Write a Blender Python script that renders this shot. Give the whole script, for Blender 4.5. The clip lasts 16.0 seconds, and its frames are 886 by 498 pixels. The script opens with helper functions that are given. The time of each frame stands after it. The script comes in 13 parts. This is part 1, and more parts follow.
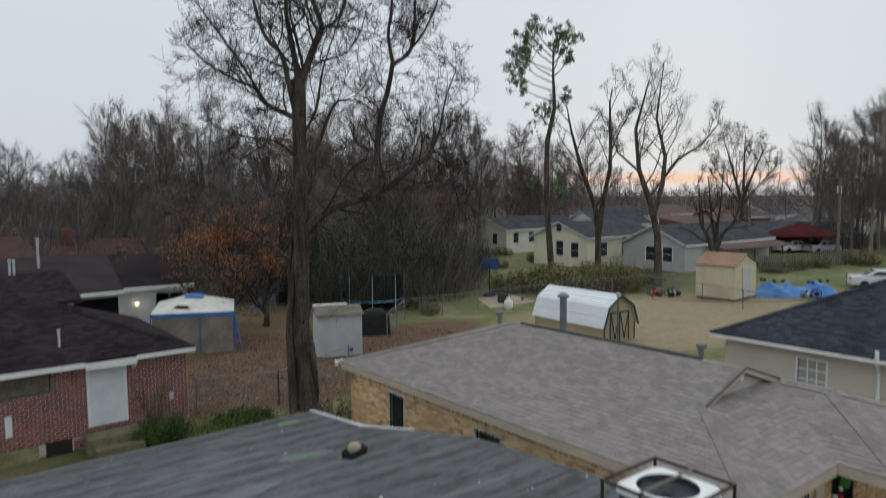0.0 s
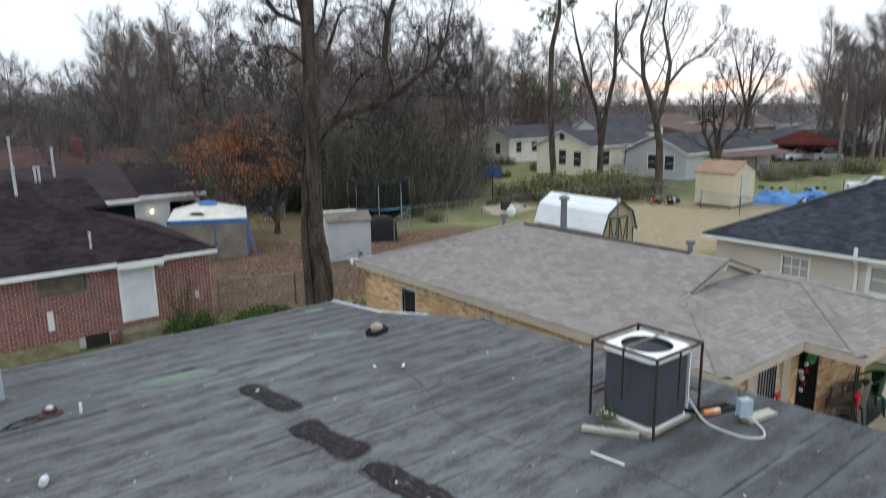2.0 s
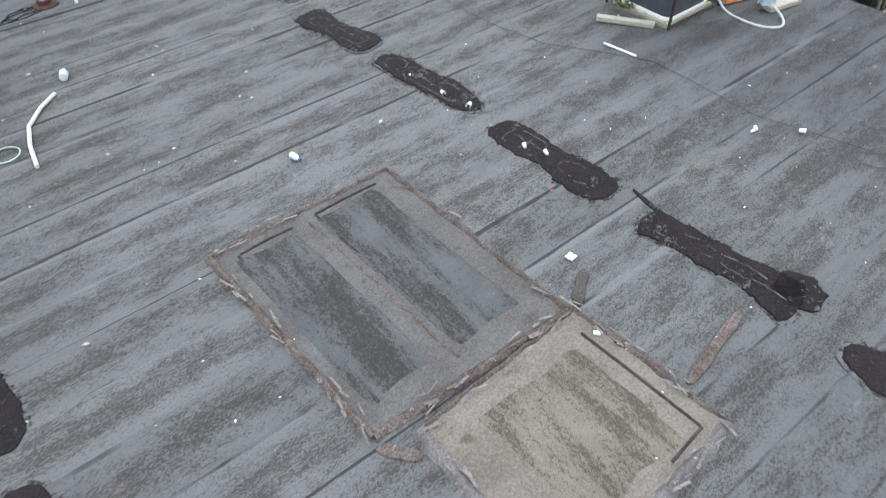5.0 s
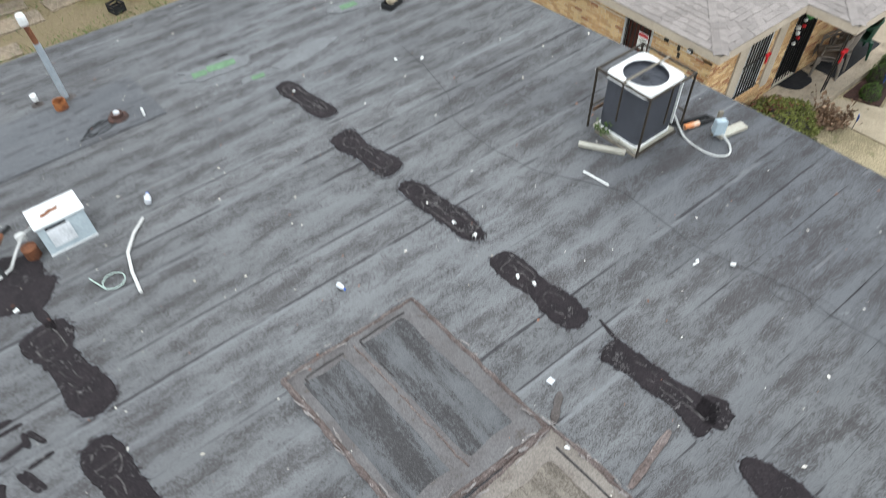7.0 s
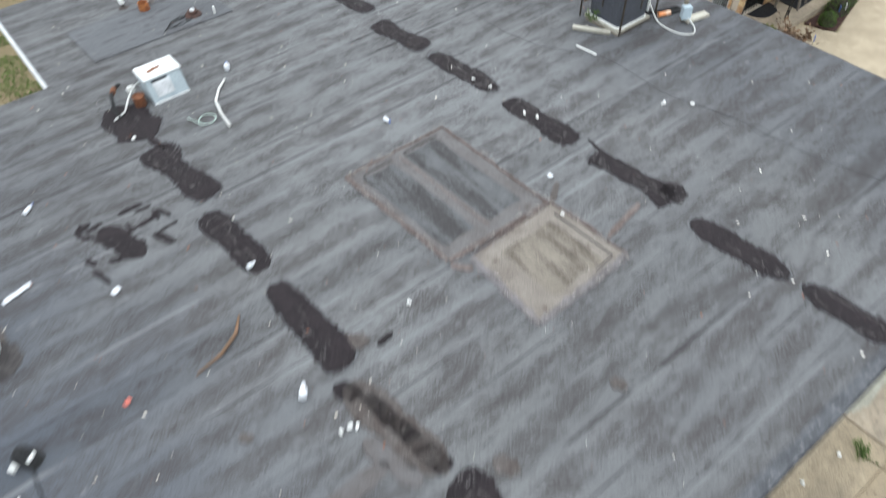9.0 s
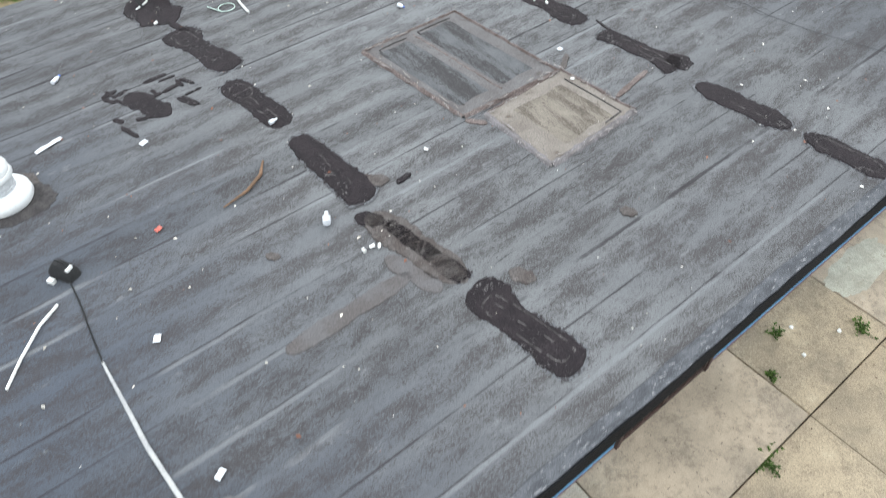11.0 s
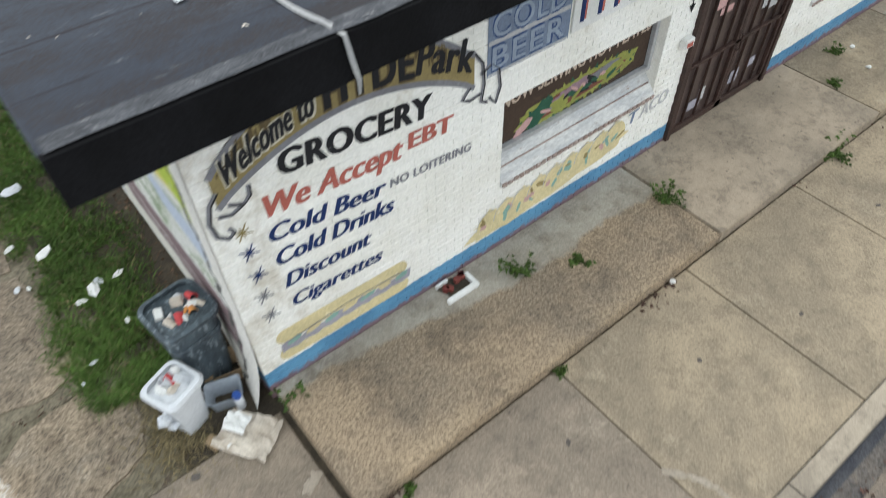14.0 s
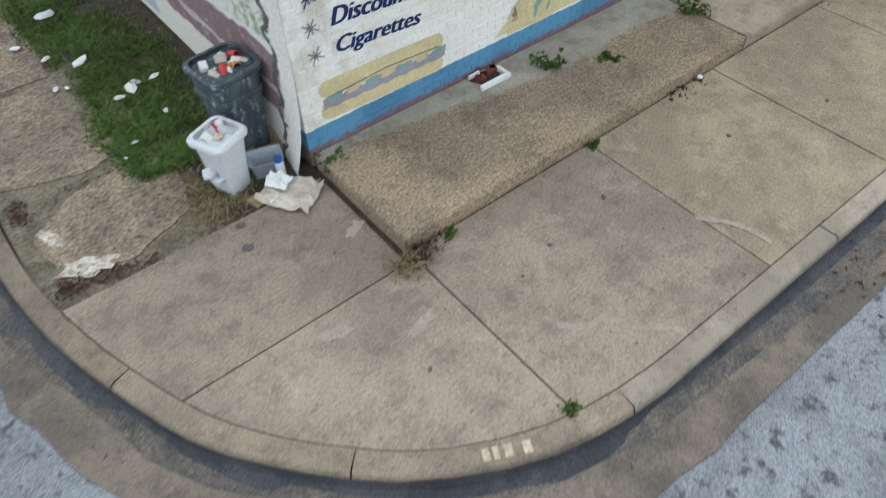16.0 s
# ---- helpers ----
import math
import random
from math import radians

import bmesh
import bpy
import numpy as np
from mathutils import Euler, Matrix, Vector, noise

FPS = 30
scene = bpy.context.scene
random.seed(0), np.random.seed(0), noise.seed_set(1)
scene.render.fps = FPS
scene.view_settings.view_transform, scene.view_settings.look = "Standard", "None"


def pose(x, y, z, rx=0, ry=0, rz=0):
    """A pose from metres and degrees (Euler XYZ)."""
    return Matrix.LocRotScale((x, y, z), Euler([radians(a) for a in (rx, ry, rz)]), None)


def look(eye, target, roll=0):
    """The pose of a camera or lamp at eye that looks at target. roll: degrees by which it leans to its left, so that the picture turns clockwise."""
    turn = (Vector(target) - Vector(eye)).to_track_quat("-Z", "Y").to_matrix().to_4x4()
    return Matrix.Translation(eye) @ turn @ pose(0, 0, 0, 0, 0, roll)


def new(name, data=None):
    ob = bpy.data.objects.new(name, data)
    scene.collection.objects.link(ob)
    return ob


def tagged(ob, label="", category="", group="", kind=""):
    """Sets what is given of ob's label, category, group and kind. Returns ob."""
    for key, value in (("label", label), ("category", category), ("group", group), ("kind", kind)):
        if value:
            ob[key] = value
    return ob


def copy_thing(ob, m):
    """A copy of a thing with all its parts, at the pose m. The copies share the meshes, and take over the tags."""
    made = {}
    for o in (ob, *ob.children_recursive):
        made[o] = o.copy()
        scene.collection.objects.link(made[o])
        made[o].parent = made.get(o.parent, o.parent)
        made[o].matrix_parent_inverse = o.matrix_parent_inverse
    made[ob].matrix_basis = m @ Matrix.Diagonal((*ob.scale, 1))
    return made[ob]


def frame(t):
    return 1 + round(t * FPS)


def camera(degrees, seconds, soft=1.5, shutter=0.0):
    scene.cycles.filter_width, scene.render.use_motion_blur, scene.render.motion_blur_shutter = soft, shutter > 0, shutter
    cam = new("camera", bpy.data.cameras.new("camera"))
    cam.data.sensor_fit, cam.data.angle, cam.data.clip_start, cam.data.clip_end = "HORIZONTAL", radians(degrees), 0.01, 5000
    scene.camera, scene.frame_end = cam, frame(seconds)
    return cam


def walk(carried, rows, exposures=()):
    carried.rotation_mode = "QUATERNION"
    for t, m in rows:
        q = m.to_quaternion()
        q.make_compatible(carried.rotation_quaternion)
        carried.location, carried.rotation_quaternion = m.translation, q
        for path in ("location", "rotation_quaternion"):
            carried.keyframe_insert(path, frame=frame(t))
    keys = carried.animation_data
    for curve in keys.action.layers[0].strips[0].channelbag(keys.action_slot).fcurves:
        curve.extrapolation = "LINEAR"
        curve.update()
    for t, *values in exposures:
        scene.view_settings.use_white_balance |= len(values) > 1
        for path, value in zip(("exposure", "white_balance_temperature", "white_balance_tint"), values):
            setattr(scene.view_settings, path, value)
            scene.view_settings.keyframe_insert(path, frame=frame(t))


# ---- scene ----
cam = camera(66.0, 16.0, soft=0.9, shutter=1.0)
METRES, EYE, TILT, LEAN, TURN = 17.0, 7.35, 0.0, 0.0, -38.5
ROWS = [
    (0.0, 0.0, 0.0, 0.0, -0.04, -4.52, 0.55),
    (0.5, -0.0024, -0.0243, -0.0014, 0.02, -7.79, 0.62),
    (1.0, -0.0047, -0.0481, -0.0031, 0.06, -9.58, 0.66),
    (1.5, -0.0076, -0.0631, -0.0037, 0.07, -9.99, 0.69),
    (2.0, -0.0101, -0.0677, -0.0047, 0.09, -11.94, 0.77),
    (2.5, -0.0127, -0.0671, -0.0052, 0.08, -18.17, 0.8),
    (3.0, -0.0136, -0.0659, -0.0048, 0.09, -24.84, 0.88),
    (3.5, -0.0142, -0.0644, -0.0049, 0.08, -31.4, 0.94),
    (4.0, -0.0154, -0.0635, -0.0054, 0.04, -37.9, 1.0),
    (6.5, -0.0213, -0.0631, 0.0882, -0.14, -49.35, 1.09),
    (7.0, -0.0231, -0.0642, 0.143, -0.12, -49.1, 1.09),
    (7.5, -0.0264, -0.0655, 0.1609, -0.12, -48.95, 1.06),
    (8.0, -0.0306, -0.0946, 0.1599, -0.12, -48.89, 1.04),
    (8.5, -0.0372, -0.1656, 0.1562, -0.14, -48.88, 1.01),
    (9.0, -0.0447, -0.2542, 0.1519, -0.2, -49.07, 1.01),
    (11.5, -0.0601, -0.3826, 0.0892, -0.23, -48.98, 1.0),
    (12.0, -0.0641, -0.4416, 0.0872, -0.26, -48.93, 1.03),
    (12.5, -0.0672, -0.471, 0.0493, -0.27, -48.76, 1.07),
    (13.0, -0.0701, -0.4785, -0.0249, -0.26, -48.66, 1.07),
    (13.5, -0.0754, -0.4756, -0.0917, -0.31, -48.67, 1.04),
    (14.0, -0.0809, -0.4885, -0.1065, -0.27, -48.66, 1.11),
    (14.5, -0.0881, -0.5301, -0.1076, -0.29, -48.67, 1.08),
    (15.0, -0.0942, -0.5598, -0.1281, -0.37, -48.63, 1.04),
    (15.5, -0.0976, -0.5694, -0.1743, -0.41, -48.75, 1.06),
    (16.0, -0.1033, -0.5865, -0.1814, -0.42, -48.9, 1.08),
]
EXPOSURES = [(0.0, -0.28, 6400, 10), (0.5, -0.14, 6400, 10), (1.0, 0.12, 6250, 10), (1.5, 0.28, 6220, 10), (2.0, 0.42, 6230, 10), (2.5, 0.59, 6280, 10), (3.0, 0.75, 6260, 10), (3.5, 0.85, 6250, 10), (4.0, 0.95, 6290, 10), (6.5, 1.03, 6500, 10), (7.0, 1.05, 6500, 10), (9.0, 1.1, 6500, 10), (11.5, 1.24, 6550, 10), (12.3, 1.02, 6620, 10), (12.5, 0.97, 6630, 10), (13.0, 0.83, 6650, 10), (13.5, 0.75, 6650, 10), (14.0, 0.61, 6610, 10), (14.5, 0.53, 6540, 10), (15.0, 0.39, 6420, 10), (15.5, 0.37, 6330, 10), (16.0, 0.41, 6260, 10)]
walk(cam, [(t, pose(0, 0, EYE, TILT, LEAN, TURN) @ pose(METRES * x, METRES * y, METRES * z, 90 + pitch, roll, yaw)) for t, x, y, z, yaw, pitch, roll in ROWS], exposures=EXPOSURES)

# ---- world and light ----
SUNSET = Vector((0.843, 0.537, 0.0))
world = bpy.data.worlds.new("overcast_dusk")
scene.world = world
world.use_nodes = True
wn, wl = world.node_tree.nodes, world.node_tree.links
wn.clear()
w_out = wn.new("ShaderNodeOutputWorld")
w_sky = wn.new("ShaderNodeTexSky")
w_sky.sky_type, w_sky.sun_disc = "NISHITA", False
w_sky.sun_elevation, w_sky.sun_rotation = radians(12.0), math.atan2(SUNSET.x, SUNSET.y)
w_co = wn.new("ShaderNodeTexCoord")
w_sep = wn.new("ShaderNodeSeparateXYZ")
wl.new(w_co.outputs["Generated"], w_sep.inputs[0])
w_ramp = wn.new("ShaderNodeValToRGB")          # cloud layer from the horizon up
w_ramp.color_ramp.elements[0].position, w_ramp.color_ramp.elements[0].color = 0.0, (0.72, 0.76, 0.815, 1)
w_ramp.color_ramp.elements[1].position, w_ramp.color_ramp.elements[1].color = 0.9, (1.22, 1.33, 1.41, 1)
e = w_ramp.color_ramp.elements.new(0.12)
e.color = (0.76, 0.815, 0.865, 1)
e = w_ramp.color_ramp.elements.new(0.30)
e.color = (0.80, 0.865, 0.915, 1)
e = w_ramp.color_ramp.elements.new(0.50)
e.color = (0.84, 0.92, 0.98, 1)
wl.new(w_sep.outputs["Z"], w_ramp.inputs[0])
w_map = wn.new("ShaderNodeMapping")
w_map.inputs["Scale"].default_value = (2.0, 2.0, 14.0)
wl.new(w_co.outputs["Generated"], w_map.inputs[0])
w_noise = wn.new("ShaderNodeTexNoise")
w_noise.inputs["Scale"].default_value, w_noise.inputs["Detail"].default_value = 2.2, 5.0
wl.new(w_map.outputs[0], w_noise.inputs[0])
w_dot = wn.new("ShaderNodeVectorMath")
w_dot.operation = "DOT_PRODUCT"
w_dot.inputs[1].default_value = SUNSET
wl.new(w_co.outputs["Generated"], w_dot.inputs[0])


def w_math(op, a, b):
    n = wn.new("ShaderNodeMath")
    n.operation, n.use_clamp = op, op != "ADD"
    for k, v in ((0, a), (1, b)):
        if isinstance(v, (int, float)):
            n.inputs[k].default_value = v
        else:
            wl.new(v, n.inputs[k])
    return n.outputs[0]


def w_range(v, a, b, c, d):
    n = wn.new("ShaderNodeMapRange")
    n.interpolation_type = "SMOOTHSTEP"
    for k, q in enumerate((a, b, c, d)):
        n.inputs[k + 1].default_value = q
    wl.new(v, n.inputs[0])
    return n.outputs[0]


side = w_range(w_dot.outputs["Value"], 0.976, 0.992, 0.0, 1.0)
low = w_math("MULTIPLY", w_range(w_sep.outputs["Z"], 0.008, 0.018, 0.0, 1.0), w_range(w_sep.outputs["Z"], 0.020, 0.034, 1.0, 0.0))
streak = w_math("MULTIPLY", w_math("MULTIPLY", side, low), w_range(w_noise.outputs[0], 0.42, 0.52, 0.0, 1.0))
w_mix = wn.new("ShaderNodeMix")
w_mix.data_type = "RGBA"
wl.new(streak, w_mix.inputs[0])
wl.new(w_ramp.outputs[0], w_mix.inputs[6])
w_mix.inputs[7].default_value = (0.98, 0.66, 0.52, 1)
w_a, w_b, w_add = wn.new("ShaderNodeBackground"), wn.new("ShaderNodeBackground"), wn.new("ShaderNodeAddShader")
wl.new(w_mix.outputs[2], w_a.inputs[0])
w_a.inputs[1].default_value = 1.0
wl.new(w_sky.outputs[0], w_b.inputs[0])
w_b.inputs[1].default_value = 0.003
wl.new(w_a.outputs[0], w_add.inputs[0])
wl.new(w_b.outputs[0], w_add.inputs[1])
wl.new(w_add.outputs[0], w_out.inputs[0])
sun = new("sun", bpy.data.lights.new("sun", "SUN"))
sun.data.energy, sun.data.angle, sun.data.color = 0.3, radians(50), (1.0, 0.95, 0.90)
sun.matrix_world = look(SUNSET * 60 + Vector((0, 0, 70)), (0, 0, 0))

# ---- materials ----


class Nodes:
    """Short way to a node material."""

    def __init__(self, name):
        self.m = bpy.data.materials.new(name)
        self.m.use_nodes = True
        self.t = self.m.node_tree
        self.b = self.t.nodes["Principled BSDF"]

    def add(self, kind, **props):
        n = self.t.nodes.new(kind)
        for k, v in props.items():
            n.inputs[k].default_value = v
        return n

    def link(self, a, b):
        self.t.links.new(a, b)

    def coords(self, stretch=(1, 1, 1), world=False):
        src = self.t.nodes.new("ShaderNodeNewGeometry").outputs["Position"] if world else self.t.nodes.new("ShaderNodeTexCoord").outputs["Object"]
        mp = self.add("ShaderNodeMapping", Scale=stretch)
        self.link(src, mp.inputs[0])
        return mp.outputs[0]

    def noise(self, co, scale, detail=4.0, rough=0.6):
        n = self.add("ShaderNodeTexNoise", Scale=scale, Detail=detail, Roughness=rough)
        self.link(co, n.inputs[0])
        return n.outputs[0]

    def ramp(self, v, a, b, lo=0.0, hi=1.0):
        n = self.t.nodes.new("ShaderNodeMapRange")
        n.interpolation_type = "SMOOTHSTEP"
        for k, q in enumerate((a, b, lo, hi)):
            n.inputs[k + 1].default_value = q
        self.link(v, n.inputs[0])
        return n.outputs[0]

    def mix(self, f, a, b, blend="MIX"):
        n = self.t.nodes.new("ShaderNodeMix")
        n.data_type, n.blend_type = "RGBA", blend
        for k, v in ((0, f), (6, a), (7, b)):
            if isinstance(v, (int, float)):
                n.inputs[k].default_value = v
            elif isinstance(v, tuple):
                n.inputs[k].default_value = (*v, 1)
            else:
                self.link(v, n.inputs[k])
        return n.outputs[2]

    def math(self, op, a, b):
        n = self.t.nodes.new("ShaderNodeMath")
        n.operation = op
        for k, v in ((0, a), (1, b)):
            if isinstance(v, (int, float)):
                n.inputs[k].default_value = v
            else:
                self.link(v, n.inputs[k])
        return n.outputs[0]

    def value(self, col, v):
        h = self.t.nodes.new("ShaderNodeHueSaturation")
        self.link(v, h.inputs["Value"])
        self.link(col, h.inputs["Color"])
        return h.outputs[0]

    def bump(self, v, strength, dist=0.02):
        n = self.add("ShaderNodeBump", Strength=strength, Distance=dist)
        self.link(v, n.inputs["Height"])
        self.link(n.outputs[0], self.b.inputs["Normal"])

    def done(self, col, rough=0.8, metal=0.0, spec=0.3):
        if isinstance(col, tuple):
            self.b.inputs["Base Color"].default_value = (*col, 1)
        else:
            self.link(col, self.b.inputs["Base Color"])
        if isinstance(rough, (int, float)):
            self.b.inputs["Roughness"].default_value = rough
        else:
            self.link(rough, self.b.inputs["Roughness"])
        self.b.inputs["Metallic"].default_value = metal
        self.b.inputs["Specular IOR Level"].default_value = spec
        return self.m


def mat(name, a, b=None, rough=0.8, s1=1.5, s2=30.0, fine=0.25, bump=0.2, metal=0.0, stretch=(1, 1, 1), rnd=0.0, island=0.0, spec=0.3, world=False, dirt=None, amount=0.0):
    """Two colours in broad patches, fine grain, relief; rnd and island vary whole pieces; dirt is a third colour in blotches."""
    n = Nodes(name)
    co = n.coords(stretch, world)
    b = b or tuple(c * 0.75 for c in a)
    big, small = n.noise(co, s1), n.noise(co, s2, 3.0)
    col = n.mix(n.ramp(big, 0.35, 0.65), a, b)
    if dirt:
        col = n.mix(n.ramp(n.noise(co, s1 * 2.7, 6.0, 0.7), 0.62 - amount, 0.72 - amount * 0.7), col, dirt)
    v = n.ramp(small, 0.3, 0.7, 1 - fine, 1 + fine)
    if rnd and island:
        o = n.math("FRACT", n.math("ADD", n.t.nodes.new("ShaderNodeObjectInfo").outputs["Random"], n.t.nodes.new("ShaderNodeNewGeometry").outputs["Random Per Island"]), 0.0)
        v = n.math("MULTIPLY", v, n.ramp(o, 0, 1, 1 - island, 1 + island))
    elif rnd:
        o = n.t.nodes.new("ShaderNodeObjectInfo").outputs["Random"]
        v = n.math("MULTIPLY", v, n.ramp(o, 0, 1, 1 - rnd, 1 + rnd))
    elif island:
        o = n.t.nodes.new("ShaderNodeNewGeometry").outputs["Random Per Island"]
        v = n.math("MULTIPLY", v, n.ramp(o, 0, 1, 1 - island, 1 + island))
    col = n.value(col, v)
    if bump:
        n.bump(small, bump)
    return n.done(col, rough, metal, spec)


# ---- mesh helpers ----


class Geo:
    """Vertices and faces of one mesh."""

    def __init__(self):
        self.v, self.f = [], []

    def add(self, vs, fs, m=None):
        k = len(self.v)
        self.v += [tuple(m @ Vector(p)) for p in vs] if m else [tuple(p) for p in vs]
        self.f += [tuple(i + k for i in f) for f in fs]
        return self

    def box(self, x0, x1, y0, y1, z0, z1, m=None):
        vs = [(x, y, z) for z in (z0, z1) for x, y in ((x0, y0), (x1, y0), (x1, y1), (x0, y1))]
        return self.add(vs, [(3, 2, 1, 0), (4, 5, 6, 7), (0, 1, 5, 4), (1, 2, 6, 5), (2, 3, 7, 6), (3, 0, 4, 7)], m)

    def prism(self, poly, z0, z1, m=None):
        n = len(poly)
        vs = [(x, y, z0) for x, y in poly] + [(x, y, z1) for x, y in poly]
        fs = [tuple(range(n - 1, -1, -1)), tuple(range(n, 2 * n))] + [(i, (i + 1) % n, n + (i + 1) % n, n + i) for i in range(n)]
        return self.add(vs, fs, m)

    def loft(self, rings, closed=True, cap=True, m=None):
        n = len(rings[0])
        vs = [p for r in rings for p in r]
        fs = []
        for a in range(len(rings) - 1):
            for i in range(n if closed else n - 1):
                j = (i + 1) % n
                fs.append((a * n + i, a * n + j, (a + 1) * n + j, (a + 1) * n + i))
        if cap:
            fs += [tuple(range(n - 1, -1, -1)), tuple(range(len(vs) - n, len(vs)))]
        return self.add(vs, fs, m)

    def lathe(self, profile, n=16, centre=(0, 0, 0), m=None):
        cx, cy, cz = centre
        rings = [[(cx + r * math.cos(2 * math.pi * i / n), cy + r * math.sin(2 * math.pi * i / n), cz + z) for i in range(n)] for r, z in profile]
        return self.loft(rings, m=m)

    def tube(self, pts, radii, n=6, cap=True):
        pts = [Vector(p) for p in pts]
        if isinstance(radii, (int, float)):
            radii = [radii] * len(pts)
        rings, ref = [], None
        for i, p in enumerate(pts):
            d = (pts[min(i + 1, len(pts) - 1)] - pts[max(i - 1, 0)])
            d = d.normalized() if d.length > 1e-9 else Vector((0, 0, 1))
            if ref is None:
                ref = d.orthogonal().normalized()
            u = (ref - d * ref.dot(d))
            u = u.normalized() if u.length > 1e-6 else d.orthogonal().normalized()
            ref, w = u, d.cross(u)
            r = radii[i]
            rings.append([tuple(p + u * (r * math.cos(2 * math.pi * k / n)) + w * (r * math.sin(2 * math.pi * k / n))) for k in range(n)])
        return self.loft(rings, cap=cap)

    def mesh(self, name, smooth=False, bevel=0.0, segs=2):
        me = bpy.data.meshes.new(name)
        me.from_pydata(self.v, [], self.f)
        if bevel:
            bm = bmesh.new()
            bm.from_mesh(me)
            bmesh.ops.remove_doubles(bm, verts=bm.verts, dist=1e-5)
            edges = [e for e in bm.edges if len(e.link_faces) == 2 and e.calc_face_angle(0) > 0.6]
            bmesh.ops.bevel(bm, geom=edges, offset=bevel, segments=segs, affect="EDGES", clamp_overlap=True)
            bm.to_mesh(me)
            bm.free()
        if smooth:
            me.polygons.foreach_set("use_smooth", [True] * len(me.polygons))
            me.set_sharp_from_angle(angle=radians(45))
        me.update()
        return me


def part(name, geo, material, parent=None, label="", smooth=False, bevel=0.0, segs=2):
    """One mesh object, under a thing or a part when parent is given."""
    me = geo if isinstance(geo, bpy.types.Mesh) else geo.mesh(name, smooth, bevel, segs)
    if not me.materials:
        me.materials.append(material)
    ob = new(name, me)
    ob.parent = parent
    return tagged(ob, label)


def thing(name, label, category, at=(0, 0, 0), rz=0.0, group="", kind="", m=None):
    """An empty at the base of a thing that parents its parts."""
    ob = new(name)
    ob.empty_display_size = 0.2
    ob.matrix_basis = m if m else pose(*at, 0, 0, rz)
    return tagged(ob, label, category, group, kind)


def solo(name, geo, material, label, category, at=(0, 0, 0), rz=0.0, group="", kind="", smooth=False, bevel=0.0, segs=2):
    """A thing that is one mesh."""
    ob = part(name, geo, material, None, "", smooth, bevel, segs)
    ob.matrix_basis = pose(*at, 0, 0, rz)
    return tagged(ob, label, category, group, kind)


def structure(name, geo, material, label, smooth=False, bevel=0.0, category=""):
    return tagged(part(name, geo, material, None, "", smooth, bevel), label, category, "", "structure")


def clip_poly(poly, x0, x1, y0, y1):
    """A polygon cut to a rectangle."""
    for axis, lim, keep in ((0, x0, 1), (0, x1, -1), (1, y0, 1), (1, y1, -1)):
        out = []
        for i, p in enumerate(poly):
            q = poly[(i + 1) % len(poly)]
            a, b = (p[axis] - lim) * keep, (q[axis] - lim) * keep
            if a >= 0:
                out.append(p)
            if (a >= 0) != (b >= 0):
                s = a / (a - b)
                out.append((p[0] + (q[0] - p[0]) * s, p[1] + (q[1] - p[1]) * s))
        poly = out
        if len(poly) < 3:
            return []
    return poly


def blob(cx, cy, rx, ry, ang, rnd, n=40, rough=0.18):
    """A ragged oval outline."""
    ph = [rnd.uniform(0, 6.28) for _ in range(6)]
    out = []
    for i in range(n):
        a = 2 * math.pi * i / n
        k = 1 + rough * sum(math.sin((j + 2) * a * (1 + j % 3) + ph[j]) / (j + 1.6) for j in range(6)) + rnd.uniform(-0.05, 0.05)
        c, s = abs(math.cos(a)) ** 0.7 * math.copysign(1, math.cos(a)), abs(math.sin(a)) ** 0.7 * math.copysign(1, math.sin(a))
        x, y = rx * c * k, ry * s * k
        out.append((cx + x * math.cos(ang) - y * math.sin(ang), cy + x * math.sin(ang) + y * math.cos(ang)))
    return out


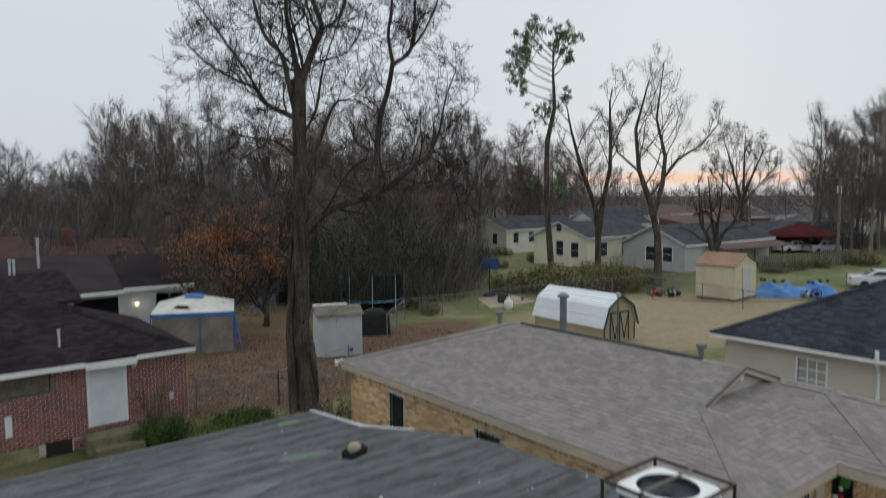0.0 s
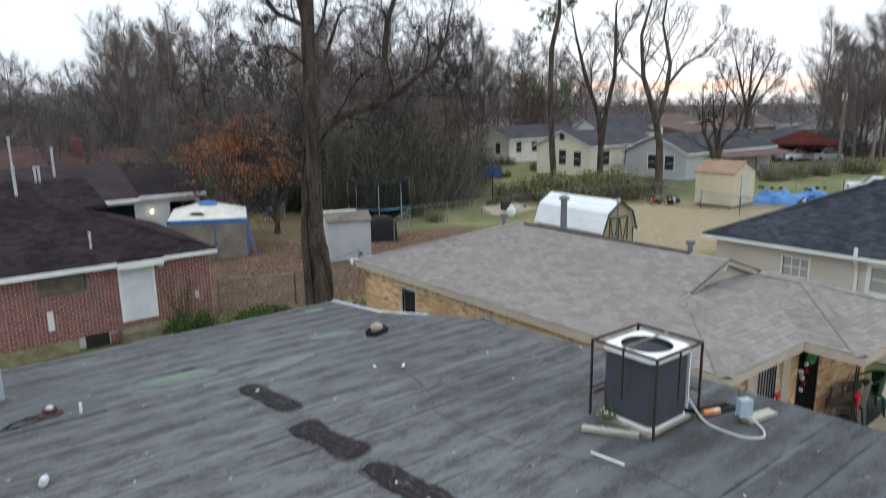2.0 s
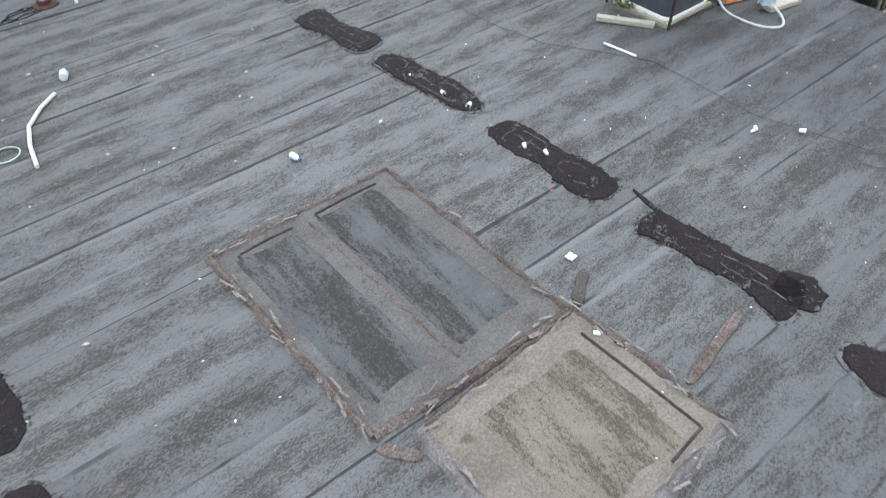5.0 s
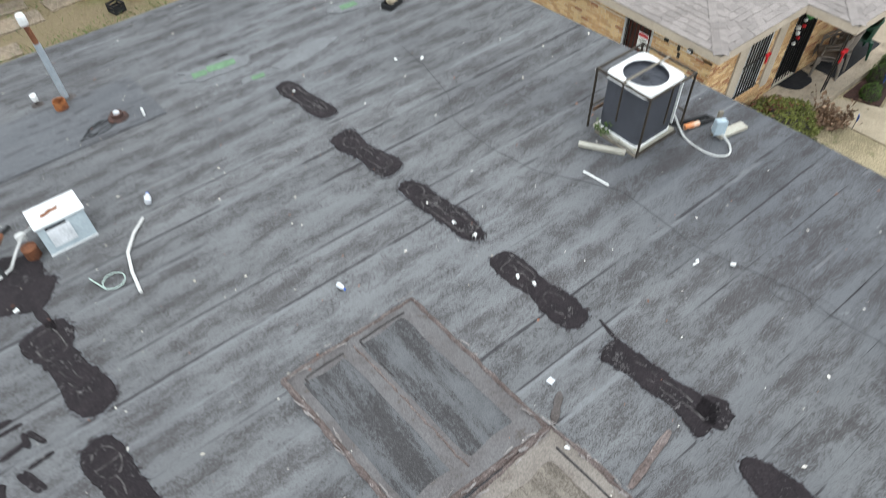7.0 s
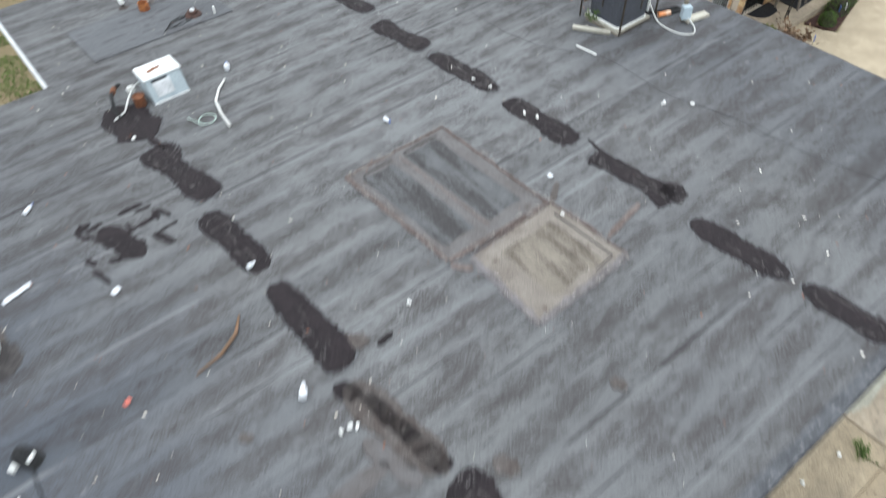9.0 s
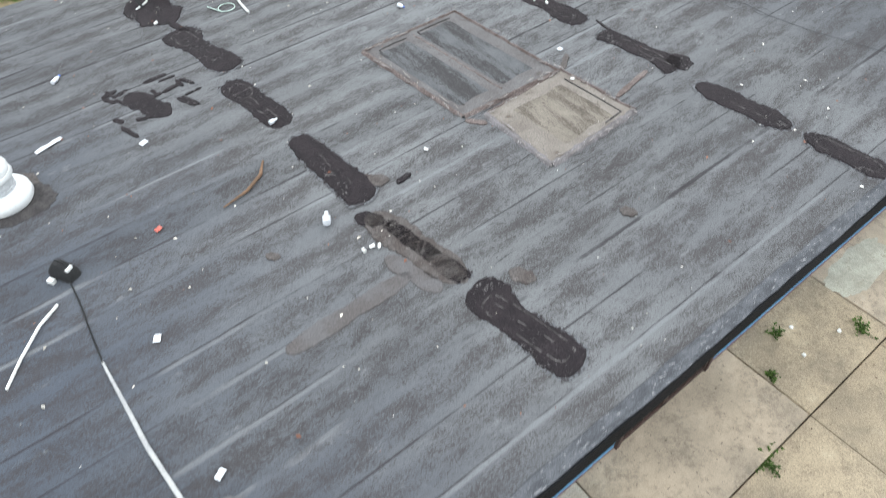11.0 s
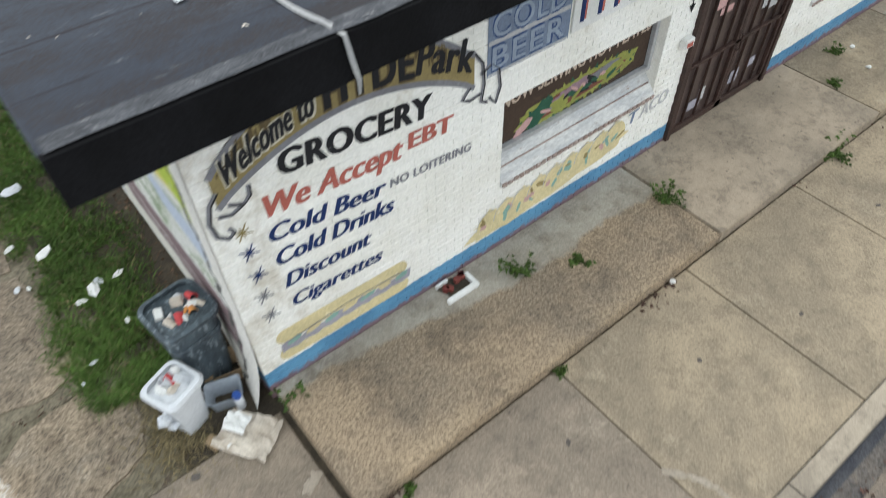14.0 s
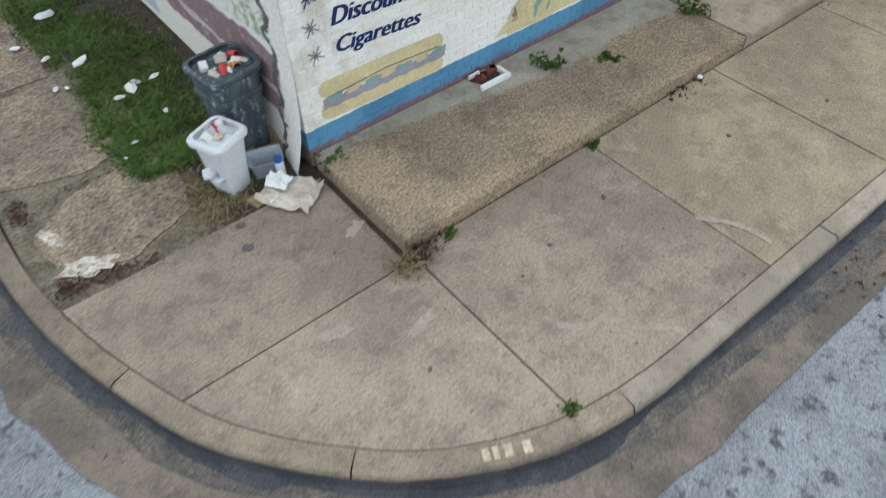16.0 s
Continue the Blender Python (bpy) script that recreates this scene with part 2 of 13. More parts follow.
def brick_wall(parent, o, u, n, length, height, holes, material, near=None, bl=0.203, bh=0.0677, gap=0.010, proud=0.008, name="brick"):
    """Courses of bricks on a wall face: o corner, u along, n outward. near: (u0, u1, z0, z1), the stretch built brick by brick."""
    o, u, n = Vector(o), Vector(u), Vector(n)
    g, rnd, singles = Geo(), random.Random(5), []
    w = Vector((0, 0, 1))
    for c in range(int(height / bh)):
        z0, z1 = c * bh + gap / 2, (c + 1) * bh - gap / 2
        k = -(c % 2) * bl / 2
        while k < length:
            spans = [(max(k + gap / 2, 0), min(k + bl - gap / 2, length))]
            for h0, h1, hz0, hz1 in holes:
                if z1 > hz0 and z0 < hz1:
                    nxt = []
                    for a, b in spans:
                        if b <= h0 or a >= h1:
                            nxt.append((a, b))
                        else:
                            nxt += [(a, min(b, h0))] if a < h0 else []
                            nxt += [(max(a, h1), b)] if b > h1 else []
                    spans = nxt
            for a, b in spans:
                if b - a < 0.02:
                    continue
                d = proud + rnd.uniform(-0.002, 0.002)
                if near and b - a > bl - gap - 0.001 and near[0] < a < near[1] and near[2] < z0 < near[3] and len(singles) < 300:
                    singles.append(o + u * ((a + b) / 2) + w * ((z0 + z1) / 2) + n * (d - proud))
                    continue
                vs = []
                for zz, ee in ((z0, 0.0), (z1, 0.0)):
                    for q in (a, b):
                        vs.append(o + u * q + w * zz + n * ee)
                for zz in (z0 + 0.002, z1 - 0.002):
                    for q in (a + 0.002, b - 0.002):
                        vs.append(o + u * q + w * zz + n * d)
                g.add(vs, [(4, 5, 7, 6), (0, 1, 5, 4), (3, 2, 6, 7), (2, 0, 4, 6), (1, 3, 7, 5)])
            k += bl
    ob = part(name + "work", g, material, parent)
    tagged(ob, kind="stuff")
    if singles:
        b = Geo()
        h, z = (bl - gap) / 2, (bh - gap) / 2
        vs = [u * q + w * zz for zz in (-z, z) for q in (-h, h)] + [u * q + w * zz + n * proud for zz in (-z + 0.002, z - 0.002) for q in (-h + 0.002, h - 0.002)]
        b.add(vs, [(4, 5, 7, 6), (0, 1, 5, 4), (3, 2, 6, 7), (2, 0, 4, 6), (1, 3, 7, 5)])
        me = b.mesh(name)
        for p in singles:
            part(name, me, material, parent).location = p
    return ob


def wall_boxes(g, o, u, n, length, height, holes, thick=0.2):
    """A wall slab with openings: its outer face at o, going back against n."""
    o, u, n = Vector(o), Vector(u), Vector(n)
    xs = sorted({0.0, length, *(h[0] for h in holes), *(h[1] for h in holes)})
    for a, b in zip(xs, xs[1:]):
        mid = (a + b) / 2
        cuts = sorted((h[2], h[3]) for h in holes if h[0] < mid < h[1])
        z = 0.0
        for c0, c1 in cuts + [(height, height)]:
            if c0 > z + 1e-4:
                p = [o + u * a, o + u * b, o + u * b - n * thick, o + u * a - n * thick]
                vs = [q + Vector((0, 0, z)) for q in p] + [q + Vector((0, 0, c0)) for q in p]
                g.add(vs, [(3, 2, 1, 0), (4, 5, 6, 7), (0, 1, 5, 4), (1, 2, 6, 5), (2, 3, 7, 6), (3, 0, 4, 7)])
            z = max(z, c1)
    return g


def shingles(parent, poly, material, near=None, exposure=0.127, width=0.25, thick=0.007, seed=1, name="shingle"):
    """Courses of shingle tabs on a flat convex roof face; poly[0] to poly[1] is its eave. near: (u0, u1, v0, v1) built one by one."""
    P = [Vector(p) for p in poly]
    u = (P[1] - P[0]).normalized()
    nrm = u.cross(P[-1] - P[0]).normalized()
    if nrm.z < 0:
        nrm = -nrm
    v = nrm.cross(u)
    if v.z < 0:
        v = -v
    flat = [((p - P[0]).dot(u), (p - P[0]).dot(v)) for p in P]
    top = max(q[1] for q in flat)
    g, rnd, singles = Geo(), random.Random(seed), []
    for c in range(int(top / exposure) + 1):
        v0, v1 = c * exposure - 0.01, (c + 1) * exposure + 0.02
        vm = min((v0 + v1) / 2, top - 0.005)
        xs = []
        for i, p in enumerate(flat):
            q = flat[(i + 1) % len(flat)]
            if (p[1] - vm) * (q[1] - vm) < 0:
                xs.append(p[0] + (q[0] - p[0]) * (vm - p[1]) / (q[1] - p[1]))
        if len(xs) < 2:
            continue
        a0, a1 = min(xs), max(xs)
        k = a0 - rnd.uniform(0, width)
        while k < a1:
            wd = width * rnd.uniform(0.75, 1.2)
            a, b = max(k + 0.004, a0), min(k + wd - 0.004, a1)
            full = a == k + 0.004 and b == k + wd - 0.004
            k += wd
            if b - a < 0.02:
                continue
            t = thick * rnd.uniform(0.7, 1.3)
            if near and full and near[0] < a < near[1] and near[2] < v0 < near[3] and len(singles) < 300:
                singles.append((P[0] + u * a + v * v0, b - a))
                continue
            base = [P[0] + u * x + v * y for x, y in ((a, v0), (b, v0), (b, v1), (a, v1))]
            up = [base[0] + nrm * t * 2, base[1] + nrm * t * 2, base[2] + nrm * t * 0.5, base[3] + nrm * t * 0.5]
            g.add(base[:2] + up, [(2, 3, 4, 5), (0, 1, 3, 2), (0, 2, 5), (1, 4, 3)])
    tagged(part(name + "_courses", g, material, parent), kind="stuff")
    if singles:
        b = Geo()
        y = exposure + 0.03
        vs = [(0, 0, 0), (1, 0, 0), (0, 0, thick * 2), (1, 0, thick * 2), (1, y, thick * 0.5), (0, y, thick * 0.5)]
        me = b.add(vs, [(2, 3, 4, 5), (0, 1, 3, 2), (0, 2, 5), (1, 4, 3)]).mesh(name)
        rot = Matrix((u, v, nrm)).transposed().to_4x4()
        for p, wd in singles:
            part(name, me, material, parent).matrix_basis = Matrix.Translation(p) @ rot @ Matrix.Diagonal((wd, 1, 1, 1))


def roof_face(poly, thick=0.1):
    """A sloping roof slab under its shingles."""
    g = Geo()
    n = len(poly)
    g.add([*poly, *[(x, y, z - thick) for x, y, z in poly]], [tuple(range(n)), tuple(range(2 * n - 1, n - 1, -1))] + [(i, n + i, n + (i + 1) % n, (i + 1) % n) for i in range(n)])
    return g


def lettering(body, x0, z0, x1, z1, height, y, material, parent, shear=0.0, arch=None, bold=0.0, name="lettering", label="", brush=0.0):
    """Painted words on a wall that faces south: from x0, z0 to x1, z1 along the baseline."""
    cu = bpy.data.curves.new("words", "FONT")
    cu.body, cu.shear, cu.offset, cu.resolution_u, cu.space_character = body, shear, bold, 3, 1.0 + bold * 5
    tmp = new("words", cu)
    me = bpy.data.meshes.new_from_object(tmp.evaluated_get(bpy.context.evaluated_depsgraph_get()))
    bpy.data.objects.remove(tmp)
    n = len(me.vertices)
    co = np.empty(n * 3)
    me.vertices.foreach_get("co", co)
    co = co.reshape(n, 3)
    a, b = co[:, 0].min(), co[:, 0].max()
    s = (co[:, 0] - a) / (b - a)
    z = co[:, 1] / 0.70 * height + z0 + (z1 - z0) * s
    if arch:
        z = z + np.array([arch(q) for q in s])
    out = np.stack([x0 + (x1 - x0) * s, np.full(n, y), z], 1)
    if brush:
        # a flat brush: the upright strokes are broad, the level ones thin
        faces = [tuple(f.vertices) for f in me.polygons]
        step = (np.array((brush, 0.0012, 0.0)), np.array((brush * 0.5, 0.0006, 0.0)))
        me = bpy.data.meshes.new(name)
        me.from_pydata([tuple(v) for v in out] + [tuple(v + k) for k in step for v in out], [], faces + [tuple(i + n * q for i in f) for q in (1, 2) for f in faces])
    else:
        me.vertices.foreach_set("co", out.ravel())
    me.materials.clear()
    me.name = name
    return part(name, me, material, parent, label)

# ---- ground, street ----


def ground_material():
    n = Nodes("ground")
    co = n.coords((1, 1, 1), True)
    sep = n.t.nodes.new("ShaderNodeSeparateXYZ")
    n.link(co, sep.inputs[0])
    wob = n.noise(co, 0.35, 5.0)
    wob2 = n.noise(co, 1.6, 5.0, 0.7)
    fine = n.noise(co, 14.0, 4.0, 0.7)
    spec = n.noise(co, 45.0, 2.0, 0.7)
    grass = n.mix(n.ramp(wob2, 0.35, 0.65), (0.105, 0.138, 0.048), (0.150, 0.150, 0.070))
    grass = n.mix(n.ramp(wob, 0.45, 0.65), grass, (0.22, 0.19, 0.105))
    leaf = n.mix(n.ramp(fine, 0.35, 0.62), (0.080, 0.050, 0.034), (0.165, 0.108, 0.072))
    soil = n.mix(n.ramp(wob2, 0.3, 0.7), (0.265, 0.208, 0.130), (0.335, 0.268, 0.175))

    def spot(cx, cy, rx, ry, soft=0.35):
        dx = n.math("DIVIDE", n.math("SUBTRACT", sep.outputs[0], cx), rx)
        dy = n.math("DIVIDE", n.math("SUBTRACT", sep.outputs[1], cy), ry)
        d = n.math("ADD", n.math("MULTIPLY", dx, dx), n.math("MULTIPLY", dy, dy))
        d = n.math("ADD", d, n.math("MULTIPLY", n.math("SUBTRACT", wob2, 0.5), 1.6))
        return n.ramp(d, 1 - soft, 1 + soft, 1.0, 0.0)

    col = n.mix(spot(12.0, 28.0, 9.0, 6.5), grass, leaf)
    col = n.mix(spot(21.0, 29.6, 5.0, 2.6), col, leaf)
    col = n.mix(n.math("MULTIPLY", spot(36.0, 23.5, 12.5, 7.0), 0.95), col, soil)
    col = n.mix(n.math("MULTIPLY", spot(46.0, 38.0, 12.0, 7.5), 0.8), col, n.mix(n.ramp(fine, 0.35, 0.65), (0.105, 0.088, 0.050), (0.075, 0.082, 0.034)))
    col = n.mix(spot(-1.0, 17.5, 7.5, 4.2), col, n.mix(n.ramp(fine, 0.3, 0.7), (0.232, 0.178, 0.115), (0.150, 0.125, 0.070)))
    col = n.mix(spot(12.0, -1.0, 6.0, 4.2), col, n.mix(n.ramp(fine, 0.35, 0.65), (0.36, 0.29, 0.17), (0.25, 0.20, 0.11)))
    col = n.mix(spot(6.0, 20.2, 4.0, 1.6), col, n.mix(n.ramp(wob2, 0.4, 0.6), (0.12, 0.085, 0.045), (0.085, 0.105, 0.03)))
    col = n.mix(n.math("MULTIPLY", spot(18.0, 38.0, 9.0, 5.0), 0.75), col, leaf)
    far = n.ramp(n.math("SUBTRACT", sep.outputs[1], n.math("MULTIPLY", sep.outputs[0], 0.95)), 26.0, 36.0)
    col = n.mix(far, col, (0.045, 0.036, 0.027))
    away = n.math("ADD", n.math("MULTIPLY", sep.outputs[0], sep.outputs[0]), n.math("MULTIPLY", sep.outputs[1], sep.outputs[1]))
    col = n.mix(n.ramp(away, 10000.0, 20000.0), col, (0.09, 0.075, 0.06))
    col = n.value(col, n.math("MULTIPLY", n.ramp(fine, 0.3, 0.7, 0.78, 1.2), n.ramp(spec, 0.3, 0.7, 0.75, 1.25)))
    n.bump(n.math("ADD", fine, spec), 0.5, 0.04)
    return n.done(col, 0.95, 0, 0.1)


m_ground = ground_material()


def stained(name, a, b, dark, pale, grit=0.2, rnd=0.06, fine=60, seed=0.0):
    """Old concrete: two tones in broad clouds, blotches and spots of dirt, scuffed pale places, sandy grain."""
    n = Nodes(name)
    src = n.t.nodes.new("ShaderNodeNewGeometry").outputs["Position"]
    mp = n.add("ShaderNodeMapping", Location=(seed, seed * 0.7, 0.0))
    n.link(src, mp.inputs[0])
    co = mp.outputs[0]
    cloud, blotch, scuff = n.noise(co, 0.7, 7.0, 0.7), n.noise(co, 3.2, 8.0, 0.82), n.noise(co, 1.5, 8.0, 0.8)
    spot, grain = n.noise(co, 17.0, 3.0, 0.6), n.noise(co, fine, 5.0, 0.9)
    col = n.mix(n.ramp(cloud, 0.40, 0.60), a, b)
    col = n.mix(n.math("MULTIPLY", n.ramp(blotch, 0.46, 0.64), 0.52), col, dark)
    col = n.mix(n.math("MULTIPLY", n.ramp(scuff, 0.54, 0.70), 0.4), col, pale)
    col = n.mix(n.math("MULTIPLY", n.ramp(spot, 0.63, 0.72), 0.55), col, tuple(c * 0.6 for c in dark))
    v = n.ramp(grain, 0.3, 0.7, 1 - grit, 1 + grit)
    v = n.math("MULTIPLY", v, n.ramp(n.t.nodes.new("ShaderNodeObjectInfo").outputs["Random"], 0, 1, 1 - rnd, 1 + rnd))
    col = n.value(col, v)
    n.bump(n.math("ADD", grain, blotch), 0.3)
    return n.done(col, 0.92, 0, 0.2)


m_walkway = stained("walkway_concrete", (0.322, 0.262, 0.200), (0.230, 0.190, 0.148), (0.116, 0.096, 0.078), (0.46, 0.39, 0.30), 0.36, 0.08, 42)
m_walkpale = stained("sandy_walkway_concrete", (0.335, 0.270, 0.188), (0.248, 0.203, 0.146), (0.140, 0.115, 0.086), (0.47, 0.40, 0.29), 0.34, 0.07, 42, 5.0)
m_apron = stained("apron_aggregate", (0.282, 0.224, 0.160), (0.200, 0.164, 0.124), (0.095, 0.07, 0.05), (0.42, 0.36, 0.29), 0.75, 0.06, 30, 3.0)
m_newcon = stained("plain_concrete", (0.425, 0.345, 0.258), (0.310, 0.257, 0.195), (0.125, 0.108, 0.088), (0.44, 0.385, 0.31), 0.16, 0.07, 55, 7.0)
m_kerb = stained("kerb_concrete", (0.265, 0.215, 0.158), (0.175, 0.145, 0.112), (0.085, 0.07, 0.055), (0.40, 0.33, 0.25), 0.38, 0.08, 60, 11.0)
m_kerbpale = stained("newer_kerb_concrete", (0.365, 0.310, 0.240), (0.270, 0.230, 0.180), (0.150, 0.128, 0.102), (0.50, 0.44, 0.36), 0.22, 0.05, 60, 13.0)
m_gutter = stained("gutter_concrete", (0.198, 0.162, 0.128), (0.128, 0.108, 0.090), (0.055, 0.052, 0.050), (0.29, 0.245, 0.19), 0.38, 0.0, 60, 17.0)
m_road = mat("road_asphalt", (0.275, 0.29, 0.31), (0.19, 0.20, 0.216), 0.95, 2.2, 85, 0.4, 0.8, world=True, dirt=(0.085, 0.088, 0.092), amount=0.10)
m_soil = mat("joint_soil", (0.075, 0.06, 0.042), (0.045, 0.037, 0.027), 0.95, 5, 70, 0.3, 0.4, world=True)

g = Geo()
g.add([(-8.0, -1.5, -0.05), (-5.5, -5.5, -0.05), (1500, -5.5, -0.05), (1500, 1500, -0.05), (-900, 1500, -0.05), (-900, 1400, -0.05), (-8.0, 1400, -0.05)], [(0, 1, 2, 3, 4, 5, 6)])
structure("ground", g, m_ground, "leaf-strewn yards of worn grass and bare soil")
g = Geo()
g.add([(-900, -900, -0.17), (1500, -900, -0.17), (1500, -5.0, -0.17), (-5.0, -5.0, -0.17), (-7.6, -1.0, -0.17), (-7.6, 1400, -0.17), (-900, 1400, -0.17)], [(0, 1, 2, 3, 4, 5, 6)])
structure("road", g, m_road, "worn grey asphalt street round the corner")

# line of the kerb face: along the side street, round the corner, along the front street
KERB = [(-8.27, 40.0), (-8.27, -1.3), (-8.2, -2.2), (-7.94, -3.25), (-7.53, -4.2), (-6.76, -5.08), (-6.14, -5.47), (-5.5, -5.68), (-4.6, -5.76), (60.0, -5.85)]


def smooth_path(pts, step=0.25):
    out = []
    for i in range(len(pts) - 1):
        p0, p1, p2, p3 = (Vector(pts[max(0, min(len(pts) - 1, i + k))]) for k in (-1, 0, 1, 2))
        if (p2 - p1).length > 5:
            k = max(int((p2 - p1).length / 1.9), 1)
            out += [p1 + (p2 - p1) * (j / k) for j in range(k)]
            continue
        t1, t2 = (p2 - p0) * 0.5, (p3 - p1) * 0.5
        t1, t2 = t1.normalized() * (p2 - p1).length, t2.normalized() * (p2 - p1).length
        k = max(int((p2 - p1).length / step), 1)
        for j in range(k):
            s = j / k
            out.append(p1 * (2 * s**3 - 3 * s**2 + 1) + t1 * (s**3 - 2 * s**2 + s) + p2 * (-2 * s**3 + 3 * s**2) + t2 * (s**3 - s**2))
    return out + [Vector(pts[-1])]


kerb_line = smooth_path(KERB)


def offset_line(line, d):
    """The line moved d to the left of its direction (towards the yard)."""
    out = []
    for i, p in enumerate(line):
        t = (line[min(i + 1, len(line) - 1)] - line[max(i - 1, 0)]).normalized()
        out.append(p + Vector((-t.y, t.x)) * d)
    return out


def ribbon(line, prof, m=None):
    """Sweep a profile of (offset, z) along a line in plan."""
    g = Geo()
    lines = [offset_line(line, d) for d, z in prof]
    rings = [[(lines[k][i].x, lines[k][i].y, prof[k][1]) for k in range(len(prof))] for i in range(len(line))]
    return g.loft(rings, closed=False, cap=False)


kerb = thing("kerb", "weathered concrete kerb with rounded corner", "kerb", kind="structure")
k = 0
while k < len(kerb_line) - 1:
    j = k + 1
    while j < len(kerb_line) - 1 and (kerb_line[j] - kerb_line[k]).length < 1.75:
        j += 1
    seg = [kerb_line[k] + (kerb_line[k + 1] - kerb_line[k]).normalized() * 0.006, *kerb_line[k + 1:j], kerb_line[j] - (kerb_line[j] - kerb_line[j - 1]).normalized() * 0.006]
    prof = [(-0.03, -0.2), (-0.03, -0.145), (-0.012, -0.03), (-0.002, -0.006), (0.016, 0.002), (0.165, 0.003), (0.165, -0.2)]
    part("kerb_stone", ribbon(seg, prof), m_kerbpale if seg[0].x > -5.62 else m_kerb, kerb, smooth=True)
    k = j
rnd = random.Random(3)
g = Geo()
lines = [offset_line(kerb_line, -0.02), offset_line(kerb_line, -0.26), offset_line(kerb_line, -0.49)]
rings = []
for i in range(len(kerb_line)):
    e = lines[2][i] + (lines[2][i] - lines[0][i]) * rnd.uniform(-0.1, 0.12)
    rings.append([(lines[0][i].x, lines[0][i].y, -0.145), (lines[1][i].x, lines[1][i].y, -0.158), (e.x, e.y, -0.150), (e.x, e.y, -0.19)])
structure("gutter", g.loft(rings, closed=False, cap=False), m_gutter, "stained concrete gutter with a broken edge", smooth=True)

g = Geo()
rings = []
for i, p in enumerate(offset_line(kerb_line, -0.028)):
    q = lines[0][i] + (lines[0][i] - offset_line(kerb_line, 0.18)[i]) * (0.52 + 0.5 * noise.noise((p.x * 1.5, p.y * 1.5, 0)) + 0.25 * noise.noise((p.x * 6, p.y * 6, 4)))
    w_ = offset_line(kerb_line, -0.021)[i]
    hi = -0.055 + 0.05 * noise.noise((p.x * 2.0, p.y * 2.0, 3.0))
    rings.append([(w_.x, w_.y, hi), (p.x - (w_ - p).x * 1.2, p.y - (w_ - p).y * 1.2, -0.138), (q.x, q.y, -0.148)])
m_silt = mat("dark_gutter_silt", (0.042, 0.044, 0.052), (0.068, 0.068, 0.073), 0.9, 3, 60, 0.3, 0.5, world=True, dirt=(0.12, 0.105, 0.09), amount=-0.02)
structure("gutter_silt", g.loft(rings, closed=False, cap=False), m_silt, "dark silt along the foot of the kerb")
rings = []
for i, p in enumerate(offset_line(kerb_line, -0.028)):
    q = lines[0][i] + (lines[0][i] - offset_line(kerb_line, 0.18)[i]) * (1.0 + 0.5 * noise.noise((p.x * 1.1, p.y * 1.1, 8)) + 0.3 * noise.noise((p.x * 5, p.y * 5, 9)))
    rings.append([(p.x, p.y, -0.1425), (q.x, q.y, -0.1515)])
structure("thin_gutter_silt", Geo().loft(rings, closed=False, cap=False), mat("thin_gutter_silt", (0.125, 0.108, 0.092), (0.075, 0.070, 0.068), 0.95, 3.5, 50, 0.35, 0.4, world=True, dirt=(0.17, 0.14, 0.112), amount=0.06), "thin dark film of silt in the gutter")
# pavement panels inside the kerb
inner = [(p.x, p.y) for p in offset_line(kerb_line, 0.175)]
inner_poly = inner + [(60.0, 40.0)]
g = Geo()
bed = [p for p in inner if p[1] < 3] + [(60.0, -2.3), (-5.5, -2.3), (-5.5, 3.0)]
g.prism(bed, -0.3, -0.035)
structure("pavement_bed", g, m_soil, "dark soil in the pavement joints")
pavement = thing("pavement", "worn beige concrete pavement panels beside the kerb", "pavement", kind="structure")


def panel(x0, x1, y0, y1, z=0.0, material=None, parent=None, name="paving_panel", gap=0.0065):
    poly = clip_poly(inner_poly, x0 + gap, x1 - gap, y0 + gap, y1 - gap)
    if len(poly) > 2:
        g = Geo().prism(poly, z - 0.1, z)
        part(name, g, material or m_walkway, parent or pavement, bevel=0.006, segs=1)


panel(-9, -5.54, -7, -3.69)
panel(-9, -5.62, -3.69, -2.35, -0.002)
xs = [-5.54, -3.40, -1.50, 0.48, 2.4, 4.3, 6.25, 8.2, 10.1, 12, 13.9, 15.8, 17.7]
for a, b in zip(xs, xs[1:]):
    panel(a, b, -7, -3.613, rnd.uniform(-0.004, 0.004), m_walkpale if a > -3.5 else m_walkway)
# raised slabs in front of the shop


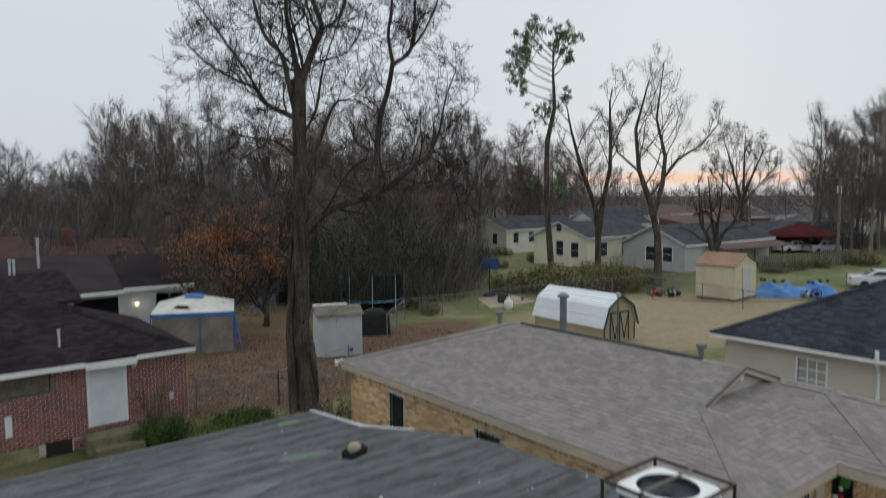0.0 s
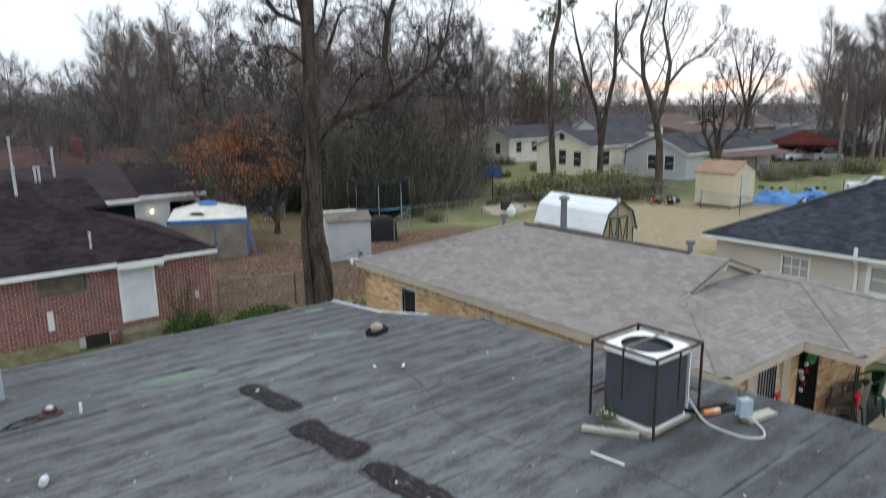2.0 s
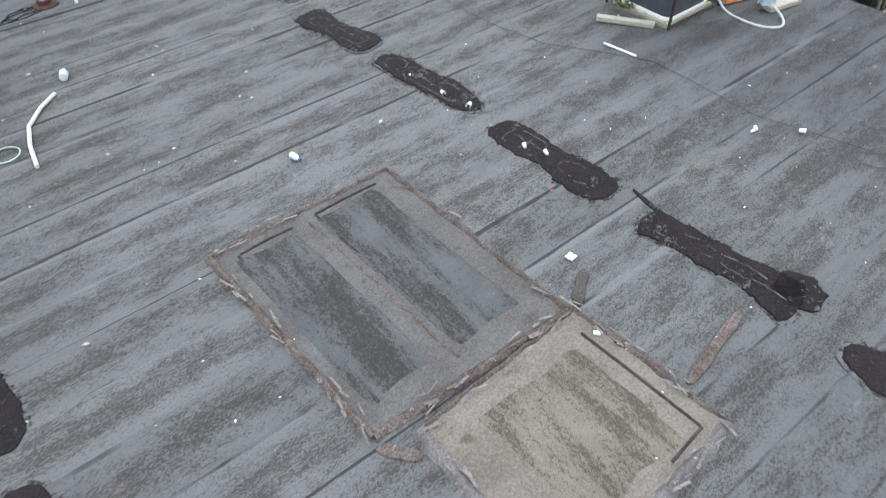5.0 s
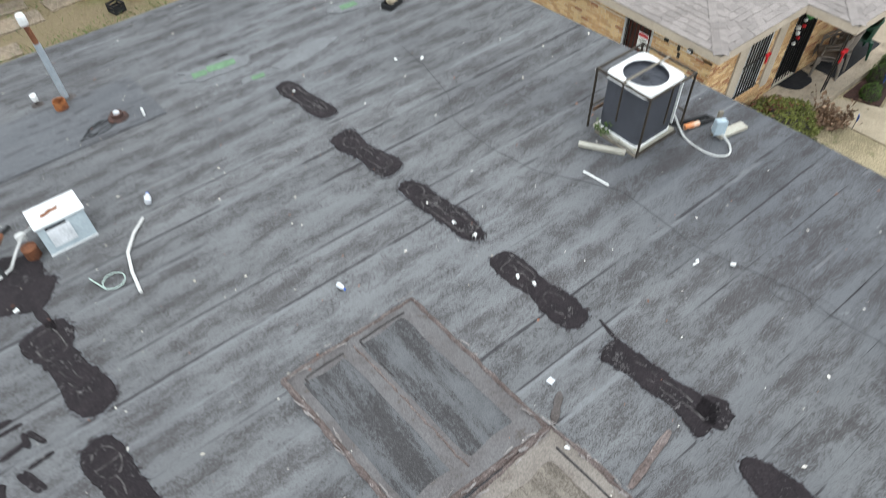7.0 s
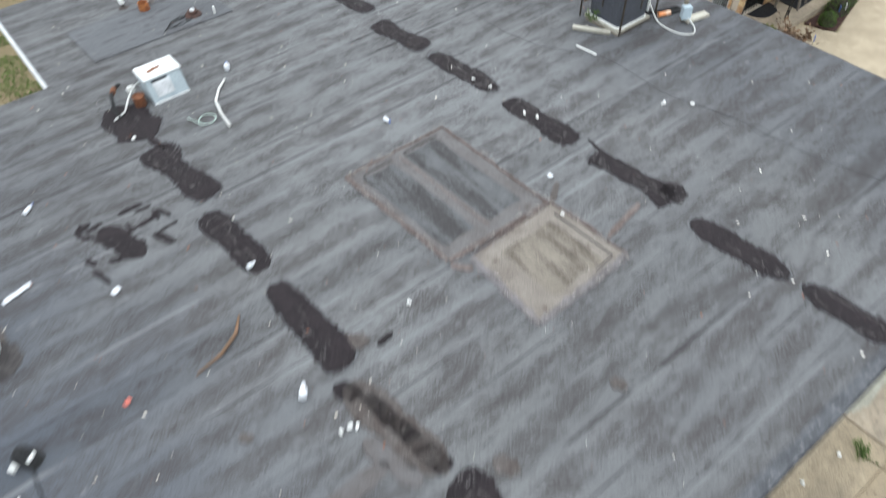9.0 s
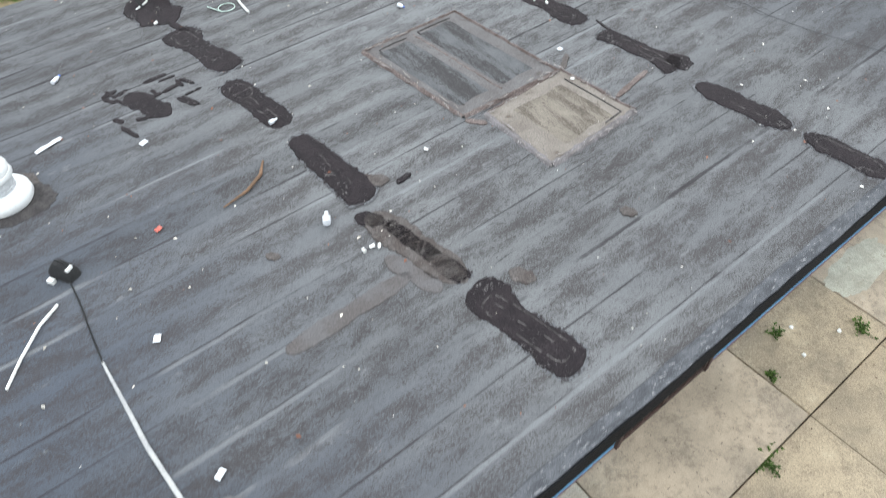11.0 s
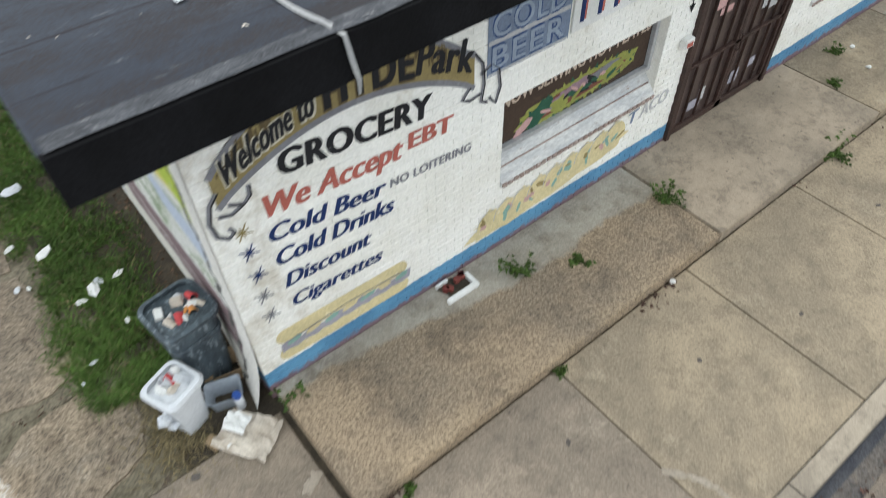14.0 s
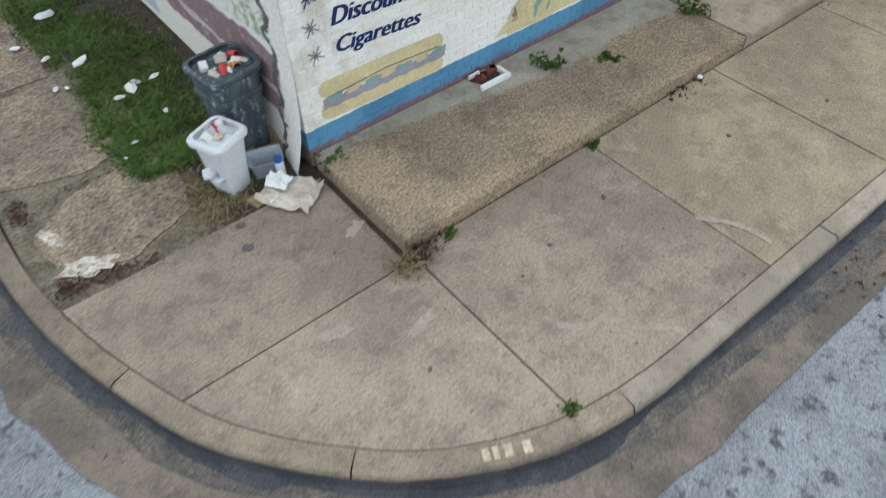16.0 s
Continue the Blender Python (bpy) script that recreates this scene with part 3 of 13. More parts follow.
def step_material():
    """Brown exposed aggregate, with a skim of grey cement along the wall."""
    n = Nodes("step_aggregate")
    co = n.coords((1, 1, 1), True)
    sep = n.t.nodes.new("ShaderNodeSeparateXYZ")
    n.link(co, sep.inputs[0])
    big, fine, mid = n.noise(co, 0.9), n.noise(co, 34, 5.0, 0.95), n.noise(co, 3.0, 6.0, 0.7)
    col = n.mix(n.ramp(big, 0.35, 0.65), (0.340, 0.258, 0.176), (0.235, 0.188, 0.138))
    edge = n.math("ADD", sep.outputs[1], n.math("MULTIPLY", n.math("SUBTRACT", mid, 0.5), 0.35))
    along = n.ramp(sep.outputs[0], -5.2, -2.9, -2.36, -2.72)
    skim = n.ramp(n.math("SUBTRACT", edge, along), -0.03, 0.05)
    col = n.mix(n.math("MULTIPLY", skim, 0.9), col, n.mix(n.ramp(mid, 0.35, 0.65), (0.40, 0.375, 0.32), (0.32, 0.29, 0.24)))
    col = n.mix(n.math("MULTIPLY", n.ramp(n.noise(co, 2.1, 7.0, 0.75), 0.46, 0.66), 0.62), col, (0.125, 0.10, 0.076))
    worn = n.math("MULTIPLY", n.ramp(edge, -3.62, -3.30, 1.0, 0.0), n.ramp(n.noise(co, 1.7, 5.0, 0.7), 0.42, 0.6))
    col = n.mix(n.math("MULTIPLY", worn, 0.5), col, (0.42, 0.32, 0.21))
    grit = n.math("MULTIPLY", n.math("SUBTRACT", n.ramp(fine, 0.32, 0.68, 0.3, 1.75), 1.0), n.ramp(skim, 0.0, 1.0, 1.0, 0.35))
    col = n.value(col, n.math("ADD", grit, 1.0))
    n.bump(fine, 0.6)
    return n.done(col, 0.92, 0, 0.2)


step = thing("shop_step", "raised brown aggregate slabs before the shop wall", "step", kind="structure")
part("slab", Geo().box(-5.56, -0.95, -3.60, -2.2, -0.1, 0.145), step_material(), step, bevel=0.012)
part("slab", Geo().box(-0.93, 2.3, -3.60, -2.2, -0.1, 0.142), m_newcon, step, bevel=0.012)
part("slab", Geo().box(2.32, 4.55, -3.60, -2.2, -0.1, 0.13), m_walkpale, step, bevel=0.012)
part("slab", Geo().box(4.57, 7.2, -3.60, -2.2, -0.1, 0.125), m_newcon, step, bevel=0.012)
# broken slabs along the side street
side = thing("side_slabs", "cracked aggregate concrete slabs beside the grass", "paving", kind="structure")
m_dirtfill = mat("trodden_joint_dirt", (0.195, 0.168, 0.120), (0.110, 0.095, 0.064), 0.95, 3, 45, 0.35, 0.5, world=True, dirt=(0.075, 0.055, 0.042), amount=0.05)
part("joint_dirt", Geo().prism([(-8.085, -2.33), (-6.50, -2.33), (-6.45, -0.9), (-6.75, 1.0), (-6.95, 10.6), (-8.085, 10.6)], -0.3, -0.034), m_dirtfill, side)
SLABS = (
    ((-7.93, -1.45), (-7.62, -1.12), (-7.0, -0.96), (-6.60, -1.20), (-6.60, -1.60), (-6.70, -1.96), (-7.36, -2.21), (-7.84, -2.04)),
    ((-8.06, -0.62), (-7.30, -0.86), (-6.80, -0.80), (-6.76, -0.15), (-6.92, 0.42), (-6.98, 0.86), (-8.08, 0.92)),
    ((-8.09, 0.99), (-7.02, 0.95), (-6.95, 1.8), (-7.04, 2.62), (-8.09, 2.64)),
    ((-8.08, 2.7), (-7.08, 2.72), (-7.12, 4.4), (-8.08, 4.38)), ((-8.08, 4.5), (-7.1, 4.48), (-7.06, 6.2), (-8.08, 6.2)), ((-8.08, 6.3), (-7.1, 6.32), (-7.12, 8.2), (-8.08, 8.2)), ((-8.08, 8.3), (-7.1, 8.3), (-7.1, 10.4), (-8.08, 10.4)),
)
for k, corners in enumerate(SLABS):
    r2 = random.Random(40 + k)
    poly = []
    for (ax, ay), (bx, by) in zip(corners, corners[1:] + corners[:1]):
        steps = max(int(math.hypot(bx - ax, by - ay) / 0.11), 2)
        for q in range(steps):
            f = q / steps
            wob = 0.035 * noise.noise((ax * 3 + f * 4, ay * 3, k * 2.0))
            poly.append((ax + (bx - ax) * f + wob + r2.uniform(-0.014, 0.014), ay + (by - ay) * f - wob + r2.uniform(-0.014, 0.014)))
    part("slab", Geo().prism(poly, -0.12, -0.012 if k == 0 else -0.02), m_apron, side, bevel=0.02, segs=2)

# ---- the shop ----
RY, RZ = (-2.8, 1.4, 4.3, 7.7, 10.6, 12.5), (3.63, 3.58, 3.53, 3.40, 3.13, 2.95)


def roof_z(y):
    return float(np.interp(y, RY, RZ))


def roof_w(y):
    return -6.22 if y < 8.5 else -2.62


def roof_e(y):
    return float(np.interp(y, (-2.8, 2.0, 8.5, 9.5, 10.5, 12.45), (7.5, 7.45, 7.22, 6.85, 6.42, 6.4)))


def roofing_material():
    """Mineral felt: granules worn in dark mottled bands along the middle of each sheet, smooth pale bitumen at the laps."""
    n = Nodes("roofing_membrane")
    iso = n.coords((1, 1, 1), True)
    sep = n.t.nodes.new("ShaderNodeSeparateXYZ")
    n.link(n.coords(), sep.inputs[0])
    sep_w = n.t.nodes.new("ShaderNodeSeparateXYZ")
    n.link(iso, sep_w.inputs[0])
    v = n.math("MULTIPLY", sep.outputs[1], 2.0)
    d = n.math("ABSOLUTE", n.math("SUBTRACT", v, 0.5), 0.0)
    middle = n.ramp(d, 0.10, 0.46, 1.0, 0.0)
    broad = n.noise(iso, 0.5, 4.0)
    patch = n.noise(n.coords((0.46, 1.45, 1), True), 3.2, 8.0, 0.80)
    streak = n.noise(n.coords((0.22, 3.6, 1), True), 4.2, 6.0, 0.75)
    speck = n.noise(n.coords((0.8, 1.15, 1), True), 62, 5.0, 0.9)
    scuff = n.noise(n.coords((0.5, 1.6, 1), True), 3.4, 7.0, 0.8)
    fine = n.noise(iso, 130, 2.0, 0.7)
    smear = n.noise(n.coords((0.35, 1.0, 1), True), 1.0, 6.0, 0.65)
    wave = n.noise(n.coords((1.0, 1.0, 1), True), 2.2, 5.0, 0.7)
    col = n.mix(n.ramp(broad, 0.35, 0.65), (0.116, 0.1175, 0.1215), (0.138, 0.1395, 0.142))
    col = n.mix(n.math("MULTIPLY", n.ramp(smear, 0.52, 0.72), 0.45), col, (0.169, 0.171, 0.173))
    # paler over the middle of the roof, by position
    worn = n.math("MULTIPLY", n.ramp(n.math("ADD", n.math("ABSOLUTE", n.math("SUBTRACT", sep_w.outputs[0], 1.9), 0.0), n.math("MULTIPLY", smear, 1.6)), 1.6, 4.2, 1.0, 0.0), n.ramp(n.math("ADD", n.math("ABSOLUTE", n.math("SUBTRACT", sep_w.outputs[1], 4.8), 0.0), n.math("MULTIPLY", smear, 1.6)), 2.2, 5.0, 1.0, 0.0))
    col = n.mix(n.math("MULTIPLY", worn, 0.6), col, (0.168, 0.170, 0.174))
    # darker and bluer towards the low corner at the streets
    corner_tone = n.math("MULTIPLY", n.ramp(n.math("ADD", sep_w.outputs[0], n.math("MULTIPLY", smear, 2.5)), -4.4, -0.4, 1.0, 0.0), n.ramp(n.math("ADD", sep_w.outputs[1], n.math("MULTIPLY", smear, 2.0)), 2.0, 8.0, 1.0, 0.2))
    col = n.mix(n.math("MULTIPLY", corner_tone, 0.72), col, (0.045, 0.055, 0.074))
    # darker again along the front edge
    eaves = n.math("MULTIPLY", n.ramp(n.math("ADD", sep_w.outputs[1], smear), -2.0, 0.3, 1.0, 0.0), n.ramp(n.math("ADD", sep_w.outputs[0], smear), -3.6, -1.0, 1.0, 0.15))
    col = n.mix(n.math("MULTIPLY", eaves, 0.48), col, (0.028, 0.032, 0.043))
    # darker towards the east margin
    east_tone = n.math("MULTIPLY", n.ramp(n.math("ADD", sep_w.outputs[0], n.math("MULTIPLY", smear, 2.0)), 4.8, 7.0), n.ramp(n.math("ADD", sep_w.outputs[1], n.math("MULTIPLY", smear, 2.0)), 3.6, 7.0, 1.0, 0.0))
    col = n.mix(n.math("MULTIPLY", east_tone, 0.55), col, (0.070, 0.074, 0.083))
    # paler in the middle of the back part
    bare = n.math("MULTIPLY", n.ramp(n.math("ADD", n.math("ABSOLUTE", n.math("SUBTRACT", sep_w.outputs[0], 2.9), 0.0), n.math("MULTIPLY", smear, 2.0)), 1.6, 3.6, 1.0, 0.0), n.ramp(n.math("ADD", n.math("ABSOLUTE", n.math("SUBTRACT", sep_w.outputs[1], 9.2), 0.0), n.math("MULTIPLY", smear, 2.0)), 1.6, 3.6, 1.0, 0.0))
    col = n.mix(n.math("MULTIPLY", bare, 0.5), col, (0.185, 0.189, 0.196))
    dense = n.ramp(n.math("ADD", patch, n.math("MULTIPLY", middle, 0.09)), 0.38, 0.76)
    col = n.value(col, n.ramp(dense, 0.0, 1.0, 1.0, 0.86))
    dark = n.ramp(n.math("ADD", speck, n.math("MULTIPLY", dense, 0.17)), 0.575, 0.625)
    col = n.mix(n.math("MULTIPLY", dark, 0.82), col, (0.047, 0.0415, 0.041))
    col = n.mix(n.math("MULTIPLY", n.ramp(scuff, 0.60, 0.68), 0.5), col, (0.182, 0.186, 0.192))
    col = n.mix(n.math("MULTIPLY", n.ramp(streak, 0.58, 0.68), 0.32), col, (0.055, 0.052, 0.055))
    tape = n.math("MULTIPLY", n.ramp(v, 0.86, 0.90), n.ramp(n.noise(n.coords((0.35, 1, 1), True), 1.1, 5.0), 0.52, 0.60, 0.0, 0.55))
    col = n.mix(tape, col, (0.172, 0.176, 0.182))
    lap = n.ramp(n.math("ADD", v, n.math("MULTIPLY", n.math("SUBTRACT", wave, 0.5), 0.10)), 0.962, 0.972)
    col = n.mix(n.math("MULTIPLY", lap, n.ramp(n.noise(n.coords((0.6, 1, 1), True), 1.3, 4.0), 0.40, 0.56, 0.0, 0.85)), col, (0.034, 0.031, 0.033))
    k = n.math("MULTIPLY", n.ramp(fine, 0.3, 0.7, 0.82, 1.18), n.ramp(n.t.nodes.new("ShaderNodeObjectInfo").outputs["Random"], 0, 1, 0.93, 1.07))
    col = n.value(col, k)
    n.bump(n.math("ADD", fine, speck), 0.3, 0.008)
    return n.done(col, 0.9, 0, 0.07)


m_membrane = roofing_material()
m_fascia = mat("black_fascia", (0.0075, 0.0075, 0.0085), (0.0045, 0.0045, 0.005), 0.8, 2, 60, 0.3, 0.25, spec=0.12)


def tar_material():
    """Black brushed tar, scoured grey in flecks and cloudy places."""
    n = Nodes("roof_tar")
    co = n.coords((1, 1, 1), True)
    brushed = n.noise(n.coords((2.6, 0.5, 1), True), 16, 6.0, 0.85)
    cloud, fleck, fine = n.noise(co, 3.1, 5.0, 0.7), n.noise(co, 23, 5.0, 0.85), n.noise(co, 70, 3.0, 0.7)
    col = n.mix(n.ramp(cloud, 0.35, 0.65), (0.026, 0.0205, 0.0225), (0.015, 0.012, 0.0135))
    col = n.mix(n.math("MULTIPLY", n.ramp(brushed, 0.56, 0.70), 0.5), col, (0.062, 0.053, 0.054))
    dust = n.ramp(n.math("ADD", fleck, n.math("MULTIPLY", n.ramp(cloud, 0.48, 0.66), 0.14)), 0.62, 0.70)
    col = n.mix(n.math("MULTIPLY", dust, 0.85), col, (0.135, 0.125, 0.124))
    col = n.value(col, n.ramp(fine, 0.3, 0.7, 0.6, 1.4))
    n.bump(n.math("ADD", fleck, fine), 0.8)
    return n.done(col, 0.75, 0, 0.15)


m_tar = tar_material()
m_tar_old = mat("old_tar", (0.058, 0.047, 0.043), (0.085, 0.075, 0.071), 0.85, 7, 60, 0.3, 0.7, world=True, dirt=(0.16, 0.145, 0.135), amount=0.02)
m_shopwhite = mat("white_masonry_paint", (0.83, 0.82, 0.77), (0.76, 0.74, 0.68), 0.7, 1.2, 40, 0.06, 0.2, world=True, dirt=(0.48, 0.44, 0.36), amount=-0.055)

store = thing("shop", "white painted brick corner shop with a flat grey roof", "building", kind="structure")
# deck under the roofing, lofted front to back
g = Geo()
ys = [-2.8, 1.4, 4.3, 7.7, 8.499]
ring = lambda y: [(roof_w(y) + 0.02, y, roof_z(y) - 0.02), (roof_e(y) - 0.02, y, roof_z(y) - 0.02), (roof_e(y) - 0.02, y, roof_z(y) - 0.26), (roof_w(y) + 0.02, y, roof_z(y) - 0.26)]
g.loft([ring(y) for y in ys])
g.loft([ring(y) for y in (8.5, 9.5, 10.5, 11.5, 12.44)])
part("roof_deck", g, m_fascia, store)
rnd = random.Random(11)
y = -2.82
while y < 12.4:
    y1 = min(y + rnd.uniform(0.47, 0.53), 12.47)
    if abs(y1 - 8.5) < 0.24:
        y1 = 8.5
    nx = 36
    rows = []
    for v in (0.0, 0.33, 0.66, 1.0):
        yy = y + (y1 - y) * v
        w_, e_ = roof_w(min(max(yy, y + 0.01), y1 - 0.01)), roof_e(yy)
        row = []
        for i in range(nx + 1):
            x = w_ + (e_ - w_) * i / nx
            dz = 0.012 * noise.noise((x * 0.5, yy * 0.5, 1.0)) + 0.004 * noise.noise((x * 2.2, yy * 1.5, 5.0))
            wob = 0.012 * noise.noise((x * 1.3, y1 * 3, 2.0)) if v == 1.0 else 0.0
            row.append((x, yy + wob, roof_z(yy) + dz + 0.006 * v))
        rows.append(row)
    rows.append([(x, q, z - 0.016) for x, q, z in rows[-1]])
    rows.insert(0, [(x, q, z - 0.03) for x, q, z in rows[0]])
    rows = [[(px, py - y, pz) for px, py, pz in row] for row in rows]
    g = Geo().loft(rows, closed=False, cap=False)
    part("roofing_sheet", g, m_membrane, store, smooth=True).location = (0, y, 0)
    y = y1
# scuffed pale band along the front edge
m_edgeband = mat("scuffed_edge_band", (0.085, 0.088, 0.096), (0.048, 0.050, 0.056), 0.85, 5, 60, 0.4, 0.3, world=True, stretch=(1.0, 2.5, 1), dirt=(0.235, 0.232, 0.235), amount=0.05)
rows = [[(x, y_ + 0.02 * noise.noise((x * 3, y_ * 9, 4.0)), roof_z(y_) + 0.022 + 0.012 * noise.noise((x * 0.5, y_ * 0.5, 1.0)) - h_) for x in np.linspace(roof_w(0) + 0.01, 7.48, 110)] for y_, h_ in ((-2.82, 0.0), (-2.76, 0.0), (-2.68, 0.004), (-2.66, 0.03))]
part("edge_band", Geo().loft(rows, closed=False, cap=False), m_edgeband, store, "pale scuffed band along the roof edge")
# edge metal and fascias
def strip_between(p, q, width, z0, z1, g, inward):
    p, q, n = Vector(p), Vector(q), Vector(inward)
    a, b = p + n * width, q + n * width
    g.add([(*p.xy, p.z + z0), (*q.xy, q.z + z0), (*q.xy, q.z + z1), (*p.xy, p.z + z1), (*a.xy, a.z + z1), (*b.xy, b.z + z1), (*b.xy, b.z + z0), (*a.xy, a.z + z0)],
          [(0, 1, 2, 3), (3, 2, 5, 4), (4, 5, 6, 7), (7, 6, 1, 0), (0, 3, 4, 7), (1, 6, 5, 2)])
    return g


g = Geo()
strip_between((-6.24, -2.84, 3.63), (7.52, -2.84, 3.63), 0.05, -0.28, 0.012, g, (0, 1, 0))
part("front_fascia", g, m_fascia, store, "black front fascia")
g = Geo()
for a, b in zip((-2.79, 1.4, 4.3, 7.7), (1.4, 4.3, 7.7, 8.5)):
    strip_between((-6.24, a, roof_z(a)), (-6.24, b, roof_z(b)), 0.03, -0.22, 0.010, g, (1, 0, 0))
part("side_fascia", g, m_membrane, store)
m_flash = mat("edge_flashing", (0.50, 0.51, 0.52), (0.36, 0.37, 0.38), 0.5, 4, 40, 0.15, 0.2, spec=0.5)
g = Geo()
for a, b in ((8.5, 10.6), (10.6, 12.45)):
    strip_between((-2.66, a, roof_z(a)), (-2.66, b, roof_z(b)), 0.06, -0.08, 0.016, g, (1, 0, 0))
for a, b in ((9.5, 10.5), (10.5, 11.4), (11.4, 12.45)):
    strip_between((roof_e(a) - 0.05, a, roof_z(a)), (roof_e(b) - 0.05, b, roof_z(b)), 0.09, -0.05, 0.02, g, (1, 0, 0))
part("edge_flashing", g, m_flash, store, "pale metal edge flashing")

# walls: front at y -2.2, side at x -5.6
FRONT = -2.2
HOLES = [(-2.9 + 5.6, -0.68 + 5.6, 1.05, 1.98), (-0.2 + 5.6, 1.8 + 5.6, 0.14, 2.28), (2.42 + 5.6, 4.1 + 5.6, 1.0, 1.95)]
H_FRONT = [(a, b, c, d) for a, b, c, d in HOLES]
g = wall_boxes(Geo(), (-5.6, FRONT, 0.0), (1, 0, 0), (0, -1, 0), 12.6, 3.4, H_FRONT, 0.22)
FRONT_WALL = g
g = Geo().box(-5.6, -5.38, FRONT + 0.22, 8.3, 0.0, 3.3)
g.box(-5.6, -2.3, 8.1, 8.3, 0, 3.14)
g.box(-2.4, -2.18, 8.3, 12.1, 0, 2.74)
g.box(-2.4, 6.2, 11.95, 12.15, 0, 2.72)
g.box(6.9, 7.1, FRONT + 0.22, 9.0, 0, 3.0)
part("side_wall", g, m_shopwhite, store)
SKIRT = 0.40


def shop_bricks():
    n = Nodes("painted_shop_brick")
    co = n.coords((1, 1, 1), True)
    sep = n.t.nodes.new("ShaderNodeSeparateXYZ")
    n.link(co, sep.inputs[0])
    big, fine, chip = n.noise(co, 1.3), n.noise(co, 45, 3.0), n.noise(co, 9, 6.0, 0.75)
    white = n.mix(n.ramp(big, 0.4, 0.65), (0.87, 0.86, 0.81), (0.80, 0.785, 0.72))
    grime = n.ramp(n.math("ADD", n.noise(co, 2.2, 6.0, 0.7), n.math("MULTIPLY", n.ramp(sep.outputs[0], -5.6, -4.6, 1.0, 0.0), 0.16)), 0.58, 0.78)
    white = n.mix(n.math("MULTIPLY", grime, 0.6), white, (0.48, 0.42, 0.32))
    edge = n.math("ADD", sep.outputs[2], n.math("MULTIPLY", n.math("SUBTRACT", chip, 0.5), 0.02))
    blue = n.mix(n.ramp(big, 0.4, 0.6), (0.115, 0.30, 0.47), (0.085, 0.235, 0.39))
    low = n.ramp(n.math("ADD", sep.outputs[2], n.math("MULTIPLY", n.math("SUBTRACT", chip, 0.5), 0.28)), 0.17, 0.24, 1.0, 0.0)
    blue = n.mix(n.math("MULTIPLY", low, 0.8), blue, (0.22, 0.09, 0.07))
    col = n.mix(n.ramp(edge, SKIRT - 0.002, SKIRT + 0.002, 1.0, 0.0), white, blue)
    col = n.value(col, n.math("MULTIPLY", n.ramp(fine, 0.3, 0.7, 0.93, 1.07), n.ramp(n.t.nodes.new("ShaderNodeObjectInfo").outputs["Random"], 0, 1, 0.97, 1.03)))
    n.bump(fine, 0.2)
    return n.done(col, 0.72, 0, 0.3)


m_shopbrick = shop_bricks()
part("front_wall", FRONT_WALL, m_shopbrick, store)
brick_wall(store, (-5.6, FRONT, 0.0), (1, 0, 0), (0, -1, 0), 12.6, 3.36, H_FRONT, m_shopbrick, near=(0.05, 1.75, 0.2, 2.3), proud=0.006, gap=0.009)

# ---- tan brick house beside the shop ----
m_tanroof = mat("taupe_shingle", (0.258, 0.229, 0.213), (0.240, 0.212, 0.197), 0.92, 0.8, 90, 0.20, 0.5, rnd=0.11, island=0.11, world=True, spec=0.1)
m_trim = mat("beige_trim", (0.47, 0.40, 0.32), (0.41, 0.345, 0.275), 0.6, 2, 40, 0.08, 0.1, world=True)


def brick_material(name, a, b, c, joint=0.0):
    n = Nodes(name)
    co = n.coords((1, 1, 1), True)
    o = n.math("FRACT", n.math("ADD", n.t.nodes.new("ShaderNodeNewGeometry").outputs["Random Per Island"], n.t.nodes.new("ShaderNodeObjectInfo").outputs["Random"]), 0.0)
    col = n.mix(n.ramp(o, 0.15, 0.6), a, b)
    col = n.mix(n.ramp(o, 0.86, 0.97), col, c)
    fine = n.noise(co, 50, 3.0)
    col = n.value(col, n.math("MULTIPLY", n.ramp(fine, 0.3, 0.7, 0.8, 1.2), n.ramp(n.noise(co, 1.3, 5.0), 0.3, 0.7, 0.86, 1.12)))
    n.bump(fine, 0.4)
    return n.done(col, 0.9, 0, 0.2)


m_tanbrick = brick_material("tan_brick", (0.64, 0.46, 0.25), (0.49, 0.30, 0.15), (0.34, 0.165, 0.088))
m_redbrick = brick_material("red_brick", (0.155, 0.040, 0.034), (0.205, 0.058, 0.047), (0.085, 0.030, 0.031))
m_mortar = mat("mortar", (0.66, 0.58, 0.47), (0.56, 0.49, 0.40), 0.95, 3, 60, 0.15, 0.3, world=True)
m_greymortar = mat("pale_mortar", (0.52, 0.46, 0.42), (0.40, 0.35, 0.32), 0.95, 3, 60, 0.15, 0.3, world=True)
m_glass = Nodes("window_glass").done((0.03, 0.035, 0.04), 0.06, 0.0, 0.6)
m_paleglass = Nodes("pale_glass").done((0.34, 0.345, 0.33), 0.12, 0.0, 0.5)
m_blackiron = mat("black_iron", (0.012, 0.012, 0.012), (0.022, 0.02, 0.018), 0.5, 8, 60, 0.3, 0.2, spec=0.4)
m_whitepaint = mat("white_paint", (0.75, 0.75, 0.73), (0.66, 0.66, 0.63), 0.55, 2, 40, 0.06, 0.1, world=True)

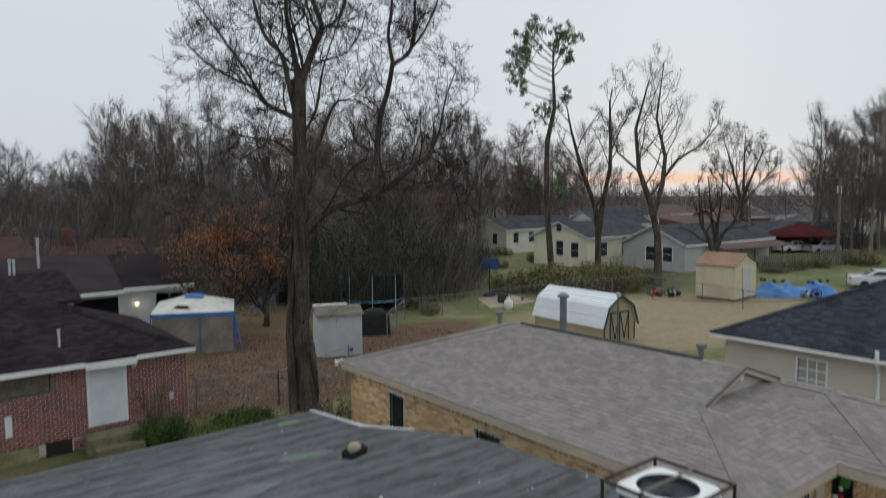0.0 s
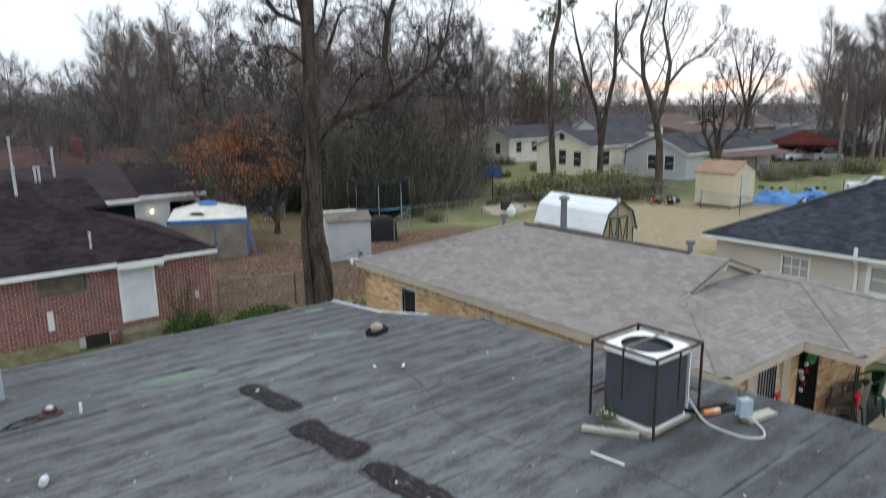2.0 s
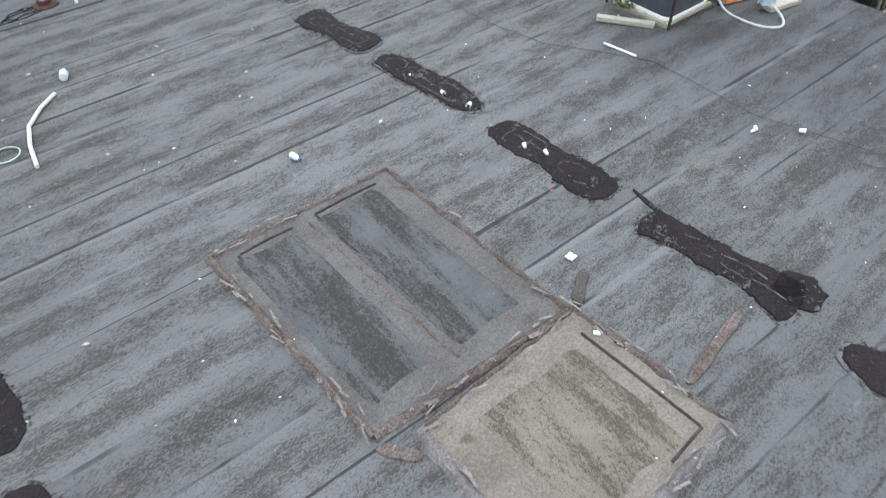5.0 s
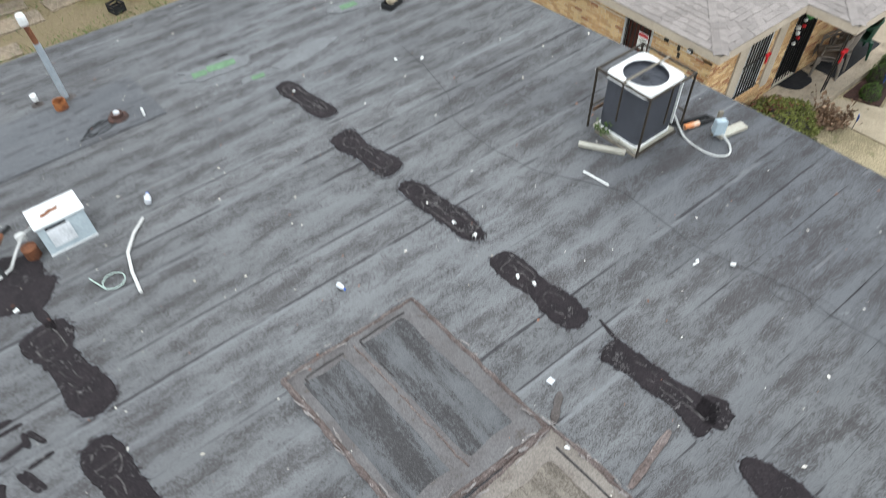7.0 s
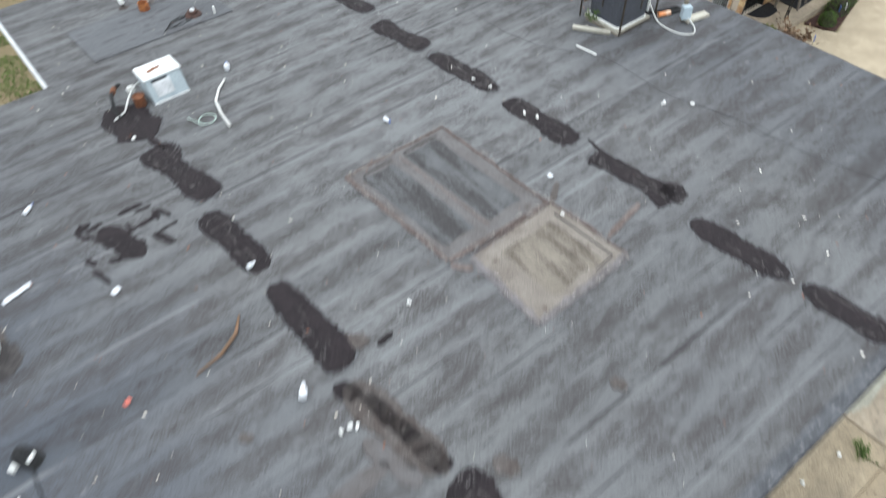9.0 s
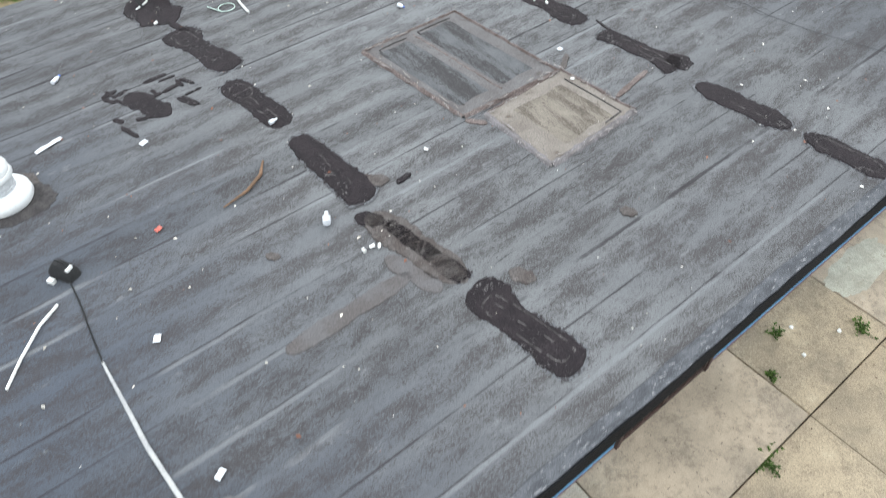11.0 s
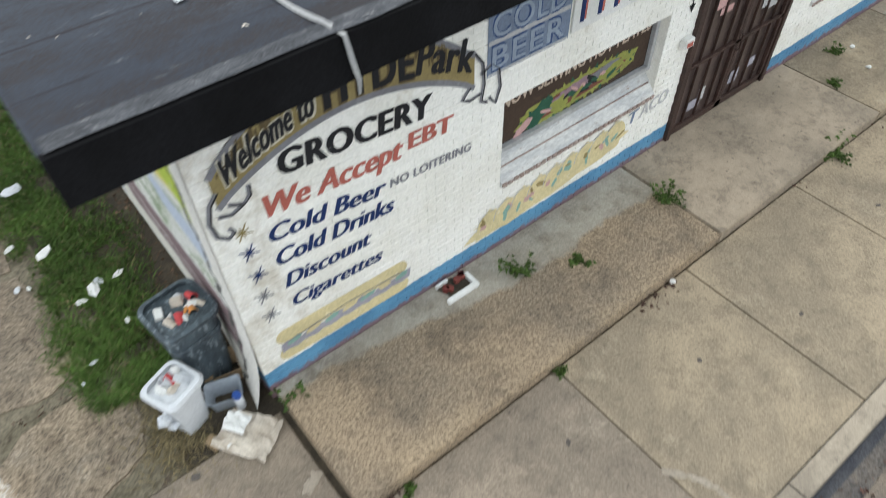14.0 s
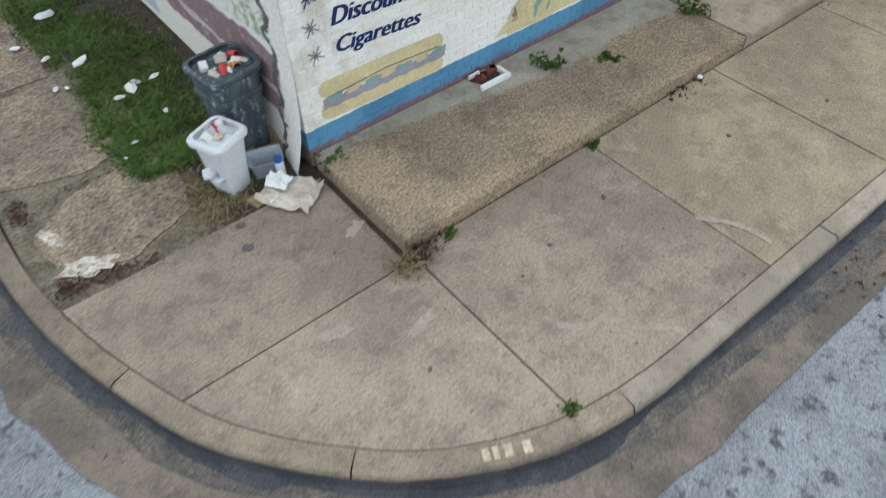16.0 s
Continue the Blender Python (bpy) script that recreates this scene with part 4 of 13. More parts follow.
tan = thing("brick_house", "single-storey tan brick house with a taupe shingle hip roof", "house", kind="structure")
EV, SL = 2.82, 0.342                     # eave height and slope
X0, X1, Y0, Y1 = 9.27, 15.93, 4.57, 16.2
XR = (X0 + X1) / 2
ZR = EV + SL * (XR - X0)
YS, YN = Y0 + 1.95, Y1 - (XR - X0)
ZS = EV + SL * (YS - Y0)                # top of the south slope, under the gablet
west = [(X0, Y1, EV), (X0, Y0, EV), (X0 + YS - Y0, YS, ZS), (XR, YS, ZR), (XR, YN, ZR)]
east = [(X1, Y0, EV), (X1, Y1, EV), (XR, YN, ZR), (XR, YS, ZR), (X1 - YS + Y0, YS, ZS)]
south = [(X0, Y0, EV), (X1, Y0, EV), (X1 - YS + Y0, YS, ZS), (X0 + YS - Y0, YS, ZS)]
north = [(X1, Y1, EV), (X0, Y1, EV), (XR, YN, ZR)]
WX, WY = 11.98, 3.53                     # corner of the porch wing
PX, PY, PZ = WX + 1.95, WY + 1.95, EV + SL * 1.95
wing_w = [(WX, Y0, EV), (WX, WY, EV), (PX, PY, PZ), (PX, Y0 + 1.95, PZ)]
wing_s = [(WX, WY, EV), (WX + 3.9, WY, EV), (PX, PY, PZ)]
wing_e = [(WX + 3.9, WY, EV), (WX + 3.9, Y0, EV), (PX, Y0 + 1.95, PZ), (PX, PY, PZ)]
roof = part("roof", roof_face(west), m_tanroof, tan)
for k, f in enumerate((east, south, north, wing_w, wing_s, wing_e)):
    part("roof_slope", roof_face(f), m_tanroof, roof)
shingles(roof, west, m_tanroof, near=(8.3, 12.3, 0.0, 2.2), seed=2)
for k, f in enumerate((south, north, wing_w, wing_s)):
    shingles(roof, f, m_tanroof, seed=3 + k)
# hip and ridge caps
def caps(parent, p, q, material, name="ridge_cap", w=0.14, step=0.16, fall=0.26):
    p, q = Vector(p), Vector(q)
    d = (q - p).normalized()
    s = d.cross(Vector((0, 0, 1))).normalized()
    up = s.cross(d)
    g = Geo()
    for i in range(int((q - p).length / step)):
        a = p + d * (i * step)
        b = a + d * (step + 0.03)
        for sg in (1, -1):
            vs = [a + up * 0.046, b + up * 0.034, b + s * sg * w - up * (fall * w - 0.026), a + s * sg * w - up * (fall * w - 0.036)]
            g.add(vs, [(0, 1, 2, 3) if sg < 0 else (3, 2, 1, 0)])
    return tagged(part(name, g, material, parent), kind="stuff")


caps(roof, west[1], west[2], m_tanroof, "hip_cap")
caps(roof, west[0], west[4], m_tanroof, "hip_cap")
caps(roof, wing_w[1], wing_w[2], m_tanroof, "hip_cap")
caps(roof, wing_w[2], wing_w[3], m_tanroof, fall=0.36)
caps(roof, wing_s[1], wing_s[2], m_tanroof, "hip_cap")
m_vent = mat("ridge_vent", (0.045, 0.042, 0.042), (0.07, 0.06, 0.058), 0.6, 5, 40, 0.2, 0.2)
g = Geo().tube([(XR, YN - 0.3, ZR + 0.02), (XR, YS + 0.9, ZR + 0.02)], 0.042, 8)
part("ridge_vent", g, m_vent, roof, "dark metal ridge vent")
# gablet at the south end of the ridge
m_siding_tan = mat("tan_board", (0.50, 0.44, 0.37), (0.43, 0.38, 0.31), 0.7, 2, 40, 0.08, 0.1)
gw = XR - (X0 + YS - Y0)                # half the width of the open gable end
g = Geo()
for i in range(5):
    f0, f1 = i / 5, (i + 1) / 5
    a, b = gw * (1 - f0), gw * (1 - f1)
    z0, z1 = ZS + 0.02 + (ZR - ZS - 0.06) * f0, ZS + 0.02 + (ZR - ZS - 0.06) * f1
    g.add([(XR - a, YS + 0.08, z0), (XR + a, YS + 0.08, z0), (XR + b, YS + 0.13, z1 + 0.01), (XR - b, YS + 0.13, z1 + 0.01)], [(0, 1, 2, 3)])
part("gablet_boards", g, m_siding_tan, roof)
part("gablet_sill", roof_face([(XR - gw, YS - 0.03, ZS), (XR + gw, YS - 0.03, ZS), (XR + gw, YS + 0.12, ZS + 0.04), (XR - gw, YS + 0.12, ZS + 0.04)], 0.05), m_tanroof, roof)
for sg in (-1, 1):
    g = Geo()
    a, b = Vector((XR + sg * (gw + 0.03), YS - 0.035, ZS - 0.01)), Vector((XR, YS - 0.035, ZR - 0.01))
    dn, bk = Vector((0, 0, -0.075)), Vector((0, 0.03, 0))
    g.add([a, b, b + dn, a + dn, a + bk, b + bk, b + dn + bk, a + dn + bk], [(0, 1, 2, 3), (7, 6, 5, 4), (2, 6, 7, 3), (0, 4, 5, 1)])
    part("gablet_barge", g, m_trim, roof)
    g = Geo().tube([a + Vector((0, -0.01, 0.03)), b + Vector((0, -0.01, 0.035))], 0.02, 5)
    part("drip_edge", g, m_vent, roof)
part("gable_lamp", Geo().lathe([(0.0, 0.0), (0.05, 0.01), (0.06, 0.12), (0.0, 0.14)], 10, (XR - 0.12, YS + 0.02, ZR - 0.22)), m_whitepaint, roof, "small white lamp", smooth=True)
# fascia and soffit
g = Geo()
def fascia(g, p, q, n, h=0.16, z=EV):
    o = Vector(n).xy * -0.014
    strip_between((p[0] + o.x, p[1] + o.y, z - h - 0.02), (q[0] + o.x, q[1] + o.y, z - h - 0.02), 0.04, 0.0, h + 0.005, g, n)
fascia(g, (X0, Y0), (X0, Y1), (1, 0, 0))
fascia(g, (X0, Y0), (WX, Y0), (0, 1, 0))
fascia(g, (WX, WY), (WX, Y0), (1, 0, 0))
fascia(g, (WX, WY), (WX + 3.9, WY), (0, 1, 0))
part("fascia", g, m_trim, tan)
g = Geo().box(X0 + 0.04, X0 + 0.2, Y0 + 0.04, Y1, EV - 0.16, EV - 0.14)
g.box(X0 + 0.04, WX, Y0 + 0.04, Y0 + 0.24, EV - 0.164, EV - 0.144)
g.box(WX + 0.04, WX + 3.9, WY + 0.04, Y0 + 0.24, EV - 0.168, EV - 0.148)
part("soffit", g, m_trim, tan)
# walls
WW, WS = 9.45, 4.78                     # faces of the west and south walls
HW = EV - 0.16
WN = Y1 - 0.2
LW = WN - WS
wholes = [(WN - 14.15, WN - 13.45, 0.8, 2.42), (WN - 10.85, WN - 10.0, 1.3, 2.36), (WN - 6.83, WN - 6.17, 0.55, 2.6)]       # from the north corner southwards
g = wall_boxes(Geo(), (WW, WN, 0), (0, -1, 0), (-1, 0, 0), LW, HW, wholes)
wholes_s = [(1.2, 2.02, 1.07, 2.6), (2.86, 3.82, 0.6, 2.58)]
wall_boxes(g, (WW, WS, 0), (1, 0, 0), (0, -1, 0), 6.3, HW, wholes_s)
g.box(WW, 15.75, WN - 0.2, WN, 0, HW)
g.box(15.55, 15.75, WS + 0.2, WN - 0.2, 0, HW)
part("wall", g, m_mortar, tan)
brick_wall(tan, (WW, WN, 0), (0, -1, 0), (-1, 0, 0), LW, HW - 0.2, wholes, m_tanbrick, near=(9.4, 11.5, 1.3, 2.3))
brick_wall(tan, (WW, WS, 0), (1, 0, 0), (0, -1, 0), 6.3, HW, wholes_s, m_tanbrick)
brick_wall(tan, (WW, WN, HW - 0.2), (0, -1, 0), (-1, 0, 0), LW, 0.21, [(a, b, c - HW + 0.2, d - HW + 0.2) for a, b, c, d in wholes], m_tanbrick, bl=0.0677, bh=0.2, name="soldier_brick")

# ---- grey sided house ----
m_greysiding = mat("grey_siding", (0.53, 0.475, 0.41), (0.475, 0.425, 0.365), 0.6, 0.7, 30, 0.05, 0.05, world=True)
m_blueroof = mat("charcoal_shingle", (0.048, 0.052, 0.064), (0.032, 0.035, 0.045), 0.9, 1.0, 80, 0.25, 0.5, rnd=0.3, island=0.3, world=True, spec=0.1)
grey = thing("grey_house", "grey vinyl-sided house with a charcoal shingle hip roof", "house", kind="structure")
GX, GZ, GN, GS = 19.6, 3.0, 11.3, -4.0
gr_w = [(GX, GN, GZ), (GX, GS, GZ), (GX + 5.2, GS, GZ + 2.4), (GX + 5.2, GN - 5.2, GZ + 2.4)]
gr_n = [(GX + 10.4, GN, GZ), (GX, GN, GZ), (GX + 5.2, GN - 5.2, GZ + 2.4)]
gr_e = [(GX + 10.4, GS, GZ), (GX + 10.4, GN, GZ), (GX + 5.2, GN - 5.2, GZ + 2.4), (GX + 5.2, GS, GZ + 2.4)]
groof = part("roof", roof_face(gr_w), m_blueroof, grey)
part("roof_slope", roof_face(gr_n), m_blueroof, groof)
part("roof_slope", roof_face(gr_e), m_blueroof, groof)
shingles(groof, gr_w, m_blueroof, near=(1.5, 7.0, 0.0, 2.0), seed=9)
shingles(groof, gr_n, m_blueroof, seed=10)
caps(groof, gr_w[0], gr_w[3], m_blueroof, "hip_cap")
g = Geo()
strip_between((GX - 0.02, GS, GZ - 0.12), (GX - 0.02, GN, GZ - 0.12), 0.04, 0.0, 0.10, g, (1, 0, 0))
strip_between((GX, GN - 0.02, GZ - 0.12), (GX + 10, GN - 0.02, GZ - 0.12), 0.04, 0.0, 0.10, g, (0, 1, 0))
part("gutter", g, m_whitepaint, grey, "white eaves gutter")
gholes = [(2.2, 2.96, 1.72, 2.6), (4.65, 5.65, 2.0, 2.68)]
GW = GX + 0.35
g = wall_boxes(Geo(), (GW, GN - 0.35, 0), (0, -1, 0), (-1, 0, 0), 14.0, GZ - 0.15, gholes)
g.box(GW, GX + 10, GN - 0.55, GN - 0.35, 0, GZ - 0.15)
part("wall", g, m_greysiding, grey)
def lap_boards(parent, o, u, n, length, z0, z1, holes, material, step=0.115, name="siding_board"):
    o, u, n = Vector(o), Vector(u), Vector(n)
    z = z0
    while z < z1 - 0.02:
        spans = [(0.0, length)]
        for a, b, c, d in holes:
            if z + step > c and z < d:
                spans = [s for x, y in spans for s in ((x, min(y, a)), (max(x, b), y)) if s[1] - s[0] > 0.03]
        zt = min(z + step, z1)
        for a, b in spans:
            lo, hi = o + u * a + Vector((0, 0, z)), o + u * b + Vector((0, 0, z))
            up = Vector((0, 0, zt - z))
            g = Geo().add([lo, hi, lo + n * 0.024, hi + n * 0.024, lo + up + n * 0.003, hi + up + n * 0.003, lo + up, hi + up], [(0, 1, 3, 2), (2, 3, 5, 4), (4, 5, 7, 6), (0, 2, 4, 6), (1, 7, 5, 3)])
            part(name, g, material, parent)
        z += step


lap_boards(grey, (GW, GN - 0.35, 0), (0, -1, 0), (-1, 0, 0), 14.0, 0.6, GZ - 0.16, gholes, m_greysiding, 0.1)


def sash_window(parent, o, u, n, w, h, frame_m, cols=2, rows=2, depth=0.1, bar=0.03, fw=0.07, name="window", proud=0.03, glass=None):
    """A framed window in an opening: o its lower corner on the wall face."""
    o, u, n = Vector(o), Vector(u), Vector(n)
    M = Matrix((u, n, Vector((0, 0, 1)))).transposed().to_4x4()
    M.translation = o
    g = Geo()
    for a, b, c, d in ((-fw, w + fw, -fw, 0), (-fw, w + fw, h, h + fw), (-fw, 0, 0, h), (w, w + fw, 0, h)):
        g.box(a, b, -depth, proud, c, d, M)
    win = part(name + "_frame", g, frame_m, parent)
    g = Geo().box(0, w, -depth + 0.012, -depth + 0.02, 0, h, M)
    part("pane", g, glass or m_glass, win)
    g = Geo()
    for i in range(1, cols):
        g.box(w * i / cols - bar / 2, w * i / cols + bar / 2, -depth + 0.024, -depth + 0.05, 0, h, M)
    for i in range(1, rows):
        g.box(0, w, -depth + 0.022, -depth + 0.052, h * i / rows - bar / 2, h * i / rows + bar / 2, M)
    if g.v:
        part("glazing_bar", g, frame_m, win)
    return win


# pale panes for the white blinds behind the glass
sash_window(grey, (GW, GN - 0.35 - 2.2, 1.72), (0, -1, 0), (-1, 0, 0), 0.76, 0.88, m_whitepaint, 3, 3, fw=0.05, depth=0.05, glass=m_paleglass)
sash_window(grey, (GW, GN - 0.35 - 4.65, 2.0), (0, -1, 0), (-1, 0, 0), 1.0, 0.68, m_whitepaint, 1, 2, fw=0.12, depth=0.05, glass=m_paleglass)
g = Geo().tube([(GX - 0.02, 6.62, GZ + 0.22), (GX - 0.02, 6.62, GZ - 0.1), (GW - 0.08, 6.66, GZ - 0.4), (GW - 0.08, 6.66, 0.2)], 0.05, 6)
part("downpipe", g, m_whitepaint, grey, "white downpipe")

# ---- red brick house behind the shop ----
m_brownroof = mat("dark_brown_shingle", (0.038, 0.028, 0.030), (0.026, 0.020, 0.022), 0.92, 0.7, 70, 0.25, 0.5, rnd=0.2, island=0.25, world=True, dirt=(0.055, 0.045, 0.044), amount=-0.04, spec=0.05)
red = thing("red_brick_house", "red brick bungalow with dark shingle hip roof", "house", kind="structure")
RY0, RE, RS, RX1 = 21.6, 2.65, 0.4, 7.1
rf = [(RX1 - 24, RY0, RE), (RX1, RY0, RE), (RX1 - 3.5, RY0 + 3.5, RE + RS * 3.5), (RX1 - 24, RY0 + 3.5, RE + RS * 3.5)]
re_ = [(RX1, RY0, RE), (RX1, RY0 + 7, RE), (RX1 - 3.5, RY0 + 3.5, RE + RS * 3.5)]
rm = [(-17, RY0 + 3.4, RE + RS * 3.4), (4.6, RY0 + 3.4, RE + RS * 3.4), (4.4, RY0 + 5.5, RE + RS * 5.5), (-17, RY0 + 5.5, RE + RS * 5.5)]
rb = [(4.6, RY0 + 7.6, RE + RS * 3.4), (-17, RY0 + 7.6, RE + RS * 3.4), (-17, RY0 + 5.5, RE + RS * 5.5), (4.4, RY0 + 5.5, RE + RS * 5.5)]
rroof = part("roof", roof_face(rf), m_brownroof, red)
for f in (re_, rm, rb):
    part("roof_slope", roof_face(f), m_brownroof, rroof)
g = Geo().add([(4.6, RY0 + 3.4, RE + RS * 3.4 - 0.1), (4.6, RY0 + 7.6, RE + RS * 3.4 - 0.1), (4.4, RY0 + 5.5, RE + RS * 5.5 - 0.01)], [(0, 1, 2)])
part("gable", g, m_brownroof, red)
shingles(rroof, rf, m_brownroof, near=(17.6, 23.0, 0, 3.4), seed=21)
shingles(rroof, re_, m_brownroof, seed=22)
shingles(rroof, rm, m_brownroof, seed=23)
caps(rroof, rf[1], rf[2], m_brownroof, "hip_cap", 0.16, 0.3)
RW = RY0 + 0.38
g = Geo()
strip_between((-17, RY0 - 0.014, RE - 0.17), (3.95, RY0 - 0.014, RE - 0.17), 0.05, 0, 0.15, g, (0, 1, 0))
strip_between((3.95, RY0 - 0.05, RE - 0.26), (5.35, RY0 - 0.05, RE - 0.26), 0.05, 0, 0.2, g, (0, 1, 0))
strip_between((5.35, RY0 - 0.014, RE - 0.15), (RX1, RY0 - 0.014, RE - 0.15), 0.05, 0, 0.13, g, (0, 1, 0))
strip_between((RX1 + 0.014, RY0, RE - 0.15), (RX1 + 0.014, RY0 + 7, RE - 0.15), 0.05, 0, 0.13, g, (-1, 0, 0))
part("fascia", g, m_whitepaint, red, "white eaves board")
part("soffit", Geo().box(-17, RX1 - 0.06, RY0 + 0.05, RY0 + 0.42, RE - 0.12, RE - 0.1), m_whitepaint, red)
rholes = [(18.95, 20.2, 1.85, 2.45), (21.2, 22.15, 0.6, 2.42)]
g = wall_boxes(Geo(), (-16.2 - 0.9, RW, 0), (1, 0, 0), (0, -1, 0), 24.05, RE - 0.12, rholes)
g.box(6.75, 6.95, RW + 0.2, RW + 6.2, 0, RE - 0.12)
part("wall", g, m_greymortar, red)
brick_wall(red, (-17.1 + 15.0, RW, 0.35), (1, 0, 0), (0, -1, 0), 9.05, RE - 0.5, [(a - 15.0, b - 15.0, c - 0.35, d - 0.35) for a, b, c, d in rholes], m_redbrick, near=(5.9, 9.0, 0.3, 1.8), bl=0.215, bh=0.078, gap=0.016, proud=0.005)
part("foundation", Geo().box(-17.1, 2.72, RW - 0.05, RW, -0.1, 0.36), mat("mossy_footing", (0.285, 0.255, 0.150), (0.18, 0.165, 0.085), 0.95, 3, 40, 0.25, 0.4, world=True, dirt=(0.09, 0.08, 0.045), amount=0.04), red, "mossy concrete footing", bevel=0.012)
part("crawl_opening", Geo().box(2.90, 3.58, RW - 0.012, RW - 0.008, -0.05, 0.37), m_blackiron, red, "dark crawl-space opening")
brick_wall(red, (3.62, RW, 0.0), (1, 0, 0), (0, -1, 0), 3.33, 0.36, [], m_redbrick, bl=0.215, bh=0.078, gap=0.016, proud=0.005)

# ---- bungalows beyond the yards ----
m_cream = mat("cream_siding", (0.83, 0.76, 0.61), (0.76, 0.69, 0.55), 0.7, 0.6, 20, 0.05, 0.05, world=True)
m_palegrey = mat("pale_grey_siding", (0.50, 0.50, 0.49), (0.44, 0.44, 0.43), 0.7, 0.6, 20, 0.05, 0.05, world=True)
m_ivory = mat("ivory_siding", (0.76, 0.72, 0.63), (0.68, 0.64, 0.56), 0.7, 0.6, 20, 0.05, 0.05, world=True)
m_farroof = mat("dark_far_roof", (0.062, 0.062, 0.068), (0.042, 0.042, 0.048), 0.9, 0.6, 6, 0.3, 0.3, world=True, spec=0.1)
m_brick_far = mat("brick_red_far", (0.17, 0.07, 0.055), (0.12, 0.05, 0.04), 0.9, 1, 10, 0.2, 0.2, world=True)


def bungalow(name, label, x0, y0, w, length, eave, rise, wall_m, roof_m, wins_g=(), wins_s=(), over=0.35, board=0.2):
    """A gabled house whose gable faces west: w along y, length along x."""
    h = thing(name, label, "house", kind="structure")
    g = Geo().box(x0, x0 + length, y0, y0 + w, -0.1, eave)
    g.add([(x0, y0, eave), (x0, y0 + w, eave), (x0, y0 + w / 2, eave + rise)], [(0, 2, 1)])
    part("wall", g, wall_m, h)
    z = 0.5
    g = Geo()
    while z < eave:
        g.box(x0 - 0.025, x0, y0, y0 + w, z, z + board * 0.25)
        g.box(x0, x0 + length, y0 - 0.025, y0, z, z + board * 0.25)
        z += board
    tagged(part("siding_boards", g, wall_m, h), kind="stuff")
    k = rise / (w / 2)
    s = [(x0 - over, y0 - over, eave - k * over), (x0 + length + over, y0 - over, eave - k * over), (x0 + length + over, y0 + w / 2, eave + rise), (x0 - over, y0 + w / 2, eave + rise)]
    n = [(x0 + length + over, y0 + w + over, eave - k * over), (x0 - over, y0 + w + over, eave - k * over), (x0 - over, y0 + w / 2, eave + rise), (x0 + length + over, y0 + w / 2, eave + rise)]
    rf_ = part("roof", roof_face([(a, b, c + 0.14) for a, b, c in s], 0.12), roof_m, h)
    part("roof_slope", roof_face([(a, b, c + 0.14) for a, b, c in n], 0.12), roof_m, rf_)
    g = Geo()
    for f in (s, n):
        a, b = (f[0], f[3]) if f is s else (f[1], f[2])
        g.add([(a[0] - q, a[1], a[2] + e) for q, e in ((0.02, 0.0), (0.02, 0.13), (-0.02, 0.13), (-0.02, 0.0))] + [(b[0] - q, b[1], b[2] + e) for q, e in ((0.02, 0.0), (0.02, 0.13), (-0.02, 0.13), (-0.02, 0.0))], [(0, 1, 5, 4), (1, 2, 6, 5), (2, 3, 7, 6), (3, 0, 4, 7)])
    g.box(x0 - over, x0 + length + over, y0 - over - 0.03, y0 - over, s[0][2] - 0.02, s[0][2] + 0.14)
    part("eaves_board", g, m_whitepaint, h)
    for a, z0, ww, hh in wins_g:
        sash_window(h, (x0 - 0.02, y0 + w - a, z0), (0, -1, 0), (-1, 0, 0), ww, hh, m_whitepaint, 1, 2, fw=0.08, depth=0.01, proud=0.04)
    for a, z0, ww, hh in wins_s:
        sash_window(h, (x0 + a, y0 - 0.02, z0), (1, 0, 0), (0, -1, 0), ww, hh, m_whitepaint, 1, 2, fw=0.08, depth=0.01, proud=0.04)
    return h


bungalow("bungalow", "ivory sided bungalow with dark gable roof", 59.5, 62.0, 7.1, 14.0, 2.9, 1.4, m_ivory, m_farroof, ((1.6, 1.0, 0.8, 1.4), (4.6, 1.0, 0.9, 1.4)), ((1.2, 1.2, 0.9, 1.3), (4.0, 1.2, 0.9, 1.3)))
bungalow("bungalow", "cream sided bungalow with dark gable roof", 53.5, 44.1, 7.3, 11.5, 2.95, 1.4, m_cream, m_farroof, ((3.2, 1.0, 0.95, 1.5), (5.2, 0.9, 0.95, 1.5), (3.2, 3.5, 0.7, 0.8)), ((2.0, 1.0, 1.0, 1.4), (5.5, 0.9, 0.8, 1.9), (8.5, 1.2, 0.9, 1.2)))
bungalow("bungalow", "pale grey sided bungalow with dark gable roof", 57.0, 35.5, 6.9, 16.5, 2.5, 1.6, m_palegrey, m_farroof, ((2.7, 0.8, 1.0, 1.4), (4.6, 0.8, 1.0, 1.4)), ((5.0, 0.9, 1.0, 1.2),))

# ---- trees ----
m_bark = mat("grey_bark", (0.104, 0.080, 0.062), (0.040, 0.032, 0.026), 0.95, 3, 22, 0.4, 0.9, stretch=(1, 1, 0.3))
m_twig = mat("dark_twig", (0.048, 0.038, 0.033), (0.032, 0.026, 0.023), 0.95, 3, 20, 0.2, 0.0)
m_woodtwig = mat("brown_twig", (0.172, 0.142, 0.130), (0.120, 0.098, 0.090), 0.95, 0.5, 12, 0.2, 0.0, rnd=0.3)
m_paletwig = mat("pale_branch", (0.125, 0.104, 0.084), (0.080, 0.066, 0.055), 0.95, 1, 12, 0.2, 0.0, rnd=0.15)


def leaf_mat(name, a, b, rough=0.7):
    return mat(name, a, b, rough, 0.8, 8, 0.2, 0.0, island=0.35, rnd=0.15, spec=0.2)


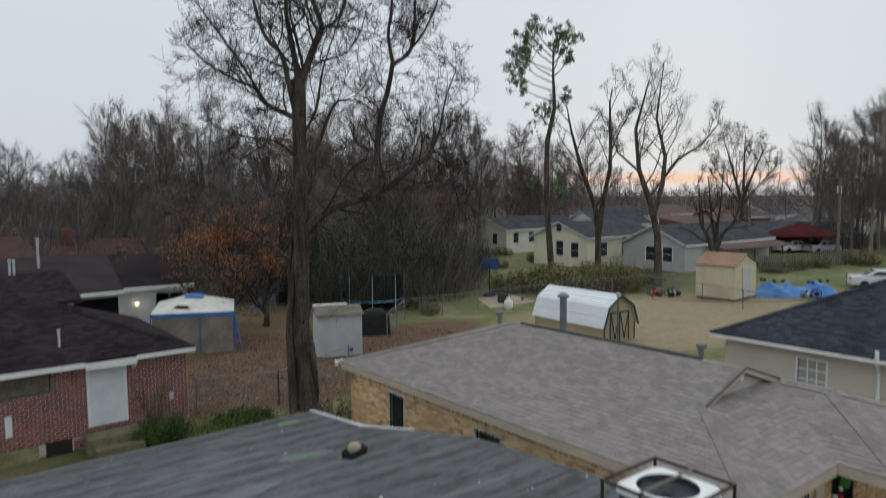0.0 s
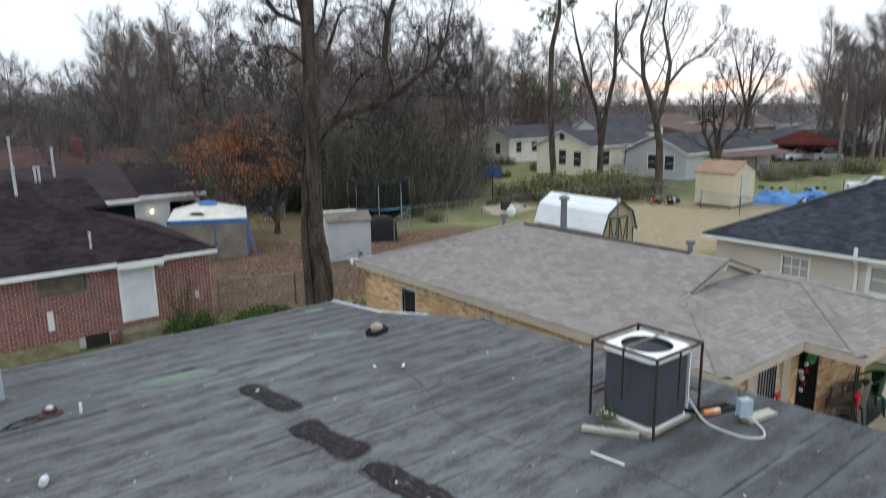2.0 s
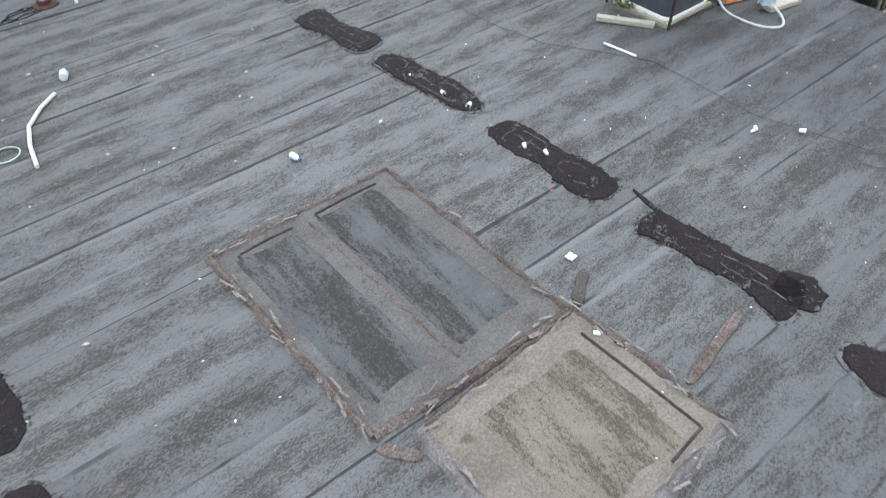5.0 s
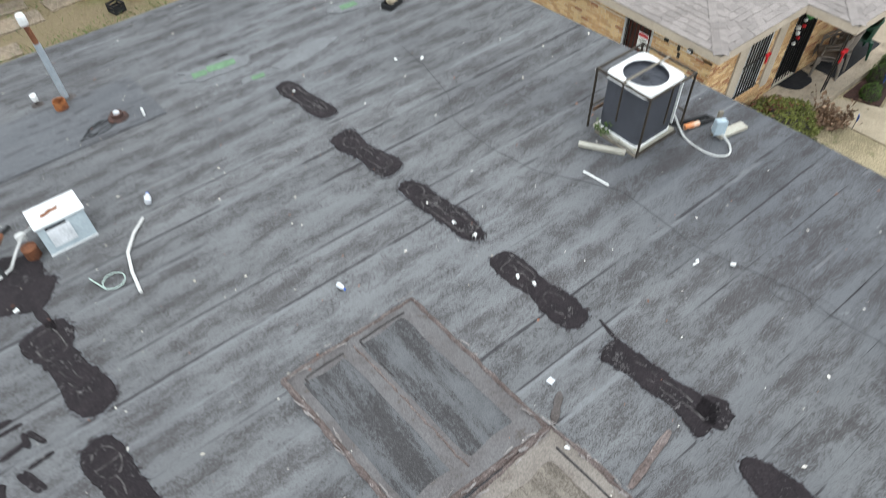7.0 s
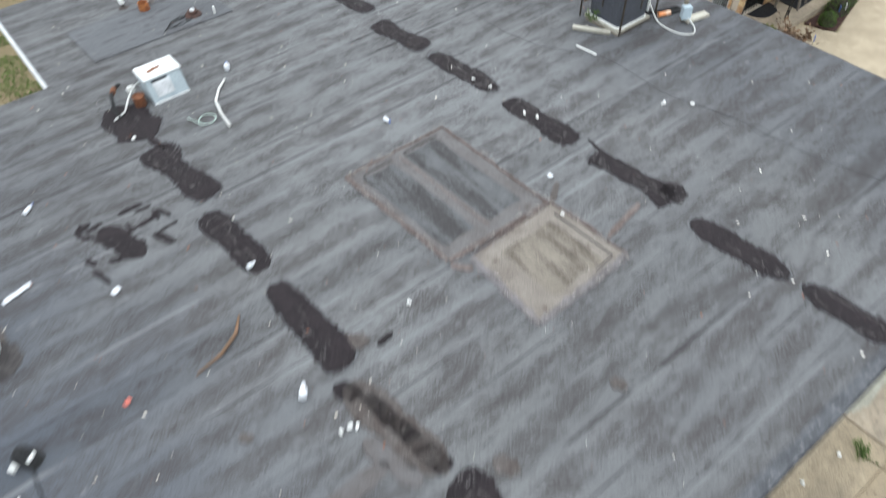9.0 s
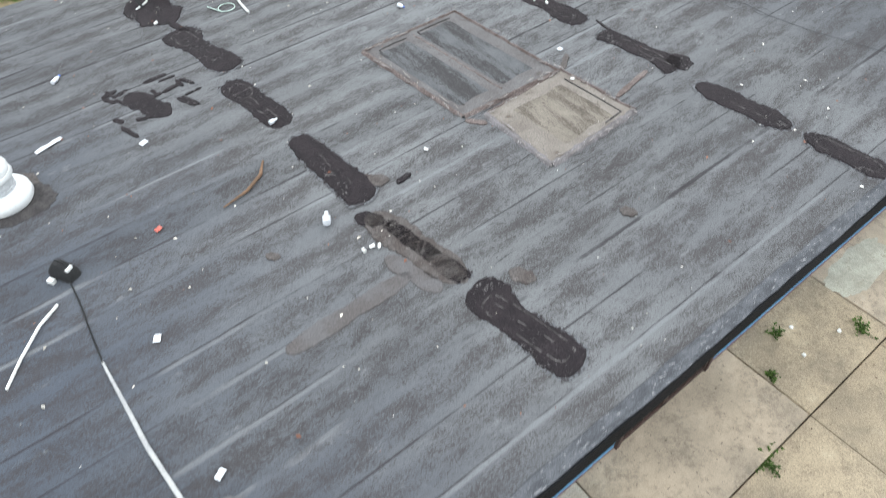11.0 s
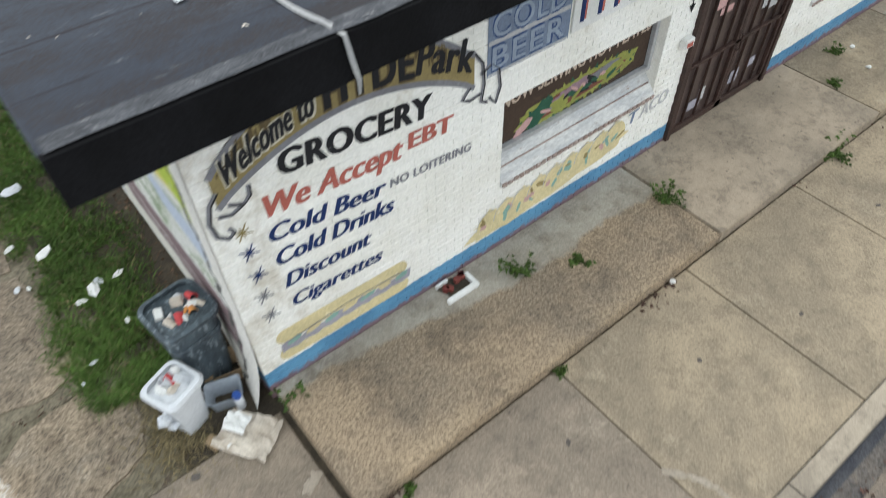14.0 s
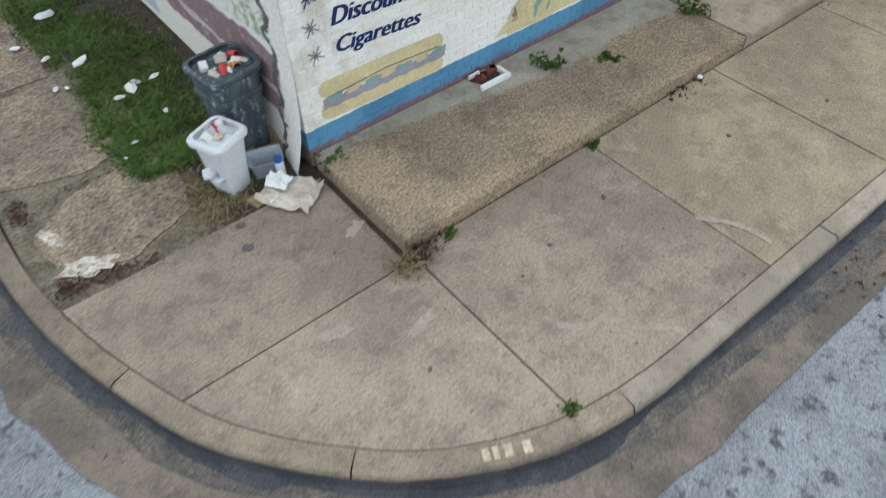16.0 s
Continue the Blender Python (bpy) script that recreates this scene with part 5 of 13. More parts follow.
m_oakleaf = leaf_mat("orange_oak_leaf", (0.37, 0.155, 0.062), (0.24, 0.100, 0.044))
m_evergreen = leaf_mat("dark_evergreen_leaf", (0.044, 0.055, 0.027), (0.033, 0.038, 0.021))
m_shrubleaf = leaf_mat("shrub_leaf", (0.075, 0.125, 0.028), (0.050, 0.085, 0.022))
m_needle = leaf_mat("pine_needle", (0.16, 0.21, 0.11), (0.11, 0.15, 0.08))
m_rustleaf = leaf_mat("rusty_leaf", (0.20, 0.09, 0.055), (0.14, 0.06, 0.04))
m_yellowleaf = leaf_mat("yellow_leaf", (0.26, 0.17, 0.05), (0.20, 0.12, 0.04))
m_brushleaf = leaf_mat("winter_brush_leaf", (0.085, 0.066, 0.042), (0.06, 0.052, 0.032))


def wander(p, d, length, segs, rnd, wiggle, up):
    pts, p, d = [Vector(p)], Vector(p), Vector(d).normalized()
    for i in range(segs):
        d = (d + Vector((rnd.uniform(-1, 1), rnd.uniform(-1, 1), rnd.uniform(-1, 1))) * wiggle + Vector((0, 0, up))).normalized()
        p = p + d * (length / segs)
        pts.append(p)
    return pts


def at_path(pts, s):
    k = s * (len(pts) - 1)
    i = min(int(k), len(pts) - 2)
    return pts[i].lerp(pts[i + 1], k - i), (pts[i + 1] - pts[i]).normalized()


def sprout(g, pts, r0, r1, lev, rnd, kids, spread=0.9, ratio=0.55, up=0.06, wiggle=0.22, rmin=0.012, s0=0.25, tips=None, fine=0.0):
    """Branches along a limb, down to twigs. kids: how many at each level."""
    if lev >= len(kids):
        return
    L = sum((b - a).length for a, b in zip(pts, pts[1:]))
    for k in range(kids[lev]):
        s = s0 + (1 - s0) * (k + rnd.random()) / kids[lev]
        p, d = at_path(pts, min(s, 0.995))
        side = Vector((rnd.gauss(0, 1), rnd.gauss(0, 1), rnd.gauss(0, 0.7) + 0.25))
        side = (side - d * side.dot(d)).normalized()
        nd = (d * rnd.uniform(0.45, 1.0) + side * rnd.uniform(0.5, 1.0) * spread).normalized()
        ln = L * ratio * rnd.uniform(0.55, 1.1) * (1.15 - 0.55 * s)
        segs = (6, 5, 4, 3, 3)[min(lev, 4)]
        q = wander(p, nd, ln, segs, rnd, wiggle, up)
        ra = max((r0 + (r1 - r0) * s) * rnd.uniform(0.45, 0.65), rmin)
        rb = max(ra * 0.3, rmin * 0.6)
        g.tube(q, [ra + (rb - ra) * i / segs for i in range(segs + 1)], (6, 4, 3, 3, 3)[min(lev, 4)], cap=False)
        if tips is not None and lev >= len(kids) - 2:
            tips.append(q[-1])
            tips.append(q[len(q) // 2])
        if fine and lev == len(kids) - 1:
            spikes(g, q, 2, fine, rmin * 0.8, rnd, 0.1)
        sprout(g, q, ra, rb, lev + 1, rnd, kids, spread, ratio, up, wiggle, rmin, s0, tips, fine)


def leaves(g, centres, spread, per, size, rnd, flat=0.6):
    for c in centres:
        for _ in range(per):
            p = Vector(c) + Vector((rnd.gauss(0, spread), rnd.gauss(0, spread), rnd.gauss(0, spread * flat)))
            u = Vector((rnd.gauss(0, 1), rnd.gauss(0, 1), rnd.gauss(0, 0.6))).normalized()
            v = u.cross(Vector((rnd.gauss(0, 1), rnd.gauss(0, 1), rnd.gauss(0, 1)))).normalized()
            s = size * rnd.uniform(0.6, 1.3)
            g.add([p - u * s, p + v * s * 0.5, p + u * s, p - v * s * 0.5], [(0, 1, 2, 3)])


def bare_tree(name, label, at, height, r, seed, kids=(11, 6, 5), bark=None, twig=None, spread=0.85, rmin=0.02, fork=0.4, leaf=None, lper=0, lsize=0.1, lspread=0.3, up=0.07, ratio=0.5, lean=(0, 0), fine=0.35):
    rnd = random.Random(seed)
    t = thing(name, label, "tree", at)
    trunk = wander((0, 0, -0.2), (lean[0], lean[1], 1), height * 0.62, 7, rnd, 0.07, 0.1)
    g = Geo().tube(trunk, [r * (1.35 if i == 0 else 1.0 - 0.09 * i) for i in range(8)], 8)
    part("trunk", g, bark or m_bark, t)
    g, tips = Geo(), []
    top = trunk[-1]
    for k in range(3):
        a = rnd.uniform(0, 6.28)
        q = wander(top, (math.cos(a) * 0.45, math.sin(a) * 0.45, 1), height * 0.4, 6, rnd, 0.14, 0.05)
        g.tube(q, [r * 0.36 * (1 - 0.14 * i) for i in range(7)], 5, cap=False)
        sprout(g, q, r * 0.33, r * 0.1, 1, rnd, (0, kids[0] // 2 + 2, *kids[2:]), spread, 0.5, up, 0.2, rmin, 0.1, tips, fine)
    sprout(g, trunk, r * 0.62, r * 0.36, 0, rnd, kids, spread, ratio, up, 0.2, rmin, fork, tips, fine)
    crown = part("crown", g, twig or m_twig, t)
    if leaf:
        g = Geo()
        held = [p for p in tips if noise.noise(Vector(p) * 0.9 + Vector((seed, 0, 0))) > 0.10]
        leaves(g, held, lspread, lper, lsize, rnd, 0.4)
        part("foliage", g, leaf, crown)
    return t


# the large old tree behind the shop: limbs laid out across the view
TREE = Vector((10.75, 21.3, 0.0))
ACROSS = Vector((0.886, -0.463, 0.0))
DEEP = Vector((0.463, 0.886, 0.0))


def limb(spec, r0, r1, g, n=7):
    pts = [TREE * 0 + ACROSS * a + DEEP * b + Vector((0, 0, z)) for a, z, b in spec]
    fine = []
    for i in range(len(pts) - 1):
        p0, p1, p2, p3 = (pts[max(0, min(len(pts) - 1, i + k))] for k in (-1, 0, 1, 2))
        for j in range(3):
            s = j / 3
            fine.append(0.5 * (2 * p1 + (p2 - p0) * s + (2 * p0 - 5 * p1 + 4 * p2 - p3) * s * s + (3 * p1 - p0 - 3 * p2 + p3) * s**3))
    fine.append(pts[-1])
    k = len(fine) - 1
    g.tube(fine, [(r0 + (r1 - r0) * i / k) * 0.8 for i in range(k + 1)], n, cap=True)
    return fine


def big_tree():
    rnd = random.Random(4)
    t = thing("big_tree", "old leafless tree with rugged grey-brown trunk and spreading limbs", "tree", tuple(TREE))
    g = Geo()
    pts = [Vector((0, 0, z)) + ACROSS * a for a, z in ((0.05, -0.3), (0.02, 0.5), (-0.12, 2.0), (-0.16, 3.4), (-0.06, 5.0), (0.0, 6.6), (0.0, 8.8), (0.02, 11.3))]
    rings = []
    for i, p in enumerate(pts):
        r = (0.52, 0.36, 0.31, 0.30, 0.29, 0.26, 0.23, 0.20)[i]
        rings.append([tuple(p + Vector((math.cos(a), math.sin(a), 0)) * r * (1 + 0.14 * math.sin(3 * a + i * 0.3) + 0.10 * math.sin(7 * a + 1.3 * i) + rnd.uniform(-0.06, 0.06))) for a in [2 * math.pi * k / 20 for k in range(20)]])
    g.loft(rings)
    for k in range(26):
        a, z0 = rnd.uniform(0, 6.28), rnd.uniform(-0.2, 4.5)
        ridge = []
        for q in range(6):
            z = z0 + q * rnd.uniform(0.3, 0.6)
            c, _ = at_path(pts, min(max((z + 0.3) / 11.6, 0.0), 0.99))
            rr_ = 0.34 - 0.014 * z + rnd.uniform(-0.03, 0.05)
            a += rnd.uniform(-0.12, 0.12)
            ridge.append((c.x + rr_ * math.cos(a), c.y + rr_ * math.sin(a), z))
        g.tube(ridge, [0.02, 0.06, 0.08, 0.07, 0.05, 0.015], 5)
    part("trunk", g, m_bark, t, smooth=True)
    # ivy stems and a split side stem at the foot
    g = Geo()
    limb(((-0.42, -0.2, -0.2), (-0.46, 1.5, -0.25), (-0.5, 2.8, -0.2), (-0.36, 4.2, -0.2), (-0.25, 5.4, -0.1)), 0.2, 0.10, g, 8)
    part("side_stem", g, m_bark, t)
    g = Geo()
    main = [
        (limb(((0.0, 11.0, 0), (0.0, 11.5, 0), (-0.15, 12.4, -0.1), (-0.3, 13.4, -0.2), (-0.3, 14.4, -0.2), (-0.5, 16.4, -0.3)), 0.16, 0.05, g), 0.15, 0.05, 13),
        (limb(((0.03, 11.0, 0), (0.25, 11.55, 0.05), (0.65, 12.6, 0.15), (0.85, 13.1, 0.2), (0.65, 13.75, 0.25), (0.45, 14.6, 0.2), (0.7, 16.6, 0.2)), 0.19, 0.05, g), 0.17, 0.05, 13),
        (limb(((0.8, 13.0, 0.2), (1.4, 13.4, 0.3), (1.7, 14.2, 0.3), (2.0, 15.8, 0.4)), 0.09, 0.03, g), 0.08, 0.03, 9),
        (limb(((-0.12, 10.3, 0), (-0.3, 11.2, -0.2), (-0.5, 12.05, -0.3), (-1.0, 12.6, -0.4), (-1.35, 13.85, -0.5), (-1.5, 15.8, -0.6)), 0.13, 0.04, g), 0.11, 0.04, 13),
        (limb(((-0.1, 10.0, 0), (-0.5, 10.2, 0.2), (-1.05, 10.5, 0.3), (-1.4, 11.0, 0.4), (-2.1, 11.35, 0.7), (-3.0, 11.9, 0.9), (-3.7, 12.6, 1.1)), 0.13, 0.03, g), 0.11, 0.03, 17),
        (limb(((-1.3, 10.9, 0.35), (-1.9, 11.9, 0.0), (-2.5, 12.7, -0.4), (-3.2, 13.7, -0.5)), 0.07, 0.02, g), 0.06, 0.02, 12),
        (limb(((0.05, 5.9, 0), (0.4, 6.45, -0.2), (1.15, 7.0, -0.4), (2.2, 7.3, -0.6), (3.0, 7.7, -0.7), (3.8, 8.35, -0.8), (4.4, 8.85, -0.9), (4.5, 9.65, -1.0)), 0.24, 0.07, g), 0.16, 0.05, 14),
        (limb(((2.5, 7.45, -0.6), (2.6, 8.15, -0.6), (2.6, 9.1, -0.55), (2.75, 10.15, -0.5), (3.0, 10.9, -0.45), (3.2, 11.9, -0.4)), 0.15, 0.10, g), 0.10, 0.05, 8),
        (limb(((3.2, 11.8, -0.4), (3.05, 12.7, -0.4), (3.15, 13.5, -0.4), (3.2, 14.2, -0.3), (3.0, 16.0, -0.3)), 0.08, 0.03, g), 0.07, 0.03, 12),
        (limb(((3.2, 11.8, -0.4), (3.7, 12.15, -0.4), (3.9, 12.7, -0.5), (3.95, 14.05, -0.6), (4.1, 15.8, -0.6)), 0.10, 0.03, g), 0.08, 0.03, 11),
        (limb(((3.6, 12.1, -0.4), (4.2, 12.8, -0.6), (4.7, 13.9, -0.8), (5.1, 15.2, -0.8)), 0.06, 0.02, g), 0.05, 0.02, 9),
        (limb(((0.1, 7.9, 0.1), (0.75, 9.4, 0.3), (1.15, 10.4, 0.5), (1.5, 10.7, 0.6), (2.2, 10.65, 0.8), (2.75, 10.25, 0.9)), 0.09, 0.02, g), 0.07, 0.02, 14),
        (limb(((4.4, 8.8, -0.9), (4.7, 9.6, -0.9), (4.9, 10.6, -0.9), (5.3, 11.6, -0.8)), 0.06, 0.02, g), 0.05, 0.02, 13),
        (limb(((4.3, 8.8, -0.9), (4.8, 8.7, -0.8), (5.2, 7.8, -0.7), (5.45, 6.6, -0.6)), 0.05, 0.015, g), 0.04, 0.015, 9),
        (limb(((-0.1, 4.6, 0), (-0.9, 5.6, 0.6), (-2.0, 6.3, 1.0), (-3.4, 6.5, 1.3), (-4.6, 7.0, 1.8)), 0.08, 0.02, g), 0.06, 0.02, 13),
        (limb(((0.0, 8.6, 0), (-0.8, 9.2, -0.6), (-1.8, 9.3, -1.0), (-3.0, 9.8, -1.6)), 0.07, 0.02, g), 0.05, 0.02, 12),
        (limb(((0.0, 9.2, 0), (0.6, 10.4, 0.9), (0.9, 12.0, 1.6), (1.6, 14.0, 2.0)), 0.08, 0.02, g), 0.06, 0.02, 12),
    ]
    crown = part("crown", g, m_bark, t, smooth=True)
    g = Geo()
    for pts_, ra, rb, n in main:
        sprout(g, pts_, ra * 0.55, rb * 0.7, 0, rnd, (n + 2, 7, 5), 1.5, 0.58, -0.015, 0.36, 0.0075, 0.12, None, 0.26)
    tagged(part("twig", g, m_twig, crown), kind="stuff")
    return t



def spikes(g, pts, n, length, r, rnd, s0=0.05, rise=0.1):
    """Fine tapering twigs along a branch."""
    for k in range(n):
        p, d = at_path(pts, s0 + (1 - s0) * (k + rnd.random()) / n * 0.999)
        q = (d * rnd.uniform(0.2, 1.0) + Vector((rnd.gauss(0, 0.6), rnd.gauss(0, 0.6), rnd.gauss(rise, 0.55)))).normalized()
        u = q.orthogonal().normalized()
        w = q.cross(u)
        e = p + q * length * rnd.uniform(0.5, 1.2)
        g.add([p + u * r, p - u * r * 0.5 + w * r * 0.87, p - u * r * 0.5 - w * r * 0.87, e], [(0, 1, 3), (1, 2, 3), (2, 0, 3)])


big_tree()


def wood_tree(label, at, height, r, seed, fork, spread, limbs=20, branches=8, twigs=20, leaf=None):
    """A leafless tree of the wood: trunk, limbs, branches and a haze of fine twigs."""
    rnd = random.Random(seed)
    t = thing("tree", label, "tree", at, group="winter wood")
    trunk = wander((0, 0, -0.2), (0, 0, 1), height * 0.9, 7, rnd, 0.08, 0.1)
    part("trunk", Geo().tube(trunk, [r * (1.0 - 0.13 * i) for i in range(8)], 6), m_woodtwig, t)
    g, tips = Geo(), []
    for k in range(limbs):
        s = fork + (1 - fork) * (k + rnd.random()) / limbs * 0.98
        p, d = at_path(trunk, s)
        a = k * 2.4 + rnd.uniform(-0.5, 0.5)
        ln = height * spread * (1.05 - 0.7 * s) * rnd.uniform(0.7, 1.15)
        q = wander(p, (math.cos(a), math.sin(a), rnd.uniform(0.4, 1.35)), ln, 4, rnd, 0.17, 0.07)
        ra = max(r * (1 - 0.8 * s) * 0.42, 0.025)
        g.tube(q, [ra, ra * 0.8, ra * 0.6, ra * 0.45, ra * 0.25], 3, cap=False)
        spikes(g, q, twigs, 1.3, 0.009, rnd, 0.15, 0.3)
        for j in range(branches):
            p2, d2 = at_path(q, 0.15 + 0.84 * (j + rnd.random()) / branches)
            v = (d2 * 0.8 + Vector((rnd.gauss(0, 0.45), rnd.gauss(0, 0.45), rnd.gauss(0.3, 0.4)))).normalized()
            b = wander(p2, v, ln * rnd.uniform(0.35, 0.7), 2, rnd, 0.2, 0.05)
            g.tube(b, [ra * 0.4, ra * 0.28, ra * 0.12], 3, cap=False)
            spikes(g, b, twigs, 1.15, 0.0075, rnd, 0.0, 0.3)
            tips += b[1:]
    crown = part("crown", g, m_woodtwig, t)
    if leaf:
        g = Geo()
        leaves(g, tips, 0.4, 3, 0.12, rnd)
        part("foliage", g, leaf, crown)
    return t


wood_kinds = [
    wood_tree("bare deciduous tree in the winter wood", (24, 66, 0), 16.5, 0.20, 31, 0.22, 0.34),
    wood_tree("bare deciduous tree in the winter wood", (33, 72, 0), 18.0, 0.21, 32, 0.28, 0.30),
    wood_tree("bare deciduous tree in the winter wood", (15, 64, 0), 14.5, 0.18, 33, 0.12, 0.40),
    wood_tree("tall bare tree with a few yellow leaves", (19.5, 66, 0), 16.8, 0.22, 34, 0.25, 0.32, leaf=m_yellowleaf),
    wood_tree("bare tree with a few rust-coloured leaves", (38, 64, 0), 12.5, 0.2, 35, 0.15, 0.38, leaf=m_rustleaf),
]


def polar(az, dist):
    a = radians(az)
    return -0.77 + dist * math.sin(a), -0.76 + dist * math.cos(a)


rnd = random.Random(77)


def wood(az0, az1, d0, d1, n, k0, k1, kinds=(0, 1, 2)):
    for i in range(n):
        az = az0 + (az1 - az0) * (i + rnd.uniform(0.1, 0.9)) / n
        x, y = polar(az, rnd.uniform(d0, d1))
        s = rnd.uniform(k0, k1)
        copy_thing(wood_kinds[rnd.choice(kinds)], pose(x, y, -0.05, 0, 0, rnd.uniform(0, 360)) @ Matrix.Diagonal((s * rnd.uniform(0.85, 1.15), s * rnd.uniform(0.85, 1.15), s, 1)))


wood(1, 14, 84, 105, 22, 0.70, 0.86)
wood(0, 14, 62, 82, 26, 0.48, 0.60)
wood(1, 30, 62, 80, 22, 0.38, 0.5, (2,))
wood(1, 15, 68, 82, 13, 0.40, 0.52, (0, 2))
wood(13.0, 29, 68, 92, 32, 0.84, 1.0, (0, 1, 2, 3))
wood(15, 30, 52, 64, 14, 0.42, 0.62, (0, 2, 2))
wood(28, 42, 74, 98, 30, 0.90, 1.08)
wood(26, 40, 54, 68, 15, 0.50, 0.72, (0, 2, 4))
wood(42, 50, 100, 125, 11, 0.95, 1.2, (0, 1, 2, 4))
wood(44, 56, 130, 175, 14, 0.6, 0.85)
wood(66.5, 73, 92, 125, 16, 0.88, 1.12)
wood(66.5, 73, 96, 110, 7, 0.5, 0.75, (0, 2))
wood(59, 66, 120, 150, 5, 0.45, 0.65)
for x, y, k in ((73.3, 72.0, 1.02), (76.5, 75.0, 0.9), (75.0, 66.0, 0.52), (72.6, 66.5, 0.5)):
    copy_thing(wood_kinds[4], pose(x, y, -0.05, 0, 0, 50 * x) @ Matrix.Scale(k, 4))
# the far wood along the horizon
g, far_r = Geo(), random.Random(78)
for k in range(48000):
    az = far_r.uniform(-2, 76)
    x, y = polar(az, far_r.uniform(180, 300))
    top = 11.0 + 3.5 * noise.noise((az * 0.35, 0.0, 2.0)) + 2.0 * noise.noise((az * 1.7, 5.0, 2.0)) - (3.5 if 50 < az < 66 else 0.0)
    z = top * far_r.random() ** 0.7
    p = Vector((x, y, z))
    e = p + Vector((far_r.gauss(0, 1.4), far_r.gauss(0, 1.4), far_r.gauss(0.8, 1.2)))
    w = Vector((math.cos(radians(az)), -math.sin(radians(az)), 0)) * far_r.uniform(0.03, 0.07)
    g.add([p - w, p + w, p + Vector((w.y, -w.x, 0)), e], [(0, 1, 3), (1, 2, 3), (2, 0, 3)])
solo("far_wood", g, m_woodtwig, "hazy brown leafless woods along the horizon", "woods", kind="stuff")


def brush(name, label, at, rx, ry, h, seed, leaf_m, per=26, n=70, size=0.11, twig=None):
    """A thicket: arching stems with leaves."""
    r = random.Random(seed)
    t = thing(name, label, "shrub", at)
    g, tips = Geo(), []
    for k in range(n):
        a, q = r.uniform(0, 6.28), math.sqrt(r.random())
        p = Vector((math.cos(a) * rx * q, math.sin(a) * ry * q, -0.1))
        hh = h * (1 - 0.45 * q * q) * r.uniform(0.55, 1.1)
        w = wander(p, (math.cos(a) * 0.4, math.sin(a) * 0.4, 1), hh, 4, r, 0.2, 0.02)
        thin = min(1.0, h / 3.0)
        g.tube(w, [0.03 * thin, 0.024 * thin, 0.018 * thin, 0.013 * thin, 0.008 * thin], 3, cap=False)
        tips += w[1:]
        spikes(g, w, 22, 0.2 * h, 0.010 * thin, r, 0.15)
    stems = part("stem", g, twig or m_woodtwig, t)
    g = Geo()
    leaves(g, tips, h * 0.085, per, size, r, 0.9)
    part("foliage", g, leaf_m, stems)
    return t


ever = brush("evergreen_thicket", "dark evergreen thicket at the edge of the wood", (27.5, 46, 0), 3.4, 3.2, 6.2, 41, m_evergreen, 34, 95, 0.085)
bare = brush("undergrowth", "leafless brown undergrowth at the edge of the wood", (5, 52, 0), 3.2, 3.0, 4.6, 42, m_brushleaf, 2, 110, 0.05)
green = brush("green_shrub", "bright green shrub among bare undergrowth", (13.0, 47.5, 0), 2.2, 2.0, 4.4, 43, m_shrubleaf, 14, 60, 0.15)
for ob in (ever, bare):
    tagged(ob, group="wood edge")
for az, d, s in ((27, 52, 1.0), (30.5, 50, 1.15), (33, 51, 1.1), (36, 52, 1.0), (38.5, 55, 0.8), (25, 56, 0.9), (40.0, 62, 0.7), (31, 46, 0.7), (35.5, 46.5, 0.55)):
    x, y = polar(az, d)
    copy_thing(ever, pose(x, y, 0, 0, 0, rnd.uniform(0, 360)) @ Matrix.Scale(s, 4))
for i in range(26):
    x, y = polar(1 + 30 * (i + rnd.random()) / 26, rnd.uniform(62, 78))
    copy_thing(bare, pose(x, y, 0, 0, 0, rnd.uniform(0, 360)) @ Matrix.Scale(rnd.uniform(1.5, 2.1), 4))
for i in range(52):
    x, y = polar(1 + 38 * (i + rnd.random()) / 52, (rnd.uniform(64, 78) if i < 20 else rnd.uniform(50, 70)))
    copy_thing(bare, pose(x, y, 0, 0, 0, rnd.uniform(0, 360)) @ Matrix.Scale(rnd.uniform(0.8, 1.6), 4))
for i in range(12):
    x, y = polar(58 + 15 * (i + rnd.random()) / 12, rnd.uniform(100, 130))
    copy_thing(bare, pose(x, y, 0, 0, 0, rnd.uniform(0, 360)) @ Matrix.Scale(rnd.uniform(0.6, 0.9), 4))
x, y = polar(4.5, 60)
copy_thing(green, pose(x, y, 0, 0, 0, 70) @ Matrix.Scale(0.7, 4))

bare_tree("oak_tree", "young oak holding rusty orange leaves", (14.3, 37.4, 0), 6.8, 0.2, 51, (15, 7, 4), rmin=0.012, fork=0.2, leaf=m_oakleaf, lper=20, lsize=0.055, lspread=0.22, spread=1.5, ratio=1.0, fine=0.2)
bare_tree("bare_tree", "low spreading leafless tree beside the yard", (16.1, 36.6, 0), 6.4, 0.18, 52, (11, 6, 4), rmin=0.013, fork=0.15, spread=1.2, ratio=0.7)
bare_tree("bare_tree", "leafless tree with tangled branches behind the trampoline", (21.5, 42.5, 0), 9.5, 0.22, 53, (14, 8, 6), rmin=0.015, fork=0.15, spread=1.15, ratio=0.65)
bare_tree("bare_tree", "leafless tree with drooping branches by the play yard", (27.5, 41.0, 0), 8.5, 0.18, 54, (14, 8, 6), rmin=0.015, fork=0.15, spread=1.2, ratio=0.7, up=-0.01)


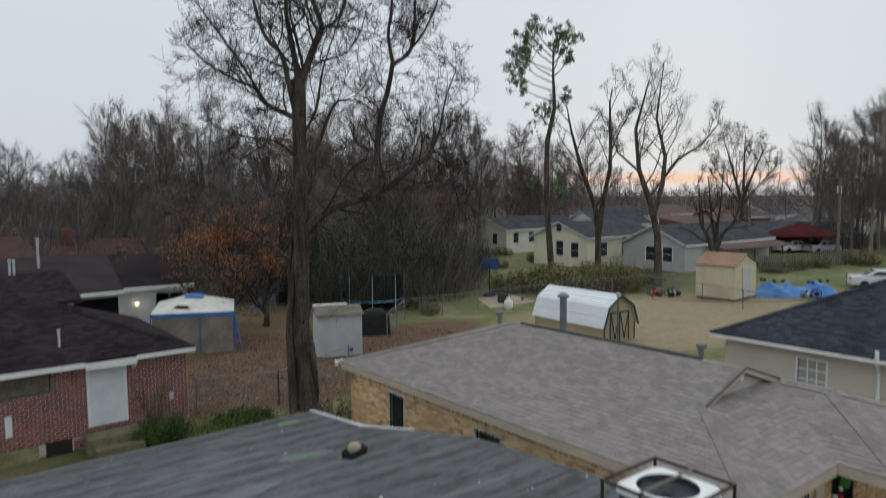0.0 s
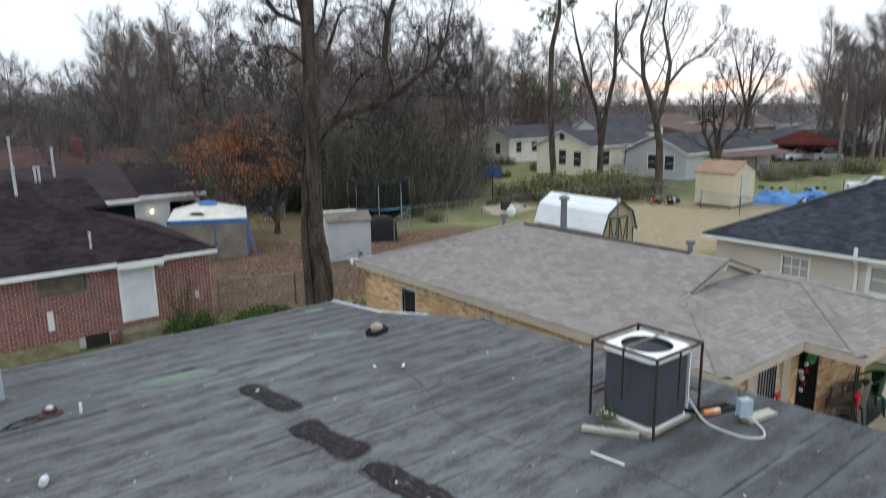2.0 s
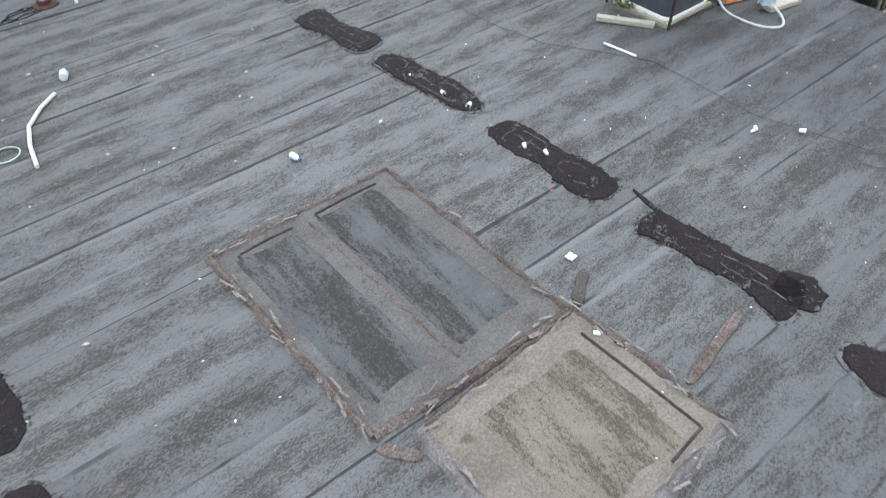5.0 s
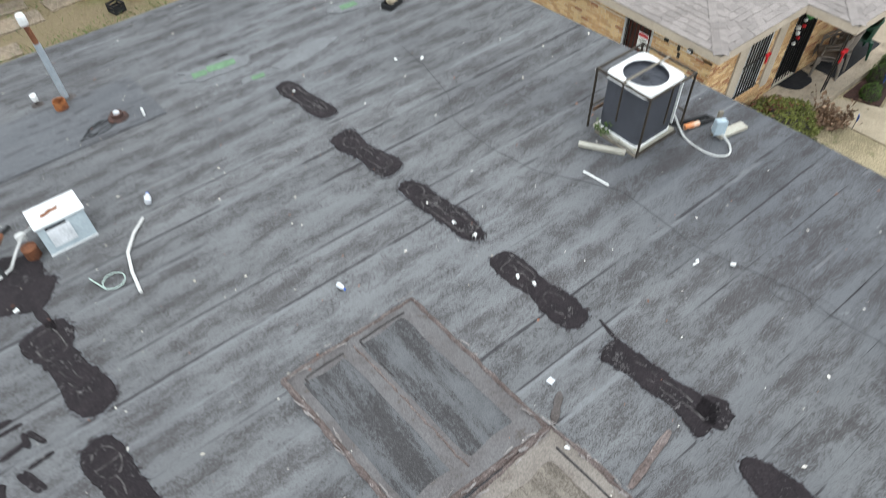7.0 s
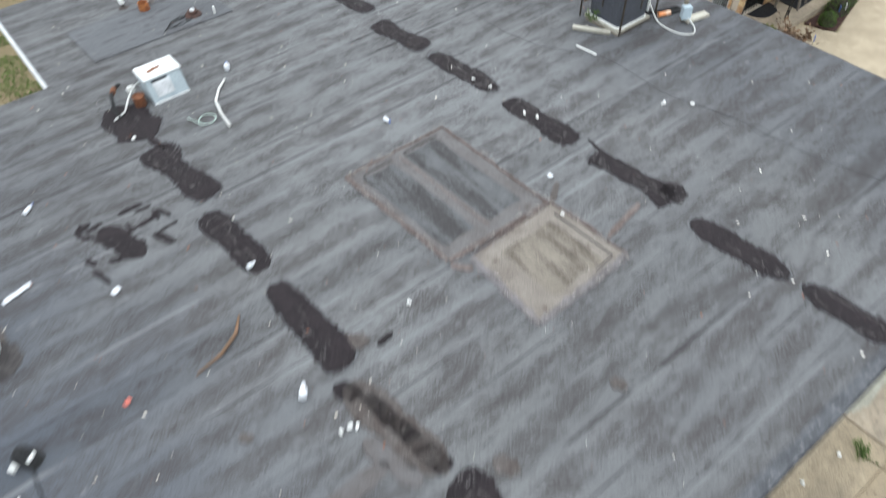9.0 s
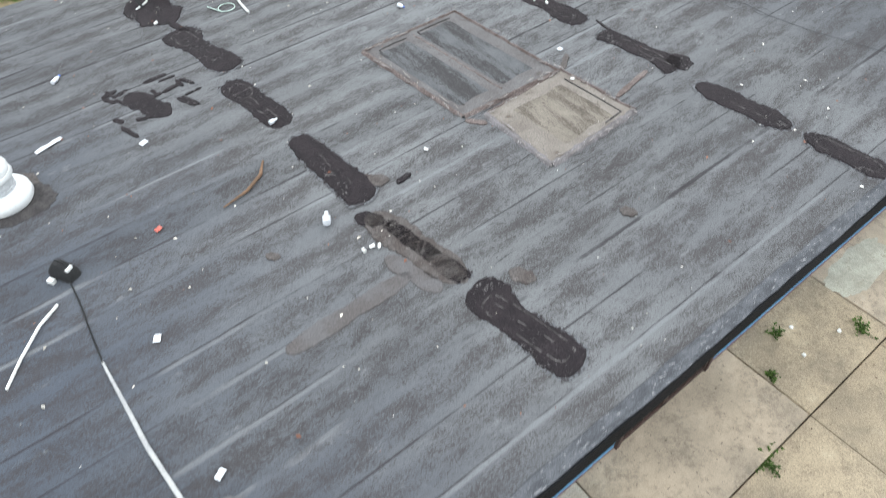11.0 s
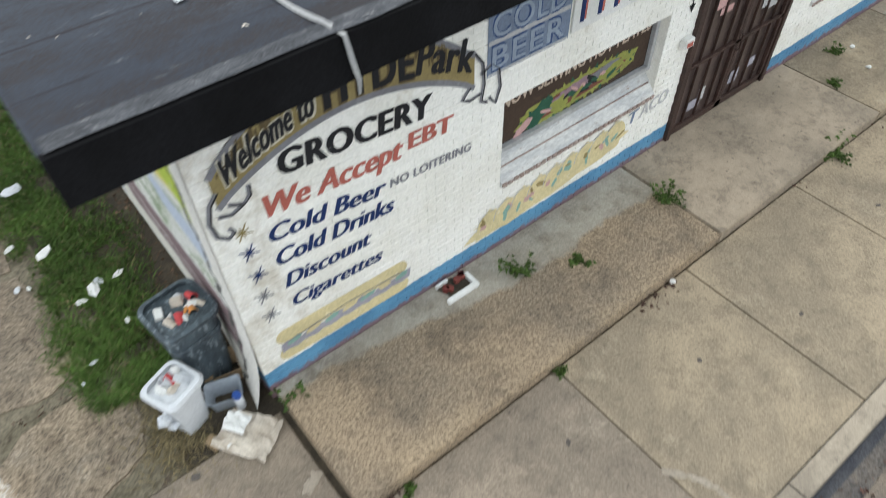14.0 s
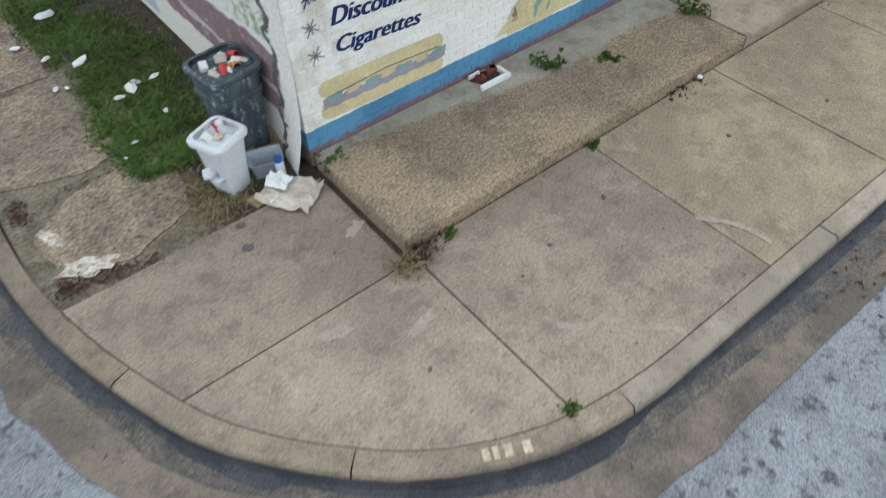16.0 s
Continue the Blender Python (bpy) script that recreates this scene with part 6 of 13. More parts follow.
def stems_tree(name, label, at, stems, twig, bark, seed, kids, rmin=0.022, ratio=0.4):
    """A tree whose main stems are laid out across the view: lists of (across, height, radius)."""
    r = random.Random(seed)
    t = thing(name, label, "tree", at)
    fwd = Vector((at[0] + 0.77, at[1] + 0.76, 0)).normalized()
    acr = Vector((fwd.y, -fwd.x, 0))
    g, tw = Geo(), Geo()
    for st in stems:
        b = r.uniform(-0.4, 0.4)
        pts = [acr * a + fwd * (b * i) + Vector((0, 0, z)) for i, (a, z, q) in enumerate(st)]
        g.tube(pts, [q * 0.75 for a, z, q in st], 7)
        sprout(tw, pts, st[0][2] * 0.5, st[-1][2], 0, r, kids, 0.9, ratio, 0.06, 0.22, rmin * 0.8, 0.35, None, 0.7)
    trunk = part("trunk", g, bark, t, smooth=True)
    part("crown", tw, twig, t)
    return t


stems_tree("forked_tree", "tall leafless tree with two leaning stems", (50.0, 40.0, 0), (((0, -0.2, 0.42), (0.0, 3.5, 0.36), (-0.3, 6.2, 0.3), (-1.6, 9.8, 0.24), (-2.5, 13.2, 0.14), (-2.9, 15.4, 0.05)), ((0, 3.2, 0.34), (0.35, 6.4, 0.3), (1.0, 9.6, 0.24), (1.0, 12.8, 0.18), (0.9, 15.2, 0.10), (1.1, 16.6, 0.04)), ((1.0, 11.0, 0.13), (1.9, 13.2, 0.08), (3.0, 15.0, 0.04))), m_twig, m_bark, 61, (9, 6, 5), 0.013, 0.34)
stems_tree("pollarded_tree", "pale leafless tree with several rising limbs", (47.0, 31.6, 0), (((0, -0.2, 0.45), (-0.1, 4.0, 0.38), (-0.7, 6.6, 0.33), (-1.6, 9.2, 0.26), (-1.9, 12.5, 0.17), (-0.9, 16.5, 0.06)), ((-0.4, 5.6, 0.28), (0.2, 8.0, 0.26), (0.4, 10.2, 0.2), (-0.3, 13.2, 0.12), (0.2, 17.5, 0.04)), ((0.2, 8.4, 0.16), (1.4, 10.0, 0.14), (3.0, 11.0, 0.1), (4.4, 12.8, 0.04)), ((-1.5, 9.0, 0.15), (-3.2, 10.6, 0.1), (-4.0, 12.6, 0.05))), m_paletwig, m_bark, 62, (11, 7, 5), 0.012, 0.42)
stems_tree("round_tree", "rounded leafless tree against the bright sky", (105.2, 55.6, 0), (((0, -0.2, 0.5), (0, 5.6, 0.4), (-1.2, 10.0, 0.26), (-2.6, 15.0, 0.07)), ((0, 6.0, 0.35), (1.6, 10.5, 0.22), (3.2, 14.6, 0.07)), ((0.2, 7.5, 0.3), (0.2, 12.0, 0.18), (0.3, 16.6, 0.05)), ((0, 5.0, 0.25), (-2.2, 8.4, 0.16), (-4.4, 12.0, 0.05)), ((0.1, 5.4, 0.25), (2.4, 8.4, 0.15), (4.8, 11.4, 0.05))), m_twig, m_bark, 63, (11, 8, 6), 0.016, 0.48)
stems_tree("cut_back_tree", "stubby cut-back tree with thin upright shoots", (53.0, 30.2, 0), (((0, -0.2, 0.4), (0, 2.2, 0.36), (-0.6, 3.6, 0.26), (-1.2, 4.8, 0.14), (-1.4, 8.4, 0.04)), ((0, 2.4, 0.3), (0.5, 3.9, 0.22), (1.4, 5.0, 0.14), (2.4, 8.6, 0.04)), ((0, 2.6, 0.3), (0.1, 4.6, 0.2), (0.3, 6.0, 0.1), (0.5, 9.4, 0.03)), ((0, 3, 0.2), (-0.3, 5.0, 0.12), (-0.7, 8.8, 0.03))), m_twig, m_bark, 64, (8, 5, 4), 0.012, 0.4)


def pine_tree():
    r = random.Random(71)
    t = thing("pine_tree", "tall slender pine with sparse clumped needles", "tree", (46.0, 42.0, 0))
    fwd = Vector((46.8, 42.8, 0)).normalized()
    acr = Vector((fwd.y, -fwd.x, 0))
    pts = [acr * a + Vector((0, 0, z)) for a, z in ((0, -0.2), (-0.3, 4), (-0.5, 8), (-0.45, 12), (0.2, 15), (0.05, 17.8), (0.05, 20.8))]
    g = Geo().tube(pts, [0.30, 0.27, 0.25, 0.22, 0.17, 0.10, 0.04], 8)
    part("trunk", g, m_bark, t, smooth=True)
    g, lf = Geo(), Geo()
    for a, z, s in ((-1.6, 22.0, 0.9), (-2.0, 21.4, 0.9), (-2.3, 20.8, 1.0), (-3.0, 20.1, 1.0), (-2.4, 19.5, 0.9), (-2.8, 18.8, 1.0), (-3.3, 17.9, 0.8), (-2.8, 16.8, 0.8), (0.9, 21.9, 0.7), (0.4, 21.2, 0.7), (1.7, 20.8, 0.7), (0.7, 20.0, 0.6), (1.4, 19.5, 0.6), (1.2, 15.9, 0.5), (-1.0, 14.3, 0.9), (-0.5, 15.0, 0.7), (0.6, 8.6, 0.8), (0.9, 7.4, 0.7), (-1.6, 8.2, 0.6)):
        z0 = z - 0.9
        base, _ = at_path(pts, min(max((z0 - 1.2) / 21.0, 0.05), 0.98))
        tip = acr * a + fwd * r.uniform(-1.4, 1.4) + Vector((0, 0, z))
        mid = base.lerp(tip, 0.5) + Vector((0, 0, -0.2))
        g.tube([base, mid, tip], [0.06, 0.04, 0.02], 4)
        cs = [tip + Vector((r.gauss(0, 0.55), r.gauss(0, 0.55), r.gauss(0, 0.55))) * s for _ in range(12)]
        for c in cs:
            g.tube([mid.lerp(tip, 0.6), c], [0.02, 0.012], 3)
        leaves(lf, cs, 0.17 * s, 26, 0.13, r, 1.0)
    br = part("branch", g, m_bark, t)
    tagged(br, kind="stuff")
    part("needles", lf, m_needle, br)


pine_tree()

# ---- shop front ----
def paint_mat(name, c, dirt=None, amount=0.0):
    return mat(name, c, tuple(q * 0.85 for q in c), 0.7, 3, 45, 0.1, 0.15, world=True, dirt=dirt or tuple(min(1, q * 0.5 + 0.36) for q in c), amount=amount - 0.02)


p_black, p_navy, p_red = paint_mat("black_sign_paint", (0.015, 0.015, 0.018)), paint_mat("navy_sign_paint", (0.012, 0.032, 0.12)), paint_mat("faded_red_paint", (0.46, 0.13, 0.10), None, 0.03)
p_grey, p_gold, p_lilac = paint_mat("grey_sign_paint", (0.22, 0.22, 0.24)), paint_mat("ochre_sign_paint", (0.30, 0.235, 0.10), (0.22, 0.16, 0.06)), paint_mat("lilac_grey_paint", (0.36, 0.35, 0.40), None, 0.02)
p_yellow, p_green, p_faint = paint_mat("pale_yellow_paint", (0.70, 0.60, 0.34), (0.76, 0.69, 0.50), 0.05), paint_mat("sea_green_paint", (0.25, 0.42, 0.36), None, 0.02), paint_mat("faint_grey_paint", (0.50, 0.50, 0.50))
p_bluegrey = paint_mat("blue_grey_paint", (0.19, 0.24, 0.33))
p_pink = paint_mat("pink_paint", (0.58, 0.36, 0.34))
PAINT = FRONT - 0.0105


def painted(name, poly, material, parent=store, layer=0, label=""):
    """A flat painted shape on the front wall: poly in x, z."""
    y = PAINT - 0.0014 * layer
    n = len(poly)
    g = Geo().add([(x, y, z) for x, z in poly], [tuple(range(n))])
    return part(name, g, material, parent, label)


def stroke(pts, w):
    """An outline of even width along points in x, z."""
    left, right = [], []
    for i, p in enumerate(pts):
        a, b = Vector(pts[max(i - 1, 0)]), Vector(pts[min(i + 1, len(pts) - 1)])
        t = (b - a).normalized()
        k = w / 2
        left.append((p[0] - t.y * k, p[1] + t.x * k))
        right.append((p[0] + t.y * k, p[1] - t.x * k))
    return left, right


def brush_line(name, pts, w, material, layer=1):
    l, r = stroke(pts, w)
    y = PAINT - 0.0014 * layer
    g = Geo()
    g.loft([[(a[0], y, a[1]), (b[0], y, b[1])] for a, b in zip(l, r)], closed=False, cap=False)
    return part(name, g, material, store)


lettering("GROCERY", -5.0, 2.385, -3.69, 2.25, 0.205, PAINT, p_black, store, 0.12, bold=0.012, brush=0.026)
lettering("We Accept", -5.17, 2.085, -3.99, 1.985, 0.20, PAINT, p_red, store, 0.34, bold=0.004, brush=0.024)
lettering("EBT", -3.93, 2.035, -3.48, 2.0, 0.155, PAINT, p_red, store, 0.1, bold=0.008, brush=0.022)
lettering("NO LOITERING", -4.13, 1.745, -3.28, 1.675, 0.085, PAINT, p_grey, store, 0.1, bold=0.012, brush=0.010)
lettering("Cold Beer", -5.2, 1.84, -4.18, 1.71, 0.165, PAINT, p_navy, store, 0.34, bold=0.002, brush=0.021)
lettering("Cold Drinks", -5.2, 1.575, -4.12, 1.48, 0.165, PAINT, p_navy, store, 0.34, bold=0.002, brush=0.021)
lettering("Discount", -5.19, 1.30, -4.38, 1.25, 0.155, PAINT, p_navy, store, 0.34, bold=0.002, brush=0.020)
lettering("Cigarettes", -5.17, 1.045, -4.29, 0.98, 0.145, PAINT, p_navy, store, 0.34, bold=0.001, brush=0.018)
for x, z in ((-5.37, 2.07), (-5.37, 1.86), (-5.36, 1.60), (-5.375, 1.35), (-5.37, 1.10)):
    m_ = p_gold if z > 2 else (p_navy if z > 1.5 else p_grey)
    for k in range(4):
        a = k * math.pi / 4 + 0.3
        r_ = 0.085 if k % 2 else 0.055
        brush_line("painted_star", [(x - math.cos(a) * r_, z - math.sin(a) * r_), (x, z), (x + math.cos(a) * r_, z + math.sin(a) * r_)], 0.012, m_, 1 + 0.2 * k)
# banner with arched words
p_shine, p_umber = paint_mat("pale_outline_paint", (0.62, 0.58, 0.46)), paint_mat("umber_paint", (0.13, 0.095, 0.045), (0.30, 0.24, 0.12), 0.04)
top = lambda s: 2.62 + 0.50 * math.sin(math.pi * min(max(s * 1.02, 0), 1)) ** 0.8 - 0.02 * s
bot = lambda s: 2.36 + 0.36 * math.sin(math.pi * min(max(s, 0), 1)) ** 0.8 - 0.06 * s
N = 24
bx = lambda s: -5.47 + 2.22 * s
painted("banner", [(bx(i / N), bot(i / N)) for i in range(N + 1)] + [(bx(i / N), top(i / N)) for i in range(N, -1, -1)], p_gold, label="ochre painted banner")
for k in range(70):
    q = random.Random(300 + k)
    sx, w_ = q.uniform(0.02, 0.97), q.uniform(0.004, 0.013)
    f0, f1 = q.uniform(0.35, 0.7), q.uniform(0.75, 1.0)
    mixz = lambda s_, f: bot(s_) + (top(s_) - bot(s_)) * f
    painted("brush_streak", [(bx(sx), mixz(sx, f0)), (bx(sx + w_), mixz(sx + w_, f0 + 0.06)), (bx(sx + w_), mixz(sx + w_, f1)), (bx(sx), mixz(sx, f1))], p_umber, layer=0.4 + 0.012 * k)
brush_line("banner_edge", [(bx(i / N), bot(i / N)) for i in range(N + 1)], 0.05, p_grey, 1)
brush_line("banner_edge", [(bx(i / N), top(i / N)) for i in range(N + 1)], 0.05, p_grey, 1)
lettering("Welcome to", -5.38, 0.0, -4.66, 0.0, 0.21, PAINT - 0.003, p_black, store, 0.25, arch=lambda s: bot(0.05 + 0.33 * s) + 0.07, bold=0.012, brush=0.014)
lettering("Welcome to", -5.39, 0.0, -4.65, 0.0, 0.215, PAINT - 0.0016, p_shine, store, 0.25, arch=lambda s: bot(0.05 + 0.33 * s) + 0.066, bold=0.05, brush=0.022)
lettering("HYDE", -4.59, 0.0, -3.83, 0.0, 0.275, PAINT - 0.0016, p_umber, store, 0.05, arch=lambda s: bot(0.44 + 0.28 * s) + 0.046, bold=0.05, brush=0.022)
lettering("HYDE", -4.58, 0.0, -3.84, 0.0, 0.27, PAINT - 0.003, p_black, store, 0.05, arch=lambda s: bot(0.44 + 0.28 * s) + 0.05, bold=0.012, brush=0.024)
lettering("Park", -3.82, 0.0, -3.27, 0.0, 0.29, PAINT - 0.003, p_black, store, 0.3, arch=lambda s: bot(0.75 + 0.21 * s) + 0.08, bold=0.008, brush=0.022)
for pts in (((-5.45, 2.50), (-5.52, 2.42), (-5.56, 2.28), (-5.54, 2.14), (-5.47, 2.08), (-5.42, 2.12), (-5.45, 2.17)), ((-5.40, 2.36), (-5.30, 2.31), (-5.24, 2.36), (-5.23, 2.45)), ((-5.49, 2.30), (-5.40, 2.27), (-5.30, 2.31)),
            ((-3.26, 2.62), (-3.17, 2.50), (-3.15, 2.30), (-3.18, 2.14), (-3.11, 2.10)), ((-3.19, 2.40), (-3.08, 2.45), (-3.0, 2.38), (-2.97, 2.2), (-3.02, 2.05), (-3.09, 2.14)), ((-3.30, 2.33), (-3.38, 2.24), (-3.30, 2.20), (-3.18, 2.22))):
    brush_line("ribbon_line", pts, 0.034, p_grey, 2)
    brush_line("ribbon_line", [(x + 0.012, z - 0.006) for x, z in pts], 0.014, p_black, 3)
# hot dog
def capsule(x0, z0, x1, z1, r, n=10):
    a = math.atan2(z1 - z0, x1 - x0)
    return [(x1 + r * math.cos(a - math.pi / 2 + math.pi * i / n), z1 + r * math.sin(a - math.pi / 2 + math.pi * i / n)) for i in range(n + 1)] + [(x0 + r * math.cos(a + math.pi / 2 + math.pi * i / n), z0 + r * math.sin(a + math.pi / 2 + math.pi * i / n)) for i in range(n + 1)]


hot = part("hot_dog_mural", Geo().add([(x, PAINT, z) for x, z in capsule(-5.33, 0.52, -4.12, 0.48, 0.085)], [tuple(range(22))]), p_yellow, store, "faded painted hot dog")
painted("bun", capsule(-5.32, 0.75, -4.12, 0.72, 0.085), p_yellow, hot)
wav = [(-5.38 + 1.38 * i / 20, 0.655 + 0.025 * math.sin(i * 1.7) - 0.02 * i / 20) for i in range(21)]
painted("sausage", wav + [(-5.38 + 1.36 * i / 20, 0.55 - 0.02 * i / 20 + 0.012 * math.sin(i * 2.3)) for i in range(20, -1, -1)], p_lilac, hot, 1)
for i in range(7):
    x = -5.25 + i * 0.19
    painted("filling", blob(x, 0.645 - 0.004 * i, 0.075, 0.03, 0.1, random.Random(i), 14), p_yellow if i % 2 else p_green, hot, 2 + 0.1 * i)
brush_line("bun_line", [(-5.3, 0.665), (-4.7, 0.70), (-4.1, 0.665)], 0.012, p_grey, 3)
# tacos
rt = random.Random(8)
taco = part("taco_mural", Geo().add([(x, PAINT, z) for x, z in blob(-2.15, 0.60, 1.06, 0.16, 0.075, rt, 40, 0.10)], [tuple(range(40))]), p_yellow, store, "faded painted row of tacos")
for i in range(9):
    x, z = -3.02 + i * 0.225, 0.56 + i * 0.022
    painted("taco_shell", [(x + 0.17 * math.cos(math.pi * k / 10), z + (0.20 if k != 5 else 0.225) * math.sin(math.pi * k / 10)) for k in range(11)], p_yellow, taco, 1 + 0.12 * i)
    brush_line("shell_line", [(x + 0.17 * math.cos(math.pi * k / 10), z + 0.2 * math.sin(math.pi * k / 10)) for k in range(4, 11)], 0.010, p_faint, 3.6 + 0.1 * i)
    for k in range(3):
        painted("taco_filling", blob(x + rt.uniform(-0.12, 0.12), z + rt.uniform(-0.05, 0.1), rt.uniform(0.03, 0.07), rt.uniform(0.015, 0.04), rt.uniform(0, 3), rt, 12), rt.choice((p_green, p_green, p_pink, p_gold)), taco, 2.3 + 0.1 * i + 0.03 * k)
lettering("T", -1.03, 0.78, -0.87, 0.79, 0.165, PAINT, p_bluegrey, store, 0.1, bold=0.01, brush=0.014)
lettering("ACO", -0.84, 0.79, -0.38, 0.83, 0.165, PAINT, p_faint, store, 0.1, bold=0.01, brush=0.014)
# beer panel and name board
painted("cold_beer_panel", [(-3.12, 2.33), (-2.20, 2.33), (-2.20, 2.95), (-3.12, 2.95)], p_bluegrey, label="blue-grey painted panel")
p_blueink = paint_mat("blue_letter_paint", (0.035, 0.075, 0.19))
p_ice = paint_mat("pale_blue_ink", (0.30, 0.36, 0.44), (0.20, 0.27, 0.36))
lettering("COLD", -3.08, 2.66, -2.25, 2.66, 0.22, PAINT - 0.003, p_blueink, store, bold=0.05)
lettering("COLD", -3.07, 2.665, -2.26, 2.665, 0.205, PAINT - 0.0042, p_ice, store, bold=0.012)
lettering("BEER", -3.08, 2.38, -2.25, 2.38, 0.22, PAINT - 0.003, p_blueink, store, bold=0.05)
lettering("BEER", -3.07, 2.385, -2.26, 2.385, 0.205, PAINT - 0.0042, p_ice, store, bold=0.012)
for z in (2.345, 2.62, 2.64, 2.90):
    brush_line("panel_line", [(-3.11, z), (-2.21, z)], 0.02, p_faint, 1)
board = part("name_board", Geo().box(-2.18, 4.2, FRONT - 0.03, FRONT - 0.007, 2.37, 3.1), m_whitepaint, store, "white name board with navy letters", bevel=0.004, segs=1)
lettering("HYDE", -2.10, 2.45, -0.92, 2.41, 0.46, FRONT - 0.032, p_navy, board, bold=0.01)
lettering("HYDE", -2.07, 2.46, -0.89, 2.42, 0.46, FRONT - 0.0306, p_red, board, bold=0.004)
lettering("PARK", 0.05, 2.45, 1.35, 2.43, 0.46, FRONT - 0.032, p_navy, board, bold=0.01)
lettering("G", 2.25, 2.44, 2.62, 2.44, 0.46, FRONT - 0.032, p_navy, board, bold=0.01)
# far end panel with writing that cannot be read
painted("lower_panel", [(4.62, 0.42), (6.6, 0.42), (6.6, 1.30), (4.62, 1.30)], paint_mat("misty_blue_paint", (0.42, 0.47, 0.56), (0.62, 0.64, 0.66), 0.06), label="blue-grey painted panel")
for i, (x0, x1, z) in enumerate(((4.9, 5.5, 1.42), (5.6, 6.2, 1.46), (4.9, 6.1, 1.62), (4.75, 5.5, 0.95), (5.6, 6.3, 0.95), (4.8, 5.8, 0.7))):
    brush_line("writing_bar", [(x0, z), ((x0 + x1) / 2, z + 0.02), (x1, z)], 0.09, p_black if i < 3 else p_navy, 2)
# arrow and small lamp box by the door
brush_line("arrow", [(-0.38, 2.14), (-0.36, 1.95)], 0.02, p_black)
painted("arrow_head", [(-0.41, 1.98), (-0.31, 1.98), (-0.355, 1.88)], p_black, layer=1)
lampb = thing("wall_box", "small white metal box beside the shop door", "wall box", (-0.34, FRONT - 0.007, 1.5))
part("case", Geo().box(-0.07, 0.08, -0.085, 0.0, 0.0, 0.11), m_whitepaint, lampb, bevel=0.012)
part("face", Geo().box(-0.05, 0.04, -0.092, -0.083, 0.025, 0.075), p_red, lampb, "red printed label")
# floor rubble under the wall, service cover
cover = thing("service_box", "open meter box with a broken white rim at the wall foot", "meter box", (-3.55, -2.36, 0.147))
g = Geo()
for a, b, c, d in ((-0.22, 0.17, -0.14, -0.09), (-0.2, -0.05, 0.09, 0.12), (0.12, 0.17, -0.09, 0.06)):
    g.box(a, b, c, d, 0.0, 0.055)
part("rim", g, m_whitepaint, cover, "broken white rim", bevel=0.008)
part("pit", Geo().prism(blob(-0.03, 0.02, 0.15, 0.10, 0, rt, 16), 0.0, 0.012), m_soil, cover)
for i in range(5):
    part("rubble", Geo().prism(blob(rt.uniform(-0.15, 0.1), rt.uniform(-0.06, 0.08), 0.04, 0.03, i, rt, 8), 0.012, 0.06), m_redbrick, cover)

# shop windows
m_alu = mat("weathered_aluminium", (0.50, 0.51, 0.52), (0.40, 0.41, 0.42), 0.45, 3, 30, 0.1, 0.1, metal=0.3)
m_seam = mat("grimy_brick_edge", (0.40, 0.32, 0.28), (0.28, 0.20, 0.17), 0.9, 14, 60, 0.3, 0.3, world=True, dirt=(0.60, 0.58, 0.54), amount=0.08)
m_sill = mat("flaking_white_sill", (0.62, 0.62, 0.60), (0.46, 0.47, 0.475), 0.7, 4, 40, 0.15, 0.3, world=True, stretch=(0.5, 2, 2), dirt=(0.30, 0.24, 0.21), amount=0.03)


def shop_window(name, x0, x1, z0, z1, sill, label):
    w = thing(name, label, "window", (0, 0, 0), kind="structure")
    D = 0.19
    g = Geo().add([(x0, FRONT - 0.03, z0), (x1, FRONT - 0.03, z0), (x1, FRONT + D, sill), (x0, FRONT + D, sill), (x0, FRONT - 0.03, z0 - 0.05), (x1, FRONT - 0.03, z0 - 0.05), (x1, FRONT + D, z0 - 0.05), (x0, FRONT + D, z0 - 0.05)],
                  [(0, 1, 2, 3), (4, 5, 1, 0), (5, 6, 2, 1), (7, 4, 0, 3), (7, 6, 5, 4)])
    part("sill", g, m_sill, w, "flaking white sloped sill")
    k = (sill - z0) / (D + 0.03)
    for q in (0.09,):
        part("sill_joint", Geo().box(x0 + 0.03, x1 - 0.03, FRONT - 0.03 + q, FRONT - 0.02 + q, z0 + k * q + 0.002, z0 + k * (q + 0.01) + 0.006), m_seam, w, "grimy seam")
    nb = int((x1 - x0) / 0.072)
    for i in range(nb):
        a = x0 + (x1 - x0) * i / nb
        part("sill_brick", Geo().box(a + 0.009, a + (x1 - x0) / nb - 0.009, FRONT - 0.045, FRONT - 0.031, z0 - 0.055 + 0.004 * (i % 3), z0 - 0.008), m_seam, w)
    g = Geo()
    f = 0.05
    for a, b, c, d in ((x0, x1, sill, sill + f), (x0, x1, z1 - f, z1), (x0, x0 + f, sill + f, z1 - f), (x1 - f, x1, sill + f, z1 - f)):
        g.box(a, b, FRONT + 0.10, FRONT + 0.17, c, d)
    part("window_frame", g, m_alu, w, "", bevel=0.004, segs=1)
    part("pane", Geo().box(x0 + f, x1 - f, FRONT + 0.150, FRONT + 0.156, sill + f, z1 - f), m_glass, w)
    return w


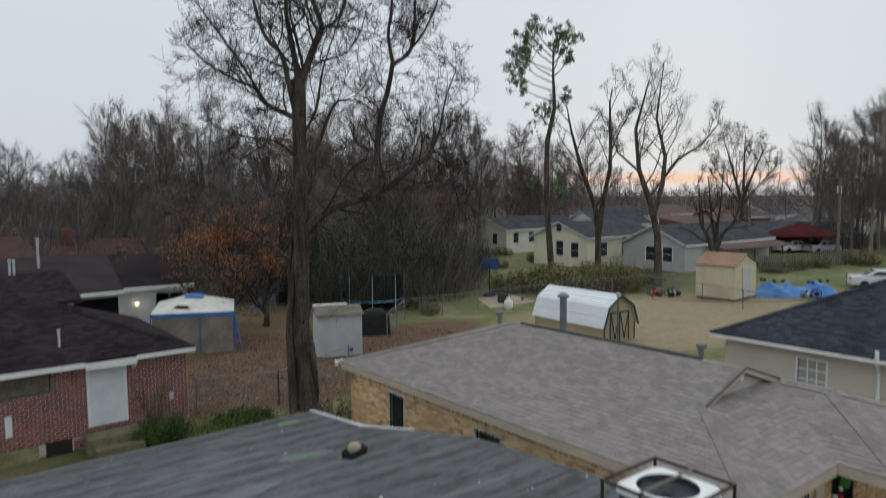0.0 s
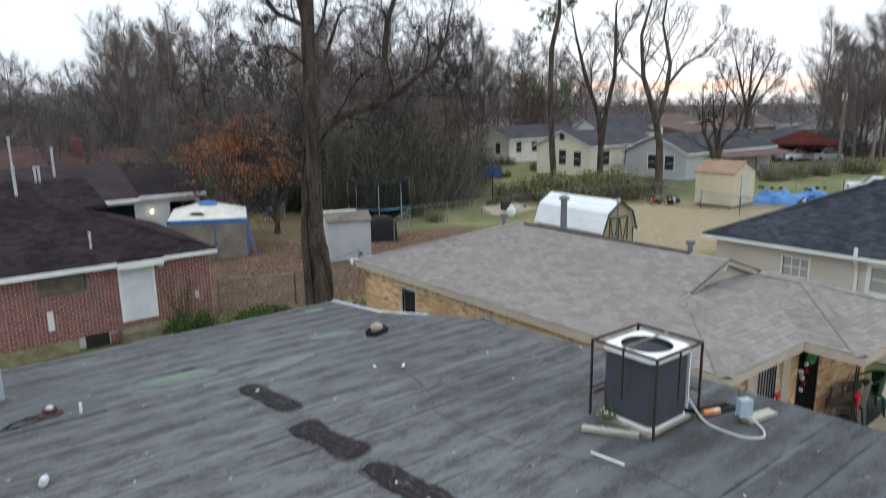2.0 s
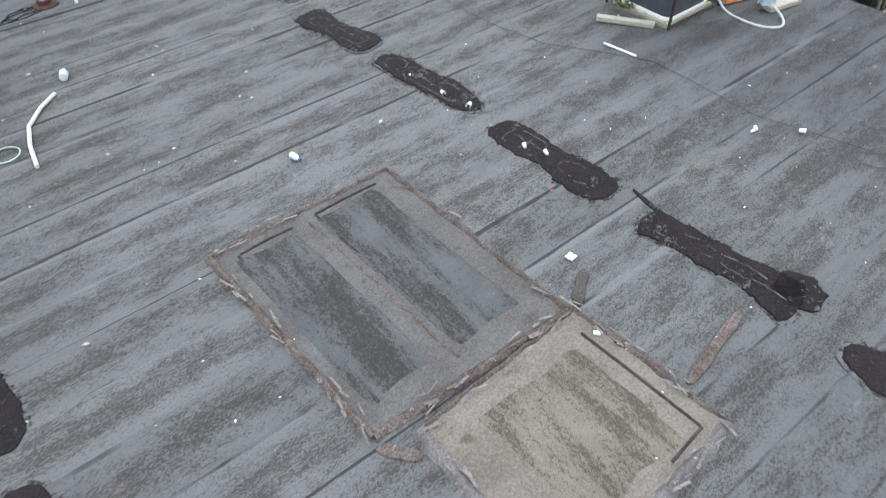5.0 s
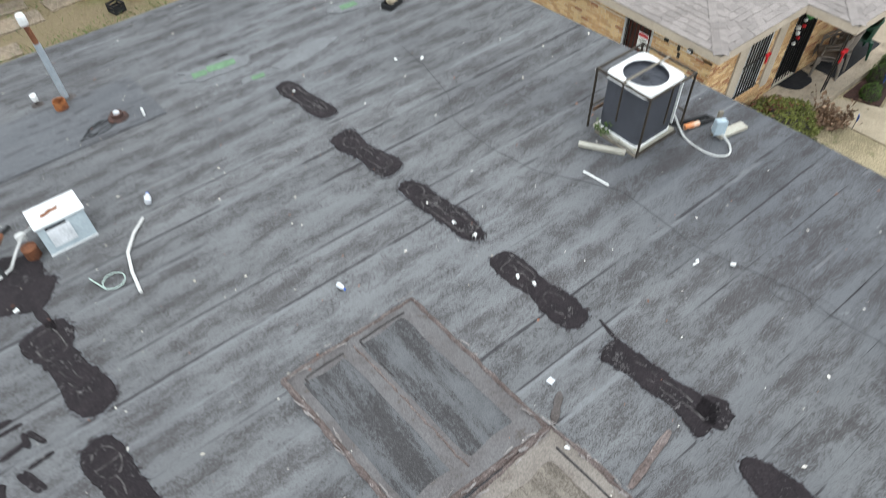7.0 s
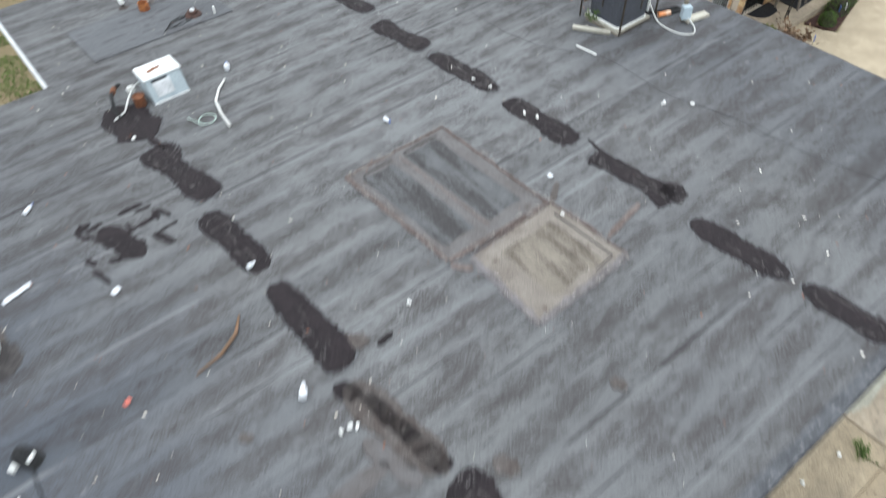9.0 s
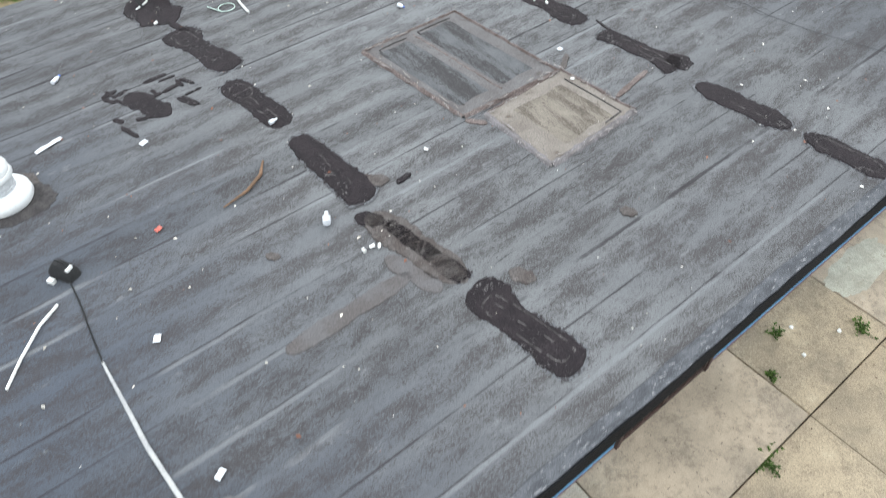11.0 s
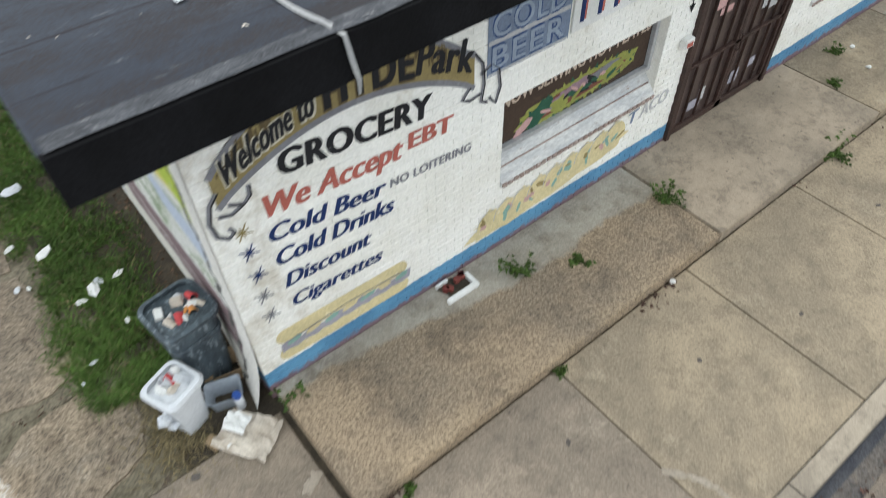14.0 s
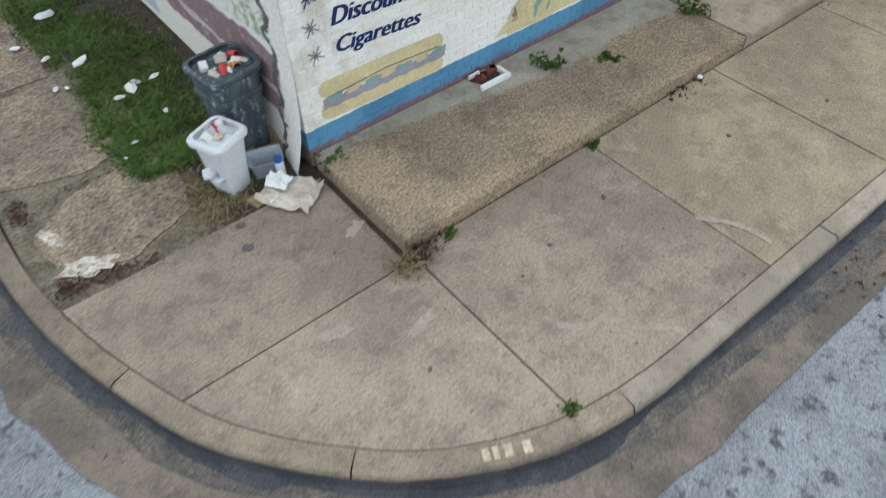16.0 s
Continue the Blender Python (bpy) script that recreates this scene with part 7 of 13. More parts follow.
m_rust = mat("rust", (0.19, 0.075, 0.035), (0.11, 0.045, 0.025), 0.9, 6, 60, 0.3, 0.5)
w1 = shop_window("window_1", -2.9, -0.68, 1.06, 1.98, 1.30, "wide shop window with painted glass and sloped sill")
p_bright, p_dkgreen, p_purple, p_brown = paint_mat("window_yellow", (0.30, 0.32, 0.08), (0.22, 0.25, 0.08)), paint_mat("window_dark_green", (0.025, 0.10, 0.06)), paint_mat("window_mauve", (0.30, 0.20, 0.24)), paint_mat("window_brown", (0.20, 0.07, 0.05))
GLASS = FRONT + 0.148


def on_glass(name, poly, material, layer=0):
    g = Geo().add([(x, GLASS - 0.0014 * layer, z) for x, z in poly], [tuple(range(len(poly)))])
    return part(name, g, material, w1)


on_glass("painted_ground", [(-2.84, 1.36), (-0.74, 1.36), (-0.74, 1.92), (-2.84, 1.92)], paint_mat("window_umber", (0.060, 0.038, 0.026), (0.095, 0.06, 0.038), 0.02), -0.6)
on_glass("painted_border", blob(-1.75, 1.52, 0.80, 0.15, 0.06, rt, 40, 0.06), p_bright)
for i in range(44):
    a = 2 * math.pi * i / 44
    c_, s_ = math.cos(a), math.sin(a)
    x, z = -1.75 + 0.77 * c_, 1.52 + 0.135 * s_ + 0.06 * c_
    tx, tz = -0.98 * s_ * 0.03, 0.02 * c_
    on_glass("border_tooth", [(x - tx, z - tz), (x + tx, z + tz), (x + 0.05 * c_, z + 0.065 * s_)], p_bright if i % 3 else p_dkgreen, 0.4 + 0.03 * i)
on_glass("painted_centre", blob(-1.75, 1.52, 0.66, 0.10, 0.06, rt, 40, 0.06), p_brown, 2)
for i in range(22):
    a = rt.uniform(0, 6.28)
    q = rt.uniform(0.1, 0.95)
    on_glass("brush_dab", blob(-1.75 + 0.66 * q * math.cos(a), 1.52 + 0.10 * q * math.sin(a) + 0.05 * q * math.cos(a), rt.uniform(0.03, 0.09), rt.uniform(0.015, 0.03), rt.uniform(-0.6, 0.6), rt, 12, 0.25), rt.choice((p_purple, p_bright, p_dkgreen, p_pink, p_grey, p_black)), 4.6 + 0.04 * i)
on_glass("painted_leaf", blob(-2.28, 1.50, 0.17, 0.11, 0.5, rt, 20, 0.2), p_dkgreen, 3)
on_glass("painted_shape", blob(-1.85, 1.55, 0.25, 0.07, 0.2, rt, 20, 0.2), p_purple, 3.8)
on_glass("painted_shape", blob(-1.45, 1.57, 0.26, 0.06, 0.1, rt, 20, 0.2), p_grey, 3.4)
on_glass("painted_shape", blob(-2.02, 1.48, 0.13, 0.07, 0.3, rt, 20, 0.3), p_bright, 4.3)
on_glass("painted_shape", blob(-1.25, 1.55, 0.14, 0.06, 0.4, rt, 20, 0.3), p_bright, 4)
on_glass("painted_shape", blob(-2.5, 1.42, 0.12, 0.05, 0.4, rt, 20, 0.3), p_pink, 4)
p_cream = paint_mat("window_cream", (0.58, 0.46, 0.36), (0.44, 0.30, 0.22))
lettering("NOW SERVING HOT PLATES", -2.80, 1.775, -0.78, 1.80, 0.15, GLASS - 0.0095, p_cream, w1, bold=0.006, brush=0.012)
w2 = shop_window("window_2", 2.42, 4.1, 1.0, 1.95, 1.22, "shop window with posters behind the glass")
for i, (x, z) in enumerate(((2.62, 1.45), (3.1, 1.42), (3.5, 1.5))):
    part("poster", Geo().box(x, x + 0.34, FRONT + 0.144, FRONT + 0.147, z, z + 0.3), (p_yellow, p_pink, p_faint)[i], w2)
part("mullion", Geo().box(3.22, 3.27, FRONT + 0.10, FRONT + 0.146, 1.27, 1.90), m_alu, w2)

# security doors
m_rustbrown = mat("rust_brown_steel", (0.056, 0.030, 0.024), (0.038, 0.022, 0.018), 0.6, 4, 60, 0.25, 0.3, world=True, spec=0.4)
m_mesh = mat("dusty_dark_glass", (0.078, 0.055, 0.049), (0.042, 0.030, 0.028), 0.3, 2, 60, 0.3, 0.05, world=True, spec=0.5)
door = thing("door_1", "rust-brown steel security double door with papers behind", "door", (0, 0, 0), kind="structure")
g = Geo()
for a, b, c, d in ((-0.2, -0.13, 0.14, 2.28), (1.73, 1.8, 0.14, 2.28), (-0.13, 1.73, 2.21, 2.28)):
    g.box(a, b, FRONT - 0.05, FRONT + 0.06, c, d)
part("door_frame", g, m_rustbrown, door, bevel=0.004, segs=1)
for i in range(2):
    a = -0.125 + i * 0.93
    lf = part("door_leaf", Geo().box(a, a + 0.92, FRONT + 0.012, FRONT + 0.016, 0.17, 2.20), m_mesh, door)
    g = Geo()
    for c, d, e_, f_ in ((a, a + 0.05, 0.17, 2.2), (a + 0.87, a + 0.92, 0.17, 2.2), (a, a + 0.92, 0.17, 0.26), (a, a + 0.92, 2.12, 2.2), (a, a + 0.92, 1.08, 1.12)):
        g.box(c, d, FRONT - 0.03, FRONT + 0.01, e_, f_)
    part("leaf_frame", g, m_rustbrown, lf)
    for k in range(1, 4):
        part("bar", Geo().box(a + 0.23 * k - 0.0045, a + 0.23 * k + 0.0045, FRONT - 0.022, FRONT + 0.008, 0.2, 2.15), m_rustbrown, lf)
    for k in range(9):
        x, z = a + rt.uniform(0.08, 0.6), rt.choice((0.45, 1.35, 1.55, 1.75, 1.9)) + rt.uniform(-0.08, 0.08)
        part("paper", Geo().box(x, x + rt.uniform(0.1, 0.26), FRONT + 0.002, FRONT + 0.0045, z, z + rt.uniform(0.08, 0.2)), rt.choice((p_faint, p_lilac, p_lilac, p_pink, p_faint)), lf)
part("handle", Geo().tube([(0.78, FRONT - 0.03, 1.0), (0.78, FRONT - 0.08, 1.02), (0.78, FRONT - 0.08, 1.22), (0.78, FRONT - 0.03, 1.24)], 0.010, 6), m_rustbrown, door)
part("backing", Geo().box(-0.13, 1.73, FRONT + 0.10, FRONT + 0.12, 0.14, 2.21), m_fascia, door)

# mural on the side wall


def mural_material():
    n = Nodes("side_mural")
    co = n.coords((1, 1, 1), True)
    sep = n.t.nodes.new("ShaderNodeSeparateXYZ")
    n.link(co, sep.inputs[0])
    st = n.coords((1, 0.55, 1.3), True)
    w = n.noise(st, 1.1, 4.0)
    w2 = n.noise(st, 3.6, 5.0)
    z = n.math("ADD", sep.outputs[2], n.math("MULTIPLY", n.math("SUBTRACT", w, 0.5), 0.55))
    y = n.math("ADD", sep.outputs[1], n.math("MULTIPLY", n.math("SUBTRACT", w2, 0.5), 0.5))
    rub = n.noise(n.coords((1, 2.6, 2.6), True), 4.0, 7.0, 0.8)
    leafy = n.noise(n.coords((1, 1.0, 1.6), True), 2.6, 6.0, 0.75)
    lake = n.ramp(n.math("SUBTRACT", y, n.math("MULTIPLY", z, 0.55)), 0.95, 1.10)
    path = n.mix(n.ramp(rub, 0.35, 0.65), (0.205, 0.145, 0.155), (0.285, 0.205, 0.21))
    water = n.mix(n.ramp(rub, 0.35, 0.65), (0.36, 0.40, 0.46), (0.52, 0.55, 0.58))
    band = n.mix(lake, path, water)
    col = n.mix(n.ramp(n.math("ADD", z, n.math("MULTIPLY", lake, 0.30)), 0.40, 0.44), (0.72, 0.70, 0.63), band)
    col = n.mix(n.math("MULTIPLY", n.math("MULTIPLY", n.ramp(z, 0.60, 0.62), n.ramp(z, 0.67, 0.69, 1.0, 0.0)), n.ramp(rub, 0.3, 0.5, 0.4, 0.9)), col, (0.56, 0.50, 0.48))
    col = n.mix(n.ramp(n.math("ADD", z, n.math("MULTIPLY", lake, 0.10)), 1.04, 1.08), col, (0.70, 0.70, 0.66))
    col = n.mix(n.math("MULTIPLY", n.ramp(z, 1.10, 1.18), n.ramp(leafy, 0.50, 0.58)), col, (0.33, 0.40, 0.26))
    col = n.mix(n.math("MULTIPLY", n.ramp(z, 1.2, 1.3), n.ramp(leafy, 0.60, 0.64)), col, (0.20, 0.25, 0.16))
    up = n.math("SUBTRACT", n.math("ADD", sep.outputs[2], n.math("MULTIPLY", n.math("SUBTRACT", w, 0.5), 0.3)), n.math("MULTIPLY", y, 0.10))
    col = n.mix(n.math("MULTIPLY", n.math("MULTIPLY", n.ramp(up, 1.84, 1.88), n.ramp(up, 2.06, 2.10, 1.0, 0.0)), n.ramp(y, -0.95, -0.80)), col, (0.40, 0.285, 0.29))
    col = n.mix(n.math("MULTIPLY", n.math("MULTIPLY", n.ramp(up, 1.74, 1.80), n.ramp(up, 2.10, 2.16, 1.0, 0.0)), n.ramp(y, -0.95, -1.05)), col, (0.50, 0.56, 0.66))
    col = n.mix(n.math("MULTIPLY", n.ramp(z, 2.1, 2.2), n.ramp(y, -0.7, -0.5)), col, n.mix(n.ramp(rub, 0.4, 0.6), (0.60, 0.66, 0.70), (0.72, 0.72, 0.68)))
    col = n.mix(n.math("MULTIPLY", n.ramp(y, -0.85, -0.72, 1.0, 0.0), n.ramp(z, 2.18, 2.24)), col, (0.68, 0.60, 0.16))
    col = n.mix(n.math("MULTIPLY", n.ramp(y, -1.50, -1.40, 1.0, 0.0), n.ramp(n.math("ADD", z, n.math("MULTIPLY", y, -0.5)), 3.05, 3.10)), col, (0.46, 0.56, 0.08))
    col = n.mix(n.math("MULTIPLY", n.ramp(y, -1.93, -1.90), n.ramp(y, -1.86, -1.83, 1.0, 0.0)), col, (0.10, 0.10, 0.09))
    col = n.mix(n.ramp(n.math("ADD", sep.outputs[1], n.math("MULTIPLY", n.math("SUBTRACT", w2, 0.5), 0.3)), -1.96, -1.92, 1.0, 0.0), col, (0.74, 0.72, 0.67))
    col = n.mix(n.math("MULTIPLY", n.ramp(rub, 0.56, 0.66), 0.55), col, (0.70, 0.69, 0.65))
    col = n.value(col, n.ramp(n.noise(co, 30, 3), 0.3, 0.7, 0.88, 1.1))
    n.bump(n.noise(co, 30, 3), 0.15)
    return n.done(col, 0.75, 0, 0.3)


m_mural = mural_material()
g = Geo()
rows = []
for j in range(25):
    y_ = FRONT - 0.012 + (8.3 - FRONT) * (j / 24) ** 1.6
    row = []
    for z_ in (0.0, 0.15, 0.35, 0.6, 1.0, 1.6, 2.4, 3.35):
        flare = 0.16 * max(0, 1 - z_ / 0.9) ** 2 * max(0.0, 1 - (y_ - FRONT) / 1.0)
        row.append((-5.606 - flare - 0.004 * noise.noise((y_ * 2, z_ * 2, 3)), y_, z_))
    rows.append(row)
g.loft(rows, closed=False, cap=False)
part("mural", g, m_mural, store, "faded landscape mural on white render", smooth=True)

# ---- on the shop roof ----
RT = random.Random(21)


def on_roof(x, y, up=0.008):
    return (x, y, roof_z(y) + up)


def fade_material():
    n = Nodes("tar_feather")
    co = n.coords((1, 1, 1), True)
    k = n.ramp(n.noise(co, 16, 6.0, 0.8), 0.44, 0.58)
    return n.done(n.mix(k, (0.118, 0.121, 0.127), (0.026, 0.021, 0.022)), 0.85, 0, 0.15)


m_tarfade = fade_material()
m_rubbed = mat("rubbed_grey_dust", (0.088, 0.080, 0.078), (0.030, 0.026, 0.026), 0.9, 11, 60, 0.35, 0.2, world=True)


def tar_patch(x0, y0, x1, y1, w, material, seed, group="tar patches on the seams", label="dark ragged tar patch on the roofing seam", west=None, east=None, marks=()):
    """A brushed patch from one end to the other; west and east: half widths along it, in shares of w / 2. marks: old outlines (kind, from, to, share of width)."""
    r = random.Random(seed)
    cx, cy, ln = (x0 + x1) / 2, (y0 + y1) / 2, math.hypot(x1 - x0, y1 - y0)
    ang = math.atan2(y1 - y0, x1 - x0)
    big = ln > 0.9
    if big:
        ln, w = ln - 0.26 * w, w * 0.86
    west = west or (0.62, 1.0, 1.04, 0.86, 0.90, 1.0, 0.62)
    east = east or (0.62, 0.98, 1.0, 0.84, 0.94, 1.04, 0.60)
    k = 84 if big else 24

    def half(lst, s, q):
        v = float(np.interp(s, np.linspace(0, 1, len(lst)), lst))
        rag = 0.11 * noise.noise((s * ln * 9, seed * 1.7, q * 5.0)) + 0.10 * noise.noise((s * ln * 28, seed * 2.9, q * 7.0)) + r.uniform(-0.03, 0.03)
        return w / 2 * max(v + rag, 0.05)

    # the run of the outline is pulled in towards both ends
    sides = {}
    for q, lst in ((-1, west), (1, east)):
        sides[q] = [((i / k - 0.5) * ln, q * -half(lst, i / k, q)) for i in range(k + 1)]
    ends = []
    for end in (0, 1):
        a_, b_ = sides[-1][-end], sides[1][-end]
        m_ = 7 if big else 3
        row = []
        for j in range(1, m_):
            f = j / m_
            bow = math.sin(math.pi * f) ** 0.7 * w * 0.20 + r.uniform(-0.015, 0.015) * (1 if big else 0.3)
            row.append((a_[0] + (bow if end else -bow), a_[1] + (b_[1] - a_[1]) * f))
        ends.append(row)
    loop = sides[-1] + ends[1] + sides[1][::-1] + ends[0][::-1]
    ca, sa = math.cos(ang), math.sin(ang)
    rot = lambda u, v: (u * ca - v * sa, u * sa + v * ca)
    out = [rot(*p) for p in loop][::-1]
    n = len(out)
    m = pose(*on_roof(cx, cy, 0.010), math.degrees(math.atan2(roof_z(cy + 0.5) - roof_z(cy - 0.5), 1)), 0, 0)
    t = thing("tar_patch", label, "roof patch", group=group, m=m)
    inner = [rot(u * 0.975, v * 0.94) for u, v in loop][::-1]
    g = Geo().add([(x, y, -0.006) for x, y in out] + [(x, y, 0.008) for x, y in inner], [(i, (i + 1) % n, n + (i + 1) % n, n + i) for i in range(n)] + [tuple(range(n, 2 * n))])
    part("tar", g, material, t)
    if material is m_tar and big:
        rim = [rot(u * 1.045 + r.uniform(-0.012, 0.012), v * 1.12 + r.uniform(-0.02, 0.02)) for u, v in loop][::-1]
        part("feathered_rim", Geo().add([(x, y, -0.0045) for x, y in rim], [tuple(range(n))]), m_tarfade, t)
    if marks:
        # pale scoured outlines of what once stood under the tar
        g = Geo()
        for kind, s0, s1, hw in marks:
            u0, u1, h = (s0 - 0.5) * ln, (s1 - 0.5) * ln, hw * w / 2
            mid, hl = (u0 + u1) / 2, (u1 - u0) / 2
            if kind == "ring":
                line = [(mid + hl * math.cos(a), h * math.sin(a)) for a in np.linspace(0, 6.283, 25)]
            elif kind == "box":
                line = [(mid + hl * math.copysign(abs(math.cos(a)) ** 0.35, math.cos(a)), h * math.copysign(abs(math.sin(a)) ** 0.45, math.sin(a))) for a in np.linspace(0, 6.283, 41)]
            elif kind == "bar":
                line = [(u0, -h), (u0 + 0.01, 0.0), (u0, h)]
            else:
                line = [(u0 + (u1 - u0) * i / 8, h + 0.012 * math.sin(i * 1.3)) for i in range(9)]
            for (ax, ay), (bx, by) in zip(line, line[1:]):
                if r.random() < 0.34:
                    continue
                d = Vector((bx - ax, by - ay))
                if d.length < 1e-5:
                    continue
                d = d.normalized()
                wa, wb = r.uniform(0.003, 0.012), r.uniform(0.003, 0.012)
                ax, ay, bx, by = ax + r.uniform(-0.008, 0.008), ay + r.uniform(-0.008, 0.008), bx + r.uniform(-0.008, 0.008), by + r.uniform(-0.008, 0.008)
                ax, ay, bx, by = ax - d.x * 0.006, ay - d.y * 0.006, bx + d.x * 0.006, by + d.y * 0.006
                quad = [(ax + d.y * wa, ay - d.x * wa), (bx + d.y * wb, by - d.x * wb), (bx - d.y * wb, by + d.x * wb), (ax - d.y * wa, ay + d.x * wa)]
                g.add([(*rot(*p), 0.0115) for p in quad], [(0, 1, 2, 3)])
        tagged(part("rubbed_outline", g, m_rubbed, t), kind="stuff")
    return t


SEAM_PATCHES = (
    (2.55, 8.15, 2.70, 6.85, 0.42, (0.9, 1.0, 0.9, 0.85, 0.85, 0.95, 0.85), (0.7, 0.95, 0.95, 0.8, 0.9, 1.0, 0.8), (("box", 0.08, 0.9, 0.55), ("line", 0.15, 0.85, 0.0))),
    (2.52, 6.42, 2.70, 5.2, 0.46, (1.2, 1.15, 0.85, 0.75, 0.85, 1.05, 0.9), (0.95, 1.05, 0.9, 0.8, 0.95, 1.15, 1.0), (("ring", 0.1, 0.36, 0.5), ("box", 0.4, 0.92, 0.55), ("line", 0.45, 0.9, 0.1))),
    (2.62, 4.95, 2.76, 3.5, 0.40, (0.75, 1.0, 0.95, 0.95, 1.15, 0.95, 0.6), (0.75, 0.95, 1.0, 0.95, 0.9, 0.95, 0.75), (("ring", 0.05, 0.24, 0.62), ("box", 0.27, 0.93, 0.62), ("line", 0.3, 0.9, 0.0), ("bar", 0.5, 0.5, 0.5), ("bar", 0.7, 0.7, 0.5))),
    (2.70, 3.2, 2.78, 1.85, 0.47, (0.85, 1.05, 0.95, 0.75, 0.95, 1.05, 0.8), (0.8, 0.95, 0.9, 0.72, 0.95, 1.15, 0.95), (("box", 0.1, 0.42, 0.6), ("line", 0.14, 0.4, 0.1), ("bar", 0.28, 0.28, 0.5), ("ring", 0.6, 0.92, 0.5))),
    (2.76, 1.48, 2.92, 0.2, 0.42, (0.9, 0.9, 0.85, 0.85, 0.85, 0.95, 0.95), (1.0, 0.85, 0.85, 0.9, 0.85, 1.1, 1.5), (("line", 0.25, 0.8, 0.25), ("line", 0.4, 0.95, -0.3))),
    (2.76, -0.2, 2.90, -1.48, 0.44, None, None, (("line", 0.2, 0.9, -0.3),)),
    (2.90, -1.68, 2.98, -2.72, 0.42, None, None, (("box", 0.1, 0.9, 0.55),)),
    (-1.95, 5.72, -1.70, 4.2, 0.52, (1.2, 1.4, 0.8, 0.72, 0.85, 1.0, 0.85), (1.1, 1.15, 0.85, 0.75, 0.95, 1.1, 0.9), (("box", 0.04, 0.34, 0.6), ("line", 0.4, 0.85, 0.1), ("line", 0.5, 0.8, -0.4), ("bar", 0.2, 0.2, 0.6))),
    (-1.92, 3.92, -1.78, 2.6, 0.46, (0.9, 1.05, 0.95, 0.9, 0.95, 0.95, 0.8), (0.9, 1.1, 0.95, 0.85, 0.95, 1.0, 0.85), (("ring", 0.05, 0.36, 0.65), ("line", 0.35, 0.9, 0.0), ("line", 0.4, 0.85, -0.45), ("bar", 0.22, 0.22, 0.6))),
    (-1.84, 2.3, -1.75, 0.82, 0.46, (0.8, 0.95, 0.95, 0.95, 1.0, 1.05, 0.8), (0.7, 0.9, 1.0, 1.0, 1.0, 1.1, 1.2), (("line", 0.2, 0.8, 0.1),)),
    (-1.72, -0.9, -1.5, -2.2, 0.50, (1.35, 1.45, 0.9, 0.8, 0.85, 0.95, 0.8), (0.8, 0.95, 0.85, 0.85, 0.95, 1.2, 1.1), (("box", 0.12, 0.95, 0.6), ("line", 0.2, 0.85, 0.1))),
)
for i, (x0, y0, x1, y1, w, we, ea, mk) in enumerate(SEAM_PATCHES):
    tar_patch(x0, y0, x1, y1, w, m_tar, 100 + i, west=we, east=ea, marks=mk)
tar_patch(-1.90, 0.62, -1.68, -0.78, 0.50, m_tar_old, 130, label="old brown tar patch worn to the roofing")
tar_patch(-1.83, 0.42, -1.66, -0.78, 0.27, m_tar, 131, west=(0.7, 0.9, 0.8, 0.9, 0.85, 1.1, 0.9), east=(0.6, 0.8, 0.9, 0.8, 0.9, 1.2, 1.0))
tar_patch(-2.0, 0.66, -1.86, 0.42, 0.22, m_tar, 144)
tar_patch(-2.02, 7.1, -1.82, 6.0, 0.85, m_tar, 132, label="wide black tar patch beside the vent hood")
tar_patch(-1.86, 6.0, -1.78, 5.55, 0.12, m_tar, 133)
tar_patch(2.96, 1.76, 2.88, 1.35, 0.055, m_tar, 134, west=(0.2, 0.6, 0.7, 1.4), east=(0.3, 0.9, 0.8, 1.6))
tar_patch(3.05, 0.40, 2.94, 0.16, 0.36, m_tar, 135)
tar_patch(-1.35, 0.82, -1.15, 0.85, 0.08, m_tar, 136)
tar_patch(-1.72, 1.15, -1.42, 0.95, 0.22, m_tar_old, 137)
tar_patch(-1.25, -1.0, -1.15, -1.2, 0.2, m_tar_old, 138, label="small dark tar spot")
tar_patch(0.26, -1.12, 0.34, -1.24, 0.14, m_tar_old, 139, label="small dark tar spot")
tar_patch(-3.05, 0.80, -2.97, 0.70, 0.10, m_tar_old, 140, label="small dark tar spot")
m_stain = mat("brown_run_stain", (0.078, 0.069, 0.067), (0.098, 0.093, 0.094), 0.9, 3, 50, 0.2, 0.3, world=True)
tar_patch(-3.5, -0.38, -2.05, -0.36, 0.26, m_stain, 141, label="brown run stain across the roofing")
tar_patch(-2.1, -0.05, -1.95, -0.7, 0.22, m_stain, 142, label="brown run stain across the roofing")
tar_patch(-4.60, -1.27, -4.47, -1.38, 0.08, m_stain, 143, label="brown stain on the roofing")
tar_patch(-3.08, 4.52, -2.86, 3.82, 0.36, m_tar, 150, group="broken tar smear", label="broken piece of a tar smear")
for i in range(20):
    x, y = RT.uniform(-3.4, -2.3), RT.uniform(3.65, 4.8)
    dx, dy = (RT.uniform(0.06, 0.16), RT.uniform(-0.03, 0.03)) if i % 2 else (RT.uniform(0.0, 0.06), RT.uniform(0.06, 0.16))
    tar_patch(x - dx, y + dy, x + dx, y - dy, RT.uniform(0.04, 0.09), m_tar, 151 + i * 3, group="broken tar smear", label="broken piece of a tar smear")
m_lime = mat("green_spray", (0.115, 0.205, 0.115), (0.088, 0.155, 0.088), 0.8, 6, 40, 0.3, 0.2, world=True, dirt=(0.12, 0.16, 0.125), amount=0.04)
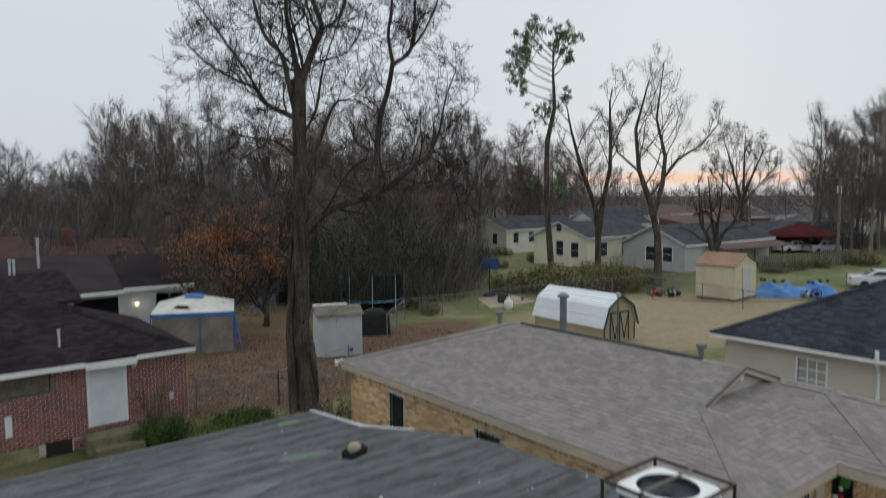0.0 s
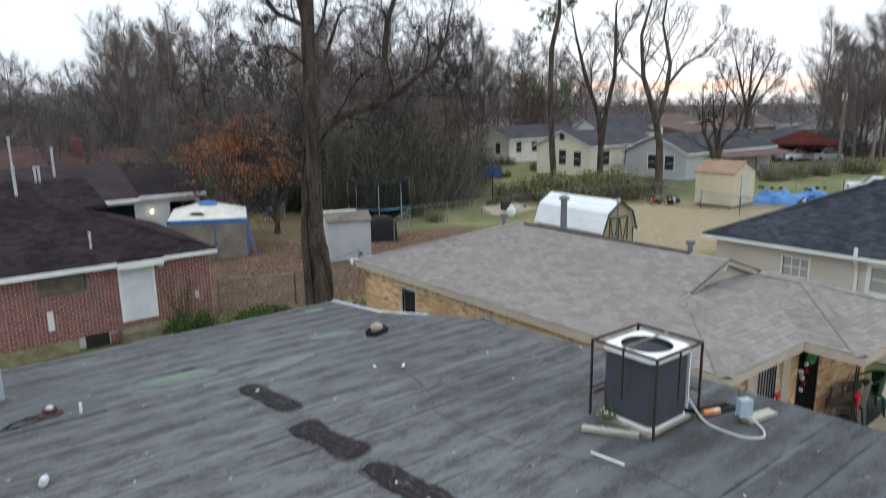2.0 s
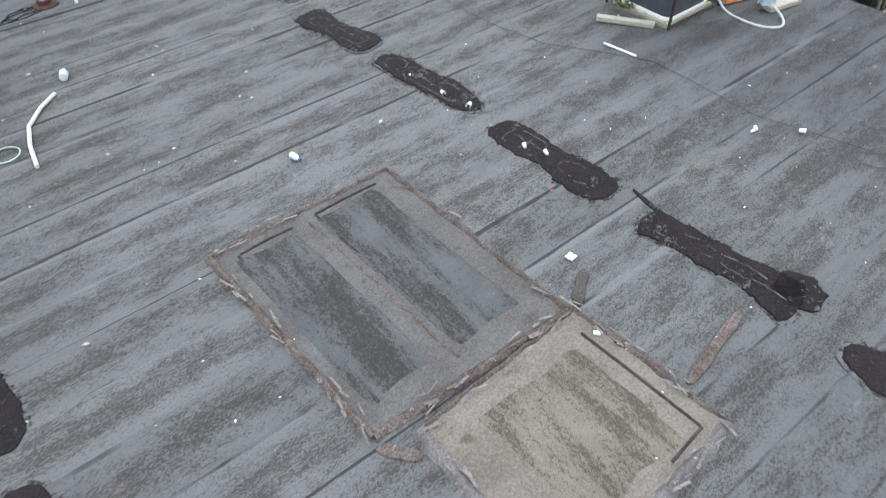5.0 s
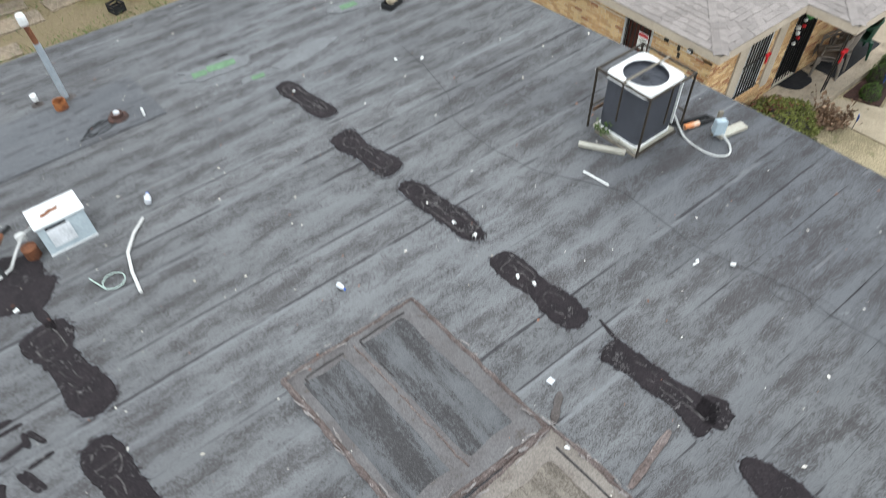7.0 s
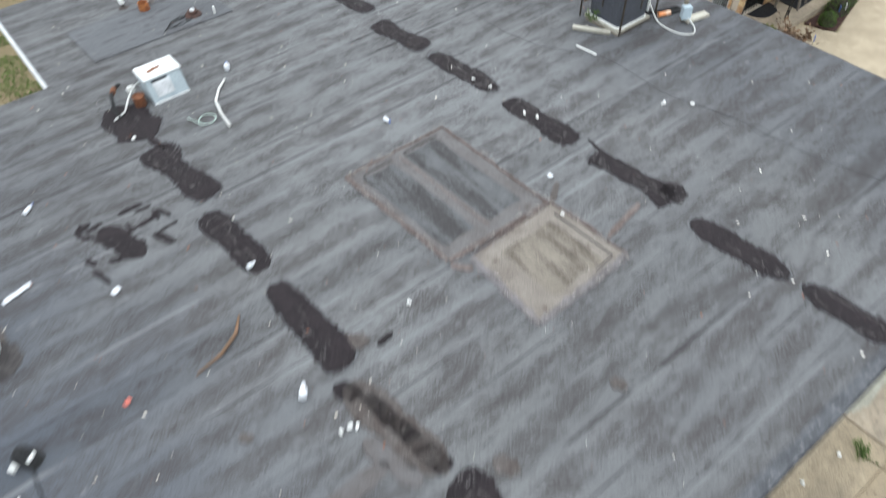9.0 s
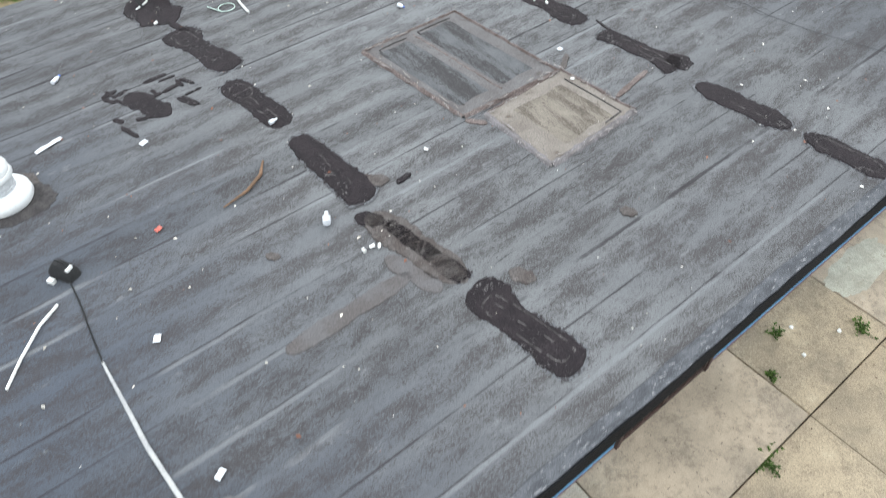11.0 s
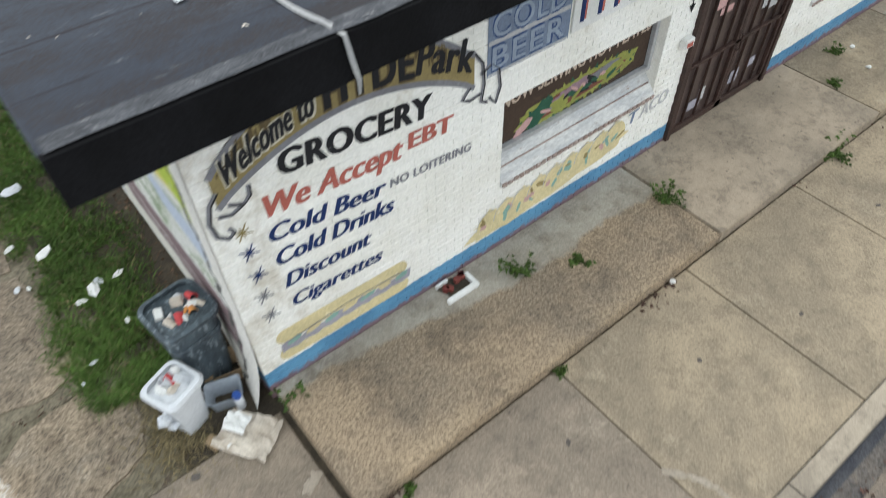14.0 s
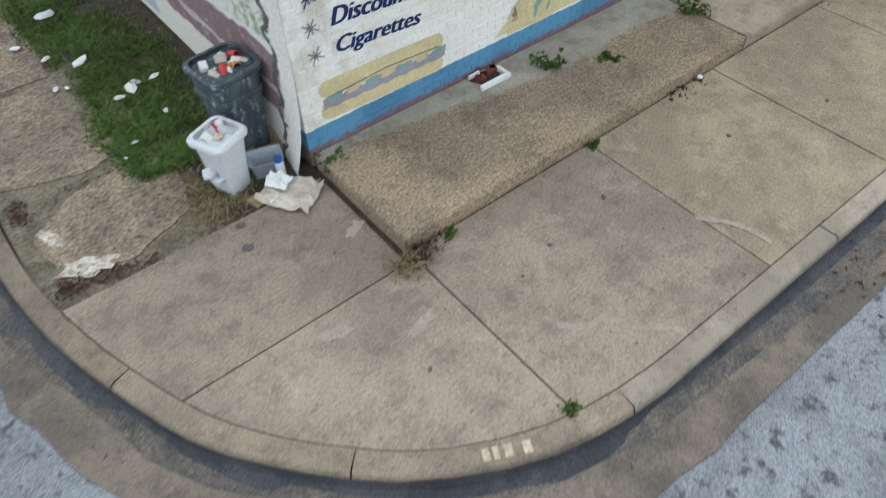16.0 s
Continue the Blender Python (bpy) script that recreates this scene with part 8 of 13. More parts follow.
m_scour = mat("scoured_pale_felt", (0.150, 0.153, 0.158), (0.125, 0.127, 0.131), 0.9, 3.5, 60, 0.3, 0.2, world=True, stretch=(0.5, 1.5, 1), dirt=(0.105, 0.108, 0.114), amount=0.06)


def flat_mark(name, label, x, y, poly, material, up, group):
    m = pose(*on_roof(x, y, up), math.degrees(math.atan2(roof_z(y + 0.5) - roof_z(y - 0.5), 1)), 0, 0)
    t = solo(name, Geo().prism(poly, -0.006, 0.0), material, label, "mark", group=group)
    t.matrix_basis = m


def rough_box(w, h, r, skew=0.0):
    out = []
    for ax, ay, bx_, by_ in ((-w, -h, w, -h), (w, -h, w, h), (w, h, -w, h), (-w, h, -w, -h)):
        for k in range(7):
            f = k / 7
            px, py = ax + (bx_ - ax) * f, ay + (by_ - ay) * f
            out.append((px + r.gauss(0, 0.008) + skew * py, py + r.gauss(0, 0.006) - 0.12 * px))
    return out


for x, y, w, h in ((1.73, 9.42, 0.12, 0.09), (2.12, 9.42, 0.24, 0.10), (2.41, 8.63, 0.11, 0.06), (4.82, 9.68, 0.16, 0.10), (5.6, 11.85, 0.2, 0.12)):
    flat_mark("green_mark", "sprayed green rectangle on the roofing", x, y, rough_box(w, h, RT, 0.15), m_lime, 0.017, "green marks")
for x, y, rx, ry, an in ((2.0, 9.40, 0.62, 0.24, -0.1), (4.85, 9.66, 0.42, 0.2, -0.1), (2.45, 8.66, 0.3, 0.12, -0.1), (3.35, 8.75, 0.62, 0.20, 0.25)):
    flat_mark("scoured_patch", "pale scoured patch of roofing felt", x, y, blob(0, 0, rx, ry, an, RT, 60, 0.16), m_scour, 0.0125, "scoured patches")
flat_mark("dark_scrap_mark", "small dark tar spot on the roofing", 2.28, 9.72, rough_box(0.09, 0.025, RT), m_tar, 0.016, "tar spots")
# smoother patch of newer sheet round the pipes
m_sheet = mat("smooth_sheet", (0.098, 0.101, 0.108), (0.078, 0.080, 0.086), 0.85, 1.6, 60, 0.25, 0.3, world=True, stretch=(0.4, 1.6, 1), dirt=(0.05, 0.047, 0.05), amount=0.09)
g = Geo()
rows = [[(x + 0.02 * math.sin(3 * y), y, roof_z(y) + 0.022 + 0.012 * noise.noise((x * 0.5, y * 0.5, 1.0))) for x in np.linspace(-1.75, 0.85, 8)] for y in np.linspace(8.72, 10.25, 8)]
rows = [[(x, y, z - 0.03) for x, y, z in rows[0]]] + rows + [[(x, y, z - 0.03) for x, y, z in rows[-1]]]
part("patch_sheet", g.loft(rows, closed=False, cap=False), m_sheet, store, "smoother newer roofing sheet")

# two covered hatches
def felt_material(name, pale, deep, grit):
    """Granular felt over a hatch: pale and worn in streaks that run down its slope."""
    n = Nodes(name)
    run, cloud = n.noise(n.coords((2.2, 0.45, 1), True), 1.9, 6.0, 0.7), n.noise(n.coords((1, 1, 1), True), 3.2, 6.0, 0.75)
    speck, fine = n.noise(n.coords((1.1, 0.8, 1), True), 44, 4.0, 0.85), n.noise(n.coords((1, 1, 1), True), 120, 2.0, 0.7)
    dense = n.ramp(run, 0.38, 0.64)
    col = n.mix(n.ramp(cloud, 0.35, 0.65), pale, tuple(c * 0.8 for c in pale))
    col = n.mix(n.math("MULTIPLY", dense, 0.55), col, deep)
    col = n.mix(n.math("MULTIPLY", n.ramp(n.math("ADD", speck, n.math("MULTIPLY", dense, 0.2)), 0.58, 0.68), 0.7), col, grit)
    col = n.value(col, n.ramp(fine, 0.3, 0.7, 0.8, 1.2))
    n.bump(n.math("ADD", speck, fine), 0.3, 0.008)
    return n.done(col, 0.9, 0, 0.08)


m_hatch = felt_material("hatch_felt", (0.108, 0.110, 0.114), (0.056, 0.053, 0.053), (0.034, 0.031, 0.031))
m_hatchbed = mat("smoothed_mastic", (0.094, 0.086, 0.085), (0.118, 0.112, 0.112), 0.9, 2.6, 60, 0.22, 0.4, world=True, dirt=(0.078, 0.066, 0.061), amount=0.06)
m_hatchedge = mat("hatch_edge_mastic", (0.092, 0.069, 0.062), (0.140, 0.112, 0.104), 0.9, 6, 60, 0.4, 0.8, world=True, dirt=(0.34, 0.30, 0.285), amount=0.03)
m_tanhatch = felt_material("tan_hatch_felt", (0.195, 0.171, 0.144), (0.110, 0.095, 0.080), (0.060, 0.050, 0.042))


def ridge(parent, a, b, w, h, seed, material, slope=0.0):
    """A lumpy cracked bead of mastic along one side."""
    r_ = random.Random(seed)
    a, b = Vector((*a, 0)), Vector((*b, 0))
    t_ = (b - a).normalized()
    s_ = Vector((-t_.y, t_.x, 0))
    k = max(int((b - a).length / 0.055), 4)
    rings = []
    for i in range(k + 1):
        p = a.lerp(b, i / k) + s_ * 0.016 * noise.noise((i * 0.35, seed, 0.0)) + s_ * r_.uniform(-0.006, 0.006)
        ww, hh = w / 2 * (1 + 0.45 * noise.noise((i * 0.5, seed, 3.0))), h * (1 + 0.5 * noise.noise((i * 0.9, seed, 6.0)))
        rings.append([tuple(p + s_ * q * ww + Vector((0, 0, z * hh + slope * p.y - (0.01 if z == 0 else 0)))) for q, z in ((-1.2, 0), (-0.7, 0.55), (-0.15, 1.0), (0.35, 0.9), (0.75, 0.45), (1.2, 0))])
    part("edge", Geo().loft(rings, closed=False, cap=False), material, parent, smooth=True)


def felt_panel(parent, x0, x1, y0, y1, lift, seed, material, slope, skew=0.0):
    """A sagging panel of felt with soft rolled edges."""
    nx, ny, rows = 12, 20, []
    for j in range(ny + 1):
        y = y0 + (y1 - y0) * j / ny
        row = []
        for i in range(nx + 1):
            x = x0 + (x1 - x0) * i / nx + skew * (y - y0)
            e = min(min(i, nx - i) / 1.6, min(j, ny - j) / 1.6, 1.0)
            z = lift * e * e * (3 - 2 * e) - 0.012 * math.sin(math.pi * i / nx) * e + 0.006 * noise.noise((x * 3, y * 3, seed)) + slope * y
            row.append((x + 0.014 * noise.noise((y * 5, seed, i * 0.1)), y + 0.014 * noise.noise((x * 5, seed + 4, j * 0.1)), z + 0.010))
        rows.append(row)
    rows = rows[::-1]
    part("panel", Geo().loft(rows, closed=False, cap=False), material, parent, smooth=True)


hatch = thing("roof_hatch", "covered roof hatch with mastic-sealed raised edges", "roof hatch", on_roof(0.74, 2.26, 0.0))
HC = ((-0.86, 1.06), (0.80, 1.05), (0.87, -1.06), (-0.74, -1.0))
part("bed", Geo().add([(x, y, 0.020 - 0.012 * y) for x, y in HC], [(3, 2, 1, 0)]), m_hatchbed, hatch)
for k, (a, b) in enumerate(zip(HC, HC[1:] + HC[:1])):
    ridge(hatch, a, b, (0.055, 0.065, 0.08, 0.07)[k], 0.045, 31 + k, m_hatchedge, -0.012)
felt_panel(hatch, -0.66, -0.10, -0.84, 0.92, 0.034, 2.0, m_hatch, -0.012, -0.05)
felt_panel(hatch, 0.06, 0.68, -0.84, 0.94, 0.036, 7.0, m_hatch, -0.012, -0.05)
ridge(hatch, (-0.06, 0.94), (0.02, -0.88), 0.055, 0.026, 41, m_hatchedge, -0.012)
# fold shade beside each panel drawn as dark tubes, and a pale rubbed run beside the other
m_seamshade = mat("dark_seam_shade", (0.030, 0.027, 0.027), (0.055, 0.050, 0.049), 0.9, 9, 60, 0.3, 0.4, world=True)
for pts in (((-0.68, 0.92), (-0.64, 0.3), (-0.61, -0.4), (-0.58, -0.82)), ((0.02, 0.95), (0.30, 0.96), (0.62, 0.95)), ((-0.66, 0.93), (-0.40, 0.94), (-0.2, 0.93)), ((0.02, 0.94), (0.06, 0.2), (0.12, -0.8))):
    part("seam_shade", Geo().tube([(x, y, 0.020 - 0.012 * y) for x, y in pts], 0.013, 5), m_seamshade, hatch)
m_flake = mat("pale_flaking_coat", (0.22, 0.20, 0.19), (0.13, 0.115, 0.11), 0.9, 9, 60, 0.3, 0.3, world=True)


def flakes(parent, corners, n, seed, wide=0.07):
    """Pale flakes of old coating clinging along the raised edges."""
    r, g = random.Random(seed), Geo()
    for (ax, ay), (bx, by) in zip(corners, corners[1:] + corners[:1]):
        for k in range(n):
            s = (k + r.random()) / n
            if noise.noise((s * 5, ax * 3, ay * 3 + seed)) < -0.05:
                continue
            x, y = ax + (bx - ax) * s + r.choice((-1, 1)) * r.uniform(0.5, 1.0) * wide, ay + (by - ay) * s + r.choice((-1, 1)) * r.uniform(0.5, 1.0) * wide
            a = math.atan2(by - ay, bx - ax) + r.uniform(-0.35, 0.35)
            lx, wx = r.uniform(0.02, 0.07), r.uniform(0.004, 0.012)
            c_, s_ = math.cos(a), math.sin(a)
            z = 0.052 - 0.012 * y
            g.add([(x + u * lx * c_ - v * wx * s_, y + u * lx * s_ + v * wx * c_, z + 0.006 * (u > 0)) for u, v in ((-1, -1), (1, -0.6), (1, 1), (-1, 0.7))], [(0, 1, 2, 3)])
    tagged(part("flaking_coat", g, m_flake, parent, "pale flaking coating"), kind="stuff")


flakes(hatch, list(HC), 36, 5, 0.05)
hatch2 = thing("roof_hatch", "square tan covered roof hatch with flaking white edges", "roof hatch", on_roof(0.95, 0.52, 0.0))
HD = ((-0.70, 0.60), (0.70, 0.66), (0.77, -0.56), (-0.74, -0.62))
m_tanbed = mat("tan_mastic", (0.188, 0.166, 0.146), (0.142, 0.122, 0.106), 0.9, 2.2, 60, 0.22, 0.4, world=True, dirt=(0.10, 0.082, 0.066), amount=0.04)
m_violet = mat("grey_violet_coat", (0.165, 0.152, 0.156), (0.12, 0.108, 0.108), 0.9, 5, 60, 0.25, 0.5, world=True, dirt=(0.40, 0.38, 0.36), amount=0.04)
part("bed", Geo().add([(x, y, 0.020 - 0.012 * y) for x, y in HD], [(3, 2, 1, 0)]), m_tanbed, hatch2)
for k, (a, b) in enumerate(zip(HD, HD[1:] + HD[:1])):
    ridge(hatch2, a, b, (0.05, 0.055, 0.10, 0.10)[k], 0.04, 51 + k, m_hatchedge if k < 2 else m_violet, -0.012)
felt_panel(hatch2, -0.40, 0.52, -0.50, 0.46, 0.028, 9.0, m_tanhatch, -0.012, -0.03)
# dark L-shaped seam, in the same dark as the fold shade
part("seam_shade", Geo().tube([(0.58, 0.48, 0.018), (0.60, 0.1, 0.02), (0.62, -0.46, 0.024)], 0.012, 5), m_seamshade, hatch2)
part("seam_shade", Geo().tube([(0.30, -0.50, 0.026), (0.62, -0.47, 0.024)], 0.012, 5), m_seamshade, hatch2)
flakes(hatch2, list(HD), 26, 9, 0.05)
tar_patch(1.66, 1.0, 1.72, 0.45, 0.07, m_hatchedge, 180, "mastic strips", "brown mastic strip at the hatch corner")
tar_patch(1.78, 0.30, 2.50, 0.43, 0.085, m_hatchedge, 181, "mastic strips", "brown mastic strip across the roofing")
tar_patch(1.70, 1.2, 1.98, 1.40, 0.085, m_tar_old, 182, "mastic strips", "brown mastic strip at the hatch corner")
tar_patch(-0.02, 1.18, 0.14, 0.98, 0.09, m_hatchedge, 183, "mastic strips", "brown mastic strip at the hatch corner")

# ---- condenser in its cage ----
m_coil = mat("dark_coil_guard", (0.026, 0.028, 0.036), (0.016, 0.018, 0.023), 0.5, 2, 60, 0.2, 0.1, spec=0.4)
m_acwhite = mat("cream_white_steel", (0.78, 0.78, 0.76), (0.70, 0.70, 0.68), 0.45, 2, 40, 0.05, 0.05, spec=0.4)
m_bronze = mat("weathered_angle_iron", (0.060, 0.048, 0.036), (0.035, 0.028, 0.022), 0.65, 5, 60, 0.3, 0.3, metal=0.4)
m_wood = mat("grey_weathered_wood", (0.19, 0.165, 0.13), (0.12, 0.105, 0.085), 0.9, 2, 40, 0.25, 0.5, stretch=(0.4, 3, 3))
ac = thing("air_conditioner", "dark air-conditioning condenser with white top in an iron cage", "air conditioner", on_roof(5.78, 3.74, 0.005))


def rrect(hx, hy, r, n=5):
    out = []
    for cx, cy, a0 in ((hx - r, hy - r, 0), (-hx + r, hy - r, 90), (-hx + r, -hy + r, 180), (hx - r, -hy + r, 270)):
        for i in range(n + 1):
            a = radians(a0 + 90 * i / n)
            out.append((cx + r * math.cos(a), cy + r * math.sin(a)))
    return out


body = part("coil_body", Geo().prism(rrect(0.355, 0.355, 0.09), 0.075, 0.85), mat("blue_grey_coil_fins", (0.062, 0.067, 0.082), (0.044, 0.048, 0.060), 0.6, 3, 60, 0.25, 0.1, stretch=(1, 1, 0.2)), ac, smooth=True)
for k in range(24):
    z = 0.14 + k * 0.0285
    o_, i_ = rrect(0.362, 0.362, 0.094), rrect(0.354, 0.354, 0.09)
    n = len(o_)
    g = Geo().add([(x, y, z) for x, y in i_] + [(x, y, z - 0.003) for x, y in o_] + [(x, y, z + 0.011) for x, y in i_], [(i, (i + 1) % n, n + (i + 1) % n, n + i) for i in range(n)] + [(n + i, n + (i + 1) % n, 2 * n + (i + 1) % n, 2 * n + i) for i in range(n)])
    part("louvre", g, m_coil, body)
part("base_pan", Geo().prism(rrect(0.37, 0.37, 0.1), 0.045, 0.075), m_acwhite, ac, smooth=True)
g = Geo()
o_, n = rrect(0.385, 0.385, 0.11, 8), 36
circ = lambda r, z: [(r * math.cos(2 * math.pi * i / n + math.pi / 36), r * math.sin(2 * math.pi * i / n + math.pi / 36), z) for i in range(n)]
o36 = [o_[i] for i in range(len(o_))]
assert len(o36) == n
g.loft([[(x, y, 0.855) for x, y in o36], [(x, y, 0.893) for x, y in o36], [(x * 0.985, y * 0.985, 0.912) for x, y in o36], [(x * 0.95, y * 0.95, 0.925) for x, y in o36], circ(0.315, 0.93), circ(0.30, 0.918)], cap=False)
part("fan_shroud", Geo().loft([circ(0.30, 0.918), circ(0.297, 0.88), circ(0.295, 0.72)], cap=False), m_coil, ac, smooth=True)
part("top_cover", g, m_acwhite, ac, "white top cover", smooth=True)
fan = part("fan", Geo().lathe([(0.0, 0.80), (0.07, 0.80), (0.07, 0.86), (0.0, 0.87)], 14), m_coil, ac, smooth=True)
for k in range(4):
    a = k * math.pi / 2 + 0.4
    g = Geo()
    c_, s_ = math.cos(a), math.sin(a)
    P_ = lambda r, t, z: (r * c_ - t * s_, r * s_ + t * c_, z)
    g.add([P_(0.06, -0.05, 0.80), P_(0.27, -0.13, 0.79), P_(0.28, 0.06, 0.84), P_(0.06, 0.04, 0.83)], [(0, 1, 2, 3)])
    part("blade", g, m_flash, fan)
part("shroud_floor", Geo().lathe([(0.0, 0.72), (0.297, 0.72), (0.297, 0.725), (0.0, 0.725)], 20), m_coil, ac)
grille = part("fan_grille", Geo().tube([(0.30 * math.cos(2 * math.pi * i / 24), 0.30 * math.sin(2 * math.pi * i / 24), 0.917) for i in range(25)], 0.004, 4), m_coil, ac)
for k in range(7):
    r = 0.05 + 0.038 * k
    part("ring", Geo().tube([(r * math.cos(2 * math.pi * i / 24), r * math.sin(2 * math.pi * i / 24), 0.922) for i in range(25)], 0.0018, 3), m_coil, grille)
for k in range(8):
    a = math.pi * k / 4
    part("spoke", Geo().tube([(0.03 * math.cos(a), 0.03 * math.sin(a), 0.923), (0.30 * math.cos(a + 0.25), 0.30 * math.sin(a + 0.25), 0.918)], 0.0035, 3), m_coil, grille)
part("service_panel", Geo().box(0.356, 0.378, -0.36, -0.05, 0.12, 0.83), m_acwhite, ac, "pale service panel", bevel=0.004, segs=1)
part("rating_plate", Geo().box(0.378, 0.381, -0.30, -0.12, 0.55, 0.72), m_flash, ac)
cage = part("cage", Geo().box(-0.46, -0.437, -0.46, -0.437, 0.0, 0.96), m_bronze, ac)
for x, y in ((0.46, -0.46), (-0.46, 0.46), (0.46, 0.46)):
    part("cage_post", Geo().box(min(x, x * 0.95), max(x, x * 0.95), min(y, y * 0.95), max(y, y * 0.95), 0.0, 0.96), m_bronze, cage)
for a, b, c, d in ((-0.46, 0.46, -0.462, -0.436), (-0.46, 0.46, 0.436, 0.462), (-0.462, -0.436, -0.436, 0.436), (0.436, 0.462, -0.436, 0.436)):
    part("cage_rail", Geo().box(a, b, c, d, 0.945, 0.972), m_bronze, cage)
for a, b, c, d in ((-0.46, 0.46, 0.438, 0.458), (0.438, 0.458, -0.436, 0.436)):
    part("cage_rail", Geo().box(a, b, c, d, 0.34, 0.36), m_bronze, cage)
for x, y in ((-0.45, 0.0), (0.0, -0.45)):
    part("cage_bar", Geo().box(x - 0.009, x + 0.009, y - 0.009, y + 0.009, 0.36, 0.95), m_bronze, cage)
part("cage_strap", Geo().box(-0.46, 0.46, -0.018, 0.018, 0.976, 0.984), m_wood, cage)
m_palewood = mat("pale_weathered_wood", (0.44, 0.42, 0.36), (0.32, 0.30, 0.25), 0.9, 3, 40, 0.2, 0.4, stretch=(0.5, 3, 3), dirt=(0.13, 0.15, 0.07), amount=0.03)
part("pad", Geo().box(-0.40, 0.40, -0.40, 0.40, -0.012, 0.044), m_palewood, ac, "pale mossy base pad", bevel=0.008)
part("timber", Geo().box(-0.47, -0.43, -0.43, 0.30, -0.012, 0.03), m_wood, ac, bevel=0.005, segs=1)
part("timber", Geo().box(-0.42, 0.40, -0.445, -0.405, -0.012, 0.022), m_bronze, ac, bevel=0.005, segs=1)
part("brace_board", Geo().box(-0.42, 0.42, 0.415, 0.435, 0.26, 0.31), mat("brown_batten", (0.20, 0.12, 0.075), (0.14, 0.085, 0.055), 0.9, 4, 40, 0.2, 0.3), cage, "bare brown batten")
solo("loose_board", Geo().box(-0.32, 0.32, -0.04, 0.04, 0.0, 0.055), m_palewood, "pale timber offcut beside the condenser", "timber", on_roof(5.09, 3.70, 0.015), -57, bevel=0.006)
solo("loose_board", Geo().box(-0.24, 0.24, -0.075, 0.075, 0.0, 0.05), m_palewood, "pale flat board under the switch box", "timber", on_roof(6.73, 2.80, 0.015), -12, bevel=0.004)
# switch box, conduit
m_greybox = mat("grey_enamel", (0.38, 0.46, 0.50), (0.32, 0.39, 0.43), 0.5, 3, 40, 0.08, 0.05)
m_pvc = mat("grey_white_conduit", (0.52, 0.52, 0.50), (0.44, 0.44, 0.42), 0.5, 3, 40, 0.08, 0.05)
sw = thing("switch_box", "grey electrical switch box on a short post", "switch box", on_roof(6.47, 2.86, 0.01), -30)
part("case", Geo().box(-0.075, 0.075, -0.05, 0.05, 0.10, 0.31), m_greybox, sw, bevel=0.008)
part("lid", Geo().box(-0.08, 0.08, -0.062, -0.05, 0.095, 0.315), m_greybox, sw, bevel=0.004, segs=1)
part("post", Geo().box(-0.03, 0.03, 0.05, 0.09, -0.005, 0.40), m_wood, sw)
def bend(pts, k=5):
    """A smooth curve through points."""
    P, out = [Vector(p) for p in pts], []
    for i in range(len(P) - 1):
        a, b, c, d = (P[max(0, min(len(P) - 1, i + j))] for j in (-1, 0, 1, 2))
        for j in range(k):
            s = j / k
            out.append(0.5 * (2 * b + (c - a) * s + (2 * a - 5 * b + 4 * c - d) * s * s + (3 * b - a - 3 * c + d) * s**3))
    return out + [P[-1]]


g = Geo().tube(bend([on_roof(6.18, 3.55, 0.38), on_roof(6.21, 3.40, 0.2), on_roof(6.15, 3.15, 0.03), on_roof(6.10, 2.85, 0.02), on_roof(6.15, 2.62, 0.02), on_roof(6.30, 2.52, 0.02), on_roof(6.45, 2.62, 0.04), on_roof(6.48, 2.80, 0.12)]), 0.014, 7)
solo("conduit", g, m_pvc, "pale flexible conduit looping across the roof", "conduit", smooth=True)
m_insul = mat("black_foam", (0.014, 0.014, 0.015), (0.02, 0.02, 0.02), 0.85, 3, 40, 0.2, 0.3)
m_orange = mat("orange_wrap", (0.60, 0.20, 0.06), (0.70, 0.55, 0.42), 0.7, 9, 40, 0.1, 0.1)
ln_ = thing("refrigerant_line", "black insulated pipe with orange and white wrap", "pipe", (0, 0, 0))
part("line", Geo().tube([on_roof(6.15, 3.50, 0.06), on_roof(6.30, 3.38, 0.05), on_roof(6.47, 3.30, 0.05), on_roof(6.70, 3.22, 0.06), on_roof(6.77, 3.12, 0.03)], 0.032, 8), m_insul, ln_, smooth=True)
part("wrap", Geo().tube([on_roof(6.29, 3.26, 0.05), on_roof(6.51, 3.18, 0.05)], 0.04, 8), m_orange, ln_, "orange and white wrap", smooth=True)
part("line", Geo().tube([on_roof(6.51, 3.18, 0.045), on_roof(6.65, 3.14, 0.05), on_roof(6.77, 3.12, 0.03)], 0.03, 6), m_insul, ln_, smooth=True)
solo("foam_lump", Geo().prism(blob(0, 0, 0.05, 0.03, 0, RT, 12), 0.0, 0.04), m_whitepaint, "small lump of white foam", "foam", on_roof(6.63, 3.0, 0.015))
weeds = Geo()
for k in range(16):
    p = Vector((5.42 + RT.gauss(0, 0.06), 4.02 + RT.gauss(0, 0.1), roof_z(4.0)))
    q = wander(p, (RT.gauss(0, 0.5), RT.gauss(0, 0.5), 1), RT.uniform(0.06, 0.2), 3, RT, 0.3, 0.0)
    weeds.tube(q, [0.004, 0.003, 0.003, 0.001], 3)
    leaves(weeds, q[1:], 0.02, 3, 0.03, RT)
solo("weeds", weeds, m_shrubleaf, "weeds growing at the condenser timbers", "weeds", kind="stuff")

